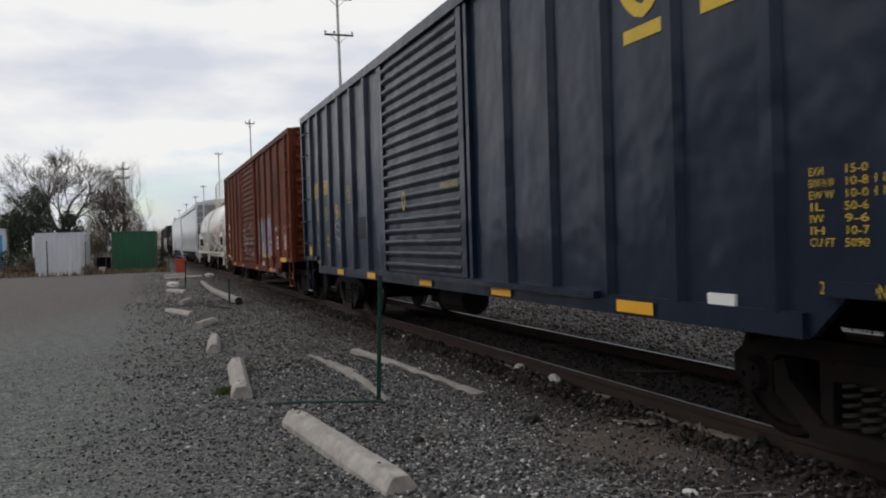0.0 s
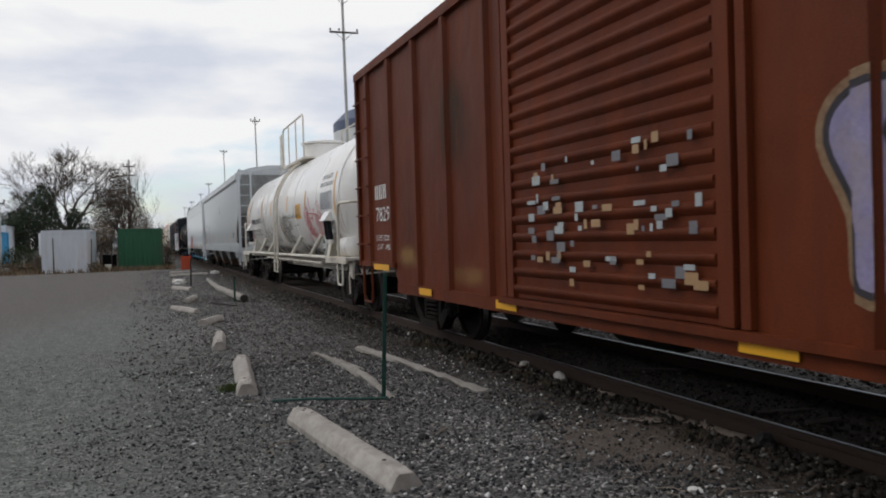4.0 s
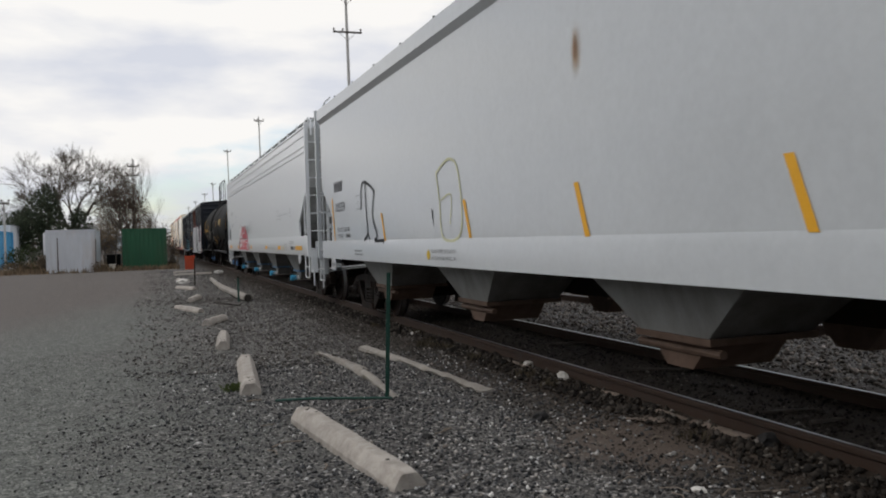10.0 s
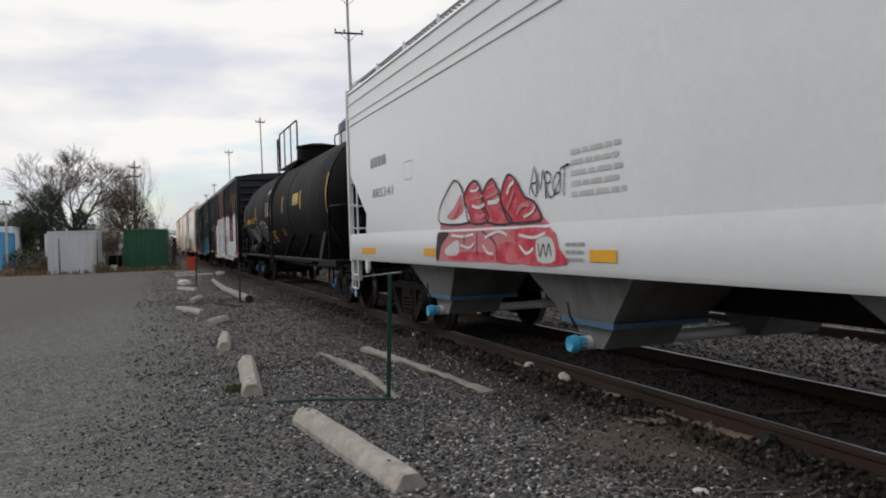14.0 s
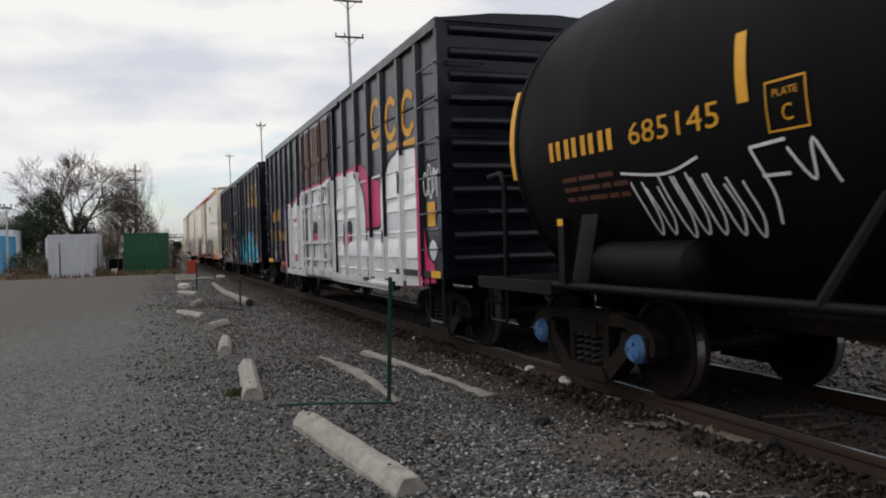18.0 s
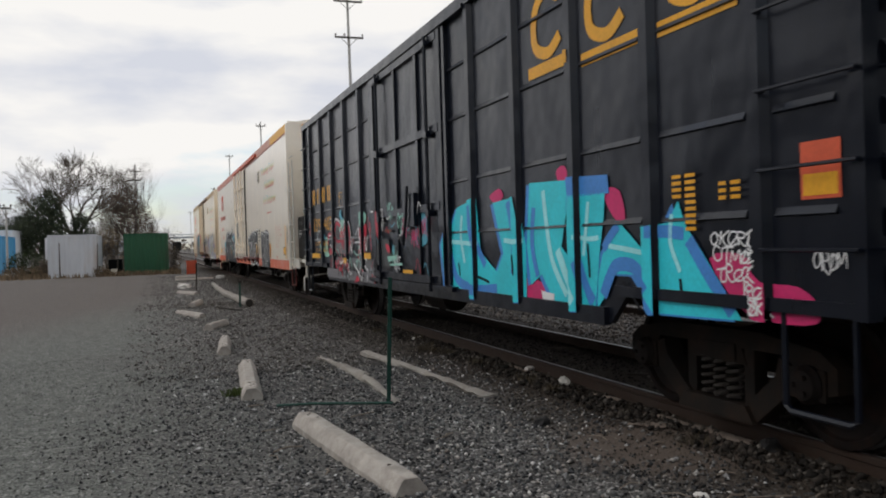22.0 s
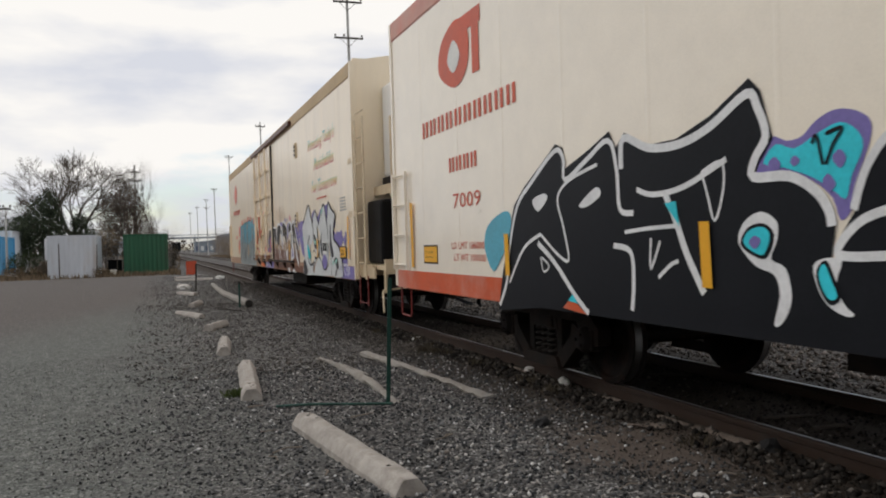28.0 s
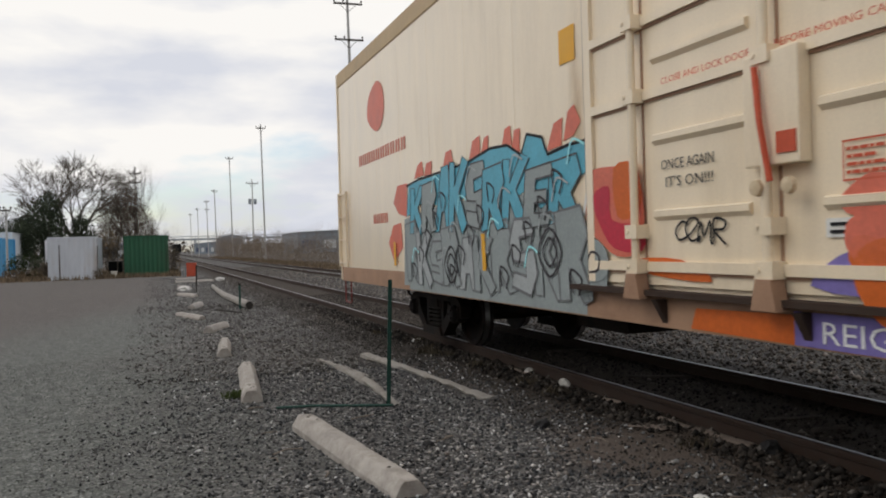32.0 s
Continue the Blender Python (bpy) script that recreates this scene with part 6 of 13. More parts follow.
    # ladder to the top
    for sx in (-1,):
        pts = [(-math.sqrt(max(0.0, (R + 0.1) ** 2 - (z - zc) ** 2)) if z > zc else -R - 0.1, z) for z in np.arange(rail_z, zc + R * 0.93, 0.12)]
        pts = [(-1.66, 0.60), (-1.66, rail_z - 0.02)] + pts
        for y in (-0.26, 0.26):
            g = Geo()
            g.pipe([(x, y, z) for x, z in pts], 0.03, 6)
            part("ladder_rail", g, frame, c)
        zs = [0.62, 0.9] + list(np.arange(1.3, zc + R * 0.92, 0.36))
        for z in zs:
            x = -1.66 if z < rail_z else (-math.sqrt(max(0.0, (R + 0.1) ** 2 - (z - zc) ** 2)) if z > zc else -R - 0.1)
            g = Geo()
            g.tube((x, -0.26, z), (x, 0.26, z), 0.016, 6)
            part("ladder_rung", g, frame, c)
    for dy in (-0.95, -0.6):
        g = Geo()
        g.tube((-1.66, -0.26, 0.66 if dy < -0.8 else 0.78), (-1.62, dy, rail_z), 0.014, 6)
        part("ladder_brace", g, frame, c)
    # fittings on top
    top = zc + R
    g = Geo()
    g.lathe([(top - 0.1, 0.62), (top + 0.42, 0.62), (top + 0.44, 0.60)], 32, "z", (0, 0.9, 0))
    man = part("valve_housing", g, shell, c, smooth=40)
    g = Geo()
    g.lathe([(top + 0.44, 0.68), (top + 0.50, 0.68), (top + 0.58, 0.3), (top + 0.6, 0.02)], 32, "z", (0, 0.9, 0))
    part("lid", g, shell, man, smooth=40)
    g = Geo()
    ya, yb = walk_y
    for sx in (-1, 1):
        g = Geo()
        g.box(min(sx * 0.62, sx * 0.95), max(sx * 0.62, sx * 0.95), ya, yb, top - 0.12, top - 0.07)
        part("walkway", g, frame, c)
    for x in (-0.93, 0.93):
        g = Geo()
        g.pipe([(x, yb - 0.05, top - 0.1), (x, yb - 0.05, top + 1.0), (x, yb - 0.15, top + 1.08), (x, ya + 0.15, top + 1.08), (x, ya + 0.05, top + 1.0), (x, ya + 0.05, top - 0.1)], 0.024, 6)
        part("top_rail", g, frame, c, smooth=60)
        for y in (ya + (yb - ya) * 0.35, ya + (yb - ya) * 0.7):
            g = Geo()
            g.tube((x, y, top - 0.1), (x, y, top + 1.08), 0.02, 6)
            part("rail_post", g, frame, c)
    g = Geo()
    g.pipe([(-0.93, yb + 0.5, top - 0.25), (-0.93, yb + 0.5, top + 0.95), (-0.93, yb + 0.25, top + 0.98), (-0.93, yb + 0.15, top - 0.2)], 0.02, 6)
    part("grab_rail", g, frame, c)
    return c, Side(R, round_=(zc, R))


def air_tank(c, ya, yb, z, r, mat):
    g = Geo()
    g.lathe([(ya, 0.02), (ya + 0.03, r * 0.6), (ya + 0.1, r), (yb - 0.1, r), (yb - 0.03, r * 0.6), (yb, 0.02)], 20, "y", (-1.3, 0, z))
    part("air_reservoir", g, mat, c, smooth=40)


def valve_box(c, ya, yb, z0, z1, mat, pipe_mat, R):
    g = Geo()
    g.prism([(-R - 0.14, z0), (-R + 0.25, z0), (-R + 0.25, z1), (-R - 0.02, z1)], "y", ya, yb)
    part("valve_box", g, mat, c, bevel=0.01)
    for y in (ya + 0.12, yb - 0.12):
        g = Geo()
        g.tube((-R - 0.02, y, z0), (-R + 0.02, y - 0.03, 1.40), 0.055, 10)
        part("drain_pipe", g, pipe_mat, c, "black rubber-sleeved pipe", smooth=60)
        g = Geo()
        g.tube((-R + 0.0, y - 0.03, 1.38), (-R + 0.0, y - 0.03, 1.46), 0.085, 10)
        part("pipe_cap", g, mat, c)


def hand_brake(c, x, y, z, s, mat):
    g = Geo()
    n = 20
    loop = [(x + 0.28 * math.cos(a), y + s * 0.14, z + 0.28 * math.sin(a)) for a in np.linspace(0, 2 * math.pi, n + 1)]
    g.pipe(loop, 0.018, 6)
    for a in (0.4, 1.6, 2.9, 4.2, 5.4):
        g.tube((x, y + s * 0.10, z), (x + 0.28 * math.cos(a), y + s * 0.14, z + 0.28 * math.sin(a)), 0.012, 5)
    w = part("brake_wheel", g, mat, c)
    g = Geo()
    g.lathe([(y - s * 0.02, 0.18), (y + s * 0.06, 0.17), (y + s * 0.1, 0.06)], 16, "y", (x, 0, z))
    g.box(x - 0.35, x - 0.12, min(y, y - s * 0.12), max(y, y - s * 0.12), z - 0.08, z + 0.10)
    part("brake_housing", g, mat, c)


MAT["tank_grey_band"] = surface("tank_grey_band", col=(0.5, 0.51, 0.52), rough=0.5, var=0.05)
wt1, ts = tank_car("tank_car", 43.6, "white cylindrical tank car with red and black graffiti", MAT["white_tank"], MAT["cream_frame"], 1.55, 2.27, 7.3, (-6.05, 6.35), 8.1)
air_tank(wt1, -7.62, -6.68, 1.30, 0.2, MAT["white_tank"])
valve_box(wt1, -6.58, -6.08, 1.84, 2.03, MAT["white_tank"], MAT["spray_black"], 1.55)
valve_box(wt1, 6.05, 6.5, 1.86, 2.1, MAT["white_tank"], MAT["spray_black"], 1.55)
hand_brake(wt1, -0.75, -8.15, 1.85, -1, MAT["cream_frame"])
for y, za, zb in ((-1.36, 2.20, 2.64), (1.48, 2.21, 2.65), (3.54, 2.2, 2.64), (7.12, 1.99, 2.84), (-6.94, 1.94, 2.80), (-3.9, 2.2, 2.6)):
    paint("reflector", [[(y - 0.07, za), (y + 0.03, za), (y + 0.07, zb), (y - 0.03, zb)]], "yellow_tape", wt1, ts, 1, "amber reflective strip")
text("CARBON DIOXIDE", -5.60, 2.73, 0.085, 0.95, "letter_black", wt1, ts)
text("REFRIGERATED LIQUID", -5.55, 2.57, 0.085, 1.22, "letter_black", wt1, ts)
paint("data_panel", [rect(-6.72, -5.6, 2.08, 2.46)], "tank_grey_band", wt1, ts, 0, "grey stencil panel of small print")
lines(8, -5.65, 2.10, 0.34, 1.0, "letter_gray", wt1, ts)
paint("warning_panel", [rect(-3.29, -2.57, 1.99, 2.34)], "yellow_tape", wt1, ts, 0, "yellow stencil panel")
lines(6, -2.65, 2.03, 0.28, 0.56, "letter_gray", wt1, ts)
bars(4, 5.92, 2.05, 0.16, 0.88, "letter_black", wt1, ts)
text("201055", 4.83, 2.06, 0.16, 1.08, "letter_black", wt1, ts)
text("LD LMT   169700 LB   77000 KG", 5.73, 1.80, 0.065, 1.75, "letter_black", wt1, ts)
text("LT WT    93300 LB   42300 KG", 5.70, 1.67, 0.065, 1.77, "letter_black", wt1, ts)
text("REGULATING VALVES VENTING NORMAL", -0.63, 2.03, 0.085, 2.3, "letter_black", wt1, ts)
text("5\" URETHANE FOAM", -2.1, 1.83, 0.04, 0.7, "letter_black", wt1, ts)
paint("lettering_frame", ribbon(rect(3.05, 3.33, 2.02, 2.27), 0.015, True), "letter_black", wt1, ts, 1)
text("PLATE", 3.28, 2.18, 0.045, 0.18, "letter_black", wt1, ts)
text("C", 3.24, 2.06, 0.09, 0.08, "letter_black", wt1, ts)
paint("stencil_panel", [rect(-6.05, -5.52, 1.48, 1.66)], "letter_black", wt1, ts, 1)
for y in (-5.74, -5.9):
    paint("stencil_panel", ribbon([(y, 1.49), (y, 1.65)], 0.012), "letter_white", wt1, ts, 2)
# placard diamond on its holder
g = Geo()
g.prism([(-6.43, 1.12), (-6.22, 1.33), (-6.43, 1.55), (-6.64, 1.33)], "x", -1.66, -1.645)
dia = part("placard", g, MAT["letter_white"], wt1, "green and white diamond placard")
ds = Side(1.66)
paint("placard_face", fill([(-6.43, 1.14), (-6.24, 1.33), (-6.43, 1.53), (-6.62, 1.33)]), "green_post", wt1, ds, 0)
paint("placard_face", [rect(-6.57, -6.29, 1.285, 1.385)], "letter_white", wt1, ds, 1)
text("2187", -6.31, 1.305, 0.06, 0.22, "letter_black", wt1, Side(1.665))
text("2", -6.41, 1.17, 0.06, 0.04, "letter_white", wt1, ds)
rnd = random.Random(21)
def tag(c, side, mat, w, strokes, layer=2):
    """A thin hand-sprayed tag of open strokes."""
    paint("graffiti", [q for s in strokes for q in ribbon(curve(s, 5), w)], mat, c, side, layer)


def spikes(rnd, y, z, wide, high, n, lean=0.3):
    """Quick up-and-down strokes of a spray can, tall and slanting."""
    out = []
    for k in range(n):
        a = y - wide * k / n
        h = high * rnd.uniform(0.6, 1.0)
        b = z + high * rnd.uniform(0, 0.12)
        out.append([(a, b + h), (a - 0.4 * wide / n, b + 0.5 * h), (a - lean * h, b), (a - lean * h - 0.5 * wide / n, b + 0.35 * h), (a - 0.8 * wide / n, b + h * rnd.uniform(0.7, 1.05))])
    return out


tag(wt1, ts, "spray_red", 0.02, spikes(rnd, -3.7, 1.52, 0.62, 0.85, 7, 0.42))
tag(wt1, ts, "spray_red", 0.017, [[(-3.3, 1.85), (-3.45, 1.55), (-3.75, 1.5), (-3.95, 1.7), (-4.2, 1.75)], [(-4.2, 2.08), (-4.7, 2.05), (-5.2, 2.0), (-5.6, 1.85), (-5.9, 1.62)], [(-4.25, 2.0), (-4.6, 1.95), (-4.9, 2.15), (-5.0, 1.9), (-4.85, 1.6), (-5.1, 1.45)]])
tag(wt1, ts, "spray_red", 0.02, spikes(rnd, -4.85, 1.55, 0.75, 0.6, 5, 0.2) + [[(-5.15, 2.25), (-5.35, 2.3), (-5.4, 2.15), (-5.25, 2.05)], [(-5.45, 2.2), (-5.6, 2.12)], [(-5.5, 2.05), (-5.62, 1.98)]])
tag(wt1, ts, "spray_black", 0.02, spikes(rnd, 3.75, 1.4, 1.1, 0.42, 5, 0.5) + spikes(rnd, 2.6, 1.36, 0.95, 0.62, 5, 0.35) + spikes(rnd, 1.6, 1.42, 0.75, 0.5, 4, 0.3))
tag(wt1, ts, "spray_black", 0.028, spikes(rnd, -0.1, 1.35, 1.0, 0.78, 6, 0.4) + [[(-1.15, 1.95), (-1.35, 2.02), (-1.4, 1.85), (-1.2, 1.8), (-1.45, 1.72)], [(-1.5, 1.98), (-1.52, 1.75), (-1.65, 1.98), (-1.6, 1.78)], [(-1.7, 2.0), (-1.72, 1.75), (-1.9, 1.95)], [(-1.3, 1.62), (-1.6, 1.5), (-1.45, 1.36), (-1.8, 1.42), (-2.1, 1.32)]])
tag(wt1, ts, "spray_red", 0.026, spikes(rnd, 7.1, 1.58, 0.85, 0.62, 7, 0.35))
for k, (m, y, z, wy, wz) in enumerate((("stain_rust", -7.1, 1.95, 0.4, 0.6), ("stain_rust", -6.5, 1.5, 0.45, 0.3), ("stain_rust", 7.1, 1.5, 0.3, 0.45), ("stain_ochre", -0.15, 1.75, 0.4, 0.55),
                                         ("stain_grime", 5.0, 1.25, 1.2, 0.16), ("stain_grime", 1.6, 1.22, 1.8, 0.2), ("stain_grime", -2.4, 1.22, 2.0, 0.22), ("stain_rust", -5.2, 1.25, 1.3, 0.22), ("stain_ochre", 3.5, 2.7, 0.5, 0.4), ("stain_ochre", 6.4, 2.6, 0.3, 0.5), ("stain_rust", 2.5, 1.3, 0.8, 0.2))):
    stain(wt1, ts, m, y, z, wy, wz, k)
for k, (m, y, wy, wz) in enumerate((("stain_grime", 6.2, 1.5, 0.42), ("stain_grime", 3.2, 1.9, 0.36), ("stain_grime", 0.4, 1.8, 0.34), ("stain_grime", -2.8, 2.0, 0.36), ("stain_grime", -5.6, 1.6, 0.42), ("stain_rust", 6.9, 0.7, 0.7), ("stain_rust", -7.0, 0.6, 0.6))):
    stain(wt1, ts, m, y, 1.12, wy, wz, k + 70, 1)
text("3 INCH COMP SHOE", 7.5, 1.055, 0.04, 0.55, "letter_black", wt1, Side(1.642))
text("3 INCH COMP SHOE", -6.75, 1.055, 0.04, 0.55, "letter_black", wt1, Side(1.642))

bt1, ts = tank_car("tank_car", 102.3, "black cylindrical tank car with white spray tags", MAT["black_tank"], MAT["black_paint"], 1.58, 2.36, 7.65, (-6.9, 7.25), 8.6, surface("blue_cap", col=(0.08, 0.2, 0.42), rough=0.5), rail_z=1.03)
air_tank(bt1, 5.1, 6.55, 1.22, 0.19, MAT["black_paint"])
g = Geo()
g.box(-1.66, -1.58, 6.58, 6.68, 1.05, 1.62)
part("marker_post", g, MAT["black_paint"], bt1)
paint("reflector", [rect(6.58, 6.68, 1.56, 1.62)], "yellow_tape", bt1, Side(1.662), 0)
hand_brake(bt1, -0.75, -8.6, 1.85, -1, MAT["black_paint"])
for y, za, zb in ((7.74, 2.05, 2.95), (4.42, 2.26, 2.71), (1.78, 2.27, 2.72), (-1.67, 2.27, 2.72), (-4.5, 2.26, 2.72), (-7.6, 2.05, 2.9)):
    paint("reflector", [[(y - 0.07, za), (y + 0.03, za), (y + 0.07, zb), (y - 0.03, zb)]], "yellow_tape", bt1, ts, 1, "amber reflective strip")
bars(4, 6.95, 2.15, 0.17, 1.05, "letter_gold", bt1, ts)
text("685145", 5.68, 2.15, 0.17, 1.05, "letter_gold", bt1, ts)
lines(3, 6.8, 1.75, 0.26, 1.1, "brown_door", bt1, ts)
paint("lettering_frame", ribbon(rect(3.9, 4.21, 2.05, 2.34), 0.018, True), "letter_gold", bt1, ts, 1)
text("PLATE", 4.16, 2.25, 0.045, 0.2, "letter_gold", bt1, ts)
text("C", 4.1, 2.1, 0.1, 0.09, "letter_gold", bt1, ts)
paint("warning_panel", [rect(-4.16, -3.36, 2.40, 2.68)], "letter_yellow", bt1, ts, 0, "yellow stencil panel")
lines(3, -3.42, 2.50, 0.16, 0.62, "letter_gray", bt1, ts)
paint("lettering_bar", [rect(-4.1, -3.42, 2.42, 2.48)], "letter_gray", bt1, ts, 1)
lines(4, 1.15, 1.45, 0.38, 0.75, "letter_gold", bt1, ts)
lines(3, -1.13, 1.64, 0.2, 0.34, "letter_gold", bt1, ts)
rnd = random.Random(33)
tag(bt1, ts, "spray_white", 0.022, spikes(rnd, 5.75, 1.42, 1.25, 0.5, 7, 0.28) + [[(5.85, 1.95), (5.3, 1.9), (4.9, 1.98)], [(4.4, 1.98), (4.3, 1.7), (4.35, 1.5)], [(4.4, 1.98), (4.1, 2.0)], [(4.35, 1.8), (4.12, 1.8)], [(4.1, 1.95), (3.95, 1.75), (3.9, 1.98), (3.78, 1.72)]])
piece(bt1, ts, [5, 3, 0, 5], 3.3, 1.45, 1.75, 0.6, "black_paint", "spray_white", None, rnd, soft=1, line=0.026)
for k in range(4):
    paint("graffiti", ribbon(closed([(1.5 - 0.27 * k, 2.35), (1.38 - 0.27 * k, 2.72 + 0.03 * k), (1.25 - 0.27 * k, 2.5), (1.35 - 0.27 * k, 2.3)], 4), 0.03, True), "spray_white", bt1, ts, 2)
paint("graffiti", ribbon(curve([(0.9, 2.2), (0.5, 2.28), (0.75, 2.08), (0.55, 2.0)]), 0.032), "spray_white", bt1, ts, 2)
paint("stencil_panel", fill([(2.05, 2.98), (1.3, 3.0), (1.28, 3.14), (2.0, 3.12)]), "letter_gray", bt1, ts, 1)


# ---- covered hopper cars ----
def hopper_car(name, y0, label, mat, half, sill, eave, cut, lad, trucks, white=False):
    """A covered hopper: flat upper sides cut away over the trucks, sloped end sheets, four discharge chutes below, roof walk on top."""
    c = thing(name, pose(XC, y0, ZR), label, "hopper car", "freight cars of the train")
    CARS.append((c, y0))
    z0, z1 = sill
    (ya, za), (yb, zb), (yc, zc) = cut
    body = [(-ya, za), (-ya, eave), (ya, eave), (ya, za), (yb, zb), (yc, z1 - 0.02), (-yc, z1 - 0.02), (-yb, zb)]
    for sx in (-1, 1):
        g = Geo()
        g.prism(body, "x", sx * (W - 0.012), sx * (W - 0.05))
        part("side_wall", g, mat, c)
        g = Geo()
        o = [(W, z0), (W, z1 - 0.05), (W - 0.012, z1 + 0.03), (W - 0.06, z1 + 0.03), (W - 0.06, z0)] if not white else [(W - 0.02, z0), (W + 0.004, z0 + 0.05), (W + 0.004, z1 - 0.1), (W - 0.012, z1 + 0.04), (W - 0.06, z1 + 0.04), (W - 0.06, z0)]
        g.prism([(sx * a, b) for a, b in o], "y", -half + (0.45 if not white else 0.0), half - (0.45 if not white else 0.0))
        part("side_sill", g, mat, c, smooth=40)
        g = Geo()
        g.prism([(sx * (W - 0.04), z0), (sx * (W - 0.3), z0), (sx * (W - 0.3), z0 + 0.03), (sx * (W - 0.04), z0 + 0.03)], "y", -half + 0.4, half - 0.4)
        part("sill_flange", g, mat, c)
    # roof: curved, with eave moulding
    g = Geo()
    prof = [(W - 0.012, eave - 0.02), (W + 0.01, eave + 0.0), (W - 0.03, eave + 0.06), (1.2, eave + 0.24), (0.6, eave + 0.33), (0, eave + 0.36)]
    g.prism(prof + [(-a, b) for a, b in reversed(prof[:-1])], "y", -ya, ya)
    roof = part("roof", g, mat, c, smooth=30)
    if not white:
        # deep top chord with a shadowed underside
        g = Geo()
        g.prism([(-W + 0.012, eave - 0.27), (-W - 0.055, eave - 0.19), (-W - 0.05, eave + 0.02), (-W + 0.05, eave + 0.06)], "y", -ya, ya)
        part("top_chord", g, mat, c)
    for zz in ((eave - 0.42, eave - 0.55, eave - 0.18) if white else ()):
        g = Geo()
        g.prism([(-W + 0.012, zz - 0.02), (-W - 0.006, zz - 0.014), (-W - 0.006, zz + 0.014), (-W + 0.012, zz + 0.02)], "y", -ya, ya)
        part("eave_moulding", g, mat, c)
    # open steel grating along both edges of the roof
    lift = 0.2 if white else 0.13
    for sx in (-1, 1):
        g = Geo()
        for x in (W - 0.16, W - 0.27, W - 0.38, W - 0.49):
            g.box(sx * x - 0.006, sx * x + 0.006, -ya, ya, eave + lift, eave + lift + 0.035)
        for k in range(int(ya * 2 / 0.14)):
            y = -ya + 0.07 + k * 0.14
            g.box(min(sx * (W - 0.5), sx * (W - 0.15)), max(sx * (W - 0.5), sx * (W - 0.15)), y - 0.008, y + 0.008, eave + lift + 0.004, eave + lift + 0.03)
        part("roof_walk", g, MAT["letter_gray"], c, "dark open steel grating")
        for k in range(int(ya * 2 / 1.45) + 1):
            y = -ya + 0.1 + k * 1.45
            g = Geo()
            g.tube((sx * (W - 0.13), y, eave + 0.03), (sx * (W - 0.13), y, eave + lift + 0.05), 0.02, 6)
            g.box(min(sx * (W - 0.55), sx * (W - 0.13)), max(sx * (W - 0.55), sx * (W - 0.13)), y - 0.02, y + 0.02, eave + lift - 0.02, eave + lift)
            part("walk_bracket", g, mat if white else MAT["letter_gray"], roof)
    for s in (-1, 1):
        g = Geo()
        g.pipe([(-W + 0.13, s * (ya - 0.5), eave + 0.22), (-W + 0.13, s * (ya + 0.02), eave + 0.22), (-W + 0.13, s * (ya + 0.18), eave + 0.14), (-W + 0.13, s * (ya + 0.2), eave - 0.2)], 0.018, 6)
        part("roof_grab", g, mat, c, smooth=60)
    for k in range(7):
        g = Geo()
        y = -ya + 1.6 + k * (2 * ya - 3.2) / 6
        g.box(-0.42, 0.42, y - 0.95, y + 0.95, eave + 0.33, eave + 0.42)
        part("roof_hatch", g, mat, roof, bevel=0.02)
    # end sheets: upright above, sloping in below
    for s in (-1, 1):
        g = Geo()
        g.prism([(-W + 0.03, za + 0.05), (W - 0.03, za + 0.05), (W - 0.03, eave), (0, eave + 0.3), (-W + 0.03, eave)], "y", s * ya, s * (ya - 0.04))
        # darker material here puts the end bay's shade into the colour
        part("end_wall", g, MAT["bay_shade_white"] if white else MAT["bay_shade_gray"], c)
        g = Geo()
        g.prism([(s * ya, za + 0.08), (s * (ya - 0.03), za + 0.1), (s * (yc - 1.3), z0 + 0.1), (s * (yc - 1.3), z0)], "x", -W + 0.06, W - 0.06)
        part("slope_sheet", g, MAT["bay_shade_white"] if white else MAT["bay_shade_gray"], c, "sloping end sheet, darkened to stand for shade")
        # centre column, cross bar and gusset plates of the end frame
        g = Geo()
        ye = s * (half - 0.45)
        g.box(-0.16, 0.2, min(ye, ye - s * 0.16), max(ye, ye - s * 0.16), z0 + 0.06, za + 0.9)
        part("end_column", g, mat, c, bevel=0.01)
        g = Geo()
        g.tube((-W + 0.48, s * lad[1], za - 0.25), (-0.1, s * (half - 0.42), za - 0.22), 0.018, 6)
        g.tube((-W + 0.48, s * lad[1], z0 + 0.55), (-0.1, s * (half - 0.42), z0 + 0.55), 0.014, 6)
        part("cross_bar", g, mat, c)
        for z in (z0 + 0.62, z0 + 0.9):
            g = Geo()
            g.prism([(-1.1, z), (-0.16, z), (-0.16, z + 0.16), (-1.1, z + 0.1)], "y", ye - s * 0.02, ye + s * 0.03)
            g.box(-1.12, -0.16, min(ye - s * 0.02, ye + s * 0.2), max(ye - s * 0.02, ye + s * 0.2), z - 0.015, z)
            part("gusset_plate", g, mat, c)
        g = Geo()
        g.pipe([(-0.75, ye, z0 + 0.95), (-0.8, ye, z0 + 0.5), (-0.7, ye, z0 + 0.12)], 0.03, 6)
        part("brake_chain", g, MAT["truck_iron"], c)
        g = Geo()
        g.prism([(s * ya, za + 0.6), (s * (ya + 0.03), za + 0.6), (s * (ya + 0.03), z0), (s * ya, z0)], "x", -0.45, -0.38)
        g.prism([(s * ya, za + 0.6), (s * (ya + 0.03), za + 0.6), (s * (ya + 0.03), z0), (s * ya, z0)], "x", 0.38, 0.45)
        part("end_stiffener", g, mat, c)
        # end deck with brake gear
        g = Geo()
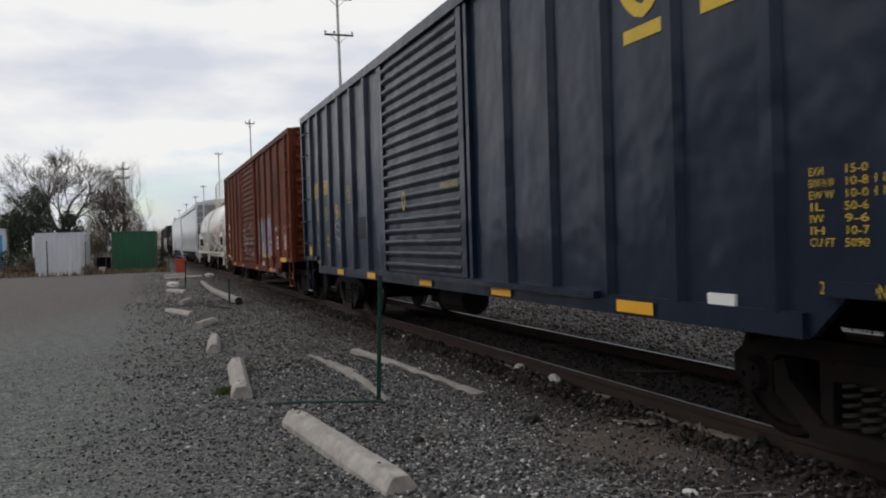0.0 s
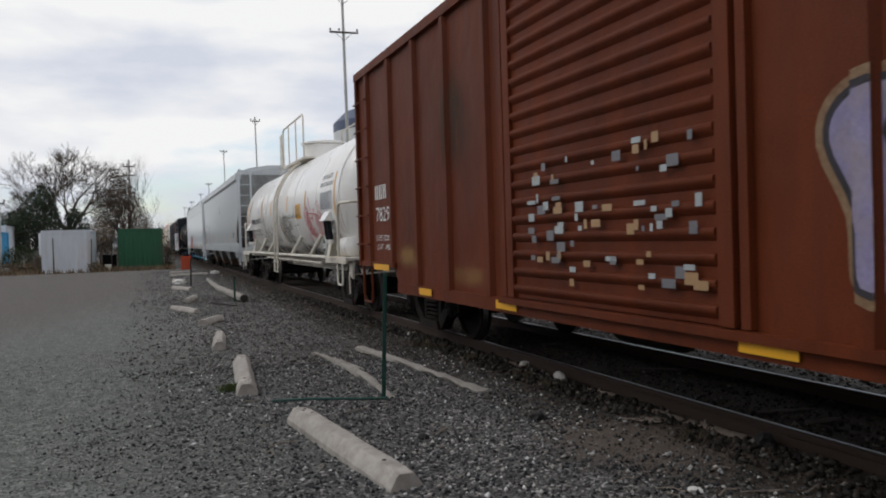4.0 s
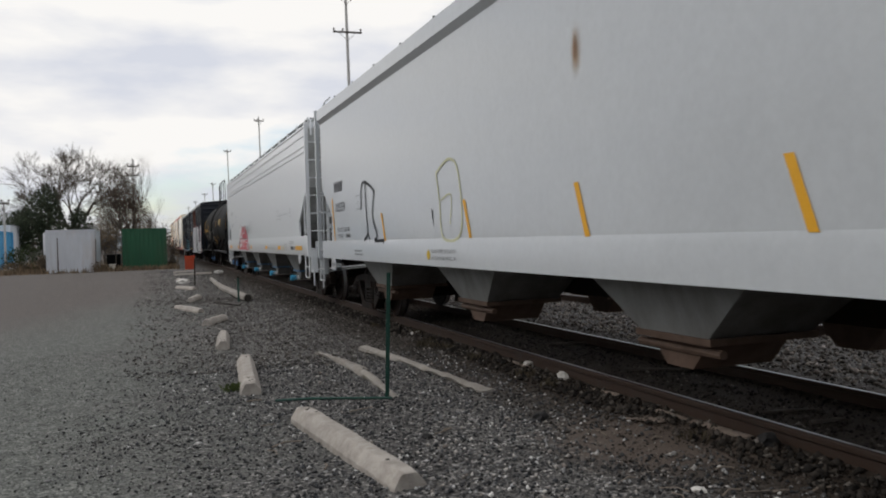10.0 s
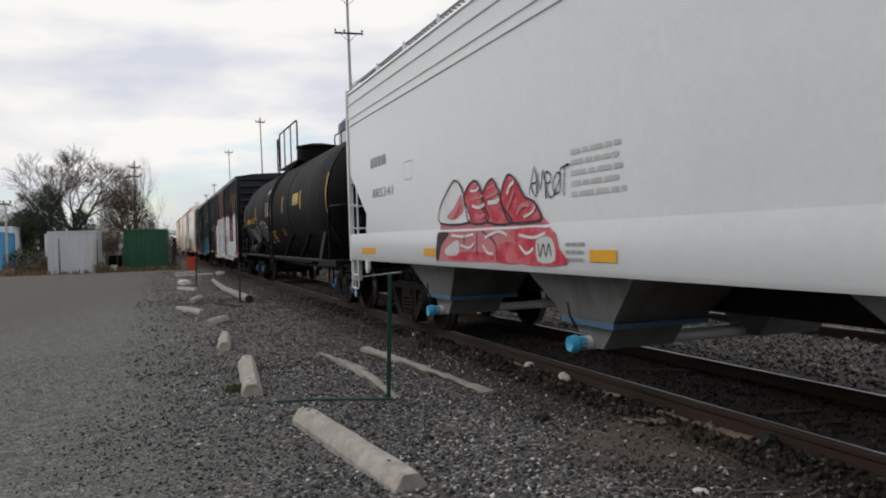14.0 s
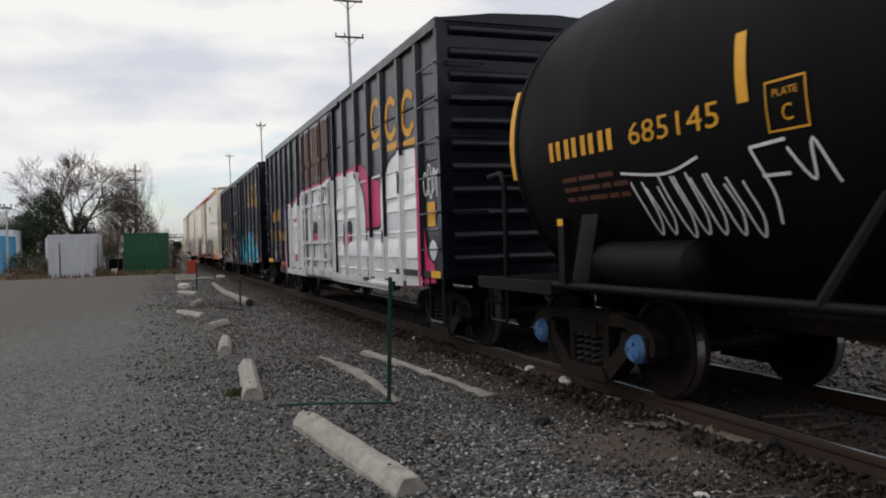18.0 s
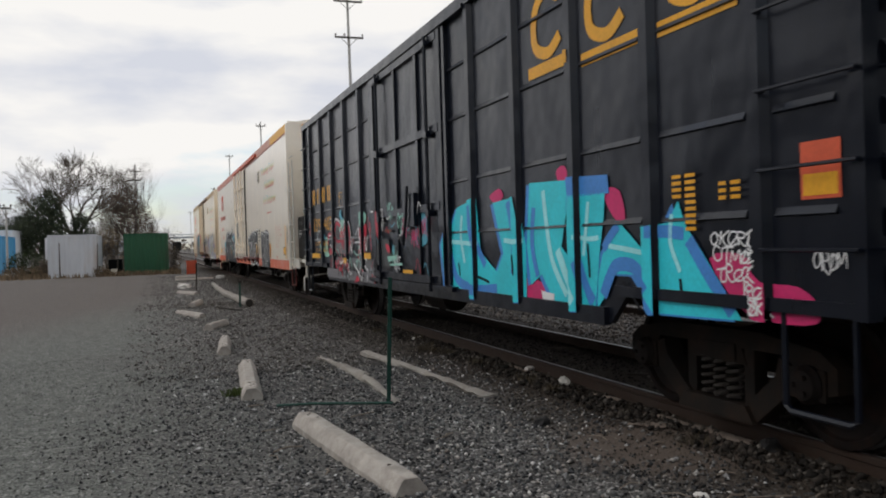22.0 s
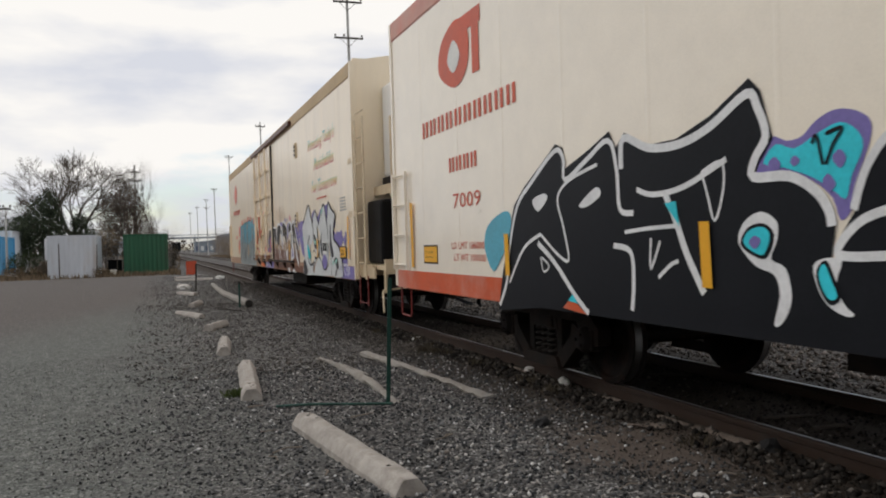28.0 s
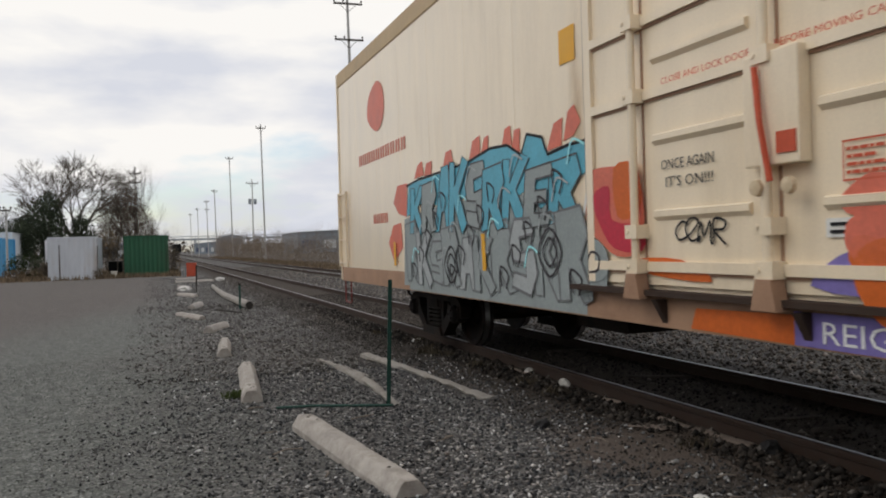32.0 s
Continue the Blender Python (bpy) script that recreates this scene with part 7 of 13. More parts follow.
        g.box(-W + 0.06, W - 0.06, min(s * half, s * (half - 1.5)), max(s * half, s * (half - 1.5)), z0 + 0.02, z0 + 0.07)
        g.box(-W + 0.02, W - 0.02, s * half - 0.03, s * half + 0.03, z0 - 0.02, z0 + 0.14)
        part("end_deck", g, mat, c)
        if s < 0:
            hand_brake(c, -0.55, -half + 0.05, z0 + 0.95, -1, mat)
            g = Geo()
            g.box(-0.75, -0.4, -half + 0.06, -half + 0.3, z0 + 0.1, z0 + 0.75)
            part("brake_stand", g, mat, c)
            g = Geo()
            g.lathe([(-0.2, 0.02), (-0.19, 0.1), (-0.15, 0.13), (-0.05, 0.13), (-0.04, 0.155), (-0.01, 0.155), (0.0, 0.13), (0.14, 0.12), (0.2, 0.05), (0.24, 0.02)], 16, "x", (-0.85, -half + 0.75, z0 + 0.42))
            part("brake_cylinder", g, MAT["bay_shade_gray"], c, smooth=40)
            g = Geo()
            g.lathe([(-0.5, 0.02), (-0.47, 0.16), (0.4, 0.16), (0.43, 0.02)], 16, "x", (-0.3, -half + 1.25, z0 + 0.62))
            part("air_reservoir", g, MAT["bay_shade_gray"], c, smooth=40)
            for x, y, w, h in ((-1.12, 0.6, 0.12, 0.2), (-0.95, 1.0, 0.1, 0.16), (-1.2, 1.05, 0.09, 0.26)):
                g = Geo()
                g.box(x - w, x + w, -half + y - 0.08, -half + y + 0.08, z0 + 0.07, z0 + 0.07 + h)
                g.tube((x, -half + y - 0.1, z0 + 0.07 + h * 0.6), (x, -half + y - 0.14, z0 + 0.07 + h * 0.6), h * 0.3, 10)
                part("brake_valve", g, mat, c, bevel=0.02)
            for k in range(3):
                g = Geo()
                g.pipe([(-1.3 + 0.16 * k, -half + 0.55, z0 + 0.2), (-1.25 + 0.2 * k, -half + 0.7, z0 + 0.5 + 0.1 * k), (-0.9 + 0.1 * k, -half + 0.95, z0 + 0.55 + 0.12 * k), (-0.4, -half + 1.2, z0 + 0.8)], 0.014, 6)
                part("brake_pipe", g, MAT["bay_shade_gray"], c, smooth=60)
        # corner ladders
        for sx in (-1, 1):
            g = Geo()
            x = sx * (W - 0.03)
            g.box(x - 0.04, x + 0.04, s * lad[1] - 0.04, s * lad[1] + 0.04, z0 - 0.02, eave + 0.1)
            cp = part("ladder_post", g, mat, c)
            g = Geo()
            g.box(x - 0.012, x + 0.012, s * lad[0] - 0.02, s * lad[0] + 0.02, z0 + 0.1, za - 0.02)
            part("ladder_post", g, mat, c)
            g = Geo()
            g.box(sx * (W - 0.48) - 0.03, sx * (W - 0.48) + 0.03, s * lad[1] - 0.03, s * lad[1] + 0.03, z0, eave + 0.1)
            part("ladder_post", g, mat, c)
            for k in range(8):
                z = z0 + 0.16 + k * 0.405
                g = Geo()
                if z < za + 0.1:
                    g.tube((x, s * lad[0], z), (x, s * lad[1], z), 0.014, 6)
                if z < eave:
                    g.tube((x, s * lad[1], z), (sx * (W - 0.48), s * lad[1], z), 0.014, 6)
                    part("ladder_rung", g, mat, cp)
        stirrup(c, s * (lad[0] + 0.02), s * (lad[1] + 0.0), 0.60, z0, -W + 0.02, mat, 0.016, (0.84,))
        g = Geo()
        g.box(-W + 0.05, -W + 0.2, s * (half + 0.02) - 0.05, s * (half + 0.02) + 0.05, 0.72, z0)
        g.pipe([(-W + 0.1, s * (half + 0.06), 0.78), (-W + 0.1, s * (half + 0.1), 0.74), (-W + 0.1, s * (half + 0.1), 0.42)], 0.016, 6)
        g.tube((-W + 0.2, s * half, 0.78), (-0.2, s * (half + 0.25), 0.86), 0.016, 6)
        part("uncoupling_lever", g, mat, c)
        coupler(c, s * half, s, 0.7)
    g = Geo()
    g.box(-0.28, 0.28, -half + 0.3, half - 0.3, 0.72, z0 + 0.05)
    part("centre_sill", g, MAT["truck_iron"], c)
    # discharge chutes
    for k, y in enumerate((-5.96, -1.99, 1.99, 5.96)):
        for sx in (-1, 1):
            g = Geo()
            lo, hi = 0.66, z0 + 0.02
            top_ = [(sx * (W - 0.22), y - 1.0), (sx * (W - 0.22), y + 1.0), (sx * 0.28, y + 1.0), (sx * 0.28, y - 1.0)]
            bot_ = [(sx * (W - 0.36), y - 0.42), (sx * (W - 0.36), y + 0.42), (sx * 0.35, y + 0.42), (sx * 0.35, y - 0.42)]
            g.add([(a, b, hi) for a, b in top_] + [(a, b, lo) for a, b in bot_], [(0, 1, 5, 4), (1, 2, 6, 5), (2, 3, 7, 6), (3, 0, 4, 7)])
            ch = part("discharge_chute", g, MAT["chute_gray"], c)
            g = Geo()
            g.box(min(sx * (W - 0.34), sx * 0.33), max(sx * (W - 0.34), sx * 0.33), y - 0.46, y + 0.46, lo - 0.05, lo)
            part("outlet_flange", g, MAT["flange_blue"] if white else MAT["chute_rust"], ch)
            g = Geo()
            g.prism([(y - 0.34, lo - 0.05), (y + 0.34, lo - 0.05), (y + 0.16, 0.40), (y - 0.16, 0.40)], "x", sx * (W - 0.42), sx * 0.5)
            part("outlet_gate", g, MAT["chute_rust"] if not white else MAT["chute_gray"], ch)
            if white and sx < 0:
                g = Geo()
                g.lathe([(-W + 0.22, 0.02), (-W + 0.20, 0.07), (-W + 0.27, 0.085), (-W + 0.29, 0.065), (-W + 0.36, 0.065)], 16, "x", (0, y + 0.07, 0.44))
                part("outlet_cap", g, MAT["valve_blue"], ch, "bright blue plastic outlet cap", smooth=40)
                g = Geo()
                g.tube((-W + 0.3, y + 0.07, 0.44), (W - 0.3, y + 0.07, 0.44), 0.065, 12)
                part("outlet_pipe", g, mat, ch, smooth=60)
                g = Geo()
                g.pipe([(-W + 0.25, y + 0.0, 0.58), (-W + 0.2, y + 0.04, 0.7), (-W + 0.22, y + 0.12, 0.82)], 0.012, 5)
                part("valve_handle", g, MAT["spray_black"], ch)
            elif sx < 0:
                g = Geo()
                g.tube((-W + 0.42, y - 0.5, 0.55), (-W + 0.42, y + 0.5, 0.55), 0.035, 8)
                part("gate_shaft", g, MAT["chute_rust"], ch)
    for y in trucks:
        truck(c, y)
    return c, Side(W - 0.012), Side(W + (0.004 if white else 0.0))


# darker copies of the car paints hold the end bays' shade, with dirt over
MAT["bay_shade_gray"] = surface("bay_shade_gray", col=(0.25, 0.255, 0.25), rough=0.75, dirt=(0.09, 0.085, 0.075), dirt_amount=0.55, dirt_scale=1.6)
MAT["bay_shade_white"] = surface("bay_shade_white", col=(0.42, 0.425, 0.41), rough=0.7, dirt=(0.2, 0.19, 0.17), dirt_amount=0.45, dirt_scale=1.6)
MAT["flange_blue"] = surface("flange_blue", col=(0.07, 0.17, 0.30), rough=0.6, dirt=(0.1, 0.1, 0.1), dirt_amount=0.5, dirt_scale=4)
MAT["valve_blue"] = surface("valve_blue", col=(0.06, 0.38, 0.62), rough=0.4, var=0.1)
# chute grey is darkened for the shade under the car, with dirt on top
MAT["chute_gray"] = surface("chute_gray", col=(0.2, 0.205, 0.2), rough=0.7, dirt=(0.07, 0.06, 0.05), dirt_amount=0.55, dirt_scale=2.5, streak=True)
MAT["chute_rust"] = surface("chute_rust", col=(0.11, 0.07, 0.05), rough=0.75, dirt=(0.045, 0.022, 0.012), dirt_amount=0.6, dirt_scale=5)
h1, hs, hl = hopper_car("hopper_car", 62.13, "pale grey covered hopper car with black spray figure", MAT["hopper_gray"], 9.68, (1.08, 1.40), 4.10, ((9.22, 2.52), (8.36, 1.95), (8.42, 1.4)), (9.25, 9.66), (-7.9, 7.9))
for y, za, zb in ((-8.24, 1.40, 2.28), (-6.03, 1.42, 1.84), (-3.65, 1.42, 1.87), (-1.28, 1.42, 1.88), (1.26, 1.43, 1.87), (4.7, 1.42, 1.84), (8.18, 1.43, 2.26)):
    paint("reflector", [[(y - 0.13, za), (y - 0.05, za), (y + 0.12, zb), (y + 0.04, zb)]], "yellow_tape", h1, hs, 1, "amber reflective strip")
bars(4, 8.06, 2.36, 0.19, 0.66, "letter_black", h1, hs)
text("10559", 8.0, 1.98, 0.17, 0.80, "letter_black", h1, hs)
text("LD LMT 220400", 7.87, 1.60, 0.075, 1.0, "letter_black", h1, hs)
text("LT WT   65600", 7.84, 1.48, 0.075, 1.0, "letter_black", h1, hs)
paint("lettering_frame", ribbon(rect(6.07, 6.37, 1.97, 2.2), 0.012, True), "letter_gray", h1, hs, 1)
text("C", 6.26, 2.02, 0.08, 0.08, "letter_gray", h1, hs)
paint("graffiti", ribbon(curve([(6.0, 1.95), (5.98, 2.3), (5.75, 2.4), (5.25, 2.25), (5.2, 2.15), (5.3, 1.8), (5.05, 1.5), (5.2, 1.42), (4.65, 1.42)]), 0.05)
      + ribbon(curve([(5.72, 2.36), (5.68, 1.9), (5.62, 1.55), (5.85, 1.43)]), 0.05) + ribbon([(5.62, 1.56), (5.5, 1.43)], 0.04) + ribbon([(4.7, 1.42), (4.75, 1.12)], 0.04), "spray_black", h1, hs, 2, "thin black spray-painted figure")
paint("graffiti", ribbon(curve([(2.25, 2.25), (1.8, 2.38), (1.5, 2.2), (1.45, 1.5), (2.05, 1.44), (2.15, 1.9), (2.25, 2.25)]), 0.035) + ribbon(curve([(2.1, 1.9), (1.75, 1.95), (1.8, 1.6)]), 0.02), "spray_lime", h1, hs, 1)
paint("graffiti", fill([(2.47, 1.82), (2.40, 1.78), (2.39, 1.58)]), "spray_black", h1, hs, 1)
text("CLOSE HOPPER GATES & ROOF", 2.46, 1.25, 0.045, 0.86, "letter_gray", h1, hl)
text("HATCHES BEFORE MOVING CAR", 2.46, 1.16, 0.045, 0.86, "letter_gray", h1, hl)
paint("emblem", fill(closed([(2.66, 1.22), (2.59, 1.29), (2.52, 1.22), (2.59, 1.15)])), "letter_yellow", h1, hl, 1)
text("CLOSE HOPPER GATES & ROOF", -5.62, 1.22, 0.045, 0.86, "letter_gray", h1, hl)
text("HATCHES BEFORE MOVING CAR", -5.62, 1.14, 0.045, 0.86, "letter_gray", h1, hl)
lines(2, 6.5, 1.16, 0.12, 0.6, "letter_gray", h1, hl)
lines(3, -6.3, 1.6, 0.16, 0.6, "letter_faint", h1, hs)
paint("stencil_panel", [rect(-7.66, -7.2, 1.60, 1.88)], "letter_white", h1, hs, 0)
paint("stencil_panel", [rect(-7.40, -7.23, 1.68, 1.86), rect(-7.63, -7.43, 1.68, 1.86), rect(-7.63, -7.23, 1.62, 1.665)], "letter_black", h1, hs, 1)
stain(h1, hs, "stain_ochre", -1.25, 2.97, 0.13, 0.32, 3)
stain(h1, hs, "stain_ochre", -1.25, 2.97, 0.10, 0.26, 4, 1)
stain(h1, hs, "stain_rust", -1.25, 3.02, 0.07, 0.2, 5, 2)
for o in ([(-7.62, 1.27), (-7.63, 1.12), (-7.76, 1.13), (-7.79, 1.18), (-7.66, 1.2), (-7.77, 1.24), (-7.62, 1.27)], [(-7.88, 1.26), (-7.89, 1.12)], [(-7.97, 1.25), (-8.13, 1.25)], [(-8.05, 1.25), (-8.06, 1.12)],
          [(-8.4, 1.12), (-8.39, 1.25)], [(-8.4, 1.18), (-8.5, 1.19)], [(-8.51, 1.25), (-8.52, 1.12)], [(-8.55, 1.26), (-8.56, 1.21)], [(-8.68, 1.25), (-8.6, 1.22), (-8.67, 1.17), (-8.6, 1.12)]):
    spray(h1, hl, "letter_faint", 1, o, 0.014, False)
lines(1, -8.14, 1.16, 0.05, 0.22, "letter_faint", h1, hl)
for s in (-1, 1):
    g = Geo()
    for a in ((0.0, 0.10), (0.26, 0.36)):
        g.box(-W + 0.0, -W + 0.12, s * 8.28 - 0.19 + a[0], s * 8.28 - 0.19 + a[1], 0.86, 1.08)
    g.box(-W + 0.0, -W + 0.12, s * 8.28 - 0.19, s * 8.28 + 0.17, 0.86, 0.91)
    g.box(-W + 0.0, -W + 0.12, s * 8.28 - 0.19, s * 8.28 + 0.17, 1.0, 1.08)
    part("jacking_pad", g, MAT["hopper_gray"], h1)

h2, hs, hl = hopper_car("hopper_car", 82.66, "clean white covered hopper car with red graffiti", MAT["hopper_white"], 9.65, (1.10, 1.52), 4.04, ((9.52, 2.62), (8.48, 1.88), (8.56, 1.58)), (9.16, 9.62), (-8.0, 8.2), True)
for a, b in ((-8.93, -8.03), (-5.68, -5.19), (-3.05, -2.6), (0.9, 1.3), (5.04, 5.5), (7.9, 8.76)):
    reflector(h2, hl, a, b, 1.22, 1.32)
paint("lettering_bar", [rect(-7.68, -7.35, 1.23, 1.31)], "letter_black", h2, hl, 1)
paint("lettering_bar", [rect(-7.97, -7.72, 1.23, 1.31)], "letter_faint", h2, hl, 1)
bars(4, 8.1, 2.60, 0.16, 0.85, "letter_faint", h2, hs)
text("885341", 8.05, 2.12, 0.14, 1.15, "letter_faint", h2, hs)
paint("lettering_frame", ribbon(rect(5.94, 6.32, 2.28, 2.53), 0.012, True), "letter_faint", h2, hs, 1)
text("DO NOT HAMMER ON CAR", -3.29, 1.22, 0.06, 1.3, "letter_faint", h2, hl)
text("SECURE GATES AND", -6.29, 1.335, 0.035, 0.5, "letter_faint", h2, hl)
text("HATCHES BEFORE", -6.29, 1.275, 0.035, 0.45, "letter_faint", h2, hl)
text("MOVING CAR", -6.29, 1.215, 0.035, 0.32, "letter_faint", h2, hl)
paint("emblem", fill(closed([(-6.05, 1.27), (-6.1, 1.32), (-6.16, 1.27), (-6.1, 1.21)])), "letter_yellow", h2, hl, 1)
text("EMPTY LOAD", -5.02, 2.24, 0.06, 0.45, "letter_faint", h2, hs)
text("(1/4 MAU) SCREW (4 TURNS) NO ADJ. BLOCK SEE NYS-114", -4.93, 2.13, 0.06, 2.0, "letter_faint", h2, hs)
text("1/4 AND EXT. 1/4 ADJ. BLOCK", -4.93, 2.03, 0.06, 0.9, "letter_faint", h2, hs)
text("EW", -7.2, 2.22, 0.06, 0.12, "letter_faint", h2, hs)
text("EXW", -7.2, 2.14, 0.06, 0.18, "letter_faint", h2, hs)
text("CU FT", -7.2, 2.06, 0.06, 0.24, "letter_faint", h2, hs)
lines(5, 1.6, 1.75, 0.45, 0.9, "letter_pale", h2, hs)
lines(3, -7.15, 1.36, 0.1, 0.7, "letter_faint", h2, hl)
lines(3, 1.7, 1.2, 0.2, 0.35, "letter_faint", h2, hl)
rnd = random.Random(5)
MAT["spray_worn_red"] = surface("spray_worn_red", (0.58, 0.02, 0.05), rough=0.45, var=0.2, scale=5.0, fine=30, bump=0.04, dirt=(0.66, 0.36, 0.38), dirt_amount=0.5, dirt_scale=5.0)
RED_LABEL = "red and pink spray-painted lettering like a row of teeth"
paint("graffiti", fill([(4.95, 1.52), (1.97, 1.52), (1.87, 1.38), (1.68, 1.18), (5.01, 1.16), (5.02, 1.32)]), "spray_pale_red", h2, hl, 1, RED_LABEL)
paint("graffiti", fill([(4.90, 1.55), (4.86, 1.66), (2.15, 1.62), (2.0, 1.55)]), "spray_pale_red", h2, hs, 1)
for m, o in (("spray_worn_red", [(2.8, 1.51), (1.98, 1.51), (1.82, 1.33), (1.70, 1.19), (2.63, 1.18), (2.68, 1.38)]), ("spray_dark", [(4.92, 1.51), (4.55, 1.51), (4.66, 1.44), (4.83, 1.35), (4.93, 1.18), (5.03, 1.18), (5.0, 1.35)]),
             ("spray_worn_red", [(4.55, 1.24), (3.9, 1.29), (3.3, 1.26), (3.32, 1.19), (4.5, 1.19)]), ("spray_gray", [(4.67, 1.32), (4.25, 1.42), (4.26, 1.25), (4.64, 1.24)])):
    paint("graffiti", fill(closed(o, 3)), m, h2, hl, 2)
paint("graffiti", fill(closed([(3.16, 1.35), (2.72, 1.38), (2.62, 1.19), (3.12, 1.19)], 3)), "spray_worn_red", h2, hl, 3)
paint("graffiti", fill(closed([(2.23, 1.41), (1.94, 1.42), (1.89, 1.22), (2.22, 1.21)], 3)), "spray_gray", h2, hl, 3)
for o in ([(3.66, 1.51), (3.68, 1.23)], [(4.01, 1.51), (4.08, 1.32)], [(3.52, 1.51), (3.30, 1.44), (3.16, 1.35), (3.14, 1.18)], [(2.2, 1.38), (2.17, 1.25), (2.1, 1.37), (2.05, 1.26), (1.99, 1.37), (1.95, 1.26)]):
    paint("graffiti", ribbon(curve(o), 0.018), "spray_dark", h2, hl, 4)
for o in ([(4.46, 1.48), (4.1, 1.46), (3.76, 1.48)], [(3.44, 1.44), (3.1, 1.5), (2.87, 1.46)], [(2.6, 1.46), (2.3, 1.43), (2.05, 1.47)], [(2.6, 1.36), (2.45, 1.28), (2.3, 1.33)], [(4.15, 1.36), (3.9, 1.33), (3.75, 1.38)], [(3.5, 1.36), (3.38, 1.28), (3.24, 1.27)]):
    paint("graffiti", ribbon(curve(o), 0.03), "spray_white", h2, hl, 4)
teeth = [[(4.85, 1.63), (4.87, 1.81), (4.66, 1.97), (4.36, 2.12), (4.15, 2.04), (4.02, 1.84), (3.9, 1.62)], [(3.89, 1.61), (4.01, 1.77), (4.05, 1.92), (3.89, 2.04), (3.7, 2.07), (3.57, 1.97), (3.46, 1.78), (3.38, 1.61)],
         [(3.37, 1.6), (3.52, 1.81), (3.51, 1.92), (3.36, 2.03), (3.23, 2.05), (3.12, 1.94), (3.07, 1.85), (2.96, 1.72), (2.79, 1.58)], [(2.82, 1.59), (3.02, 1.76), (3.04, 1.88), (2.91, 2.04), (2.8, 2.06), (2.67, 1.99), (2.5, 1.83), (2.3, 1.77), (2.21, 1.69), (2.15, 1.6), (2.33, 1.58)]]
for k, o in enumerate(teeth):
    cc = closed(o, 3)
    paint("graffiti", fill(cc), "spray_worn_red" if k else "spray_white", h2, hs, 2, RED_LABEL)
    paint("graffiti", ribbon(cc, 0.024, True), "spray_dark", h2, hs, 4)
paint("graffiti", fill(closed([(4.62, 1.70), (4.35, 1.82), (4.14, 1.95), (4.08, 1.76), (4.2, 1.70), (4.4, 1.66)], 3)), "spray_pale_red", h2, hs, 3)
paint("graffiti", fill(closed([(4.42, 1.66), (4.28, 1.76), (4.16, 1.84), (4.22, 1.72)], 3)), "spray_worn_red", h2, hs, 4)
for k, o in enumerate(([(3.83, 1.88), (3.61, 1.88), (3.5, 1.9)], [(3.81, 1.8), (3.62, 1.77), (3.46, 1.8)], [(3.72, 1.70), (3.6, 1.67), (3.46, 1.69)], [(3.86, 1.97), (3.7, 1.96), (3.6, 1.99)], [(3.42, 1.87), (3.23, 1.89), (3.1, 1.92)], [(3.37, 1.81), (3.16, 1.81), (3.07, 1.84)], [(3.36, 1.96), (3.24, 1.98), (3.16, 1.96)],
                       [(2.88, 1.87), (2.81, 1.95), (2.71, 1.98)], [(2.66, 1.66), (2.56, 1.74), (2.38, 1.74)], [(2.51, 1.63), (2.33, 1.67), (2.27, 1.72)], [(2.9, 1.72), (2.8, 1.8), (2.72, 1.9)])):
    paint("graffiti", ribbon(curve(o), 0.026 + 0.01 * (k % 3)), "spray_white" if k % 2 else "spray_pale_red", h2, hs, 5)
paint("graffiti", scribble(rnd, 2.40, 1.82, 0.22, 0.75, 8, 0.014), "spray_black", h2, hs, 2)
g = Geo()
g.prism([(-8.58, 1.1), (-8.38, 1.1), (-8.38, 0.98), (-8.44, 0.90), (-8.52, 0.90), (-8.58, 0.98)], "x", -W - 0.01, -W + 0.03)
part("lifting_eye", g, MAT["hopper_white"], h2)
g = Geo()
g.prism([(8.58, 1.1), (8.38, 1.1), (8.38, 0.98), (8.44, 0.90), (8.52, 0.90), (8.58, 0.98)], "x", -W - 0.01, -W + 0.03)
part("lifting_eye", g, MAT["hopper_white"], h2)


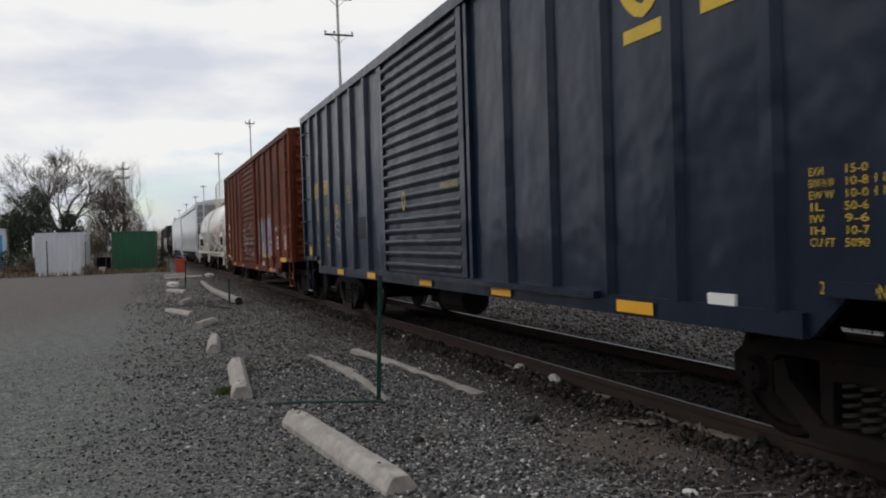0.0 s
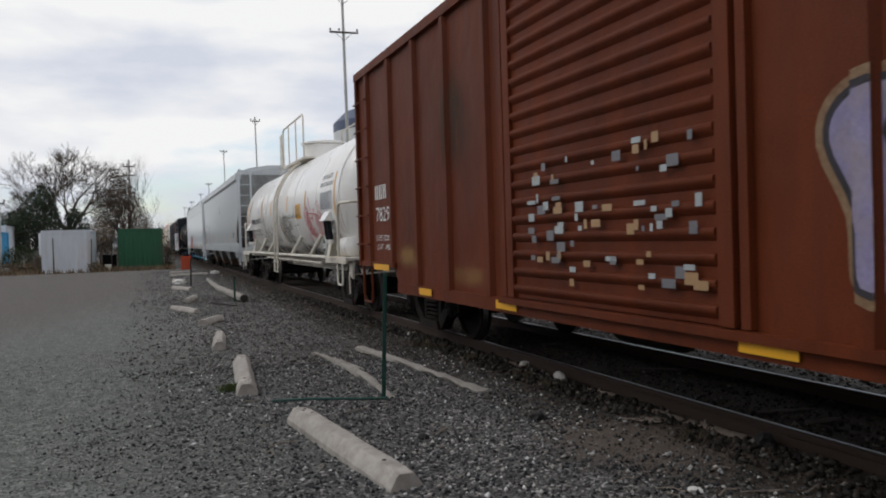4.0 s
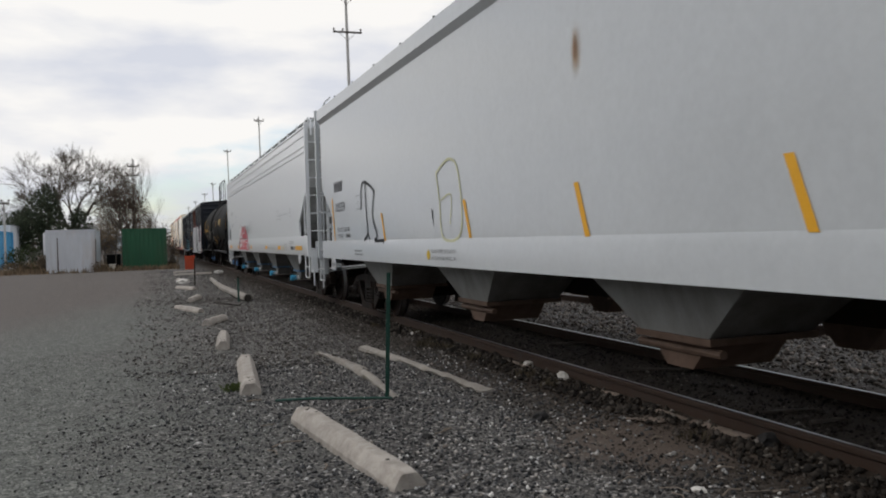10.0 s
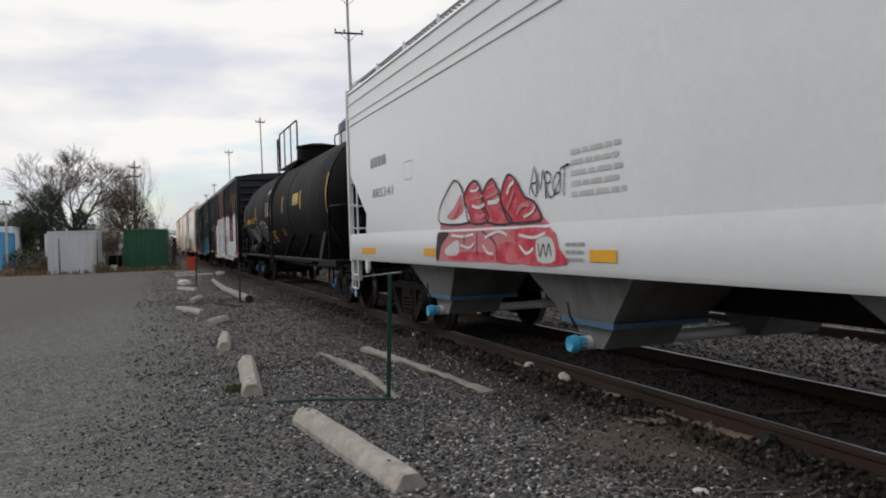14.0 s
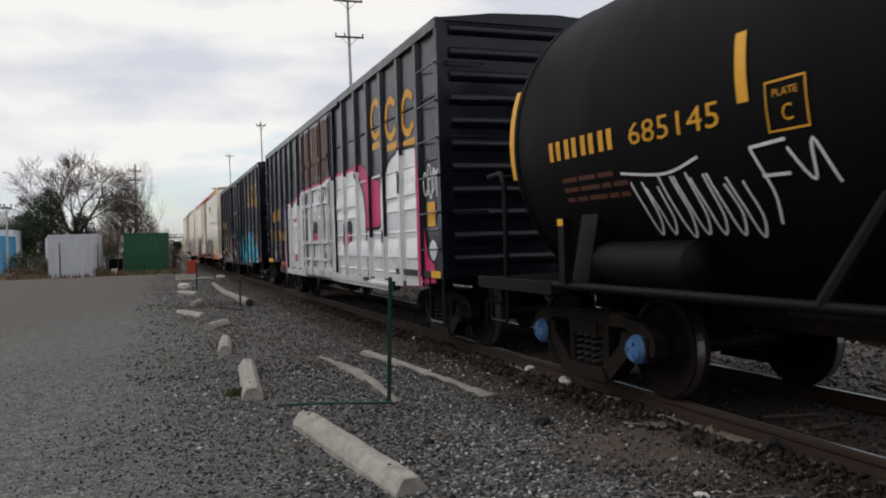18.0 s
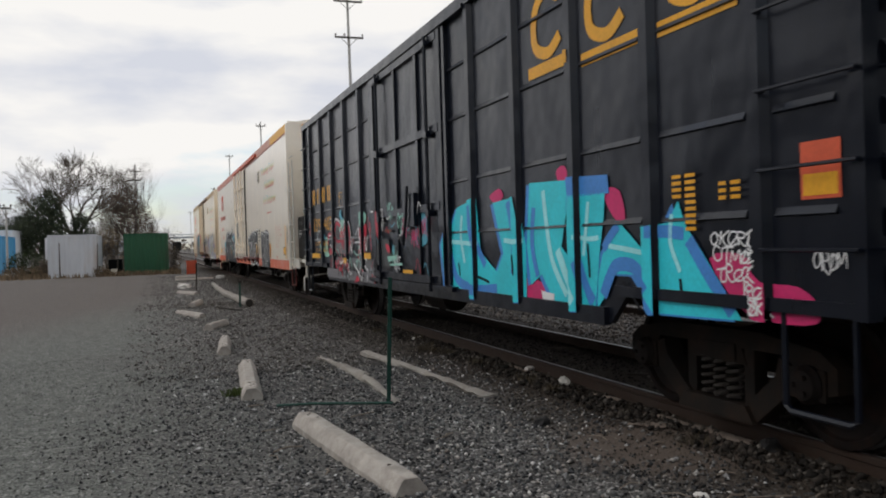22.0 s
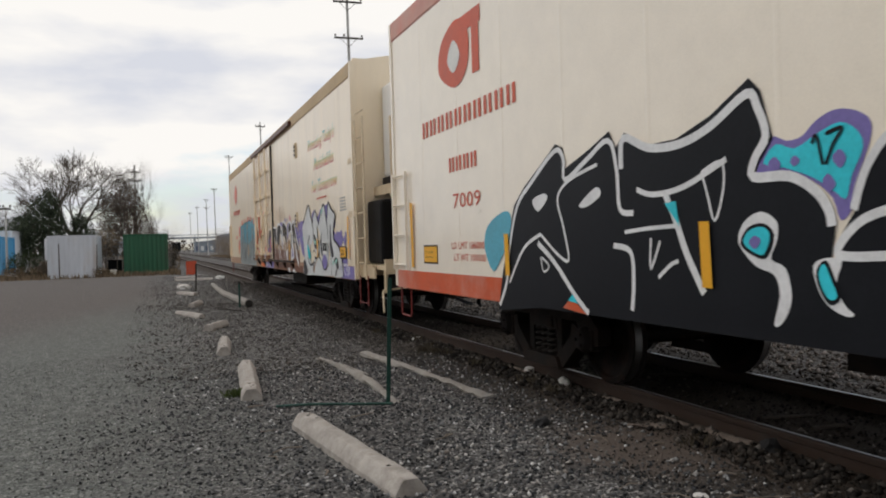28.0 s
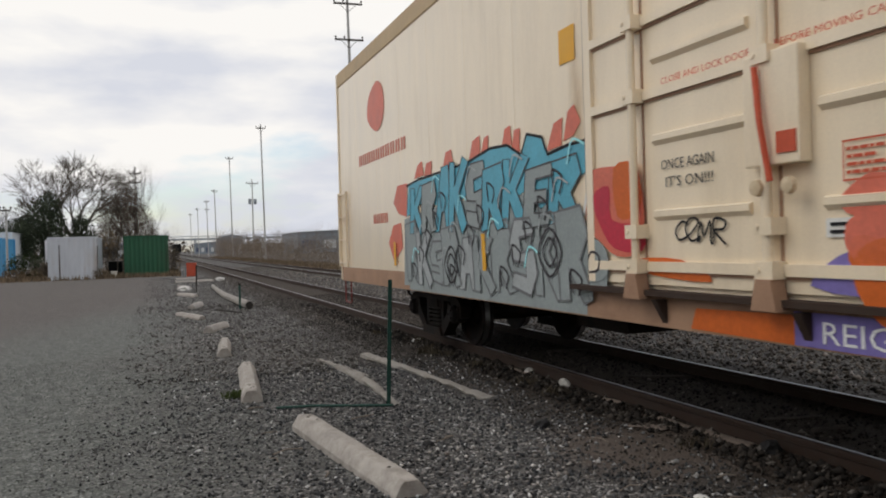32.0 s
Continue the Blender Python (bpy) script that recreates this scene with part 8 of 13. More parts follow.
# ---- refrigerator cars ----
def reefer_car(name, y0, label, mat, frame, sill_mat, band_mat, half, eave, door, trucks):
    """A smooth-sided insulated car: panel seams, plug door, cooling unit and fuel tank on an open deck at the leading end."""
    c = thing(name, pose(XC, y0, ZR), label, "refrigerator car", "freight cars of the train")
    CARS.append((c, y0))
    d0, d1 = door
    for sx in (-1, 1):
        g = Geo()
        g.box(sx * (W - 0.04), sx * W, -half, half, 1.07, eave)
        part("side_wall", g, mat, c)
        g = Geo()
        g.box(sx * (W - 0.05), sx * (W + 0.006), -half, half, 0.82, 1.068)
        part("side_sill", g, sill_mat, c)
        g = Geo()
        g.prism([(sx * W, eave - 0.22), (sx * (W + 0.012), eave - 0.2), (sx * (W + 0.012), eave + 0.04), (sx * (W - 0.03), eave + 0.05)], "y", -half, half)
        part("eave_band", g, band_mat, c)
        n = 18
        for k in range(1, n):
            y = -half + k * 2 * half / n
            if sx > 0 or not (d0 - 0.2 < y < d1 + 0.2):
                g = Geo()
                g.prism([(sx * W, y - 0.03), (sx * (W + 0.003), y - 0.012), (sx * (W + 0.003), y + 0.012), (sx * W, y + 0.03)], "z", 1.08, eave - 0.22)
                part("panel_seam", g, mat, c)
    g = Geo()
    g.prism([(-W + 0.01, eave), (-W + 0.01, eave + 0.05), (-1.0, eave + 0.17), (0, eave + 0.22), (1.0, eave + 0.17), (W - 0.01, eave + 0.05), (W - 0.01, eave)], "y", -half, half)
    part("roof", g, mat, c)
    g = Geo()
    g.box(-W + 0.05, W - 0.05, -half + 0.05, half - 0.05, 0.95, 1.05)
    part("floor_deck", g, MAT["truck_iron"], c)
    for s in (-1, 1):
        g = Geo()
        g.box(-W + 0.04, W - 0.04, s * half - s * 0.06, s * half, 0.9, eave + 0.1)
        part("end_wall", g, mat, c)
        for x in (-W + 0.03, W - 0.03):
            g = Geo()
            g.box(x - 0.05, x + 0.05, s * half - 0.04, s * half + 0.04, 0.84, eave + 0.04)
            part("corner_post", g, mat, c)
    # plug door with rods, rails and lock
    xd = -W - 0.03
    g = Geo()
    g.box(xd, -W + 0.02, d0, d1, 1.12, eave - 0.24)
    dr = part("door", g, mat, c, "closed plug door with lock rods")
    for z in (1.25, 2.47, 3.0, 3.75):
        g = Geo()
        g.box(xd - 0.03, xd, d0 + 0.05, d1 - 0.05, z - 0.035, z + 0.035)
        part("door_rail", g, mat, dr)
        g = Geo()
        g.box(xd - 0.012, xd, d0 + 0.05, d1 - 0.05, z - 0.055, z - 0.035)
        part("dark_joint", g, MAT["tan_sill"], dr)
    for y in (d0 + 0.05, d1 - 0.05):
        g = Geo()
        g.box(xd - 0.03, xd, y - 0.05, y + 0.05, 1.12, eave - 0.24)
        part("door_stile", g, mat, dr)
        g = Geo()
        g.box(xd - 0.008, -W + 0.01, y + (0.062 if y > d0 + 1 else -0.092), y + (0.092 if y > d0 + 1 else -0.062), 1.1, eave - 0.24)
        part("door_edge_line", g, MAT["spray_black"], dr, "black line along the door's edge")
    for y in (d0 + 0.72, d1 - 2.04, d1 - 0.73):
        g = Geo()
        g.tube((xd - 0.07, y, 1.05), (xd - 0.07, y, eave - 0.22), 0.03, 8)
        part("lock_rod", g, mat, dr, smooth=60)
        g = Geo()
        g.box(xd - 0.006, xd, y - 0.05, y - 0.028, 1.28, eave - 0.26)
        part("dark_joint", g, MAT["tan_sill"], dr)
        for z in (1.25, 1.5, 2.47, 3.0, 3.75):
            g = Geo()
            g.box(xd - 0.11, xd, y - 0.07, y + 0.07, z - 0.05, z + 0.05)
            g.tube((xd - 0.12, y + 0.04, z), (xd - 0.09, y + 0.04, z), 0.016, 6)
            part("rod_bracket", g, mat, dr)
        g = Geo()
        g.prism([(y - 0.1, 1.02), (y + 0.1, 1.02), (y + 0.06, 1.2), (y - 0.06, 1.2)], "x", xd - 0.12, xd - 0.02)
        part("roller_bracket", g, MAT["tan_sill"] if mat is MAT["tan_reefer"] else frame, dr)
    g = Geo()
    g.box(xd - 0.09, xd, d1 - 2.31, d1 - 1.89, 1.84, 2.48)
    lk = part("lock_box", g, mat, dr, bevel=0.01)
    g = Geo()
    g.pipe([(xd - 0.12, d1 - 2.02, 2.40), (xd - 0.13, d1 - 2.06, 2.1), (xd - 0.12, d1 - 2.12, 1.75)], 0.02, 6)
    part("lock_handle", g, MAT["letter_red"] if mat is MAT["tan_reefer"] else MAT["letter_gray"], lk)
    g = Geo()
    g.box(xd - 0.1, xd - 0.09, d1 - 2.29, d1 - 2.15, 1.9, 2.02)
    part("lock_plate", g, MAT["letter_red"] if mat is MAT["tan_reefer"] else MAT["letter_gray"], lk)
    for y in (d1 - 2.0, d1 - 2.24):
        g = Geo()
        g.lathe([(xd - 0.09, 0.05), (xd - 0.12, 0.045), (xd - 0.125, 0.01)], 12, "x", (0, y, 1.72))
        part("lock_pivot", g, MAT["tan_frame"], lk)
    for a, b, z in ((d1 - 1.85, d1 - 0.9, 2.15), (d0 + 0.78, d0 + 1.65, 2.15), (d0 + 0.78, d1 - 2.4, 1.62), (d1 - 1.85, d1 - 0.9, 1.62), (d1 - 1.85, d1 - 0.9, 2.72), (d0 + 0.78, d1 - 2.4, 2.72)):
        g = Geo()
        g.prism([(xd, z - 0.05), (xd - 0.03, z - 0.02), (xd - 0.03, z + 0.02), (xd, z + 0.03)], "y", a, b)
        part("door_bead", g, mat, dr)
    g = Geo()
    g.box(-W - 0.1, -W, d0 - 3.5, d1 + 0.25, 1.045, 1.085)
    part("door_track", g, MAT["rail_rust"] if mat is MAT["tan_reefer"] else MAT["step_red"], c)
    g = Geo()
    g.box(-W - 0.09, -W, d0 - 3.6, d1 + 0.25, eave - 0.16, eave - 0.06)
    part("upper_track", g, MAT["brown_door"] if mat is MAT["tan_reefer"] else MAT["letter_red"], c)
    for y in np.arange(d0 - 3.4, d1, 1.3):
        g = Geo()
        g.prism([(-W, 0.84), (-W - 0.10, 1.02), (-W, 1.02)], "y", y - 0.03, y + 0.03)
        part("track_bracket", g, MAT["rail_rust"] if mat is MAT["tan_reefer"] else MAT["step_red"], c)
    # open deck with cooling unit and fuel tank at the leading end
    e = -half
    g = Geo()
    g.box(-1.5, 1.5, e - 1.35, e, 1.02, 1.10)
    g.box(-1.52, 1.52, e - 1.38, e - 1.3, 0.96, 1.20)
    deck = part("end_deck", g, frame, c)
    g = Geo()
    g.box(-1.45, 1.45, e - 0.95, e - 0.05, 1.12, 2.2)
    part("fuel_tank", g, MAT["black_paint"], c, "black steel fuel tank with white scrawls", bevel=0.05)
    g = Geo()
    g.box(-1.12, 1.12, e - 0.72, e - 0.03, 2.62, 4.25)
    unit = part("cooling_unit", g, MAT["white_paint"], c, "white metal cooling unit housing", bevel=0.06)
    g = Geo()
    g.box(-0.95, 0.95, e - 0.74, e - 0.715, 3.9, 4.15)
    part("louvre", g, MAT["spray_black"], unit)
    for x in (-0.7, 0.1, 0.75):
        g = Geo()
        g.box(x - 0.11, x + 0.11, e - 0.735, e - 0.715, 3.0, 3.22)
        part("window", g, MAT["spray_black"], unit)
    g = Geo()
    g.box(-1.14, 1.14, e - 0.70, e - 0.03, 2.42, 2.62)
    part("vent_opening", g, MAT["spray_black"], unit)
    g = Geo()
    g.box(-1.3, 1.3, e - 1.06, e - 1.0, 2.24, 2.46)
    g.box(-1.3, -1.25, e - 1.0, e, 2.3, 2.46)
    part("unit_frame", g, frame, c)
    for x in (-1.18, -0.1, 1.18):
        g = Geo()
        g.box(x - 0.05, x + 0.05, e - 0.9, e - 0.82, 2.25, 3.6)
        part("unit_post", g, frame, c)
    for z in (2.75, 3.15, 3.5):
        g = Geo()
        g.tube((-1.18, e - 0.9, z), (1.18, e - 0.9, z), 0.016, 6)
        part("guard_rail", g, frame, c)
    g = Geo()
    g.prism([(e - 0.97, 2.3), (e - 1.05, 2.3), (e - 1.22, 1.2), (e - 1.14, 1.2)], "x", -1.2, -1.1)
    part("brace", g, frame, c)
    # ladder standing off the leading corner
    for y in (e - 0.18, e - 0.72):
        g = Geo()
        g.box(-W - 0.012, -W + 0.01, y - 0.032, y + 0.032, 0.86, 3.6)
        part("ladder_rail", g, frame, c)
        g = Geo()
        g.box(-W + 0.01, -W + 0.022, y - 0.05, y - 0.012, 0.42, 0.92)
        part("ladder_foot", g, MAT["step_red"], c, "dark red step strap")
    for k in range(8):
        z = 0.46 if k == 0 else 1.13 + (k - 1) * 0.43
        g = Geo()
        g.tube((-W + 0.012, e - 0.18, z), (-W + 0.012, e - 0.74, z), 0.013 if k else 0.01, 6)
        part("ladder_rung", g, frame if k else MAT["step_red"], c)
    for z in (2.0, 2.95):
        g = Geo()
        g.box(-W - 0.01, -W + 0.03, e - 0.15, e + 0.35, z - 0.05, z + 0.05)
        part("ladder_bracket", g, frame, c)
    g = Geo()
    g.box(-W + 0.1, -1.3, e - 0.75, e, 1.06, 1.1)
    part("step_plate", g, frame, c)
    g = Geo()
    g.box(-W + 0.06, -W + 0.1, e - 1.0, e + 0.02, 0.88, 1.06)
    part("step_beam", g, frame, c, bevel=0.006)
    # draft gear and brake rigging under the deck
    g = Geo()
    g.box(-1.1, 1.1, e - 0.9, e - 0.1, 0.62, 1.0)
    g.box(-0.35, 0.35, e - 1.3, e - 0.8, 0.5, 1.0)
    part("draft_gear", g, MAT["truck_iron"], c, bevel=0.02)
    # trailing end ladder on the side
    for y in (half - 0.02, half - 0.60):
        g = Geo()
        g.box(-W - 0.06, -W - 0.02, y - 0.02, y + 0.02, 1.08, 2.45)
        part("ladder_rail", g, mat, c)
    for k in range(4):
        g = Geo()
        g.tube((-W - 0.04, half - 0.02, 1.15 + 0.42 * k), (-W - 0.04, half - 0.60, 1.15 + 0.42 * k), 0.014, 6)
        part("ladder_rung", g, mat, c)
    stirrup(c, half - 0.05, half - 0.5, 0.42, 0.84, -W + 0.04, MAT["step_red"], 0.014)
    hb = Geo()
    hb.box(-1.46, -1.42, e - 1.16, e - 1.04, 0.64, 1.1)
    part("lever_bracket", hb, frame, c, "weathered plate with rust spots", bevel=0.006)
    hb = Geo()
    hb.tube((-1.5, e - 1.1, 0.68), (-0.2, e - 1.3, 0.82), 0.016, 6)
    hb.pipe([(-1.46, e - 1.1, 0.7), (-1.53, e - 1.2, 0.66), (-1.54, e - 1.26, 0.56), (-1.54, e - 1.28, 0.34)], 0.017, 6)
    part("uncoupling_lever", hb, frame, c, smooth=60)
    coupler(c, e - 1.0, -1, 0.55)
    coupler(c, half, 1, 0.6)
    g = Geo()
    g.box(-0.28, 0.28, -half - 1.2, half - 0.3, 0.70, 1.0)
    part("centre_sill", g, MAT["truck_iron"], c)
    for y in (-4.2, -1.5, 1.4, 3.6) if half < 11.4 else (3.6,):
        g = Geo()
        g.box(-0.9, 0.9, y - 0.5, y + 0.45, 0.56, 0.9)
        part("under_box", g, MAT["truck_iron"], c)
    if half > 11.4:
        g = Geo()
        g.prism([(-4.45, 0.95), (-4.45, 0.60), (-4.34, 0.50), (-4.1, 0.44), (-2.8, 0.44), (-2.5, 0.50), (-2.4, 0.60), (-2.4, 0.95)], "x", -1.25, 1.25)
        part("under_tank", g, MAT["truck_iron"], c, "dark round-edged tank under the floor", bevel=0.02)
    for y in trucks:
        truck(c, y)
    return c, Side(W, [(d0, d1, W + 0.045)]), Side(W + 0.006)


MAT["pink_band"] = surface("pink_band", col=(0.62, 0.25, 0.2), rough=0.55, dirt=(0.6, 0.5, 0.42), dirt_amount=0.6, dirt_scale=0.8)
MAT["tan_band"] = surface("tan_band", col=(0.52, 0.38, 0.22), rough=0.6, dirt=(0.35, 0.24, 0.14), dirt_amount=0.4)
MAT["tan_sill"] = surface("tan_sill", col=(0.40, 0.24, 0.15), rough=0.6, dirt=(0.2, 0.1, 0.06), dirt_amount=0.5)
MAT["tan_frame"] = surface("tan_frame", col=(0.68, 0.55, 0.37), rough=0.6, dirt=(0.30, 0.17, 0.08), dirt_amount=0.45, dirt_scale=3)
MAT["white_frame"] = surface("white_frame", col=(0.66, 0.63, 0.56), rough=0.55, dirt=(0.4, 0.3, 0.2), dirt_amount=0.35, dirt_scale=3)


for key, col in {"script_pink": (0.72, 0.22, 0.22), "script_orange": (0.78, 0.42, 0.14), "script_yellow": (0.70, 0.62, 0.22), "script_green": (0.22, 0.55, 0.36), "script_teal": (0.10, 0.48, 0.50)}.items():
    MAT[key] = surface(key, col=col, rough=0.45, var=0.15, scale=2.0, fine=30, bump=0.03, dirt=(0.78, 0.70, 0.58), dirt_amount=0.35, dirt_scale=4.0)


def slogan(c, side, y, z):
    """Three lines of slanting script, each letter shading from teal through yellow to pink."""
    for k, (s, w, dy) in enumerate((("Protecting Today's", 2.75, 0.0), ("Perishables", 2.05, -0.62), ("For Tomorrow", 2.6, -0.3))):
        zz = z - 0.47 * k
        v, f = letters(s, 1.0, 0.35)
        sx, sz = w / max(p[0] for p in v), 0.26 / 0.70
        flat = [[(y + dy - v[i][0] * sx, zz + v[i][1] * sz) for i in q] for q in f]
        for key, lo, hi in (("script_pink", -0.2, 0.055), ("script_orange", 0.055, 0.1), ("script_yellow", 0.1, 0.15), ("script_green", 0.15, 0.2), ("script_teal", 0.2, 0.4)):
            band = [p for p in (clip(q, 1, zz + lo, zz + hi) for q in flat) if p]
            paint("lettering", band, key, c, side, 1, "faded rainbow script")


MAT["sill_orange"] = surface("sill_orange_faded", col=(0.60, 0.10, 0.03), rough=0.5, dirt=(0.62, 0.36, 0.30), dirt_amount=0.5, dirt_scale=1.3, var=0.15)
r1, rs, rl = reefer_car("refrigerator_car", 158.26, "cream refrigerator car with orange sill and black graffiti", MAT["cream_reefer"], MAT["white_frame"], MAT["sill_orange"], MAT["pink_band"], 11.30, 4.60, (-1.55, 2.27), (-7.9, 7.9))
slogan(r1, rs, -6.24, 3.70)
lines(1, -7.35, 2.44, 0.08, 1.05, "letter_red", r1, rs)
for k, (a, b, d) in enumerate((("EXH", "17-0", "EXHW"), ("EXW", "10-8", "EXWH"), ("EW", "9-6", "H"), ("IL", "72-1", "EMPTY C.G."), ("IW", "9-1", ""), ("IH", "11-10", ""), ("FLR HT", "4-1", ""), ("CU FT", "7780", ""))):
    z = 1.98 - k * 0.082
    text(a, -9.02, z, 0.045, 0.10 if len(a) < 4 else 0.17, "letter_red", r1, rs)
    text(b, -9.42, z, 0.045, 0.13, "letter_red", r1, rs)
    if d:
        text(d, -9.66, z, 0.045, 0.05 * len(d), "letter_red", r1, rs)
paint("placard", [rect(-10.75, -10.28, 1.21, 1.43)], "letter_black", r1, rs, 0)
paint("placard", [rect(-10.73, -10.30, 1.23, 1.41)], "yellow_tape", r1, rs, 1)
text("THIS CAR", -10.42, 1.33, 0.04, 0.2, "letter_black", r1, rs)
text("EXCESS HEIGHT", -10.34, 1.26, 0.04, 0.36, "letter_black", r1, rs)
for y, za, zb in ((-10.82, 1.12, 2.0), (-7.83, 1.12, 1.53), (-4.6, 1.12, 1.55), (-2.3, 1.12, 1.5), (4.4, 1.11, 1.54), (7.44, 1.10, 1.52), (10.5, 1.12, 2.0)):
    paint("reflector", [[(y - 0.06, za), (y + 0.04, za), (y + 0.06, zb), (y - 0.04, zb)]], "yellow_tape", r1, rs, 8, "amber reflective strip")
paint("placard", [rect(9.54, 10.08, 1.18, 1.42)], "letter_black", r1, rs, 0)
paint("placard", [rect(9.56, 10.06, 1.20, 1.40)], "yellow_tape", r1, rs, 1)
lines(2, 10.0, 1.24, 0.12, 0.38, "letter_black", r1, rs)
paint("stencil_panel", [rect(-9.16, -9.03, 1.09, 1.17)], "letter_red", r1, rs, 1)
# emblem and owner's name as plain shapes
paint("emblem", fill(closed([(9.3, 3.5), (9.2, 3.85), (8.7, 4.02), (8.35, 3.8), (8.4, 3.4), (8.8, 3.25)])) + [rect(8.0, 8.6, 3.82, 4.0), rect(8.05, 8.25, 3.3, 3.9)], "letter_red", r1, rs, 1, "red emblem")
paint("emblem", fill(closed([(9.0, 3.6), (8.8, 3.8), (8.6, 3.6), (8.8, 3.42)])), "letter_white", r1, rs, 2)
bars(10, 9.98, 2.80, 0.2, 2.8, "letter_red", r1, rs)
bars(4, 9.05, 2.28, 0.17, 0.84, "letter_red", r1, rs)
text("7009", 8.97, 1.85, 0.17, 0.85, "letter_red", r1, rs)
text("LD LMT 186000", 9.05, 1.37, 0.08, 1.0, "letter_red", r1, rs)
text("LT WT 100000", 8.97, 1.23, 0.08, 0.95, "letter_red", r1, rs)
rnd = random.Random(41)
# two black pieces outlined in white
spray(r1, rs, "spray_black", 3, [(-5.74, 1.90), (-5.93, 1.94), (-6.09, 1.90), (-6.20, 1.95), (-6.39, 1.89), (-6.56, 1.95), (-6.72, 1.91), (-6.85, 1.98), (-7.03, 1.95), (-7.18, 1.97), (-7.64, 1.84), (-7.59, 1.77), (-7.54, 1.60), (-7.58, 1.43), (-7.65, 1.21), (-7.71, 0.96), (-7.72, 0.81), (-7.23, 0.80), (-6.69, 0.80), (-5.87, 0.81), (-5.76, 1.08), (-5.75, 1.52)], 0, False)
spray(r1, rs, "spray_white", 4, [(-5.87, 0.81), (-5.76, 1.08), (-5.76, 1.45), (-5.75, 1.77), (-5.83, 1.89), (-6.04, 1.86)], 0.045)
spray(r1, rs, "spray_white", 4, [(-6.07, 1.45), (-6.08, 1.71), (-6.11, 1.88), (-6.35, 1.80), (-6.29, 1.56), (-6.40, 1.33), (-6.37, 1.21), (-6.19, 1.16), (-6.12, 1.18), (-6.14, 0.99), (-6.16, 0.83)], 0.04)
spray(r1, rs, "spray_white", 4, [(-6.48, 1.77), (-6.47, 1.90), (-6.69, 1.90), (-6.61, 1.74), (-6.53, 1.51), (-6.54, 1.28), (-6.58, 1.01), (-6.56, 1.14), (-6.69, 0.83)], 0.04)
spray(r1, rs, "spray_white", 4, [(-6.73, 1.28), (-6.76, 1.62), (-6.75, 1.87), (-6.88, 1.93), (-7.11, 1.83), (-7.04, 1.61), (-7.04, 1.29), (-7.08, 1.11), (-7.21, 0.81)], 0.045)
spray(r1, rs, "spray_white", 4, [(-6.94, 1.59), (-6.93, 1.33), (-6.75, 1.13), (-6.76, 0.83)], 0.035)
spray(r1, rs, "spray_white", 4, [(-7.09, 1.90), (-7.56, 1.81), (-7.49, 1.62), (-7.53, 1.41), (-7.60, 1.21), (-7.67, 0.96)], 0.045)
spray(r1, rs, "spray_white", 4, [(-7.33, 1.67), (-7.20, 1.63), (-7.22, 1.33), (-7.29, 1.16), (-7.33, 0.99)], 0.035)
spray(r1, rs, "spray_white", 4, [(-6.90, 1.06), (-6.95, 0.89), (-7.03, 0.85)], 0.03)
spray(r1, rs, "spray_white", 4, [(-6.22, 1.15), (-6.35, 1.09), (-6.32, 1.03)], 0.03)
spray(r1, rs, "spray_black", 3, [(-2.14, 1.88), (-2.46, 1.82), (-2.79, 1.95), (-3.08, 1.87), (-3.38, 2.02), (-3.65, 1.95), (-3.93, 2.05), (-4.13, 1.98), (-4.37, 1.95), (-4.52, 2.01), (-4.80, 2.08), (-4.95, 2.00), (-4.94, 1.67), (-4.87, 1.27), (-5.07, 1.19), (-5.06, 0.82), (-4.63, 0.81), (-4.25, 0.82), (-3.30, 0.81), (-2.72, 0.85), (-2.61, 0.99), (-2.09, 1.02), (-2.13, 1.48)], 0, False)
spray(r1, rs, "spray_white", 4, [(-2.17, 1.07), (-2.15, 1.45), (-2.19, 1.81), (-2.58, 1.78), (-2.78, 1.90), (-2.82, 1.73)], 0.06)
spray(r1, rs, "spray_white", 4, [(-2.23, 1.02), (-2.47, 1.38), (-2.55, 1.57), (-2.99, 1.60), (-3.08, 1.41), (-2.78, 1.35), (-2.61, 1.00)], 0.05)
spray(r1, rs, "spray_white", 4, [(-3.21, 1.47), (-3.29, 1.71), (-3.48, 1.92), (-3.76, 1.92), (-3.84, 1.73), (-3.61, 1.56), (-3.51, 1.20)], 0.05)
spray(r1, rs, "spray_white", 4, [(-3.16, 1.57), (-3.06, 1.20), (-3.21, 1.02)], 0.05)
spray(r1, rs, "spray_white", 4, [(-3.89, 1.70), (-3.81, 1.90), (-3.98, 2.01), (-4.11, 1.83), (-4.05, 1.55), (-3.89, 1.26), (-3.98, 1.06)], 0.05)
spray(r1, rs, "spray_white", 4, [(-4.21, 1.80), (-4.27, 1.91), (-4.46, 1.88), (-4.56, 1.98), (-4.84, 2.03), (-4.91, 1.80), (-4.83, 1.49), (-4.85, 1.19)], 0.05)
spray(r1, rs, "spray_white", 4, [(-4.18, 1.55), (-4.43, 1.59), (-4.63, 1.51), (-4.41, 1.43), (-4.26, 1.38), (-4.38, 1.18)], 0.045)
spray(r1, rs, "spray_white", 4, [(-4.13, 1.55), (-4.15, 1.27), (-4.28, 1.07)], 0.045)
spray(r1, rs, "spray_white", 4, [(-3.42, 1.32), (-3.49, 1.02)], 0.045)
spray(r1, rs, "spray_white", 4, [(-2.67, 0.96), (-2.84, 0.83), (-3.14, 0.91), (-3.25, 0.83), (-3.64, 0.83), (-3.81, 0.94), (-4.00, 0.83)], 0.045)
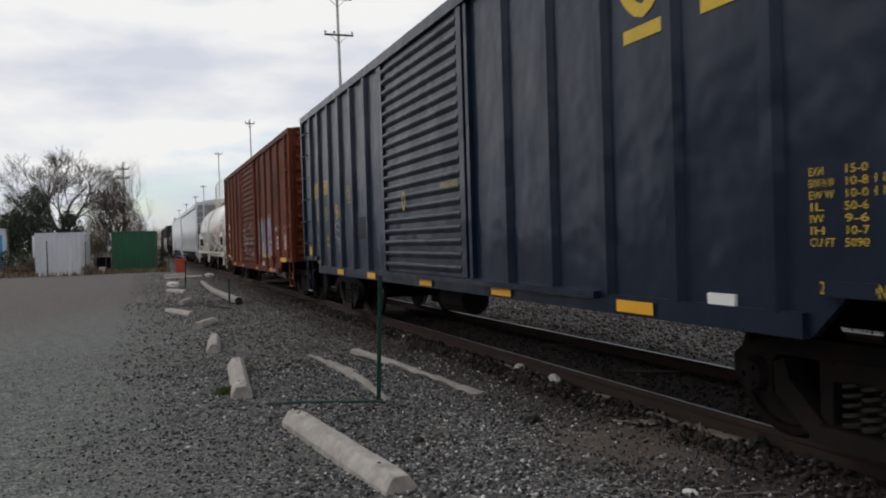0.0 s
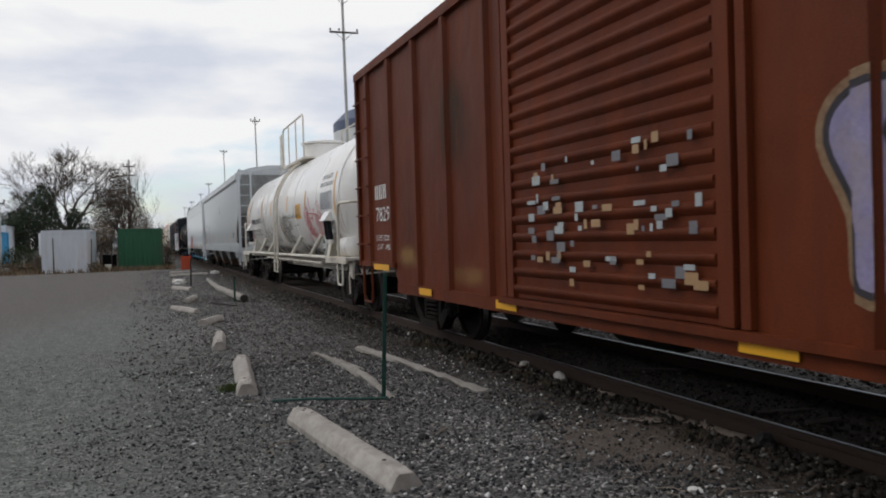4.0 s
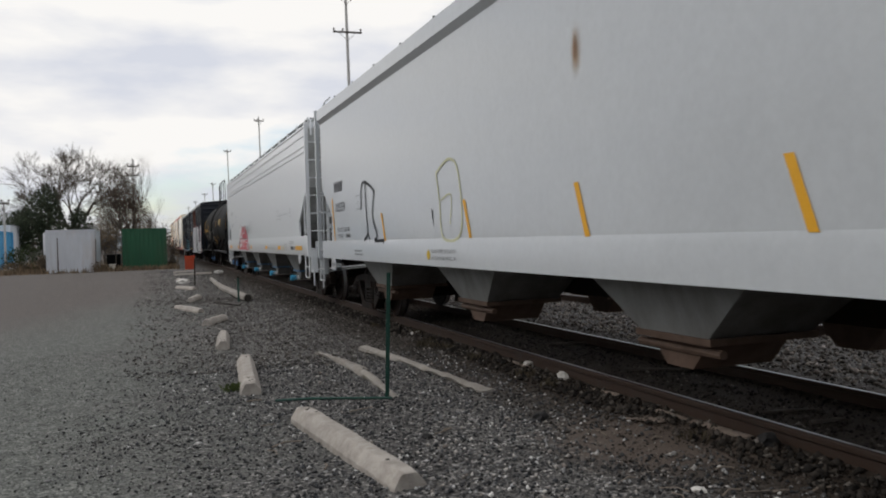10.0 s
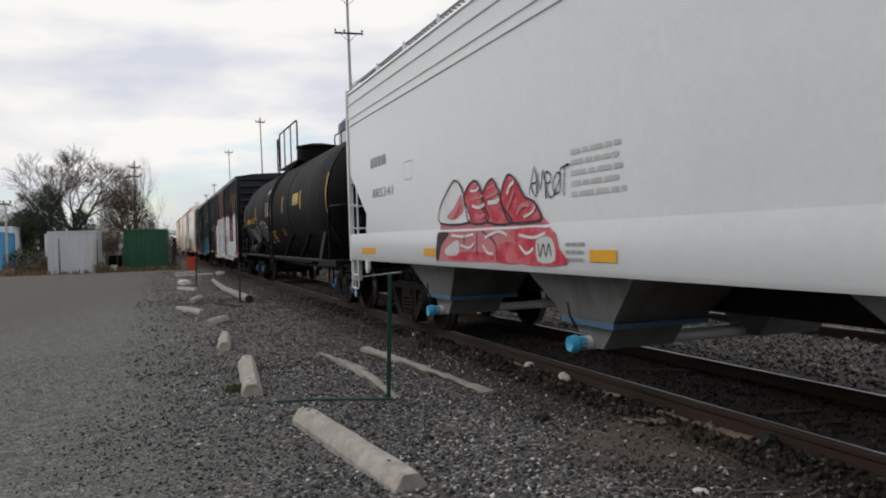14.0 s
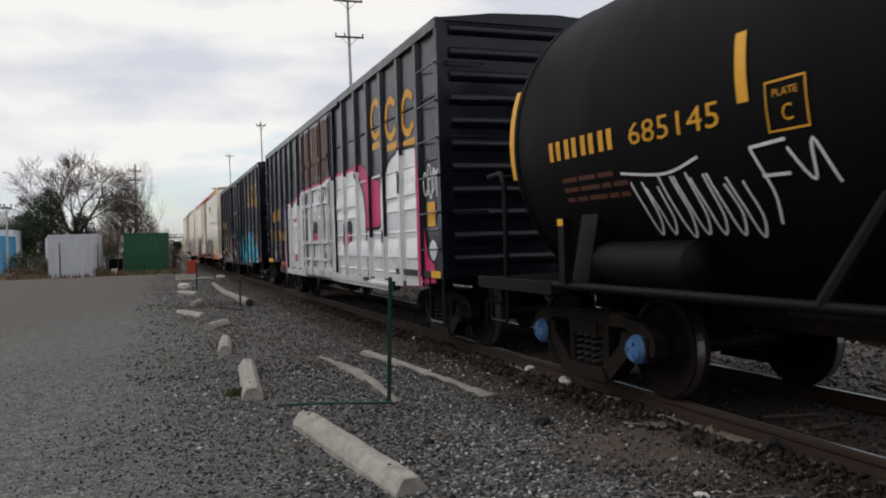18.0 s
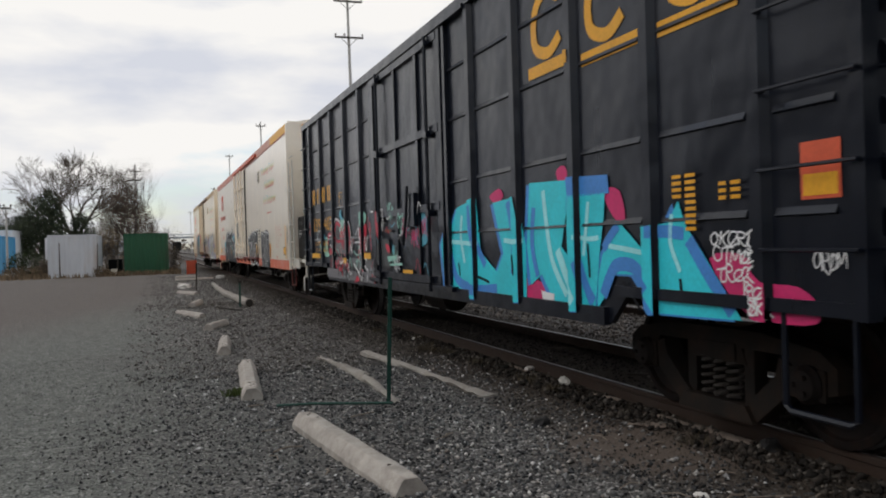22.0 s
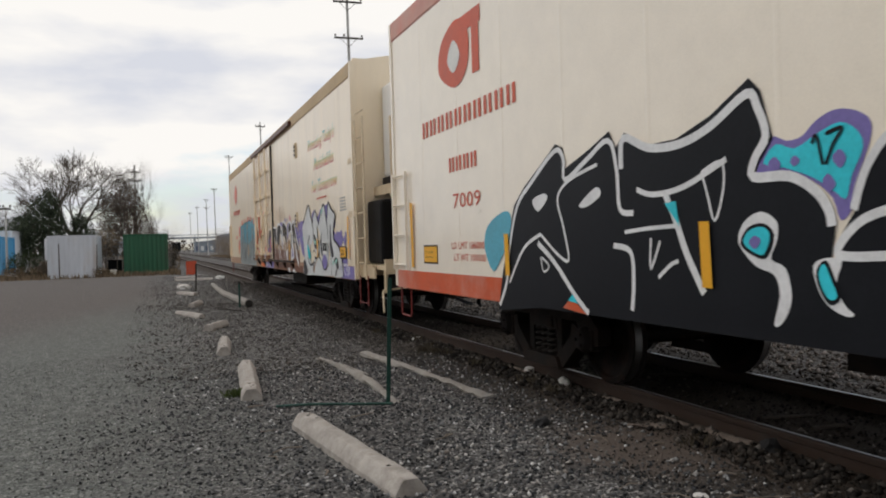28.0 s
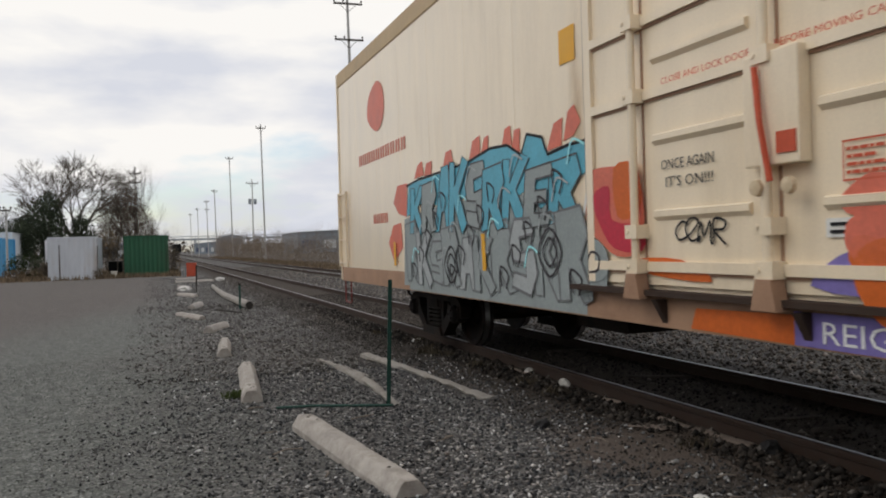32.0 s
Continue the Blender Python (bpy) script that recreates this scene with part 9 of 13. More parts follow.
spray(r1, rs, "spray_white", 4, [(-4.26, 0.96), (-4.35, 0.86), (-4.69, 0.94), (-4.77, 0.82), (-4.99, 0.85), (-5.02, 0.95)], 0.045)
spray(r1, rs, "spray_white", 4, [(-3.74, 1.32), (-3.82, 1.09)], 0.04)
spray(r1, rs, "spray_pewter", 5, [(-3.43, 1.44), (-3.65, 1.47), (-3.80, 1.38), (-3.63, 1.31)])
spray(r1, rs, "spray_tan", 5, [(-4.70, 1.49), (-4.83, 1.46), (-4.83, 1.22), (-4.72, 1.23)])
spray(r1, rs, "spray_dull", 2, [(-5.03, 1.67), (-5.52, 1.64), (-5.31, 1.53), (-5.42, 1.45), (-5.29, 1.35)], 0.03)
spray(r1, rs, "yellow_tape", 3, [(-7.75, 1.53), (-7.87, 1.52), (-7.93, 1.29), (-7.87, 1.13), (-7.77, 1.12), (-7.76, 1.35)])
spray(r1, rs, "spray_dull", 2, [(-7.59, 1.52), (-7.75, 1.49), (-7.78, 1.31), (-7.68, 1.29)])
# large piece over the trailing half
spray(r1, rs, "spray_violet", 0, [(3.96, 1.77), (3.84, 2.00), (3.71, 1.97), (3.60, 1.98), (3.50, 2.05), (3.37, 2.09), (3.23, 2.06), (3.15, 1.99), (3.17, 1.87), (3.26, 1.68), (3.28, 1.56), (3.35, 1.51), (3.40, 1.63), (3.53, 1.73), (3.73, 1.79)])
spray(r1, rs, "spray_cyan", 1, [(3.89, 1.86), (3.79, 1.96), (3.65, 1.92), (3.49, 1.98), (3.34, 2.02), (3.23, 1.96), (3.20, 1.87), (3.27, 1.74), (3.31, 1.62), (3.38, 1.66), (3.53, 1.75), (3.73, 1.82)])
spray(r1, rs, "spray_violet", 2, [(3.85, 1.85), (3.80, 1.89), (3.75, 1.84), (3.80, 1.80)])
spray(r1, rs, "spray_violet", 2, [(3.68, 1.85), (3.65, 1.88), (3.61, 1.85), (3.65, 1.82)])
spray(r1, rs, "spray_violet", 2, [(3.46, 1.71), (3.42, 1.76), (3.37, 1.70), (3.42, 1.66)])
spray(r1, rs, "spray_violet", 2, [(3.39, 1.84), (3.34, 1.88), (3.30, 1.83), (3.34, 1.78)])
spray(r1, rs, "spray_black", 3, [(3.52, 1.93), (3.49, 1.97), (3.45, 1.81)], .02)
spray(r1, rs, "spray_black", 3, [(3.43, 1.97), (3.32, 1.99), (3.38, 1.91), (3.43, 1.81)], .02)
spray(r1, rs, "spray_sky", 1, [(8.04, 1.37), (7.95, 1.61), (7.57, 1.74), (7.37, 1.71), (7.39, 1.48), (7.61, 1.28), (7.83, 1.13)])
spray(r1, rs, "spray_black", 2, [(7.71, 0.73), (7.58, 1.14), (7.42, 1.45), (7.28, 1.79), (7.04, 1.96), (6.68, 2.14), (6.40, 2.29), (6.27, 2.24), (6.23, 2.06), (5.88, 2.16), (5.53, 2.28), (5.44, 2.14), (5.32, 2.24), (5.02, 2.11), (4.70, 2.11), (4.35, 2.21), (3.99, 2.38), (3.90, 2.29), (3.85, 2.13), (3.81, 2.00), (3.93, 1.86), (3.98, 1.77), (3.69, 1.78), (3.51, 1.71), (3.40, 1.59), (3.38, 1.48), (3.41, 1.30), (3.36, 1.12), (3.29, 0.98), (3.28, 0.94), (4.18, 0.89), (5.77, 0.85), (6.76, 0.82)], 0, False)
spray(r1, rs, "spray_white", 3, [(7.67, 0.79), (7.49, 1.03), (7.40, 1.37), (7.20, 1.78), (6.86, 2.00), (6.41, 2.23), (6.26, 2.15), (6.24, 1.96), (5.88, 2.09), (5.54, 2.21), (5.43, 1.97), (5.40, 1.67), (5.22, 1.63)], .045)
spray(r1, rs, "spray_white", 3, [(5.37, 1.97), (5.33, 2.20), (5.02, 2.09), (4.67, 2.07), (4.35, 2.14), (4.01, 2.29), (3.92, 2.19), (3.86, 2.02), (3.95, 1.90), (3.97, 1.79), (3.69, 1.77), (3.51, 1.68), (3.42, 1.57), (3.40, 1.48)], .06)
spray(r1, rs, "spray_white", 3, [(6.72, 1.50), (6.41, 1.32), (6.21, 1.27), (6.29, 1.56), (6.38, 1.81), (6.17, 1.95), (5.71, 2.04)], .03)
spray(r1, rs, "spray_white", 3, [(5.17, 1.80), (4.97, 1.75), (4.62, 1.78), (4.20, 1.92)], .04)
spray(r1, rs, "spray_white", 3, [(4.84, 1.76), (4.72, 1.56), (4.61, 1.33), (4.44, 1.07)], .06)
spray(r1, rs, "spray_white", 3, [(5.50, 1.39), (5.27, 1.34), (5.24, 1.11), (5.27, 0.90)], .045)
spray(r1, rs, "spray_white", 3, [(7.42, 1.03), (7.08, 1.37), (6.72, 1.50)], .035)
spray(r1, rs, "spray_white", 3, [(6.78, 1.42), (6.46, 1.24), (6.13, 0.98), (5.90, 0.83)], .05)
spray(r1, rs, "spray_white", 3, [(5.34, 1.49), (5.05, 1.51), (4.72, 1.52)], .03)
spray(r1, rs, "spray_white", 3, [(4.93, 1.16), (4.79, 1.25), (4.70, 1.28)], .03)
spray(r1, rs, "spray_white", 3, [(5.01, 1.44), (5.02, 1.22), (4.90, 1.42)], .025)
spray(r1, rs, "spray_white", 3, [(4.11, 1.40), (4.06, 1.52), (3.92, 1.58), (3.79, 1.52), (3.79, 1.41), (3.84, 1.30), (3.73, 1.25), (3.69, 1.08), (3.76, 0.94), (3.83, 0.92), (3.78, 1.09), (3.82, 1.21), (3.97, 1.26)])
spray(r1, rs, "spray_black", 4, [(4.09, 1.39), (4.02, 1.49), (3.89, 1.51), (3.81, 1.44), (3.87, 1.31), (3.98, 1.32)])
spray(r1, rs, "spray_cyan", 5, [(4.06, 1.40), (4.01, 1.47), (3.90, 1.49), (3.84, 1.44), (3.89, 1.33), (3.97, 1.34)])
spray(r1, rs, "spray_violet", 6, [(4.01, 1.40), (3.96, 1.44), (3.91, 1.41), (3.96, 1.36)])
spray(r1, rs, "spray_white", 3, [(3.53, 1.27), (3.45, 1.31), (3.34, 1.30), (3.38, 1.18), (3.33, 1.07), (3.27, 1.02), (3.33, 1.01), (3.44, 1.06), (3.51, 1.16)])
spray(r1, rs, "spray_black", 4, [(3.51, 1.24), (3.44, 1.30), (3.38, 1.19), (3.35, 1.10), (3.42, 1.06), (3.49, 1.14)])
spray(r1, rs, "spray_cyan", 5, [(3.49, 1.23), (3.45, 1.28), (3.40, 1.18), (3.37, 1.11), (3.42, 1.09), (3.47, 1.15)])
spray(r1, rs, "spray_white", 3, [(4.44, 1.86), (4.25, 1.91), (4.23, 1.75), (4.32, 1.54), (4.39, 1.73), (4.44, 1.86)], .02)
spray(r1, rs, "spray_white", 3, [(6.87, 1.82), (6.64, 1.87), (6.57, 1.82), (6.76, 1.71)])
spray(r1, rs, "spray_white", 3, [(6.01, 1.73), (5.74, 1.86), (5.67, 1.79), (5.89, 1.71)])
spray(r1, rs, "spray_cyan", 4, [(4.84, 1.68), (4.71, 1.69), (4.68, 1.52)], 0, False)
spray(r1, rs, "spray_white", 3, [(6.71, 1.29), (6.57, 1.21), (6.68, 1.16), (6.73, 1.29)], .02)
spray(r1, rs, "sill_orange", 4, [(6.33, 0.85), (6.18, 0.95), (5.93, 0.82)], 0, False)
spray(r1, rs, "spray_cyan", 5, [(6.23, 0.92), (6.15, 0.98), (6.06, 0.90)], 0, False)
spray(r1, rs, "spray_violet", 0, [(2.79, 1.78), (2.70, 1.92), (2.46, 1.91), (2.35, 1.77), (2.41, 1.65), (2.62, 1.70)])
spray(r1, rs, "spray_sky", 1, [(2.74, 1.80), (2.66, 1.89), (2.48, 1.88), (2.39, 1.78), (2.44, 1.68), (2.59, 1.72)])
spray(r1, rs, "spray_sky", 1, [(2.74, 1.24), (2.47, 1.21), (2.43, 1.12), (2.72, 1.10)])
spray(r1, rs, "spray_black", 2, [(3.37, 1.23), (3.39, 1.37), (3.25, 1.56), (3.19, 1.79), (3.01, 1.97), (2.89, 1.93), (2.70, 1.75), (2.47, 1.71), (2.41, 1.53), (2.33, 1.29), (2.40, 1.22), (2.69, 1.23), (2.66, 1.03), (2.61, 0.91), (3.71, 0.85), (3.60, 0.98)], 0, False)
spray(r1, rs, "spray_white", 3, [(3.26, 1.56), (3.17, 1.78), (2.99, 1.93), (2.72, 1.75), (2.50, 1.69), (2.44, 1.51), (2.38, 1.28), (2.58, 1.28), (2.84, 1.33), (3.30, 1.32), (3.36, 1.37), (3.20, 1.51), (2.95, 1.56), (2.75, 1.50), (2.80, 1.37)], .05)
spray(r1, rs, "spray_white", 3, [(2.84, 1.33), (2.73, 1.11), (2.68, 0.99), (2.64, 0.90)], .05)
spray(r1, rs, "spray_white", 3, [(2.94, 1.44), (2.88, 1.37), (2.89, 1.31), (2.94, 1.44)], .03)
spray(r1, rl, "letter_black", 1, [(2.18, 2.25), (2.09, 2.22), (2.08, 1.93), (2.14, 1.95)], 0, False)
paint("graffiti", [rect(2.35, 7.3, 0.82, 0.98)], "spray_black", r1, rl, 0)
for z, y in ((3.55, -5.55), (1.7, -5.5)):
    g = Geo()
    g.box(-W - 0.03, -W, y - 0.13, y + 0.1, z, z + 0.36)
    v = part("vent_plate", g, MAT["white_frame"], r1)
    for k in range(3):
        g = Geo()
        g.box(-W - 0.045, -W - 0.03, y - 0.05, y + 0.05, z + 0.05 + k * 0.1, z + 0.1 + k * 0.1)
        part("vent_hole", g, MAT["spray_black"], v)
paint("graffiti", scribble(rnd, -10.9, 1.5, 0.4, 0.25, 7, 0.012), "letter_gray", r1, rs, 1)
g = Geo()
g.box(-1.26, 1.26, -11.30 - 0.06, -11.30 - 0.02, 4.3, 4.62)
part("warning_board", g, MAT["yellow_tape"], r1, "amber notice board under the roof")
g = Geo()
g.box(-W - 0.016, -W, -11.3, -8.4, 4.42, 4.64)
part("yellow_band", g, MAT["yellow_tape"], r1, "faded amber eave panel")

for k, (m, y, z, wy, wz) in enumerate((("stain_ochre", 2.6, 2.2, 0.3, 1.0), ("stain_rust", 2.4, 1.3, 0.25, 0.4), ("stain_ochre", -5.0, 1.3, 0.8, 0.25))):
    stain(r1, rs, m, y, z, wy, wz, k + 20)
rnd = random.Random(77)
tag(r1, Side(1.453), "spray_white", 0.012, spikes(rnd, -11.5, 1.72, 0.42, 0.14, 9, 0.4) + [[(-11.5, 1.7), (-11.7, 1.67), (-11.95, 1.72)]], 1)
tag(r1, Side(1.453), "spray_dull", 0.01, spikes(rnd, -11.6, 1.98, 0.5, 0.1, 7, 0.3), 1)
r2, rs, rl = reefer_car("refrigerator_car", 183.53, "weathered tan refrigerator car covered in graffiti", MAT["tan_reefer"], MAT["tan_frame"], MAT["tan_sill"], MAT["tan_band"], 11.45, 4.64, (-1.65, 2.38), (-8.1, 8.05))
slogan(r2, rs, -7.3, 3.55)
lines(1, -8.2, 2.42, 0.08, 1.05, "letter_red", r2, rs)
lines(5, -10.38, 2.08, 0.28, 0.55, "letter_faint", r2, rs)
spray(r2, rl, "spray_violet", 1, [(-10.0, 1.06), (-10.4, 0.9), (-10.35, 0.83), (-11.42, 0.83), (-11.42, 1.06)], 0, False)
paint("placard", [rect(-10.82, -10.33, 1.20, 1.43)], "letter_black", r2, rs, 6)
paint("placard", [rect(-10.80, -10.35, 1.22, 1.41)], "yellow_tape", r2, rs, 7)
text("THIS CAR", -10.45, 1.33, 0.04, 0.2, "letter_black", r2, Side(W + 0.024))
text("EXCESS HEIGHT", -10.38, 1.26, 0.04, 0.36, "letter_black", r2, Side(W + 0.024))
for y, za, zb in ((-11.05, 1.2, 1.97), (-8.2, 1.2, 1.6), (-4.55, 1.1, 1.52), (4.6, 1.15, 1.55), (7.9, 1.15, 1.5)):
    paint("reflector", [[(y - 0.06, za), (y + 0.04, za), (y + 0.06, zb), (y - 0.04, zb)]], "yellow_tape", r2, rs, 9, "amber reflective strip")
rnd = random.Random(52)
# violet ground with grey letters
spray(r2, rs, "spray_violet", 0, [(-5.81, 1.97), (-6.71, 2.03), (-6.83, 1.73), (-6.50, 1.19), (-6.04, 1.51)])
spray(r2, rs, "spray_violet", 0, [(-7.52, 2.08), (-7.88, 2.24), (-8.19, 2.07), (-8.49, 2.20), (-9.02, 2.27), (-9.33, 2.27), (-9.86, 2.02), (-9.82, 1.79), (-9.16, 1.84), (-8.28, 1.86)])
spray(r2, rs, "spray_violet", 0, [(-9.72, 1.74), (-9.93, 1.67), (-10.19, 1.71), (-10.50, 1.62), (-10.59, 1.55), (-10.39, 1.44), (-10.34, 1.37), (-10.23, 1.26), (-10.07, 1.40), (-9.71, 1.53)])
spray(r2, rs, "spray_violet", 0, [(-10.33, 1.19), (-10.85, 1.20), (-10.84, 0.85), (-10.54, 0.86), (-10.48, 1.06)], 0, False)
spray(r2, rs, "spray_violet", 1, [(-9.98, 1.67), (-10.05, 1.72), (-10.12, 1.66), (-10.05, 1.61)])
spray(r2, rs, "spray_violet", 1, [(-10.30, 1.68), (-10.40, 1.74), (-10.50, 1.67), (-10.40, 1.60)])
spray(r2, rs, "spray_violet", 1, [(-10.58, 1.54), (-10.71, 1.63), (-10.82, 1.54), (-10.70, 1.44)])
spray(r2, rs, "spray_violet", 1, [(-10.72, 1.65), (-10.78, 1.70), (-10.84, 1.65), (-10.78, 1.60)])
spray(r2, rs, "spray_gray", 1, [(-7.62, 0.80), (-7.81, 1.03), (-8.24, 1.22), (-8.53, 1.18), (-8.70, 0.95), (-9.20, 1.03), (-9.43, 1.33), (-9.55, 0.84)], 0, False)
spray(r2, rs, "spray_gray", 2, [(-6.39, 0.82), (-6.57, 1.19), (-6.39, 1.87), (-6.71, 2.03), (-7.01, 2.27), (-7.26, 2.35), (-7.40, 2.14), (-7.63, 1.88), (-7.73, 1.66), (-7.54, 1.54), (-7.15, 1.32), (-7.39, 1.07), (-7.63, 1.05), (-7.82, 1.22), (-7.98, 1.17), (-7.57, 0.94), (-7.62, 0.81)])
spray(r2, rs, "spray_gray", 3, [(-7.62, 1.86), (-7.76, 2.11), (-7.96, 2.20), (-8.19, 2.02), (-8.33, 1.91), (-8.12, 1.82), (-8.21, 1.57), (-8.35, 1.37), (-8.14, 1.22), (-7.83, 1.37), (-7.67, 1.59)])
spray(r2, rs, "spray_gray", 2, [(-8.28, 1.91), (-8.58, 2.12), (-8.90, 2.29), (-9.09, 2.02), (-9.19, 1.76), (-9.26, 1.54), (-9.25, 1.33), (-9.16, 1.02), (-8.96, 0.97), (-8.62, 1.14), (-8.35, 1.37), (-8.46, 1.66), (-8.28, 1.81)])
spray(r2, rs, "spray_gray", 3, [(-9.20, 2.01), (-9.29, 2.21), (-9.37, 2.31), (-9.60, 2.17), (-9.95, 2.05), (-9.85, 1.91), (-9.75, 1.72), (-9.77, 1.56), (-10.07, 1.48), (-10.34, 1.33), (-10.48, 1.09), (-10.54, 0.87), (-9.55, 0.85), (-9.46, 1.20), (-9.33, 1.45), (-9.23, 1.75)])
spray(r2, rs, "spray_dark", 4, [(-6.48, 1.96), (-6.87, 2.19), (-7.26, 2.37), (-7.42, 2.14), (-7.68, 1.88), (-7.75, 1.66)], .045)
spray(r2, rs, "spray_dark", 4, [(-7.65, 1.96), (-7.96, 2.22), (-8.19, 2.03), (-8.34, 1.92)], .04)
spray(r2, rs, "spray_dark", 4, [(-8.12, 1.82), (-8.26, 1.57), (-8.37, 1.37), (-8.16, 1.21), (-7.81, 1.19)], .035)
spray(r2, rs, "spray_dark", 4, [(-8.33, 1.93), (-8.63, 2.16), (-8.91, 2.30), (-9.10, 2.02), (-9.22, 1.78), (-9.26, 1.58)], .045)
spray(r2, rs, "spray_dark", 5, [(-9.23, 2.01), (-9.31, 2.23), (-9.39, 2.31), (-9.64, 2.17), (-9.95, 2.05), (-9.84, 1.87), (-9.74, 1.68), (-9.81, 1.55), (-10.10, 1.47), (-10.35, 1.32), (-10.49, 1.09), (-10.55, 0.86)], .05)
spray(r2, rs, "spray_dark", 4, [(-9.25, 1.45), (-9.43, 1.29), (-9.49, 1.12), (-9.48, 0.85)], .02)
spray(r2, rs, "spray_dark", 4, [(-8.29, 1.22), (-8.53, 1.13), (-8.61, 1.00), (-8.68, 0.86)], .02)
spray(r2, rs, "spray_dark", 4, [(-7.56, 0.81), (-7.57, 0.97), (-7.87, 1.14), (-7.93, 1.30), (-7.77, 1.35), (-7.53, 1.29)], .02)
spray(r2, rs, "spray_dark", 4, [(-9.45, 1.82), (-9.52, 1.85), (-9.58, 1.53), (-9.73, 1.28), (-9.60, 1.20), (-9.43, 1.41)])
spray(r2, rs, "spray_dark", 4, [(-9.73, 1.13), (-9.88, 1.21), (-10.09, 1.18), (-10.14, 1.00), (-10.00, 1.01), (-9.85, 1.10)])
spray(r2, rs, "spray_dark", 4, [(-9.81, 0.85), (-9.95, 0.99), (-10.03, 1.01), (-9.95, 0.91), (-9.88, 0.85)])
spray(r2, rs, "spray_mint", 5, [(-9.63, 1.13), (-9.73, 1.15), (-9.75, 1.08), (-9.66, 1.06)])
spray(r2, rs, "spray_mint", 5, [(-9.85, 1.15), (-10.03, 1.20), (-10.03, 1.14), (-9.91, 1.09)])
spray(r2, rs, "spray_dark", 4, [(-8.65, 1.74), (-8.48, 1.56), (-8.52, 1.32), (-8.70, 1.21), (-8.63, 1.42), (-8.60, 1.61)])
spray(r2, rs, "spray_violet", 5, [(-8.62, 1.11), (-8.87, 1.27), (-9.11, 1.15), (-9.04, 0.99), (-8.81, 0.97)])
spray(r2, rs, "spray_dark", 6, [(-8.62, 1.11), (-8.79, 0.96), (-9.05, 0.99), (-9.15, 1.11)], .03)
spray(r2, rs, "spray_cyan", 5, [(-7.00, 1.46), (-7.16, 1.43), (-7.36, 1.22), (-7.18, 1.16), (-7.02, 1.32)])
spray(r2, rs, "spray_dark", 4, [(-7.30, 1.68), (-7.07, 1.52), (-7.02, 1.32), (-7.13, 1.09), (-7.39, 1.02), (-7.70, 1.11)], .04)
spray(r2, rs, "spray_dark", 4, [(-7.73, 1.72), (-8.00, 1.62), (-8.13, 1.42), (-7.88, 1.40), (-7.75, 1.56)])
spray(r2, rs, "spray_mint", 5, [(-7.84, 1.58), (-8.01, 1.55), (-7.96, 1.47), (-7.84, 1.50)])
spray(r2, rs, "spray_mint", 6, [(-8.60, 2.12), (-8.77, 2.25), (-8.82, 2.20), (-8.67, 2.09)], 0, False)
spray(r2, rs, "spray_dark", 4, [(-6.46, 1.13), (-6.79, 1.05), (-6.94, 0.85), (-6.50, 0.80)])
spray(r2, rs, "spray_mint", 5, [(-6.42, 1.65), (-6.50, 1.68), (-6.56, 1.62), (-6.47, 1.60)])
paint("stencil_panel", [rect(-9.15, -8.73, 1.28, 1.53)], "letter_white", r2, rs, 7)
paint("stencil_panel", [rect(-8.92, -8.76, 1.34, 1.51), rect(-9.12, -8.95, 1.34, 1.51)], "letter_black", r2, rs, 8)
paint("graffiti", scribble(rnd, -10.45, 0.92, 0.18, 0.6, 6, 0.025), "spray_white", r2, rs, 3)
# brown and white letters beside the door
spray(r2, rs, "spray_brown", 1, [(-1.69, 1.00), (-1.73, 1.60), (-2.26, 1.53), (-3.32, 1.48), (-4.25, 1.41), (-4.81, 1.44), (-5.28, 1.49), (-5.89, 1.36), (-5.88, 1.00), (-4.80, 1.05)], 0, False)
spray(r2, rs, "spray_tan", 2, [(-1.73, 1.60), (-2.26, 1.53), (-2.78, 1.49), (-3.32, 1.48), (-4.27, 1.68), (-4.82, 1.51), (-5.36, 1.55), (-5.59, 1.48), (-5.89, 1.39), (-5.88, 1.28), (-5.27, 1.33), (-4.25, 1.33), (-2.68, 1.37), (-1.78, 1.43)], 0, False)
spray(r2, rs, "spray_umber", 3, [(-1.75, 1.98), (-2.23, 1.97), (-2.27, 1.61), (-2.03, 1.54), (-1.86, 1.76)], 0, False)
spray(r2, rs, "spray_white", 4, [(-1.69, 2.02), (-2.27, 1.99), (-2.32, 1.58), (-2.09, 1.52)], .06, smooth=False)
spray(r2, rs, "spray_white", 4, [(-1.75, 1.93), (-1.92, 1.59), (-2.07, 1.16), (-2.12, 1.03)], .04, smooth=False)
spray(r2, rs, "spray_umber", 3, [(-2.32, 1.61), (-2.39, 1.86), (-2.56, 2.02), (-2.81, 2.05), (-3.05, 2.00), (-3.04, 1.84), (-2.85, 1.78), (-2.73, 1.50)])
spray(r2, rs, "spray_white", 4, [(-2.29, 1.58), (-2.35, 1.86), (-2.53, 2.05), (-2.82, 2.08), (-3.07, 2.02), (-3.13, 1.86)], .06)
spray(r2, rs, "spray_white", 3, [(-2.53, 1.47), (-2.77, 1.23), (-2.90, 1.03)], .06, smooth=False)
spray(r2, rs, "spray_white", 3, [(-2.78, 1.49), (-3.05, 1.18), (-3.17, 1.03)], .05, smooth=False)
spray(r2, rs, "spray_white", 3, [(-3.04, 1.82), (-3.19, 1.96), (-3.35, 1.96), (-3.37, 1.37), (-3.30, 1.36), (-3.17, 1.56)], 0, False)
spray(r2, rs, "spray_umber", 4, [(-3.13, 1.83), (-3.26, 1.92), (-3.30, 1.87), (-3.18, 1.78)])
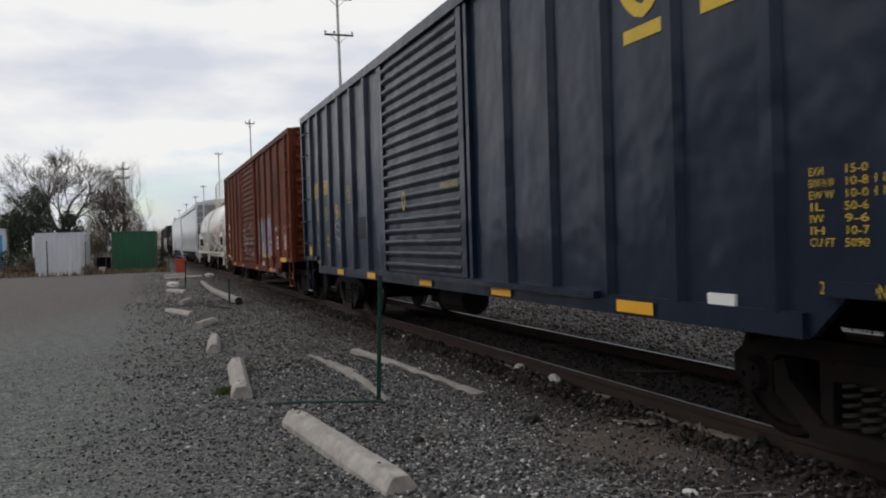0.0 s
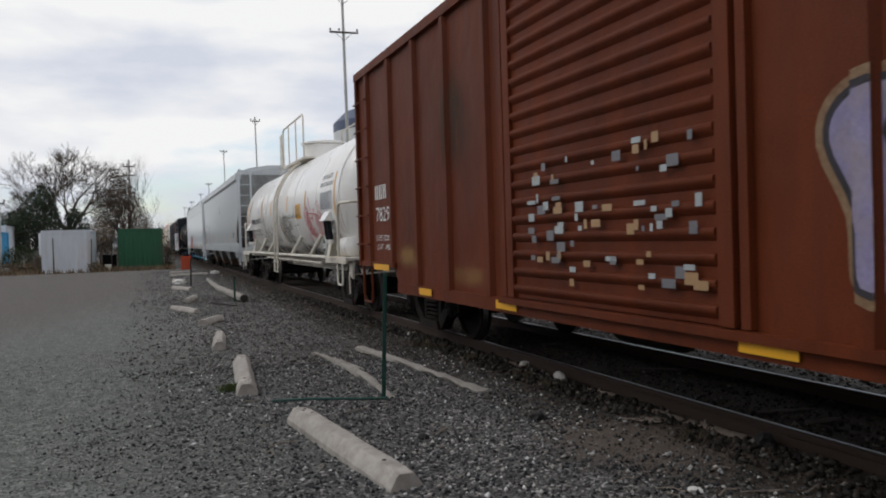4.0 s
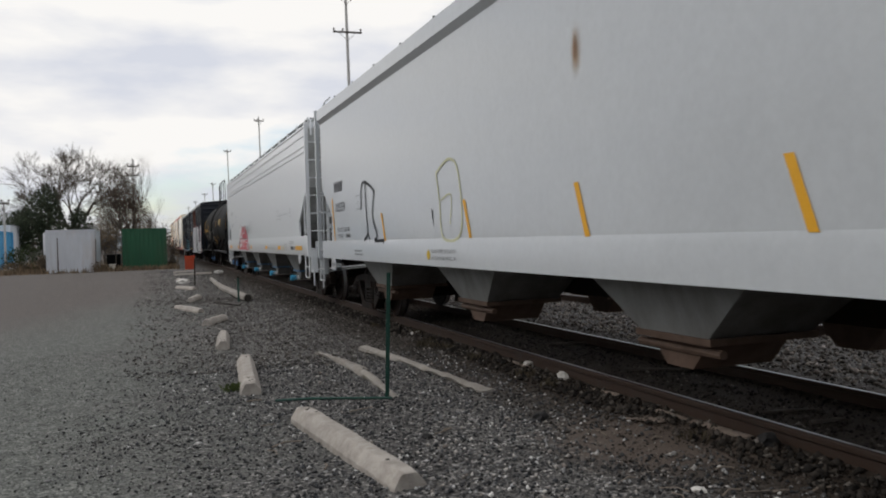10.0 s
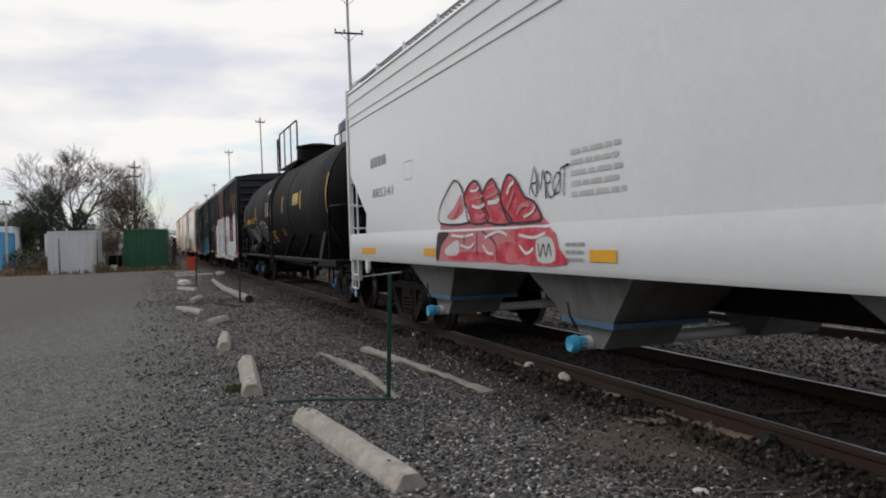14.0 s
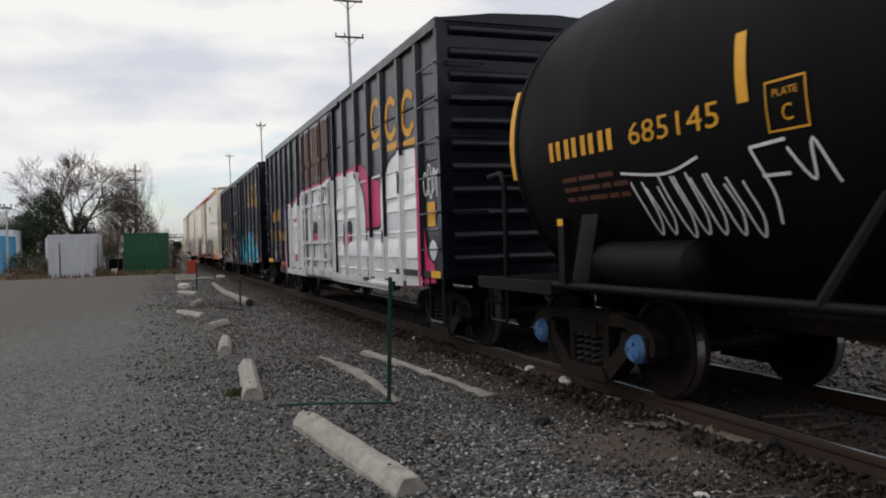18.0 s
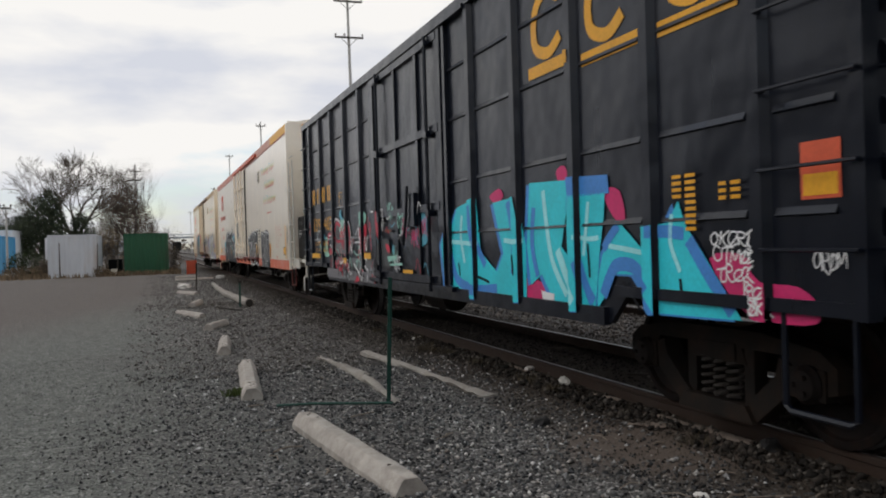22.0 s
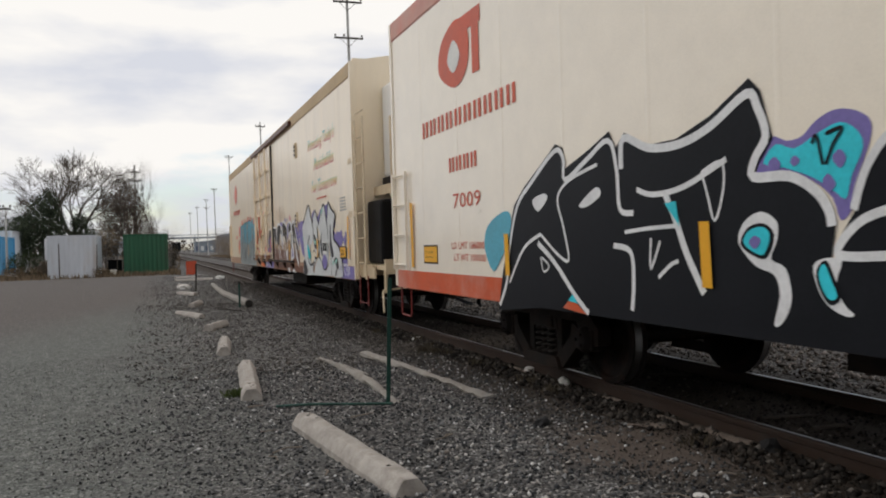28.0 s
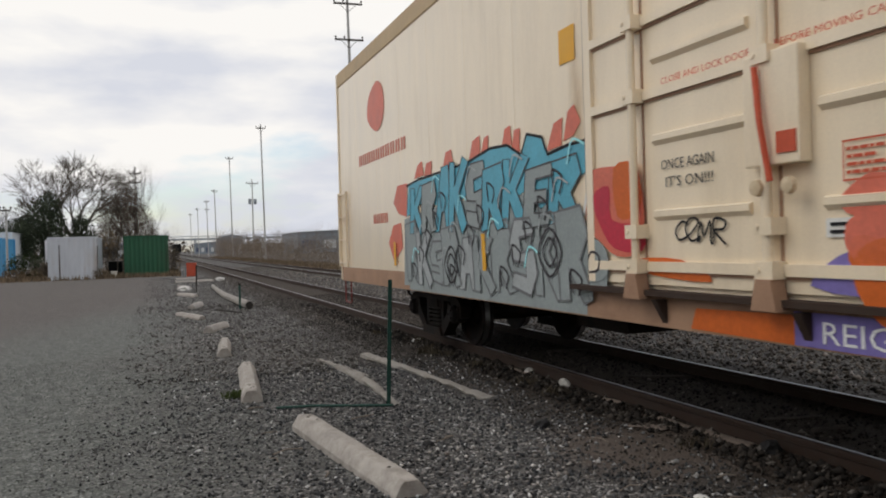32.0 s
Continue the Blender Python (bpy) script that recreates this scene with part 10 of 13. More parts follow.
spray(r2, rs, "spray_violet", 4, [(-3.23, 1.55), (-3.34, 1.60), (-3.34, 1.39)], 0, False)
spray(r2, rs, "spray_umber", 3, [(-3.38, 1.73), (-3.35, 2.00), (-3.48, 2.09), (-3.63, 2.12), (-4.02, 1.97), (-4.12, 1.92), (-4.10, 1.55), (-3.93, 1.55), (-3.80, 1.70), (-3.65, 1.76), (-3.50, 1.72)], 0, False)
spray(r2, rs, "spray_white", 4, [(-3.41, 1.55), (-3.37, 2.00), (-3.48, 2.12), (-3.60, 2.14), (-4.09, 1.98), (-4.14, 1.92), (-4.13, 1.43)], .06, smooth=False)
spray(r2, rs, "spray_white", 4, [(-3.46, 1.70), (-3.60, 1.33), (-3.70, 1.05)], .05, smooth=False)
spray(r2, rs, "spray_white", 4, [(-3.65, 1.76), (-3.86, 1.41), (-4.05, 1.09)], .06, smooth=False)
spray(r2, rs, "spray_white", 4, [(-3.92, 1.31), (-4.11, 1.37), (-4.25, 1.41), (-4.13, 1.07), (-4.02, 1.09)], 0, False)
spray(r2, rs, "spray_cream", 5, [(-3.54, 1.85), (-3.66, 1.90), (-3.77, 1.83), (-3.91, 1.86), (-4.01, 1.77), (-3.97, 1.61)], .02)
spray(r2, rs, "spray_cream", 5, [(-3.80, 1.74), (-3.83, 1.62), (-3.93, 1.57), (-3.95, 1.61)], .025)
spray(r2, rs, "spray_umber", 3, [(-4.39, 1.82), (-4.37, 1.94), (-4.49, 2.03), (-4.63, 2.05), (-4.76, 2.00), (-4.78, 1.89), (-4.56, 1.84)])
spray(r2, rs, "spray_white", 4, [(-4.35, 1.77), (-4.35, 1.94), (-4.49, 2.06), (-4.64, 2.08), (-4.78, 2.02), (-4.84, 1.90)], .06)
spray(r2, rs, "spray_white", 4, [(-4.35, 1.77), (-4.88, 1.86)], .05, smooth=False)
spray(r2, rs, "spray_white", 4, [(-4.26, 1.60), (-4.39, 1.65), (-4.72, 1.70), (-4.62, 1.44)], .035, smooth=False)
spray(r2, rs, "spray_umber", 3, [(-4.76, 1.77), (-4.85, 1.81), (-4.82, 1.54), (-4.76, 1.37), (-4.68, 1.40), (-4.74, 1.58)], 0, False)
spray(r2, rs, "spray_violet", 1, [(-4.14, 1.96), (-4.28, 2.08), (-4.46, 2.06), (-4.35, 1.90), (-4.23, 1.60), (-4.15, 1.53)], 0, False)
spray(r2, rs, "spray_white", 3, [(-4.84, 1.85), (-4.92, 1.92), (-5.17, 1.17), (-4.63, 1.06)], 0, False)
spray(r2, rs, "spray_violet", 4, [(-4.80, 1.16), (-4.92, 1.47), (-5.03, 1.20)], 0, False)
spray(r2, rs, "spray_umber", 3, [(-4.91, 1.93), (-4.98, 1.99), (-5.16, 2.03), (-5.20, 1.82), (-5.28, 1.68), (-5.36, 1.54), (-5.06, 1.52), (-4.97, 1.74)], 0, False)
spray(r2, rs, "spray_cream", 4, [(-4.99, 1.74), (-5.07, 1.83), (-5.11, 1.79), (-5.09, 1.68), (-5.22, 1.61), (-5.32, 1.62)], .025)
spray(r2, rs, "spray_white", 5, [(-4.88, 1.91), (-4.98, 2.01), (-5.19, 2.09), (-5.29, 2.08), (-5.41, 1.86), (-5.56, 1.66), (-5.89, 1.36)], .07, smooth=False)
spray(r2, rs, "spray_umber", 3, [(-5.23, 1.98), (-5.29, 2.05), (-5.41, 1.83), (-5.59, 1.63), (-5.76, 1.48), (-5.89, 1.38), (-5.66, 1.39), (-5.48, 1.49), (-5.28, 1.71)], 0, False)
spray(r2, rs, "spray_cream", 4, [(-5.34, 1.65), (-5.38, 1.60), (-5.42, 1.64), (-5.48, 1.59), (-5.52, 1.65), (-5.59, 1.60)], .03)
spray(r2, rs, "spray_white", 4, [(-5.19, 1.85), (-5.24, 1.75), (-5.36, 1.58), (-5.55, 1.34), (-5.65, 1.19), (-5.81, 1.04), (-5.75, 0.94), (-5.47, 1.18), (-5.28, 1.56)], 0, False)
spray(r2, rs, "spray_umber", 3, [(-5.23, 1.33), (-5.36, 1.43), (-5.47, 1.37), (-5.59, 1.42), (-5.69, 1.35), (-5.80, 1.43)], .03)
spray(r2, rs, "spray_violet", 1, [(-5.35, 2.01), (-5.56, 1.92), (-5.77, 1.79), (-5.89, 1.67), (-5.89, 1.42), (-5.66, 1.60), (-5.45, 1.79)], 0, False)
spray(r2, rs, "spray_violet", 1, [(-5.33, 2.10), (-5.40, 2.15), (-5.47, 2.08), (-5.39, 2.03)])
spray(r2, rs, "spray_violet", 1, [(-5.71, 1.99), (-5.79, 2.06), (-5.86, 1.97), (-5.78, 1.91)])
spray(r2, rs, "spray_pale_red", 1, [(-4.52, 2.19), (-4.63, 2.25), (-4.75, 2.15), (-4.63, 2.09)])
spray(r2, rs, "spray_violet", 1, [(-3.78, 2.16), (-3.86, 2.21), (-3.95, 2.14), (-3.86, 2.07)])
spray(r2, rs, "spray_violet", 1, [(-4.11, 2.16), (-4.17, 2.21), (-4.25, 2.14), (-4.17, 2.10)])
spray(r2, rs, "spray_violet", 1, [(-2.96, 2.08), (-3.14, 2.13), (-3.31, 2.09), (-3.35, 2.00), (-3.09, 2.00)])
spray(r2, rl, "spray_white", 1, [(-4.84, 0.81), (-5.02, 0.95), (-5.26, 0.82), (-5.38, 0.80)], 0, False)
spray(r2, rl, "spray_white", 1, [(-4.14, 0.89), (-4.47, 0.91), (-4.47, 0.78), (-4.26, 0.79)], 0, False)
spray(r2, rl, "spray_umber", 1, [(-3.91, 0.94), (-3.98, 0.96), (-4.01, 0.88), (-3.94, 0.86)])
paint("graffiti", [rect(-6.35, -1.7, 0.83, 0.98)], "spray_brown", r2, rl, 0)
# blue-grey piece over the trailing panels
spray(r2, rs, "spray_steel", 1, [(7.55, 0.88), (7.45, 1.81), (6.42, 1.91), (4.74, 1.95), (3.50, 1.90), (2.85, 1.92), (2.58, 1.57), (2.32, 1.43), (2.08, 1.25), (2.13, 1.09), (2.52, 1.01), (3.33, 0.99)], 0, False)
spray(r2, rs, "spray_sky", 2, [(7.34, 1.84), (7.22, 2.27), (6.73, 2.30), (5.76, 2.32), (5.03, 2.35), (4.39, 2.43), (3.98, 2.41), (3.66, 2.29), (3.53, 2.46), (3.24, 2.39), (3.14, 2.23), (2.73, 2.26), (2.42, 2.26), (2.39, 2.03), (2.85, 1.90), (3.28, 1.75), (3.62, 1.93), (4.30, 1.77), (5.06, 2.00), (5.81, 1.81), (6.41, 2.06)], 0, False)
spray(r2, rs, "spray_black", 3, [(7.30, 2.27), (6.73, 2.32), (5.76, 2.34), (5.03, 2.36), (4.39, 2.44), (3.97, 2.42), (3.66, 2.29), (3.53, 2.47), (3.22, 2.40), (3.12, 2.23), (2.73, 2.27), (2.41, 2.27), (2.37, 2.03)], .03, smooth=False)
spray(r2, rs, "spray_coral", 1, [(6.97, 2.34), (6.83, 2.50), (6.64, 2.55), (6.56, 2.36)], 0, False)
spray(r2, rs, "spray_coral", 1, [(6.57, 2.32), (6.46, 2.50), (6.24, 2.51), (6.28, 2.32)], 0, False)
spray(r2, rs, "spray_coral", 1, [(5.86, 2.35), (5.74, 2.56), (5.55, 2.57), (5.46, 2.34)], 0, False)
spray(r2, rs, "spray_coral", 1, [(5.00, 2.38), (4.88, 2.58), (4.68, 2.62), (4.67, 2.37)], 0, False)
spray(r2, rs, "spray_coral", 1, [(4.67, 2.38), (4.56, 2.57), (4.44, 2.59), (4.46, 2.41)], 0, False)
spray(r2, rs, "spray_coral", 1, [(4.11, 2.42), (4.03, 2.59), (3.90, 2.61), (3.87, 2.41)], 0, False)
spray(r2, rs, "spray_coral", 1, [(3.87, 2.38), (3.81, 2.55), (3.68, 2.55), (3.70, 2.32)], 0, False)
spray(r2, rs, "spray_coral", 1, [(3.14, 2.26), (3.00, 2.49), (2.84, 2.52), (2.87, 2.28)], 0, False)
spray(r2, rs, "spray_coral", 1, [(2.83, 2.31), (2.75, 2.55), (2.64, 2.60), (2.53, 2.44), (2.65, 2.34)], 0, False)
spray(r2, rs, "spray_coral", 1, [(7.98, 2.07), (7.76, 2.31), (7.30, 2.31), (7.34, 1.84), (7.72, 1.90)], 0, False)
spray(r2, rs, "spray_coral", 1, [(8.28, 1.49), (8.02, 1.74), (7.62, 1.77), (7.58, 1.41), (8.02, 1.20)], 0, False)
spray(r2, rs, "spray_coral", 2, [(2.43, 1.89), (2.33, 2.00), (2.04, 2.01), (1.74, 1.96), (1.61, 1.77), (1.64, 1.38), (1.96, 1.32), (2.23, 1.45), (2.47, 1.59)])
spray(r2, rs, "spray_orange", 3, [(1.98, 1.99), (1.70, 2.00), (1.62, 1.77), (1.69, 1.63), (1.94, 1.62)])
spray(r2, rs, "spray_red", 3, [(2.30, 1.79), (2.05, 1.86), (2.02, 1.60), (1.62, 1.54), (1.63, 1.36), (1.99, 1.38), (2.19, 1.56)])
spray(r2, rs, "spray_white", 4, [(2.77, 1.63), (2.53, 1.60), (2.43, 1.89)], .03, smooth=False)
spray(r2, rs, "spray_steel", 3, [(2.58, 1.24), (2.54, 1.41), (2.32, 1.47), (2.11, 1.36), (2.12, 1.16), (2.42, 1.11)])
spray(r2, rs, "spray_dark", 4, [(2.41, 1.24), (2.34, 1.35), (2.22, 1.32), (2.24, 1.21), (2.37, 1.19)], .02)
paint("graffiti", [rect(2.5, 7.3, 0.83, 1.06)], "spray_steel", r2, rl, 0)
piece(r2, rs, [4, 3, 2, 4, 0, 3, 4, 1, 3], 7.15, 1.58, 4.55, 0.68, ["spray_sky", "spray_steel", "spray_sky"], "spray_soot", None, rnd, 0.22, 0.12, 0.02, layer=3)
piece(r2, rs, [3, 4, 0, 3, 2, 4, 3, 0, 4, 3], 7.3, 0.93, 4.9, 0.72, ["spray_steel", "spray_pewter", "spray_steel"], "spray_haze", None, rnd, 0.25, -0.1, 0.03, layer=3)
for k in range(16):
    y = 7.1 - 0.29 * k
    spray(r2, rs, "spray_pewter" if k % 3 else "spray_pale_cyan", 8, [(y, 1.2 + 0.3 * (k % 4)), (y - 0.1, 1.4 + 0.3 * (k % 4)), (y - 0.3, 1.34 + 0.3 * (k % 4))], .022)
    spray(r2, rs, "spray_dark", 8, [(y - 0.05, 1.0 + 0.22 * (k % 5)), (y - 0.02, 1.2 + 0.22 * (k % 5)), (y - 0.2, 1.12 + 0.22 * (k % 5)), (y - 0.14, 0.98 + 0.22 * (k % 5))], .024)
for y, z in ((3.1, 1.35), (5.6, 1.2)):
    for q in (0.22, 0.13):
        paint("graffiti", ribbon(closed([(y + q, z), (y, z + q), (y - q, z), (y, z - q)], 4), 0.025, True), "spray_dark", r2, rs, 9)
paint("graffiti", fill([(1.16, 0.84), (1.1, 0.98), (0.25, 1.0), (0.25, 0.83)]), "spray_orange", r2, rl, 1)
paint("graffiti", fill([(0.25, 0.83), (0.25, 1.02), (-1.6, 1.02), (-1.6, 0.83)]), "spray_violet", r2, rl, 1)
text("REIGN", 0.06, 0.86, 0.12, 0.62, "spray_white", r2, Side(W + 0.014))
paint("graffiti", scribble(rnd, -0.62, 0.86, 0.12, 0.35, 4, 0.018), "spray_white", r2, rl, 2)
blobs(r2, rs, rnd, 8, (-1.5, -0.2, 1.15, 1.7), (0.1, 0.22), ["spray_violet", "spray_coral", "spray_orange"], 1)
dside = Side(W + 0.036)
spray(r2, dside, "spray_violet", 1, [(0.1, 1.17), (-0.3, 1.4), (-1.1, 1.4), (-1.3, 1.2), (-0.6, 1.12)])
spray(r2, dside, "spray_violet", 1, [(-0.6, 1.55), (-0.75, 1.75), (-0.9, 1.6), (-0.8, 1.45)])
spray(r2, dside, "spray_coral", 1, [(-0.1, 1.6), (-0.3, 1.75), (-0.5, 1.66), (-0.35, 1.5)])
spray(r2, dside, "spray_umber", 2, [(-0.95, 1.45), (-0.98, 1.85), (-1.2, 1.95), (-1.55, 1.9), (-1.6, 1.45), (-1.3, 1.35)])
spray(r2, dside, "spray_white", 3, [(-0.93, 1.45), (-0.96, 1.86), (-1.2, 1.98), (-1.55, 1.93)], .04)
spray(r2, dside, "spray_orange", 1, [(1.72, 1.3), (1.62, 1.2), (0.9, 1.16), (1.2, 1.3)])
# emblem and owner's name as plain shapes, faded
paint("emblem", fill(closed([(9.3, 3.5), (9.2, 3.85), (8.7, 4.02), (8.35, 3.8), (8.4, 3.4), (8.8, 3.25)])), "spray_coral", r2, rs, 1, "faded red emblem")
bars(10, 9.93, 2.80, 0.18, 2.6, "spray_coral", r2, rs)
bars(4, 9.11, 1.80, 0.15, 0.8, "spray_coral", r2, rs)
paint("placard", [rect(2.60, 2.87, 2.97, 3.27)], "yellow_tape", r2, rs, 1)
dside = Side(W + 0.036)
text("CLOSE AND LOCK DOOR", 1.38, 2.51, 0.045, 0.88, "letter_red", r2, dside)
text("BEFORE MOVING CAR", 0.32, 2.51, 0.045, 0.78, "letter_red", r2, dside)
text("ONCE AGAIN", 1.40, 1.92, 0.07, 0.55, "letter_black", r2, dside)
text("IT'S ON!!!", 1.36, 1.80, 0.07, 0.5, "letter_black", r2, dside)
paint("graffiti", scribble(rnd, 1.28, 1.42, 0.14, 0.5, 7, 0.016), "letter_black", r2, dside, 1)
paint("stencil_panel", ribbon(rect(-0.42, -0.14, 1.72, 1.92), 0.012, True), "letter_red", r2, dside, 1)
lines(4, -0.16, 1.74, 0.16, 0.24, "letter_red", r2, dside)
paint("stencil_panel", [rect(-0.6, -0.02, 1.43, 1.53)], "letter_white", r2, dside, 1)
lines(2, -0.05, 1.44, 0.08, 0.5, "letter_black", r2, Side(W + 0.042))
for z, y in ((3.6, -5.75), (1.92, -5.65)):
    g = Geo()
    g.box(-W - 0.03, -W, y - 0.13, y + 0.1, z, z + 0.36)
    v = part("vent_plate", g, MAT["tan_frame"], r2)
    for k in range(3):
        g = Geo()
        g.box(-W - 0.045, -W - 0.03, y - 0.05, y + 0.05, z + 0.05 + k * 0.1, z + 0.1 + k * 0.1)
        part("vent_hole", g, MAT["spray_black"], v)
for k, (m, y, z, wy, wz) in enumerate((("stain_ochre", -3.0, 2.3, 1.3, 0.45), ("stain_ochre", -1.9, 2.0, 0.16, 0.9), ("stain_ochre", 2.6, 2.6, 0.2, 1.4), ("stain_ochre", -6.2, 1.9, 1.1, 0.3), ("stain_grime", -9.9, 1.0, 1.2, 0.2))):
    stain(r2, rs, m, y, z, wy, wz, k + 30)

# ---- railway bed ----
rng = random.Random(11)


def loft(rings, cap=True):
    """A skin over rings of equally many points."""
    n = len(rings[0])
    g = Geo()
    f = [(i * n + k, i * n + (k + 1) % n, (i + 1) * n + (k + 1) % n, (i + 1) * n + k) for i in range(len(rings) - 1) for k in range(n)]
    if cap:
        f += [tuple(range(n))[::-1], tuple(range((len(rings) - 1) * n, len(rings) * n))]
    return g.add([p for r in rings for p in r], f)


def beam(pts, w, h, seed=0, rough=0.008, sides=8, lift=0.0):
    """A rough-hewn timber through the points; w and h are given for each point."""
    r = random.Random(seed)
    rings = []
    for i, p in enumerate(pts):
        p = Vector(p)
        d = (Vector(pts[min(i + 1, len(pts) - 1)]) - Vector(pts[max(i - 1, 0)])).normalized()
        s = d.cross(Vector((0, 0, 1))).normalized()
        ring = []
        for k in range(sides):
            a = 2 * math.pi * (k + 0.5) / sides
            u, v = math.cos(a), math.sin(a)
            m = 1 / max(abs(u), abs(v)) ** 0.7
            ring.append(p + s * (u * m * w[i] / 2 + r.uniform(-rough, rough)) + Vector((0, 0, h[i] / 2 + v * m * h[i] / 2 + r.uniform(-rough, rough) + lift)))
        rings.append(ring)
    return loft(rings)


def finer(pts, n):
    """More points between those given."""
    out = []
    for a, b in zip(pts, pts[1:]):
        out += [Vector(a).lerp(Vector(b), i / n) for i in range(n)]
    return out + [Vector(pts[-1])]


def sleepers():
    """Half-buried timber sleepers under both tracks."""
    for xc, top, y0, y1, name in ((XC, ZR, 1.2, 62, "first"), (XC + 4.72, ZR + 0.02, 3.5, 62, "second")):
        bed = tagged(new("sleeper_bed"), "dark creosoted timber sleepers sunk in gravel", "sleepers", kind="structure")
        meshes = []
        for k in range(4):
            g = beam(finer([(-1.3, 0, 0), (1.3, 0, 0)], 8), [0.22] * 9, [0.16] * 9, seed=k + 40, rough=0.009)
            meshes.append(g.mesh("sleeper", MAT["tie_wood"], 40))
        i = 0
        y = y0
        while y < y1:
            part("sleeper", meshes[i % 4], None, bed, at=pose(xc + rng.uniform(-0.05, 0.05), y, top - 0.345 + rng.uniform(-0.012, 0.008), 0, 0, rng.uniform(-1.2, 1.2)))
            # spike plates under each rail
            i += 1
            y += 0.52 + rng.uniform(-0.03, 0.03)


sleepers()


def stones(name, label, areas, material, seed, kind="stuff", feather=False, bare=(3.45, 5.1, 0.62, 0.42)):
    """Broken stones strewn on the ground. areas: (count, x0, x1, y0, y1, smallest, largest, lift, y power)."""
    r = np.random.default_rng(seed)
    base = np.array([(1, 0, 0), (0, 1, 0), (-1, 0, 0), (0, -1, 0), (0, 0, 0.85), (0, 0, -0.6)], float)
    tri = np.array([(0, 1, 4), (1, 2, 4), (2, 3, 4), (3, 0, 4), (1, 0, 5), (2, 1, 5), (3, 2, 5), (0, 3, 5)])
    V = []
    for n, x0, x1, y0, y1, s0, s1, lift, pw in areas:
        x = r.uniform(x0, x1, n)
        y = y0 + (y1 - y0) * r.random(n) ** pw
        if feather:
            # the gravel thins out raggedly towards the lane
            f = np.array([noise.noise((a * 0.9, b * 0.55, 1.7)) + 0.5 * noise.noise((a * 3.1, b * 3.1, 5.2)) for a, b in zip(x, y)])
            keep = r.random(n) < np.clip((x + 0.75) / 2.2 + 0.25 * f, 0.03, 1.0)
            x, y = x[keep], y[keep]
            n = len(x)
        if bare:
            # fewer stones on the trodden earth
            q = ((x - bare[0]) / bare[2]) ** 2 + ((y - bare[1]) / bare[3]) ** 2 + r.normal(0, 0.25, n)
            keep = (q > 1.0) | (r.random(n) < 0.38)
            x, y = x[keep], y[keep]
            n = len(x)
        z = np.array([rise(a, b) for a, b in zip(x, y)]) + lift
        s = s0 + (s1 - s0) * r.random(n) ** 2.6
        v = base[None] * r.uniform(0.55, 1.25, (n, 6, 1)) + r.uniform(-0.28, 0.28, (n, 6, 3))
        v *= s[:, None, None] * r.uniform(0.7, 1.2, (n, 1, 3)) * 0.5
        a = r.uniform(0, 2 * math.pi, n)
        c, q = np.cos(a)[:, None], np.sin(a)[:, None]
        v = np.stack([v[:, :, 0] * c - v[:, :, 1] * q, v[:, :, 0] * q + v[:, :, 1] * c, v[:, :, 2]], 2)
        V.append(v + np.stack([x, y, z + s * 0.12], 1)[:, None])
    V = np.concatenate(V)
    n = len(V)
    F = (tri[None] + (np.arange(n) * 6)[:, None, None]).reshape(-1)
    me = bpy.data.meshes.new(name)
    me.vertices.add(n * 6)
    me.vertices.foreach_set("co", V.reshape(-1))
    me.loops.add(n * 24)
    me.loops.foreach_set("vertex_index", F)
    me.polygons.add(n * 8)
    me.polygons.foreach_set("loop_start", np.arange(0, n * 24, 3))
    me.update()
    me.validate()
    me.materials.append(material)
    return tagged(new(name, me), label, "gravel", kind=kind)


def stone_material(name, stops, rough=0.9):
    """Stone colour by piece, with a mottled grain."""
    mt = bpy.data.materials.new(name)
    mt.use_nodes = True
    nt = mt.node_tree
    b = nt.nodes["Principled BSDF"]
    b.inputs["Roughness"].default_value = rough
    b.inputs["Specular IOR Level"].default_value = 0.2
    gi = node(mt, "ShaderNodeNewGeometry")
    ramp = node(mt, "ShaderNodeValToRGB")
    ramp.color_ramp.interpolation = "LINEAR"
    e = ramp.color_ramp.elements
    e[0].position, e[0].color = stops[0][0], (*stops[0][1], 1)
    e[1].position, e[1].color = stops[-1][0], (*stops[-1][1], 1)
    for p, c in stops[1:-1]:
        e.new(p).color = (*c, 1)
    nt.links.new(gi.outputs["Random Per Island"], ramp.inputs[0])
    tc = node(mt, "ShaderNodeTexCoord")
    ns = node(mt, "ShaderNodeTexNoise", Scale=0.8, Detail=7.0, Roughness=0.7)
    nt.links.new(tc.outputs["Object"], ns.inputs["Vector"])
    mr = node(mt, "ShaderNodeMapRange")
    mr.inputs[1].default_value, mr.inputs[2].default_value = 0.3, 0.7
    mr.inputs[3].default_value, mr.inputs[4].default_value = 0.55, 1.35
    nt.links.new(ns.outputs["Fac"], mr.inputs[0])
    mx = node(mt, "ShaderNodeMix")
    mx.data_type, mx.blend_type = "RGBA", "MULTIPLY"
    mx.inputs[0].default_value = 1.0
    nt.links.new(ramp.outputs[0], mx.inputs[6])
    nt.links.new(mr.outputs[0], mx.inputs[7])
    nt.links.new(mx.outputs[2], b.inputs["Base Color"])
    return mt


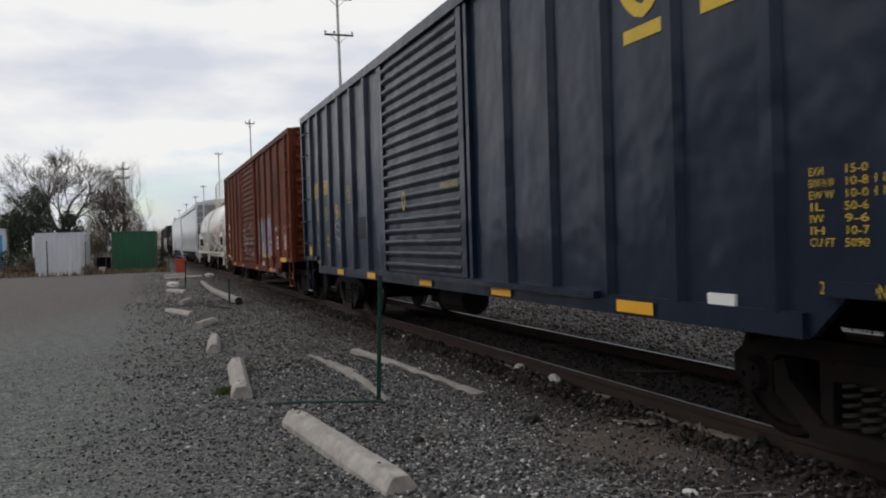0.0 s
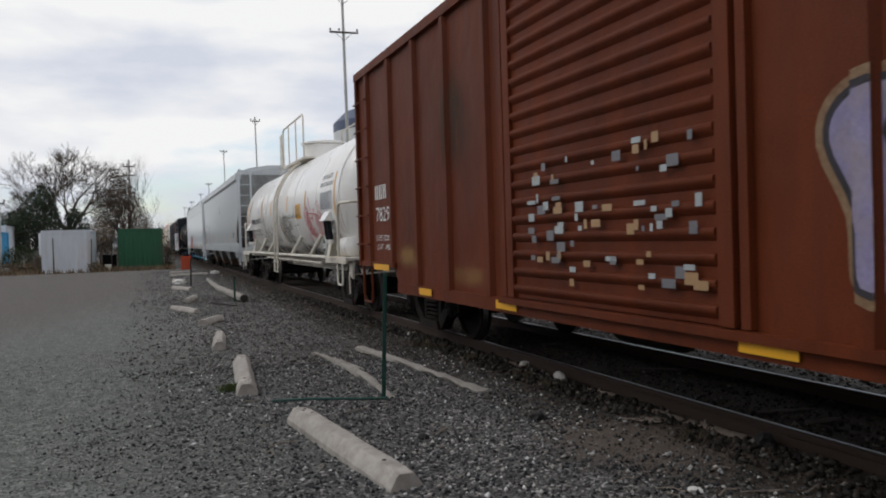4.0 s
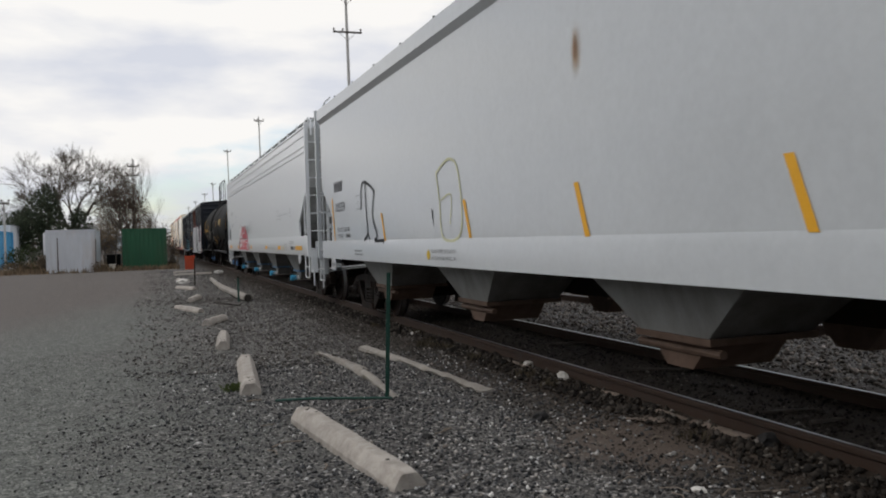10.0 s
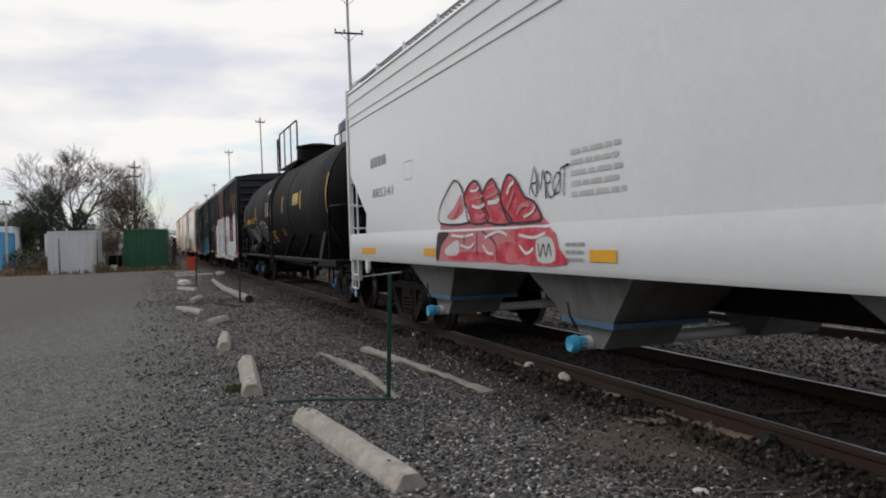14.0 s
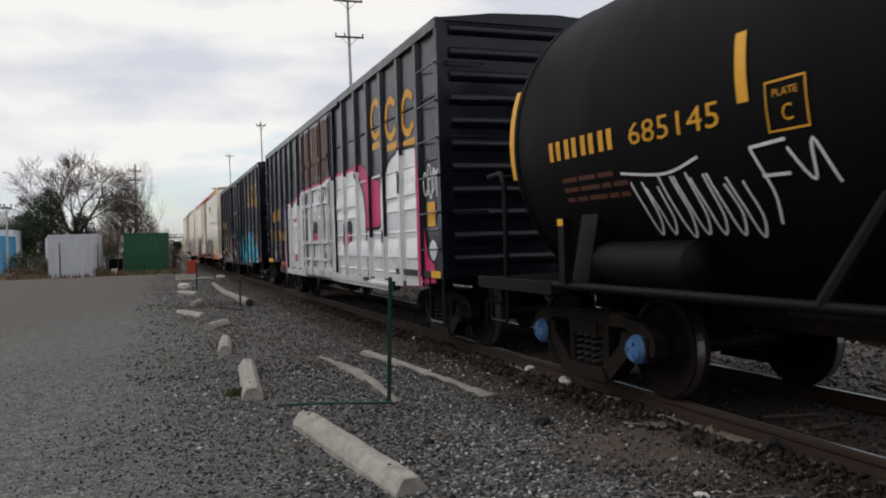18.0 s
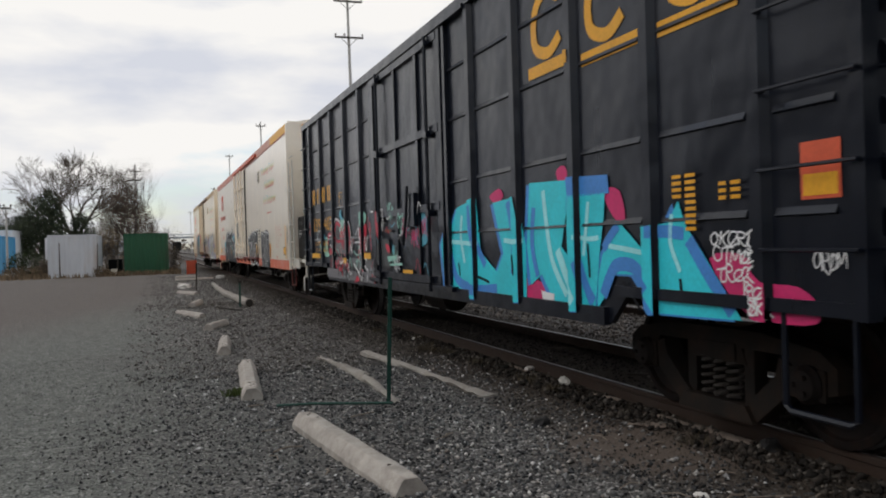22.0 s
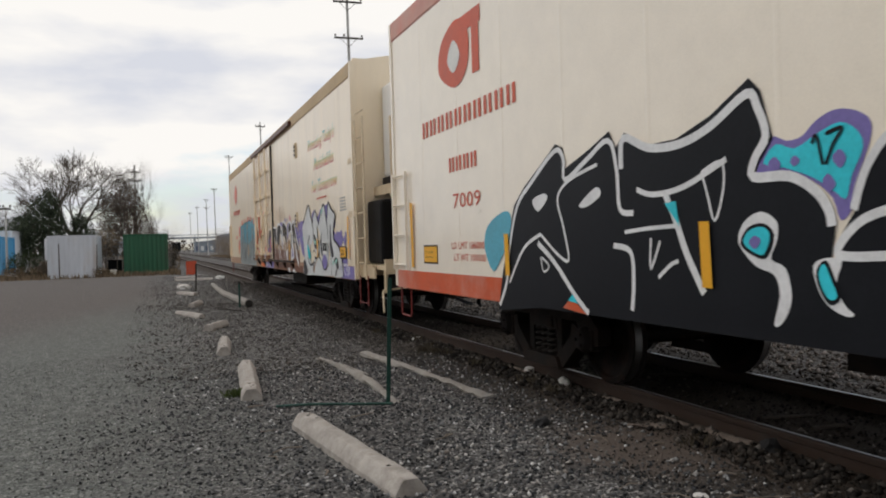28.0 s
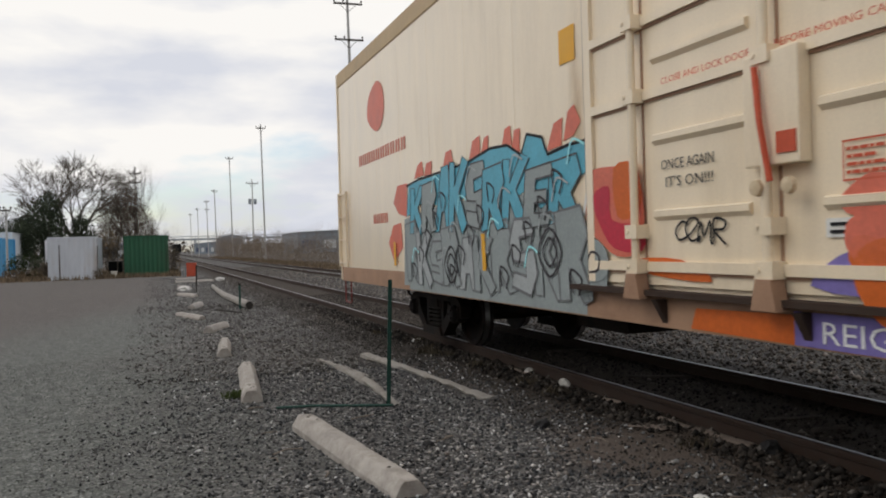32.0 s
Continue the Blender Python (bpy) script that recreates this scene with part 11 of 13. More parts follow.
MAT["gravel"] = stone_material("gravel", [(0.0, (0.018, 0.018, 0.019)), (0.38, (0.06, 0.062, 0.066)), (0.62, (0.105, 0.10, 0.096)), (0.82, (0.18, 0.178, 0.176)), (0.95, (0.29, 0.285, 0.275)), (1.0, (0.68, 0.67, 0.65))])
MAT["ballast"] = stone_material("ballast", [(0.0, (0.012, 0.011, 0.01)), (0.5, (0.03, 0.025, 0.021)), (0.85, (0.065, 0.055, 0.046)), (1.0, (0.2, 0.18, 0.16))])
stones("gravel", "loose grey crushed stone beside the rails", [
    (46000, -0.9, 3.1, 2.6, 10.5, 0.008, 0.046, 0, 1.25),
    (3000, 3.1, 3.7, 2.6, 10.5, 0.012, 0.05, 0, 1.25),
    (7000, -0.6, 0.8, 2.6, 12, 0.006, 0.026, 0, 1.2),
    (16000, -0.9, 0.9, 3.2, 14, 0.005, 0.018, -0.002, 1.2),
    (3000, 6.5, 9.0, 3, 34, 0.02, 0.05, 0, 1.3),
    (5000, 10.5, 13, 6, 45, 0.02, 0.07, 0, 1.2),
], MAT["gravel"], 5, feather=True)
MAT["verge_stone"] = stone_material("verge_stone", [(0.0, (0.025, 0.022, 0.02)), (0.5, (0.075, 0.068, 0.06)), (0.9, (0.15, 0.137, 0.122)), (1.0, (0.4, 0.38, 0.35))])
stones("verge_gravel", "brown-grey crushed stone along the far verge", [
    (24000, -0.5, 4.1, 10, 24, 0.012, 0.055, 0, 1.3),
    (10000, -0.4, 4.1, 22, 50, 0.025, 0.07, 0, 1.2),
], MAT["verge_stone"], 15, feather=True)
MAT["lane_grit"] = stone_material("lane_grit", [(0.0, (0.035, 0.036, 0.034)), (0.5, (0.115, 0.12, 0.11)), (0.9, (0.19, 0.195, 0.18)), (1.0, (0.45, 0.45, 0.42))])
stones("lane_grit", "fine loose grit on the worn asphalt lane", [
    (30000, -4.6, 0.9, 2.8, 13, 0.006, 0.026, 0.0, 1.3),
], MAT["lane_grit"], 16)
MAT["coarse_stone"] = stone_material("coarse_stone", [(0.0, (0.035, 0.03, 0.026)), (0.5, (0.125, 0.108, 0.094)), (0.85, (0.22, 0.19, 0.165)), (1.0, (0.38, 0.34, 0.31))])
stones("coarse_gravel", "pale coarse crushed stone between the two tracks", [
    (9000, 6.55, 9.05, 3, 30, 0.035, 0.1, 0.005, 1.3),
    (3500, 6.55, 9.05, 28, 70, 0.05, 0.12, 0.005, 1.1),
], MAT["coarse_stone"], 7)
MAT["wood_chip"] = stone_material("wood_chip", [(0.0, (0.22, 0.19, 0.165)), (0.6, (0.45, 0.42, 0.38)), (1.0, (0.75, 0.73, 0.7))])
stones("wood_chips", "pale splinters and litter strewn on the gravel", [
    (420, 1.5, 3.5, 3.3, 6.2, 0.014, 0.05, 0.008, 1.0),
    (160, 1.3, 4.0, 6.2, 11, 0.016, 0.055, 0.008, 1.0),
], MAT["wood_chip"], 21)
stones("ballast", "dark oily ballast stones between the rails", [
    (15000, 3.0, 4.22, 2, 26, 0.010, 0.042, 0, 1.3),
    (3600, 3.72, 4.2, 2.5, 22, 0.03, 0.095, 0.012, 1.3),
    (12000, 4.36, 5.74, 2, 26, 0.015, 0.055, 0.0, 1.3),
    (5000, 5.86, 6.7, 2, 26, 0.015, 0.055, 0, 1.3),
    (6000, 9.05, 10.5, 5, 40, 0.02, 0.06, 0, 1.3),
], MAT["ballast"], 6)

# ---- small things on the ground ----
MAT["log_wood"] = surface("log_wood", (0.29, 0.27, 0.24), rough=0.9, dirt=(0.13, 0.1, 0.075), dirt_amount=0.55, dirt_scale=6, bump=0.5, var=0.25, fine=40)
MAT["plank_wood"] = surface("plank_wood", (0.24, 0.19, 0.155), rough=0.9, dirt=(0.04, 0.03, 0.024), dirt_amount=0.6, dirt_scale=4, var=0.25)
MAT["stick_wood"] = surface("stick_wood", (0.085, 0.07, 0.058), rough=0.9, dirt=(0.03, 0.024, 0.02), dirt_amount=0.6, dirt_scale=5, var=0.25)
MAT["end_dark"] = surface("end_dark", (0.03, 0.025, 0.02), rough=0.9)
MAT["rock_dark"] = surface("rock_dark", (0.016, 0.015, 0.015), rough=0.8)
MAT["rock_pale"] = surface("rock_pale", (0.62, 0.6, 0.56), rough=0.85, dirt=(0.3, 0.27, 0.23), dirt_amount=0.4, dirt_scale=12)
MAT["moss"] = surface("moss", (0.06, 0.085, 0.02), rough=1.0, var=0.4)
MAT["twig"] = surface("twig", (0.22, 0.18, 0.145), rough=0.9, var=0.3)
MAT["dry_grass"] = surface("dry_grass", (0.07, 0.055, 0.035), rough=1.0, var=0.35)


def wheel_stop(p0, p1, w, h, seed, tilt=0.0, label="weathered grey concrete wheel stop lying on gravel"):
    """A precast kerb block with sloped sides, two pin holes and chipped edges."""
    a, b = Vector((*p0, 0)), Vector((*p1, 0))
    L = (b - a).length
    mid = (a + b) / 2
    r = random.Random(seed)
    z = min(rise(mid.x, mid.y), rise(*p0), rise(*p1)) - 0.012
    ang = math.degrees(math.atan2(b.y - a.y, b.x - a.x))
    top = thing("wheel_stop", pose(mid.x, mid.y, z, 0, tilt, ang), label, "wheel stop", "concrete wheel stops along the lane")
    prof = [(-w / 2, 0), (-w / 2, h * 0.42), (-w * 0.27, h * 0.93), (-w * 0.2, h), (w * 0.2, h), (w * 0.27, h * 0.93), (w / 2, h * 0.42), (w / 2, 0)]
    rings = []
    n = max(6, int(L / 0.12))
    for i in range(n + 1):
        x = -L / 2 + L * i / n
        e = 0.94 if i in (0, n) else 1.0
        rings.append([(x + r.uniform(-0.006, 0.006), u * e + r.uniform(-0.004, 0.004), v * e + (r.uniform(-0.004, 0.003) if v else 0)) for u, v in prof])
    part("block", loft(rings), MAT["concrete"], top, smooth=35, bevel=0.006)
    for s in (-0.36, 0.36):
        g = Geo()
        g.lathe([(h - 0.002, 0.016), (h + 0.003, 0.014)], 10, "z", (s * L, r.uniform(-0.02, 0.02), 0))
        part("pin_hole", g, MAT["end_dark"], top, "dark rusty pin hole")
    for i in range(2):
        s = 0.012 * (1 + i * 0.4)
        g = Geo()
        g.lathe([(h - 0.002, s), (h + 0.002, s * 0.8)], 7, "z", (-L * 0.44 + i * 0.05, 0.01 - i * 0.03, 0))
        part("chip", g, MAT["end_dark"], top, "dark chipped spot")


wheel_stop((1.225, 7.0), (1.475, 4.70), 0.24, 0.155, 1)
wheel_stop((0.935, 8.38), (1.12, 10.6), 0.22, 0.15, 2)
wheel_stop((0.965, 12.12), (1.105, 13.66), 0.2, 0.15, 3)
wheel_stop((0.97, 15.65), (1.36, 16.75), 0.21, 0.15, 4, 1.0, "pale concrete wheel stop lying askew on gravel")
wheel_stop((0.57, 20.5), (1.05, 18.95), 0.17, 0.12, 5, 0, "pale concrete wheel stop lying askew on gravel")
wheel_stop((0.98, 22.4), (1.27, 23.7), 0.19, 0.15, 6)
wheel_stop((0.88, 29.8), (1.39, 28.3), 0.19, 0.13, 7, 0, "pale concrete wheel stop lying askew on gravel")
wheel_stop((1.1, 36.2), (1.45, 34.6), 0.2, 0.13, 8, 0, "pale concrete wheel stop lying askew on gravel")
wheel_stop((1.1, 41.6), (2.9, 42.1), 0.24, 0.13, 9, 0, "pale concrete wheel stop lying across the verge")
wheel_stop((1.2, 45.6), (2.3, 46.2), 0.24, 0.13, 10, 0, "pale concrete wheel stop lying across the verge")


def timber(pts, w, h, label, seed, mat="log_wood", end=False, n=6, rough=0.012):
    pts = [(x, y, rise(x, y) - 0.012 + z) for x, y, z in pts]
    fine_pts = finer(pts, n)
    k = np.linspace(0, 1, len(fine_pts))
    W = [float(v) for v in np.interp(k, np.linspace(0, 1, len(w)), w)]
    H = [float(v) for v in np.interp(k, np.linspace(0, 1, len(h)), h)]
    t = thing("timber", pose(0, 0, 0), label, "timber", "old timbers on the gravel")
    part("trunk" if end else "plank", beam([tuple(p) for p in fine_pts], W, H, seed, rough), MAT[mat], t, smooth=45)
    if end:
        p = Vector(fine_pts[-1])
        d = (p - Vector(fine_pts[-2])).normalized()
        g = Geo()
        g.tube(p + Vector((0, 0, H[-1] / 2)) - d * 0.03, p + Vector((0, 0, H[-1] / 2)) + d * 0.012, H[-1] * 0.46, 12)
        part("cut_end", g, MAT["end_dark"], t, "dark cut end of the log")


timber([(2.80, 10.95, 0.0), (2.91, 10.1, 0.0), (3.0, 9.0, 0.01), (3.10, 7.95, 0.0), (3.18, 7.36, 0)], [0.15, 0.11, 0.09, 0.10, 0.2], [0.09, 0.075, 0.06, 0.055, 0.04], "weathered grey timber with a splayed end", 1)
timber([(2.17, 11.0, 0.0), (2.25, 9.9, 0.0), (2.27, 8.7, 0.0), (2.25, 7.55, 0.0)], [0.05, 0.07, 0.10, 0.06], [0.05, 0.07, 0.09, 0.03], "split grey timber half sunk in gravel", 2)
timber([(2.14, 11.05, 0.0), (2.33, 10.1, 0.0), (2.42, 9.3, 0.0)], [0.03, 0.045, 0.03], [0.03, 0.04, 0.03], "thin grey split stick on gravel", 3, n=4, rough=0.004)
timber([(2.42, 35.2, 0.02), (2.30, 31, 0.0), (2.27, 27.5, 0.0), (2.34, 24, 0.0), (2.41, 21.6, 0.0)], [0.14, 0.2, 0.21, 0.22, 0.24], [0.12, 0.15, 0.17, 0.19, 0.22], "long bent grey log with a dark end", 4, end=True)
timber([(1.55, 21.5, 0.0), (2.05, 20.2, 0.0)], [0.1, 0.08], [0.05, 0.05], "dark rotten stick on gravel", 5, mat="end_dark", n=4)
# pale plank along the near rail, in broken lengths
for i, (a, b, w) in enumerate((((4.15, 7.05), (4.17, 6.5), 0.06), ((4.12, 6.0), (4.17, 4.75), 0.09), ((4.14, 9.1), (4.15, 8.4), 0.05))):
    timber([(*a, 0.0), (*b, 0.01)], [w, w], [0.03, 0.03], "weathered plank beside the rusty rail", 20 + i, mat="plank_wood", n=5, rough=0.008)
timber([(3.7, 5.68, 0.01), (3.86, 5.52, 0.015), (4.06, 5.55, 0.01)], [0.10, 0.2, 0.1], [0.02, 0.025, 0.02], "flat pale broken board on dirt", 30, n=3, mat="plank_wood")
timber([(4.8, 5.35, 0.02), (5.3, 5.2, 0.02)], [0.05, 0.04], [0.03, 0.02], "broken grey stick between the rails", 31, n=3, rough=0.004, mat="stick_wood")
timber([(4.85, 4.85, 0.02), (5.15, 4.8, 0.03)], [0.05, 0.04], [0.03, 0.03], "broken grey stick between the rails", 32, n=3, rough=0.004, mat="stick_wood")
timber([(5.0, 7.7, 0.02), (5.6, 7.3, 0.03)], [0.06, 0.05], [0.03, 0.03], "broken grey stick between the rails", 33, n=3, rough=0.004, mat="stick_wood")
timber([(5.2, 10.0, 0.02), (5.7, 9.7, 0.03)], [0.08, 0.05], [0.03, 0.03], "broken grey stick between the rails", 34, n=3, rough=0.004, mat="stick_wood")


def rock(x, y, s, mat, label, seed):
    r = random.Random(seed)
    bm = bmesh.new()
    bmesh.ops.create_icosphere(bm, subdivisions=2, radius=0.5)
    for v in bm.verts:
        d = v.co.normalized()
        v.co *= 1 + 0.45 * noise.noise(d * 1.6 + Vector((seed, 0, 0)))
        v.co = Vector((v.co.x * s[0], v.co.y * s[1], v.co.z * s[2]))
    me = bpy.data.meshes.new("stone")
    bm.to_mesh(me)
    bm.free()
    me.materials.append(MAT[mat])
    ob = tagged(new("stone", me), label, "stone", "loose stones on the ground")
    ob.matrix_basis = pose(x, y, rise(x, y) + s[2] * 0.28, 0, 0, r.uniform(0, 360))


for i, (x, y, s, mat, lab) in enumerate((
        (4.19, 8.5, (0.13, 0.12, 0.09), "rock_pale", "white broken stone beside the rusty rail"),
        (4.17, 7.62, (0.2, 0.12, 0.1), "rock_pale", "white broken stone beside the rusty rail"),
        (3.05, 5.98, (0.17, 0.13, 0.09), "rock_dark", "black stone on grey gravel"),
        (4.17, 4.56, (0.16, 0.14, 0.12), "rock_dark", "black stone against the rail"),
        (3.07, 3.95, (0.1, 0.07, 0.04), "rock_pale", "pale chip of stone on gravel"),
        (2.0, 5.9, (0.1, 0.08, 0.05), "rock_dark", "dark lump of stone on gravel"),
        (4.0, 12.2, (0.18, 0.14, 0.08), "rock_pale", "white broken stone beside the rusty rail"),
        (3.3, 42.5, (0.5, 0.35, 0.25), "rock_pale", "pale lump of concrete on the verge"),
        (1.2, 33.4, (0.5, 0.4, 0.25), "rock_pale", "pale lump of concrete on the verge"),
        (-8.75, 59.3, (1.1, 0.7, 0.45), "rock_pale", "white heap beside the blue container"))):
    rock(x, y, s, mat, lab, i + 3)


def stick(pts, r, label):
    t = thing("twig", pose(0, 0, 0), label, "twig", "twigs on the gravel")
    part("stem", Geo().pipe([(x, y, rise(x, y) + z) for x, y, z in pts], r, 5), MAT["twig"], t, smooth=50)


for i in range(26):
    r = random.Random(i + 60)
    if i < 6:
        x, y = ((3.0, 3.95), (3.3, 3.85), (3.45, 3.75), (3.8, 3.65), (2.9, 4.3), (3.55, 4.2))[i]
    else:
        x, y = r.uniform(0.6, 3.9), r.uniform(3.2, 9.5)
    a, L = r.uniform(0, 6.28), r.uniform(0.08, 0.26)
    stick([(x, y, 0.012), (x + 0.5 * L * math.cos(a), y + 0.5 * L * math.sin(a), 0.022), (x + L * math.cos(a + 0.3), y + L * math.sin(a + 0.3), 0.012)], r.uniform(0.003, 0.007), "pale dry twig lying on gravel")

# green fence post with a fallen one at its foot
post = thing("fence_post", pose(2.19, 7.66, rise(2.19, 7.66) - 0.02), "thin green steel fence post standing in gravel", "post")
g = Geo()
g.add([(0.02 * x + 0.055 * z, 0.02 * y, 1.27 * z) for z in (0, 1) for x, y in ((-1, 0.25), (-1, -0.25), (-0.2, -0.25), (-0.2, -1), (0.2, -1), (0.2, -0.25), (1, -0.25), (1, 0.25))],
      [(k, (k + 1) % 8, 8 + (k + 1) % 8, 8 + k) for k in range(8)] + [tuple(range(8))[::-1], tuple(range(8, 16))])
part("shaft", g, MAT["green_post"], post)
for i in range(7):
    z = 0.3 + i * 0.14
    g = Geo()
    g.box(0.055 * z / 1.27 - 0.006, 0.055 * z / 1.27 + 0.006, -0.028, -0.018, z, z + 0.02)
    part("stud", g, MAT["green_post"], post)
bar = thing("fallen_post", pose(0, 0, 0), "thin green bar lying on gravel", "post")
part("rod", Geo().pipe([(x, y, rise(x, y) + z) for x, y, z in ((1.12, 7.95, 0.012), (1.45, 7.82, 0.02), (1.8, 7.66, 0.024), (2.2, 7.52, 0.014))], 0.013, 8), MAT["green_post"], bar, smooth=50)


def thin_post(x, y, h, label):
    t = thing("marker_post", pose(x, y, rise(x, y) - 0.02, 0, rng.uniform(-1.5, 1.5)), label, "post", "marker posts beside the track")
    g = Geo()
    g.box(-0.025, 0.025, -0.02, 0.02, 0, h)
    part("shaft", g, MAT["green_post"] if h < 0.8 else MAT["end_dark"], t, bevel=0.004)
    g = Geo()
    g.box(-0.03, 0.03, -0.025, 0.025, h - 0.05, h + 0.004)
    part("cap", g, MAT["end_dark"], t)


thin_post(1.55, 31.3, 1.05, "thin dark post standing in gravel")
thin_post(2.18, 21.74, 0.7, "short thin green post in gravel")


def barrier():
    """An orange mesh basket of four slotted panels."""
    t = thing("traffic_barrier", pose(2.29, 51.1, 0), "bright orange plastic barrier on the gravel", "barrier")
    for s in (-1, 1):
        for ax in (0, 1):
            at = pose(0, s * 0.26, 0) if ax == 0 else pose(s * 0.26, 0, 0, 0, 0, 90)
            for i in range(8):
                z = 0.05 + i * 0.1
                part("slat", Geo().box(-0.26, 0.26, -0.02, 0.02, z, z + 0.06), MAT["orange_plastic"], t, at=at)
            for i in range(5):
                x = -0.26 + i * 0.1175
                part("upright", Geo().box(x, x + 0.05, -0.025, 0.025, 0, 0.84), MAT["orange_plastic"], t, at=at)
    return t


barrier()


def tuft(x, y, n, h, mat, label, name="grass_tuft", cat="grass"):
    r = random.Random(int(x * 100 + y * 10))
    g = Geo()
    for i in range(n):
        a, b = r.uniform(0, 6.28), r.uniform(0, 6.28)
        px, py = x + r.gauss(0, 0.05), y + r.gauss(0, 0.05)
        z = rise(px, py)
        L = h * r.uniform(0.5, 1.1)
        dx, dy = 0.45 * L * math.cos(a), 0.45 * L * math.sin(a)
        sx, sy = 0.004 * math.cos(b), 0.004 * math.sin(b)
        g.add([(px - sx, py - sy, z - 0.01), (px + sx, py + sy, z - 0.01), (px + dx * 0.4, py + dy * 0.4, z + L * 0.7), (px + dx, py + dy, z + L)], [(0, 1, 2), (1, 3, 2)])
    tagged(new(name, g.mesh(name, MAT[mat])), label, cat, "grass tufts on the gravel")


tuft(0.78, 8.72, 130, 0.09, "moss", "small green tuft of grass beside a concrete block")
for i in range(10):
    r = random.Random(i + 5)
    tuft(r.uniform(3.6, 4.1), r.uniform(3.3, 14), 50, 0.1, "dry_grass", "dry brown grass at the rail's foot")

# ---- containers and yard ----
MAT["white_trailer"] = surface("white_trailer", (0.66, 0.68, 0.7), rough=0.5, var=0.05)
MAT["far_steel"] = surface("far_steel", (0.3, 0.33, 0.36), rough=0.7)
MAT["far_white"] = surface("far_white", (0.62, 0.63, 0.62), rough=0.7, var=0.08, scale=0.5)
MAT["shed_gray"] = surface("shed_gray", (0.22, 0.25, 0.28), rough=0.7, var=0.15, scale=0.6)
MAT["dome_blue"] = surface("dome_blue", (0.07, 0.09, 0.15), rough=0.5)
MAT["dome_white"] = surface("dome_white", (0.72, 0.75, 0.78), rough=0.5)
MAT["pole_gray"] = surface("pole_gray", (0.42, 0.41, 0.39), rough=0.85, var=0.12, scale=4)
MAT["arm_dark"] = surface("arm_dark", (0.08, 0.07, 0.06), rough=0.85)


def corrugated(x0, x1, z0, z1, pitch=0.28, depth=0.03):
    """A wavy steel sheet in the x-z plane, 3 mm skin behind it."""
    n = int((x1 - x0) / pitch)
    p = (x1 - x0) / n
    us = []
    for i in range(n):
        us += [(x0 + i * p, 0), (x0 + (i + 0.3) * p, 0), (x0 + (i + 0.45) * p, depth), (x0 + (i + 0.85) * p, depth)]
    us.append((x1, 0))
    g = Geo()
    m = len(us)
    for off in (0.0, 0.006):
        g.add([(u, d + off, z) for z in (z0, z1) for u, d in us], [(k, k + 1, m + k + 1, m + k) for k in range(m - 1)])
    return g


def container(x0, x1, y, top, length, mat, label, yaw=0.0, depth=0.03):
    w = x1 - x0
    t = thing("shipping_container", pose((x0 + x1) / 2, y, rise(x0, y) - 0.015, 0, 0, yaw), label, "container", "containers in the yard")
    h = top
    for s in (-1, 1):
        for yy in (0, length):
            g = Geo()
            g.box(s * w / 2 - 0.07, s * w / 2 + 0.07, yy - 0.07, yy + 0.07, 0, h)
            part("corner_post", g, MAT[mat], t, bevel=0.01)
        part("side_wall", corrugated(0.07, length - 0.07, 0.15, h - 0.1), MAT[mat], t, at=pose(s * (w / 2 - 0.02), 0, 0, 0, 0, 90))
        g = Geo()
        g.box(s * w / 2 - 0.05, s * w / 2 + 0.05, 0.07, length - 0.07, 0.02, 0.16)
        part("bottom_rail", g, MAT[mat], t)
        g = Geo()
        g.box(s * w / 2 - 0.04, s * w / 2 + 0.04, 0.07, length - 0.07, h - 0.1, h - 0.005)
        part("top_rail", g, MAT[mat], t)
    for yy in (0, length):
        part("end_wall", corrugated(-w / 2 + 0.07, w / 2 - 0.07, 0.15, h - 0.1, 0.26, depth), MAT[mat], t, at=pose(0, yy - 0.02, 0))
        g = Geo()
        g.box(-w / 2 + 0.07, w / 2 - 0.07, yy - 0.05, yy + 0.05, 0.0, 0.16)
        part("end_sill", g, MAT[mat], t)
        g = Geo()
        g.box(-w / 2 + 0.07, w / 2 - 0.07, yy - 0.05, yy + 0.05, h - 0.11, h)
        part("end_header", g, MAT[mat], t)
    g = Geo()
    g.box(-w / 2 + 0.05, w / 2 - 0.05, 0.06, length - 0.06, h - 0.03, h - 0.008)
    part("roof", g, MAT[mat], t)
    return t


container(-5.92, -3.30, 54, 2.68, 6.06, "white_box", "dirty white corrugated steel shipping container", depth=0.008)
container(-1.66, 1.02, 57, 2.72, 6.06, "green_box", "dark green corrugated steel shipping container")
blue_one = container(-12.6, -10.1, 64, 2.92, 6.06, "blue_box", "blue steel shipping container with white letters")
for i, (x, w) in enumerate(((0.35, 0.24), (0.72, 0.22), (-0.1, 0.24))):
    g = Geo()
    g.box(x, x + w * 0.35, -0.036, -0.026, 1.15, 1.6)
    g.box(x + w * 0.6, x + w, -0.036, -0.026, 1.15, 1.6)
    part("lettering_bar", g, MAT["white_paint"], blue_one, "white painted mark")
container(-6.78, -4.3, 60.5, 2.62, 6.06, "white_trailer", "pale shipping container behind the white one")
container(-15.2, -10.4, 71, 3.5, 9.0, "white_trailer", "white box trailer behind the blue container")

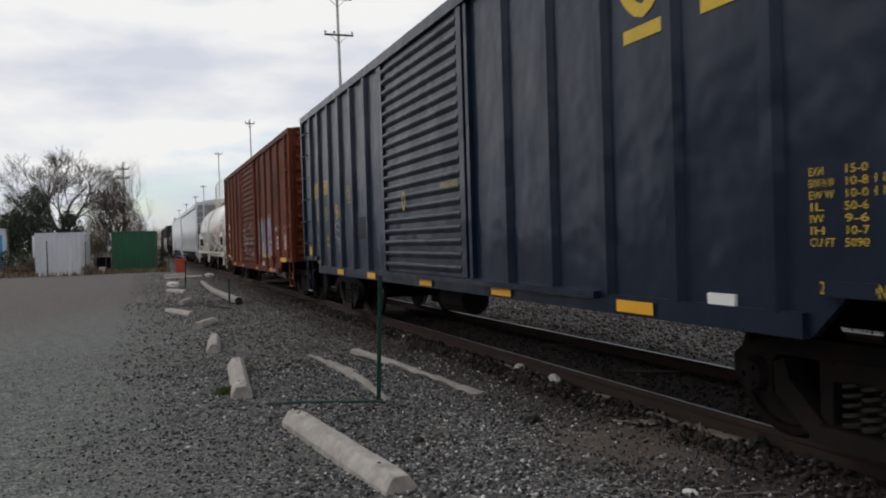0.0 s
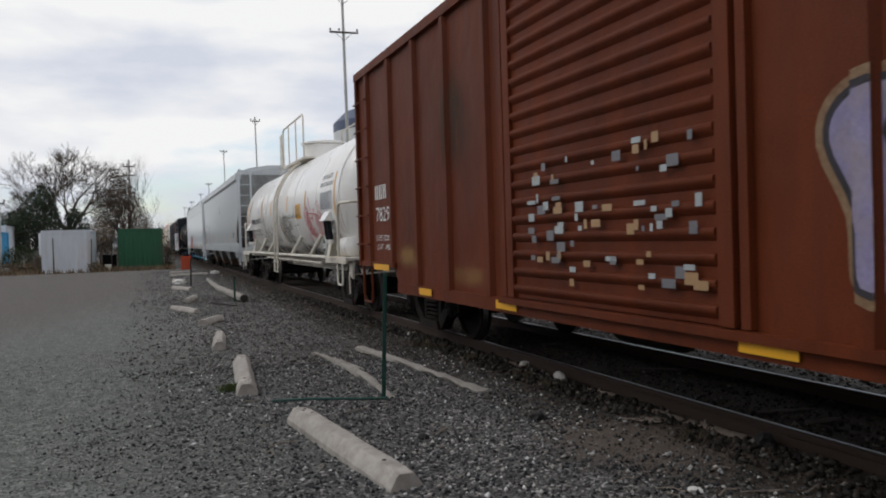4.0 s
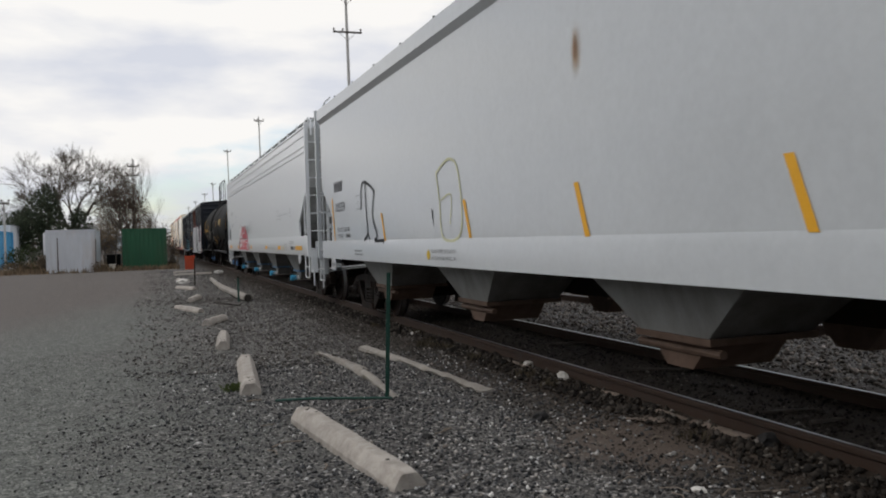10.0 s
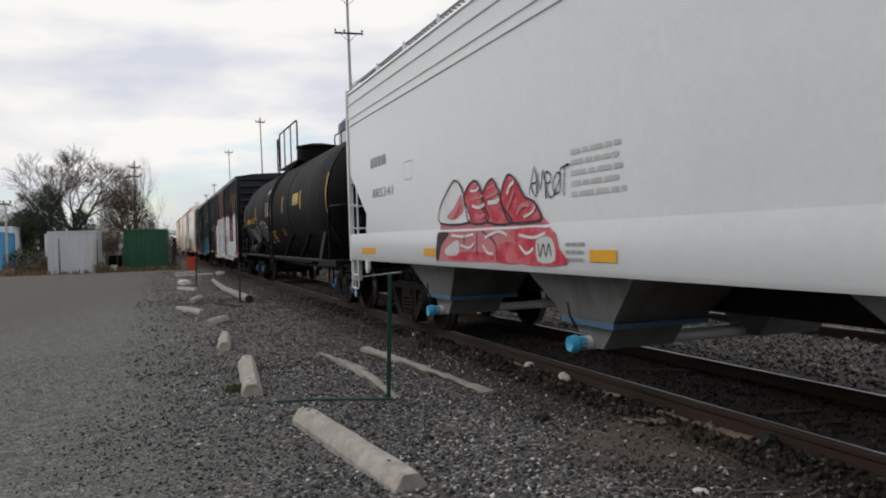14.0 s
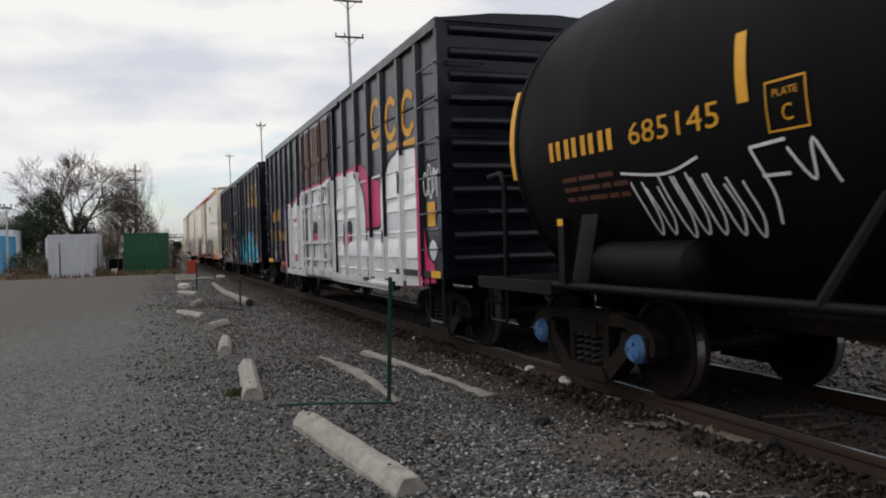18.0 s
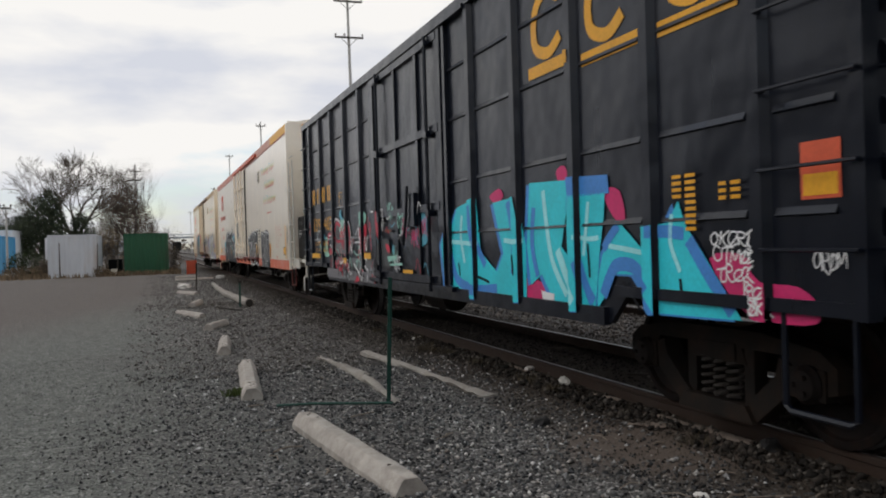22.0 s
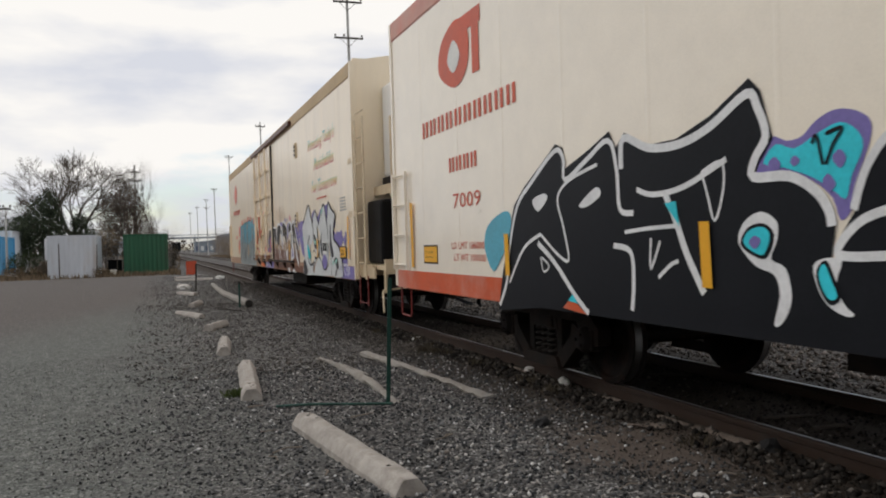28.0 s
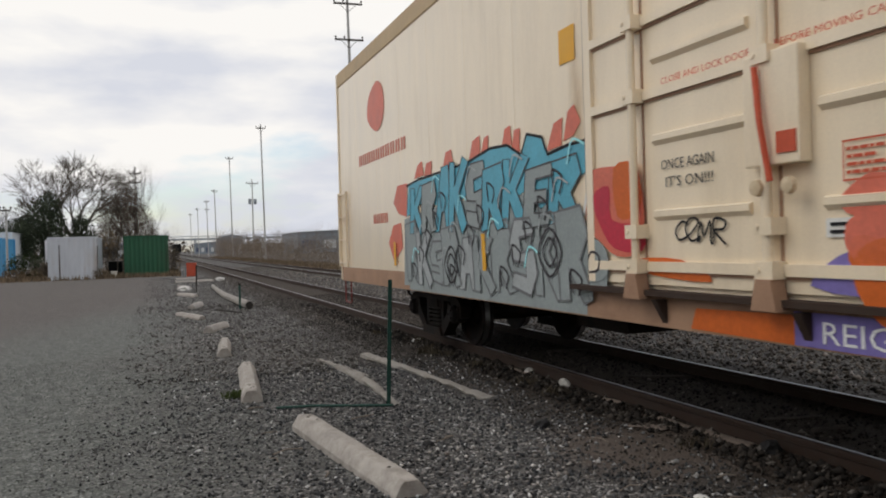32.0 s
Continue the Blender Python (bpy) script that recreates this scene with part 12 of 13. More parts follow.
# posts, pallets and clutter between the containers
for x, y, h in ((-5.3, 53.6, 2.2), (-3.2, 53.7, 2.1), (-2.75, 55.5, 1.7), (-2.2, 58, 2.3)):
    t = thing("fence_stake", pose(x, y, rise(x, y) - 0.02, rng.uniform(-2, 2), rng.uniform(-3, 3)), "thin dark stake before the containers", "stake", "stakes before the containers")
    g = Geo()
    g.tube((0, 0, 0), (0, 0, h), 0.045, 7, 0.03)
    part("stem", g, MAT["bark"], t, smooth=50)


def bin_box(x, y, w, d, h, mat, label, name="crate"):
    t = thing(name, pose(x, y, rise(x, y) - 0.02), label, name)
    g = Geo()
    g.box(-w / 2, w / 2, -d / 2, d / 2, 0, h)
    part("body", g, MAT[mat], t, bevel=0.03)
    g = Geo()
    g.box(-w / 2 - 0.03, w / 2 + 0.03, -d / 2 - 0.03, d / 2 + 0.03, h - 0.01, h + 0.07)
    part("lid", g, MAT[mat], t, bevel=0.02)


bin_box(-2.4, 60.5, 0.9, 0.8, 0.95, "black_paint", "dark crate between two containers")
bin_box(-2.35, 56.4, 0.35, 0.3, 0.35, "cream_frame", "small pale box on the ground")

# ---- plants ----
def leaf_material(name, a, b, rough=0.8):
    mt = stone_material(name, [(0.0, a), (1.0, b)], rough)
    return mt


MAT["evergreen"] = leaf_material("evergreen", (0.02, 0.03, 0.018), (0.07, 0.085, 0.05))
MAT["vine_leaf"] = leaf_material("vine_leaf", (0.055, 0.042, 0.033), (0.17, 0.125, 0.095))
MAT["hedge_leaf"] = leaf_material("hedge_leaf", (0.11, 0.082, 0.06), (0.30, 0.235, 0.175))
MAT["bush_green"] = leaf_material("bush_green", (0.012, 0.025, 0.008), (0.06, 0.085, 0.03))
MAT["dry_brush"] = leaf_material("dry_brush", (0.09, 0.065, 0.04), (0.26, 0.19, 0.12))


def leaves(blobs, n, size, seed, flat=0.6):
    """Small leaf clusters over lobes (x, y, z, rx, ry, rz), denser near the skin, with an uneven outline."""
    r = np.random.default_rng(seed)
    vol = np.array([b[3] * b[4] * b[5] for b in blobs]) ** 0.67
    which = r.choice(len(blobs), n, p=vol / vol.sum())
    B = np.array(blobs)[which]
    d = r.normal(size=(n, 3))
    d /= np.linalg.norm(d, axis=1)[:, None]
    rad = (0.35 + 0.75 * r.random(n) ** 0.6)
    p = B[:, :3] + d * B[:, 3:] * rad[:, None]
    p[:, 2] = np.maximum(p[:, 2], 0.05)
    s = size * r.uniform(0.5, 1.5, n)
    q = r.normal(size=(n, 3, 3))
    q /= np.linalg.norm(q, axis=2)[:, :, None]
    V = np.stack([p, p + q[:, 0] * s[:, None], p + q[:, 0] * s[:, None] * 0.5 + q[:, 1] * s[:, None] * flat, p + q[:, 1] * s[:, None] * flat], 1)
    g = Geo()
    g.v = [tuple(v) for v in V.reshape(-1, 3)]
    g.f = [(4 * i, 4 * i + 1, 4 * i + 2, 4 * i + 3) for i in range(n)]
    me = bpy.data.meshes.new("leaves")
    me.from_pydata(g.v, [], g.f)
    return me


def crown(parent, blobs, n, size, mat, seed, name="crown", label=""):
    me = leaves(blobs, n, size, seed)
    me.materials.append(MAT[mat])
    return part(name, me, None, parent, label)


def branch(g, p, d, length, r, depth, rand, spread_a=0.55, up=0.12, sides=5, thin=0.0):
    """Grows one limb and its twigs."""
    segs = 3
    q = Vector(p)
    d = Vector(d).normalized()
    for i in range(segs):
        nd = (d + Vector((rand.gauss(0, 0.13), rand.gauss(0, 0.13), rand.gauss(0, 0.08) + up))).normalized()
        e = q + nd * length / segs
        r1 = max(r * 0.78, thin)
        g.tube(q, e, r, sides if depth > 1 else 3, r1, cap=False)
        q, d, r = e, nd, r1
        if depth > 0 and i > 0:
            for k in range(rand.choice((1, 2))):
                side = Vector((rand.gauss(0, 1), rand.gauss(0, 1), rand.gauss(0.1, 0.5))).normalized()
                branch(g, q, (d + side * spread_a * 1.5).normalized(), length * rand.uniform(0.55, 0.75), r * 0.6, depth - 1, rand, spread_a, up, sides, thin)
    if depth > 0:
        for k in range(2):
            side = Vector((rand.gauss(0, 1), rand.gauss(0, 1), rand.gauss(0.2, 0.5))).normalized()
            branch(g, q, (d + side * spread_a).normalized(), length * rand.uniform(0.6, 0.8), r * 0.7, depth - 1, rand, spread_a, up, sides, thin)


def bare_tree(x, y, h, label, seed, depth=4, trunk=0.2, name="bare_tree", up=0.12, flare=0.75):
    rand = random.Random(seed)
    t = thing(name, pose(x, y, -0.05), label, "tree", "trees behind the yard")
    g = Geo()
    th = h * 0.3
    g.tube((0, 0, 0), (0.05, 0, th), trunk, 9, trunk * 0.75, cap=False)
    g.tube((0, 0, -0.02), (0, 0, 0.4), trunk * 1.5, 9, trunk, cap=False)
    part("trunk", g, MAT["bark"], t, smooth=60)
    n = 5
    for k in range(n):
        g = Geo()
        a = 2 * math.pi * k / n + rand.uniform(-0.3, 0.3)
        branch(g, (0.05, 0, th - 0.1), (math.cos(a) * flare, math.sin(a) * flare, 1), h * 0.29, trunk * 0.7, depth, rand, 0.55, up, 5, 0.013 if flare > 1 else 0.0)
        part("limb", g, MAT["bark"], t)
    return t


bare_tree(-6.7, 80, 10.4, "tall bare deciduous tree behind the containers", 8, 4, 0.3, up=0.02, flare=1.02)
bare_tree(-1.6, 80, 9.4, "slender bare tree among brown vines", 9, 4, 0.13, up=0.3)
bare_tree(-11.2, 84, 5.4, "bare tree beside dark evergreens", 12, 4, 0.14)
bare_tree(-13.5, 82, 6.2, "bare tree beside dark evergreens", 15, 4, 0.14)


def leafy_tree(x, y, blobs, n, size, mat, label, seed, trunk=0.2, h=3.0):
    t = thing("tree", pose(x, y, -0.05), label, "tree", "trees behind the yard")
    rand = random.Random(seed)
    g = Geo()
    g.tube((0, 0, 0), (0.1, 0, h), trunk, 8, trunk * 0.6, cap=False)
    for k in range(6):
        a = rand.uniform(0, 6.28)
        g.tube((0.05, 0, h * rand.uniform(0.5, 0.95)), (math.cos(a) * 1.2, math.sin(a) * 1.2, h + rand.uniform(0.3, 1.6)), trunk * 0.4, 6, trunk * 0.15, cap=False)
    part("trunk", g, MAT["bark"], t, smooth=50)
    crown(t, blobs, n, size, mat, seed)
    return t


leafy_tree(-8.5, 76, [(0, 0, 4.4, 1.5, 1.5, 2.2), (0.3, 0.1, 5.9, 0.9, 0.9, 1.2), (-0.9, 0, 3.0, 1.3, 1.2, 2.0), (0.7, 0, 3.0, 1.3, 1.2, 2.2)], 15000, 0.13, "evergreen", "dark dense evergreen tree behind the containers", 21, 0.22)
leafy_tree(-10.9, 77, [(0, 0, 2.8, 1.5, 1.3, 2.0), (0.5, 0, 4.0, 0.8, 0.8, 1.0), (-0.9, 0, 2.2, 1.2, 1.1, 1.7)], 10000, 0.13, "evergreen", "dark dense evergreen tree behind the containers", 22, 0.2, 2.4)
leafy_tree(-5.7, 77, [(0, 0, 3.2, 1.0, 1.0, 1.7), (-0.3, 0, 4.3, 0.6, 0.6, 0.7), (0.6, 0, 2.2, 1.0, 1.0, 1.4)], 6500, 0.12, "evergreen", "dark evergreen tree under a bare one", 23, 0.2, 2.6)
vine = leafy_tree(-2.2, 78, [(-0.6, 0, 4.6, 1.6, 1.4, 2.2), (0.7, 0, 4.2, 1.7, 1.4, 2.4), (-1.3, 0, 5.9, 0.9, 0.9, 1.4), (0.3, 0, 6.0, 1.2, 1.1, 1.5), (1.8, 0, 3.2, 1.0, 1.0, 2.0), (-1.6, 0, 2.6, 1.2, 1.0, 2.0)], 20000, 0.1, "vine_leaf", "tree smothered in brown bare vines", 24, 0.3)
rand_v = random.Random(77)
for k in range(9):
    g = Geo()
    a = rand_v.uniform(0, 6.28)
    branch(g, (rand_v.uniform(-1.6, 1.6), rand_v.uniform(-0.6, 0.6), rand_v.uniform(0.0, 3.0)), (math.cos(a) * 0.5, math.sin(a) * 0.4, 1), rand_v.uniform(1.8, 2.8), 0.06, 3, rand_v, 0.6, 0.25, 4)
    part("vine", g, MAT["bark"], vine)


def bush(x, y, blobs, n, size, mat, label, seed, name="bush", cat="bush", twigs=14):
    t = thing(name, pose(x, y, -0.03), label, cat, "bushes round the yard")
    crown(t, blobs, n, size, mat, seed, "foliage")
    rand = random.Random(seed)
    g = Geo()
    for k in range(twigs):
        b = blobs[k % len(blobs)]
        a = rand.uniform(0, 6.28)
        q = (b[0] + rand.uniform(-0.5, 0.5) * b[3], b[1] + rand.uniform(-0.5, 0.5) * b[4], 0.0)
        branch(g, q, (math.cos(a) * 0.4, math.sin(a) * 0.4, 1), (b[2] + b[5]) * rand.uniform(0.4, 0.6), 0.025, 2, rand, 0.5, 0.2, 3)
    part("stem", g, MAT["bark"], t)
    return t


bush(-7.9, 60.5, [(0, 0, 0.9, 1.1, 0.6, 0.9), (-0.8, 0, 0.8, 0.7, 0.5, 0.8), (0.7, 0, 0.6, 0.6, 0.5, 0.7)], 2600, 0.1, "bush_green", "dark green hedge bush between containers", 31)
bush(-7.4, 57.6, [(0, 0, 0.35, 1.4, 0.5, 0.4), (-1.0, 0, 0.3, 0.8, 0.5, 0.35)], 1500, 0.1, "dry_brush", "dry brown brush at the yard's edge", 32)
bush(-6.3, 55.5, [(0, 0, 0.5, 0.35, 0.4, 0.7)], 500, 0.09, "dry_brush", "dry brown brush at the yard's edge", 33)
bush(-2.6, 62.5, [(0, 0, 1.3, 0.9, 0.8, 1.4), (-0.3, 0, 2.3, 0.7, 0.7, 1.0)], 1100, 0.13, "dry_brush", "dry brown brush between containers", 34)
bush(-3.0, 53.9, [(0, 0, 0.3, 0.5, 0.4, 0.35)], 400, 0.09, "dry_brush", "dry brown brush at the yard's edge", 35, twigs=6)
bush(1.5, 61, [(0, 0, 0.8, 0.5, 0.6, 1.0)], 600, 0.1, "dry_brush", "dry brown brush beside the green container", 36)
bush(0.2, 63.4, [(0, 0, 2.3, 1.4, 0.8, 1.0)], 900, 0.12, "vine_leaf", "dark brush behind the green container", 37, twigs=8)


def hedge():
    """A long bare-branched thicket on the far side of the tracks."""
    r = np.random.default_rng(3)
    blobs = []
    for y in np.arange(38, 178, 1.1):
        h = 1.5 + 0.0165 * y + 0.5 * noise.noise((y * 0.13, 0.3, 2.0))
        for k in range(2):
            hh = h * r.uniform(0.6, 1.12)
            blobs.append((13.9 + r.uniform(-1.3, 1.3), y, hh * 0.48, 0.8, 0.8, hh * 0.5))
    me = leaves(blobs, 52000, 0.1, 8, 0.35)
    me.materials.append(MAT["hedge_leaf"])
    tagged(new("thicket", me), "long brown leafless thicket along the tracks", "hedge", kind="stuff")
    rand = random.Random(6)
    g = Geo()
    for k in range(330):
        y = rand.uniform(36, 178)
        branch(g, (13.7 + rand.uniform(-1.5, 1.4), y, 0), (rand.gauss(0, 0.22), rand.gauss(0, 0.22), 1), (1.5 + 0.0165 * y) * rand.uniform(0.4, 0.7), 0.022, 2, rand, 0.5, 0.15, 3)
    tagged(new("thicket_stems", g.mesh("thicket_stems", MAT["twig"])), "bare brown stems in the trackside thicket", "hedge", kind="stuff")


hedge()


def verge():
    """Dry grass on the verges, too fine to count."""
    r = np.random.default_rng(4)
    n = 26000
    x = np.where(r.random(n) < 0.8, r.uniform(11.3, 14.5, n), r.uniform(-9.5, 1.8, n))
    y = np.where(x > 5, r.uniform(20, 170, n), r.uniform(53, 64, n))
    g = Geo()
    L = r.uniform(0.1, 0.35, n)
    a = r.uniform(0, 6.28, n)
    for i in range(n):
        c, s = math.cos(a[i]) * 0.04, math.sin(a[i]) * 0.04
        g.v += [(x[i] - c, y[i] - s, -0.03), (x[i] + c, y[i] + s, -0.03), (x[i] + s * 2, y[i] - c * 2, L[i])]
        g.f.append((3 * i, 3 * i + 1, 3 * i + 2))
    me = bpy.data.meshes.new("dry_grass")
    me.from_pydata(g.v, [], g.f)
    me.materials.append(MAT["dry_brush"])
    tagged(new("dry_grass", me), "dry brown grass along the verges", "grass", kind="stuff")


verge()


# ---- utility poles ----
def utility_pole(x, y, h, arms, label, lean=-0.5, r=0.15, group="utility poles along the tracks", transformer=0.0, arm_w=2.1):
    t = thing("utility_pole", pose(x, y, -0.05, 0, lean, 0), label, "utility pole", group)
    g = Geo()
    g.tube((0, 0, 0), (0, 0, h), r, 10, r * 0.6)
    part("pole", g, MAT["pole_gray"], t, smooth=50)
    for z in arms:
        g = Geo()
        g.box(-arm_w / 2, arm_w / 2, -0.2, -0.09, z - 0.06, z + 0.06)
        arm = part("crossarm", g, MAT["arm_dark"], t, "dark timber crossarm")
        for s in (-0.94, -0.32, 0.94):
            q = Geo()
            q.lathe([(z + 0.06, 0.02), (z + 0.12, 0.025), (z + 0.15, 0.07), (z + 0.22, 0.075), (z + 0.27, 0.04)], 8, "z", (s * arm_w / 2, -0.145, 0))
            part("insulator", q, MAT["arm_dark"], arm)
        for s in (-1, 1):
            q = Geo()
            q.tube((s * arm_w * 0.28, -0.11, z - 0.06), (0, -0.09, z - 0.6), 0.018, 5)
            part("brace", q, MAT["arm_dark"], arm)
    if transformer:
        g = Geo()
        g.lathe([(transformer - 0.5, 0.2), (transformer - 0.48, 0.27), (transformer + 0.42, 0.27), (transformer + 0.5, 0.2)], 14, "z", (-0.45, 0, 0))
        g.lathe([(transformer - 0.5, 0.2), (transformer - 0.48, 0.27), (transformer + 0.42, 0.27), (transformer + 0.5, 0.2)], 14, "z", (0.45, 0, 0))
        part("transformer", g, MAT["far_steel"], t, "grey transformer cans")
    return t


tall = "tall grey timber utility pole with dark crossarms"
utility_pole(14, 56, 19.7, (19.1, 16.5), tall)
utility_pole(14, 105, 17.9, (17.3,), tall, r=0.13, arm_w=1.2)
utility_pole(14, 149, 18.6, (18.2,), tall, r=0.13, arm_w=1.3)
utility_pole(14, 187, 15.4, (15.0,), tall, arm_w=1.3)
utility_pole(14, 215, 14.7, (14.3, 12.2), tall, arm_w=1.3)
for yy, hh in ((262, 15.2), (310, 15.5)):
    utility_pole(14.2, yy, hh, (hh - 0.5,), tall, arm_w=1.4)
utility_pole(17, 143, 13.9, (13.2,), "grey utility pole carrying transformer cans", 0.3, transformer=10.0)
utility_pole(-1.35, 85, 10.2, (9.5, 8.6), "dark timber utility pole behind brown vines", 0.3, 0.14, "utility poles behind the yard", arm_w=1.1)
utility_pole(-9.4, 62, 4.95, (4.8,), "short pole between the containers", 0.2, 0.09, "utility poles behind the yard", arm_w=0.7)

# ---- far distance ----
def overpass():
    t = thing("overpass", pose(0, 400, 0), "pale steel road overpass across the tracks", "bridge")
    g = Geo()
    g.box(-60, 70, -4, 4, 6.6, 7.4)
    part("deck", g, MAT["far_steel"], t)
    for s in (-1, 1):
        g = Geo()
        g.box(-60, 70, s * 4 - 0.12, s * 4 + 0.12, 8.3, 8.5)
        part("rail", g, MAT["far_steel"], t)
    for i in range(22):
        x = -58 + i * 6
        g = Geo()
        g.box(x - 0.12, x + 0.12, -4.1, -3.9, 7.38, 8.32)
        part("railing_post", g, MAT["far_steel"], t)
    for x in (-45, -30, -15, -2, 1.2, 20, 36, 52, 66):
        g = Geo()
        g.box(x - 0.5, x + 0.5, -3, 3, -0.1, 6.62)
        part("pier", g, MAT["far_white"], t)
    for i in range(20):
        x = -58 + i * 6
        g = Geo()
        g.add([(x, -4.15, 4.8), (x + 0.25, -4.15, 4.8), (x + 3.25, -4.15, 6.65), (x + 3, -4.15, 6.65), (x, -3.95, 4.8), (x + 0.25, -3.95, 4.8), (x + 3.25, -3.95, 6.65), (x + 3, -3.95, 6.65)],
              [(0, 1, 2, 3), (7, 6, 5, 4), (0, 4, 5, 1), (3, 2, 6, 7), (1, 5, 6, 2), (0, 3, 7, 4)])
        part("truss_strut", g, MAT["far_white"], t)
    g = Geo()
    g.box(-60, 70, -4.2, -3.9, 4.6, 4.85)
    part("truss_chord", g, MAT["far_white"], t)


overpass()


def shed(x0, x1, y0, y1, h, mat, label, windows=0, roof="shed_gray", name="shed"):
    t = thing(name, pose((x0 + x1) / 2, y0, -0.05), label, "building", "buildings beyond the tracks")
    w, d = x1 - x0, y1 - y0
    g = Geo()
    g.box(-w / 2, w / 2, 0, d, 0, h)
    part("wall", g, MAT[mat], t)
    g = Geo()
    g.prism([(-w / 2 - 0.4, h), (w / 2 + 0.4, h), (w / 2 + 0.4, h + 0.15), (0, h + 0.9), (-w / 2 - 0.4, h + 0.15)], "y", -0.4, d + 0.4)
    part("roof", g, MAT[roof], t)
    for i in range(windows):
        x = -w / 2 + (i + 0.5) * w / windows
        g = Geo()
        g.box(x - w / windows * 0.3, x + w / windows * 0.3, -0.06, 0.04, h * 0.2, h * 0.62)
        part("window", g, MAT["far_white"] if i % 2 else MAT["dome_blue"], t)


shed(14.6, 19.2, 182, 196, 4.2, "shed_gray", "grey shed with blue and white panels", 4)
shed(19, 34, 380, 392, 4.6, "shed_gray", "long grey building beyond the tracks", 7)
shed(-30, 2.2, 300, 318, 4.2, "shed_gray", "long low grey building beyond the yard", 9)
shed(40, 90, 230, 260, 6.0, "shed_gray", "low grey building beyond the thicket", 8)


def parked_car():
    t = thing("freight_car", pose(XC + 4.72, 335, ZR + 0.02), "dark freight car parked on the second track", "train car")
    g = Geo()
    g.box(-1.55, 1.55, 0, 14, 1.0, 4.1)
    part("body", g, MAT["black_paint"], t, bevel=0.05)
    g = Geo()
    g.prism([(-1.6, 4.1), (1.6, 4.1), (1.2, 4.3), (-1.2, 4.3)], "y", -0.05, 14.05)
    part("roof", g, MAT["black_paint"], t)
    for z in (1.5, 2.1, 2.7, 3.3):
        g = Geo()
        g.box(-1.4, 1.4, -0.06, 0.02, z, z + 0.2)
        part("end_rib", g, MAT["black_paint"], t)
    g = Geo()
    g.box(-1.2, 1.2, 0.4, 13.6, 0.75, 1.02)
    part("frame", g, MAT["truck_iron"], t)
    for y in (1.6, 3.4, 10.6, 12.4):
        g = Geo()
        for s in (-1, 1):
            g.lathe([(s * 0.7, WHEEL_R), (s * 0.83, WHEEL_R)], 20, "x", (0, y, WHEEL_R))
        g.tube((-0.8, y, WHEEL_R), (0.8, y, WHEEL_R), 0.09, 8)
        part("wheelset", g, MAT["wheel_iron"], t)


parked_car()


def water_tank():
    """A tall tank with a dark blue shoulder and a pale domed lid, beyond the tracks."""
    t = thing("water_tank", pose(37.5, 120, -0.05), "tall pale water tank with a dark blue band", "water tank")
    R = 9.6
    g = Geo()
    g.lathe([(0, R), (18.2, R)], 48, "z")
    part("body", g, MAT["far_white"], t, smooth=40)
    g = Geo()
    g.lathe([(18.2, R + 0.02), (19.6, R + 0.02), (21.3, R * 0.82)], 48, "z", cap=False)
    part("shoulder", g, MAT["dome_blue"], t, "dark blue painted shoulder", smooth=40)
    g = Geo()
    g.lathe([(21.3, R * 0.82), (22.4, R * 0.62), (23.2, R * 0.38), (23.6, R * 0.12), (23.65, 0.01)], 48, "z", cap=False)
    part("lid", g, MAT["dome_white"], t, "pale domed lid", smooth=40)
    g = Geo()
    g.tube((0, 0, 23.5), (0, 0, 24.3), 0.25, 8)
    part("vent", g, MAT["dome_white"], t)


water_tank()


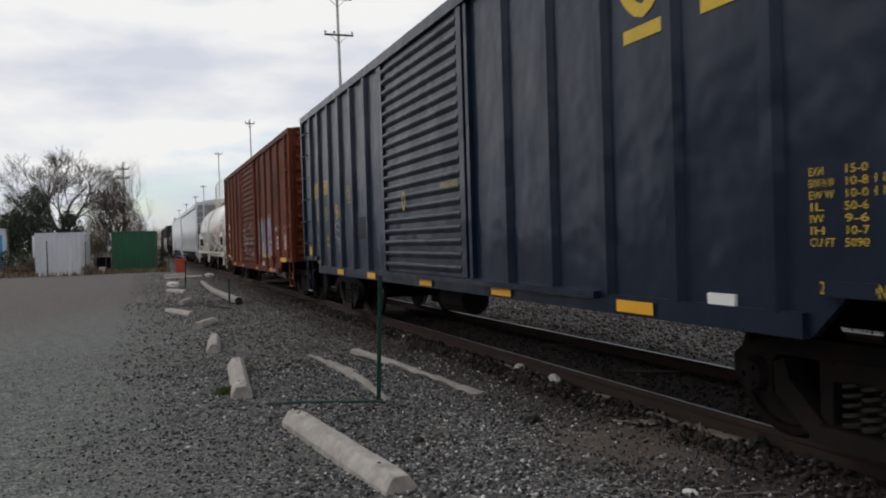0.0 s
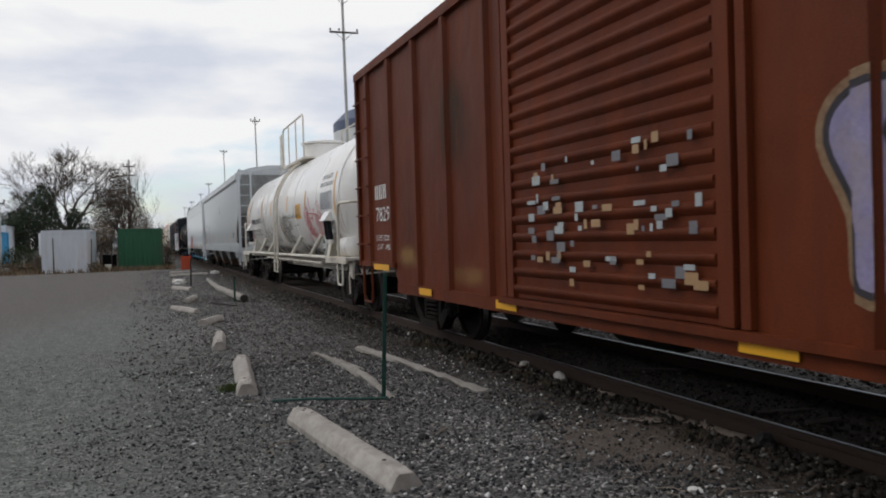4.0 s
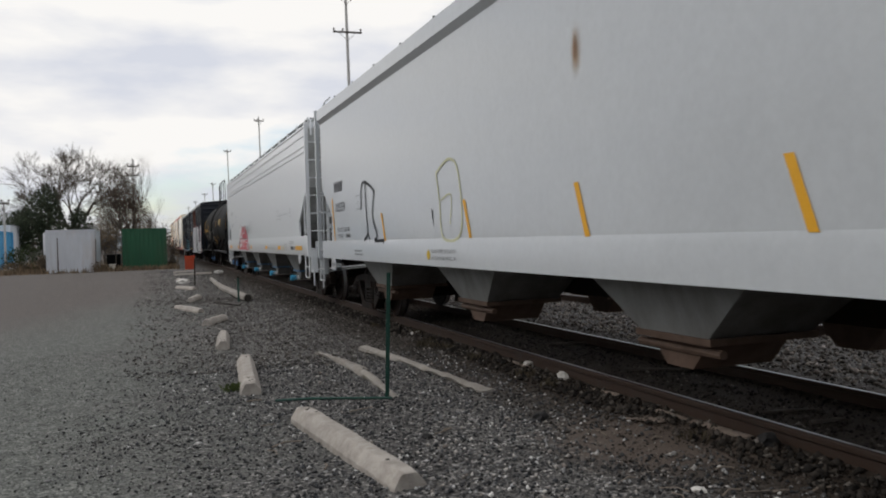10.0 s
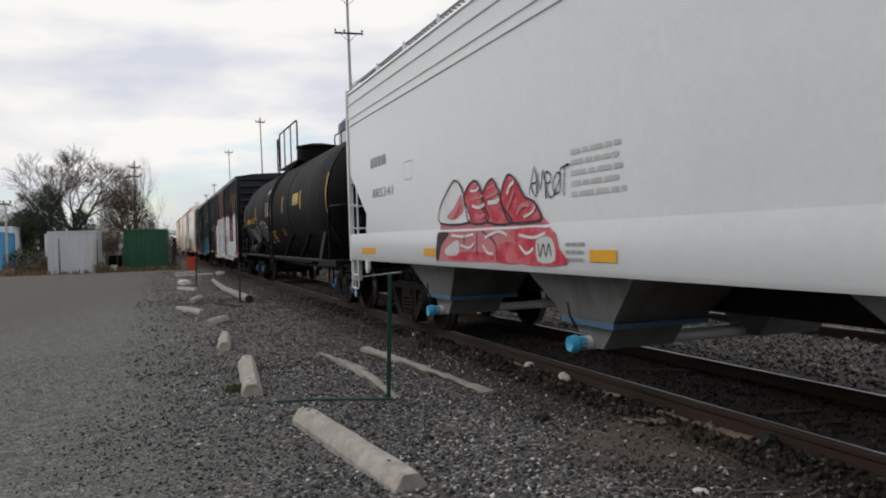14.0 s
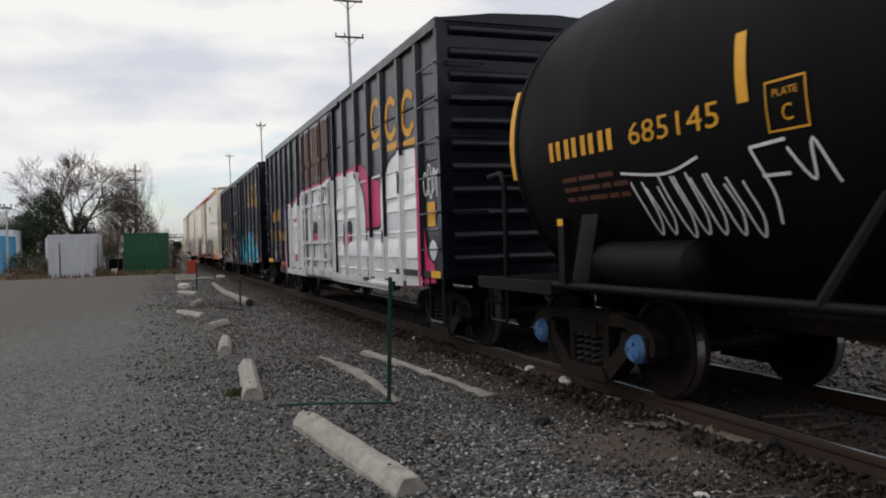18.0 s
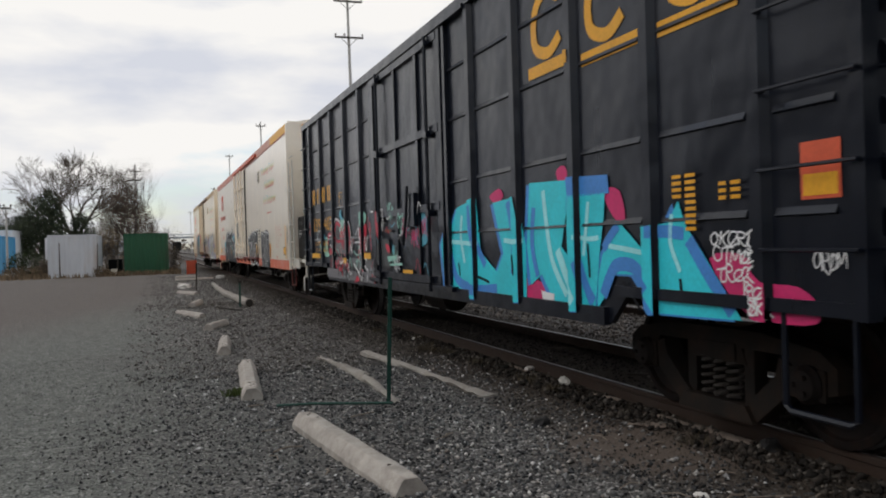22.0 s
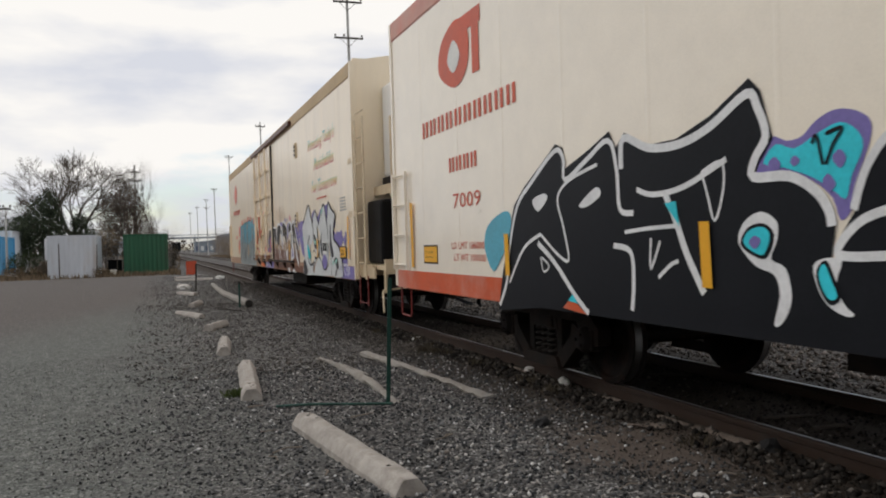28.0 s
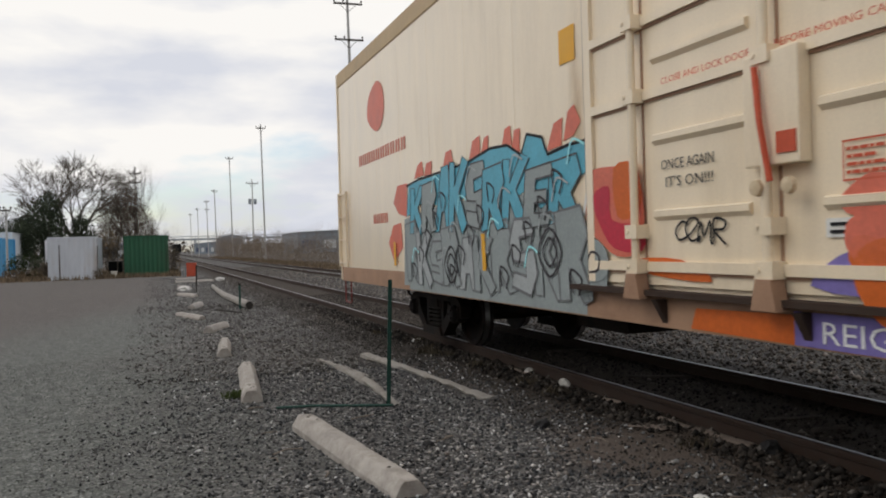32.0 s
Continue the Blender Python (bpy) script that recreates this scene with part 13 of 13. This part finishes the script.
def far_woods():
    r = np.random.default_rng(9)
    blobs = []
    for i in range(260):
        x = r.uniform(-260, 420)
        y = r.uniform(430, 520)
        h = r.uniform(4, 8)
        blobs.append((x, y, h * 0.5, r.uniform(4, 8), 4, h * 0.5))
    me = leaves(blobs, 16000, 1.6, 10)
    me.materials.append(MAT["vine_leaf"])
    tagged(new("far_woods", me), "distant line of brown winter trees", "trees", kind="stuff")


far_woods()


def unseen_trees():
    """Unseen trees left of and behind the camera, added to dim the cars' reflections."""
    r = np.random.default_rng(19)
    blobs = []
    for i in range(90):
        h = r.uniform(7, 10.5)
        if i < 64:
            x, y = r.uniform(-27, -22), r.uniform(-70, 42)
        else:
            x, y = r.uniform(-25, 14), r.uniform(-44, -38)
        blobs.append((x, y, h * 0.5, r.uniform(2, 3.2), r.uniform(2, 3.2), h * 0.5))
    me = leaves(blobs, 22000, 0.7, 12)
    me.materials.append(MAT["vine_leaf"])
    tagged(new("unseen_trees", me), "unseen added trees that dim the car sides", "trees", kind="stuff")


unseen_trees()

# distance that the train has come, second by second
RUN = [0.0, 5.31, 10.63, 15.93, 21.32, 26.86, 32.47, 38.15, 43.74, 49.36, 55.06, 60.83, 66.63, 72.43, 78.29, 84.24, 90.34, 96.54, 102.74, 108.78, 114.81, 120.65, 126.24, 131.81, 137.27, 142.67, 148.0, 153.24, 158.46, 163.85, 169.18, 174.76, 180.3]


def run_at(t):
    i = min(max(int(t), 0), 31)
    u = t - i
    g = lambda j: RUN[j] if 0 <= j <= 32 else (2 * RUN[0] - RUN[1] if j < 0 else 2 * RUN[32] - RUN[31])
    a, b, c, d = g(i - 1), g(i), g(i + 1), g(i + 2)
    return b + 0.5 * u * (c - a + u * (2 * a - 5 * b + 4 * c - d + u * (3 * (b - c) + d - a)))


def motions():
    """The train rolls towards the camera and past it; its wheels turn."""
    for car, y0 in CARS:
        walk(car, [(0.5 * k, pose(XC, y0 - run_at(0.5 * k), ZR)) for k in range(65)])
    steps = [(0.1 * k, math.degrees(run_at(0.1 * k) / WHEEL_R)) for k in range(321)]
    for ob, y in WHEELSETS:
        walk(ob, [(t, pose(0, y, WHEEL_R, a)) for t, a in steps])


motions()
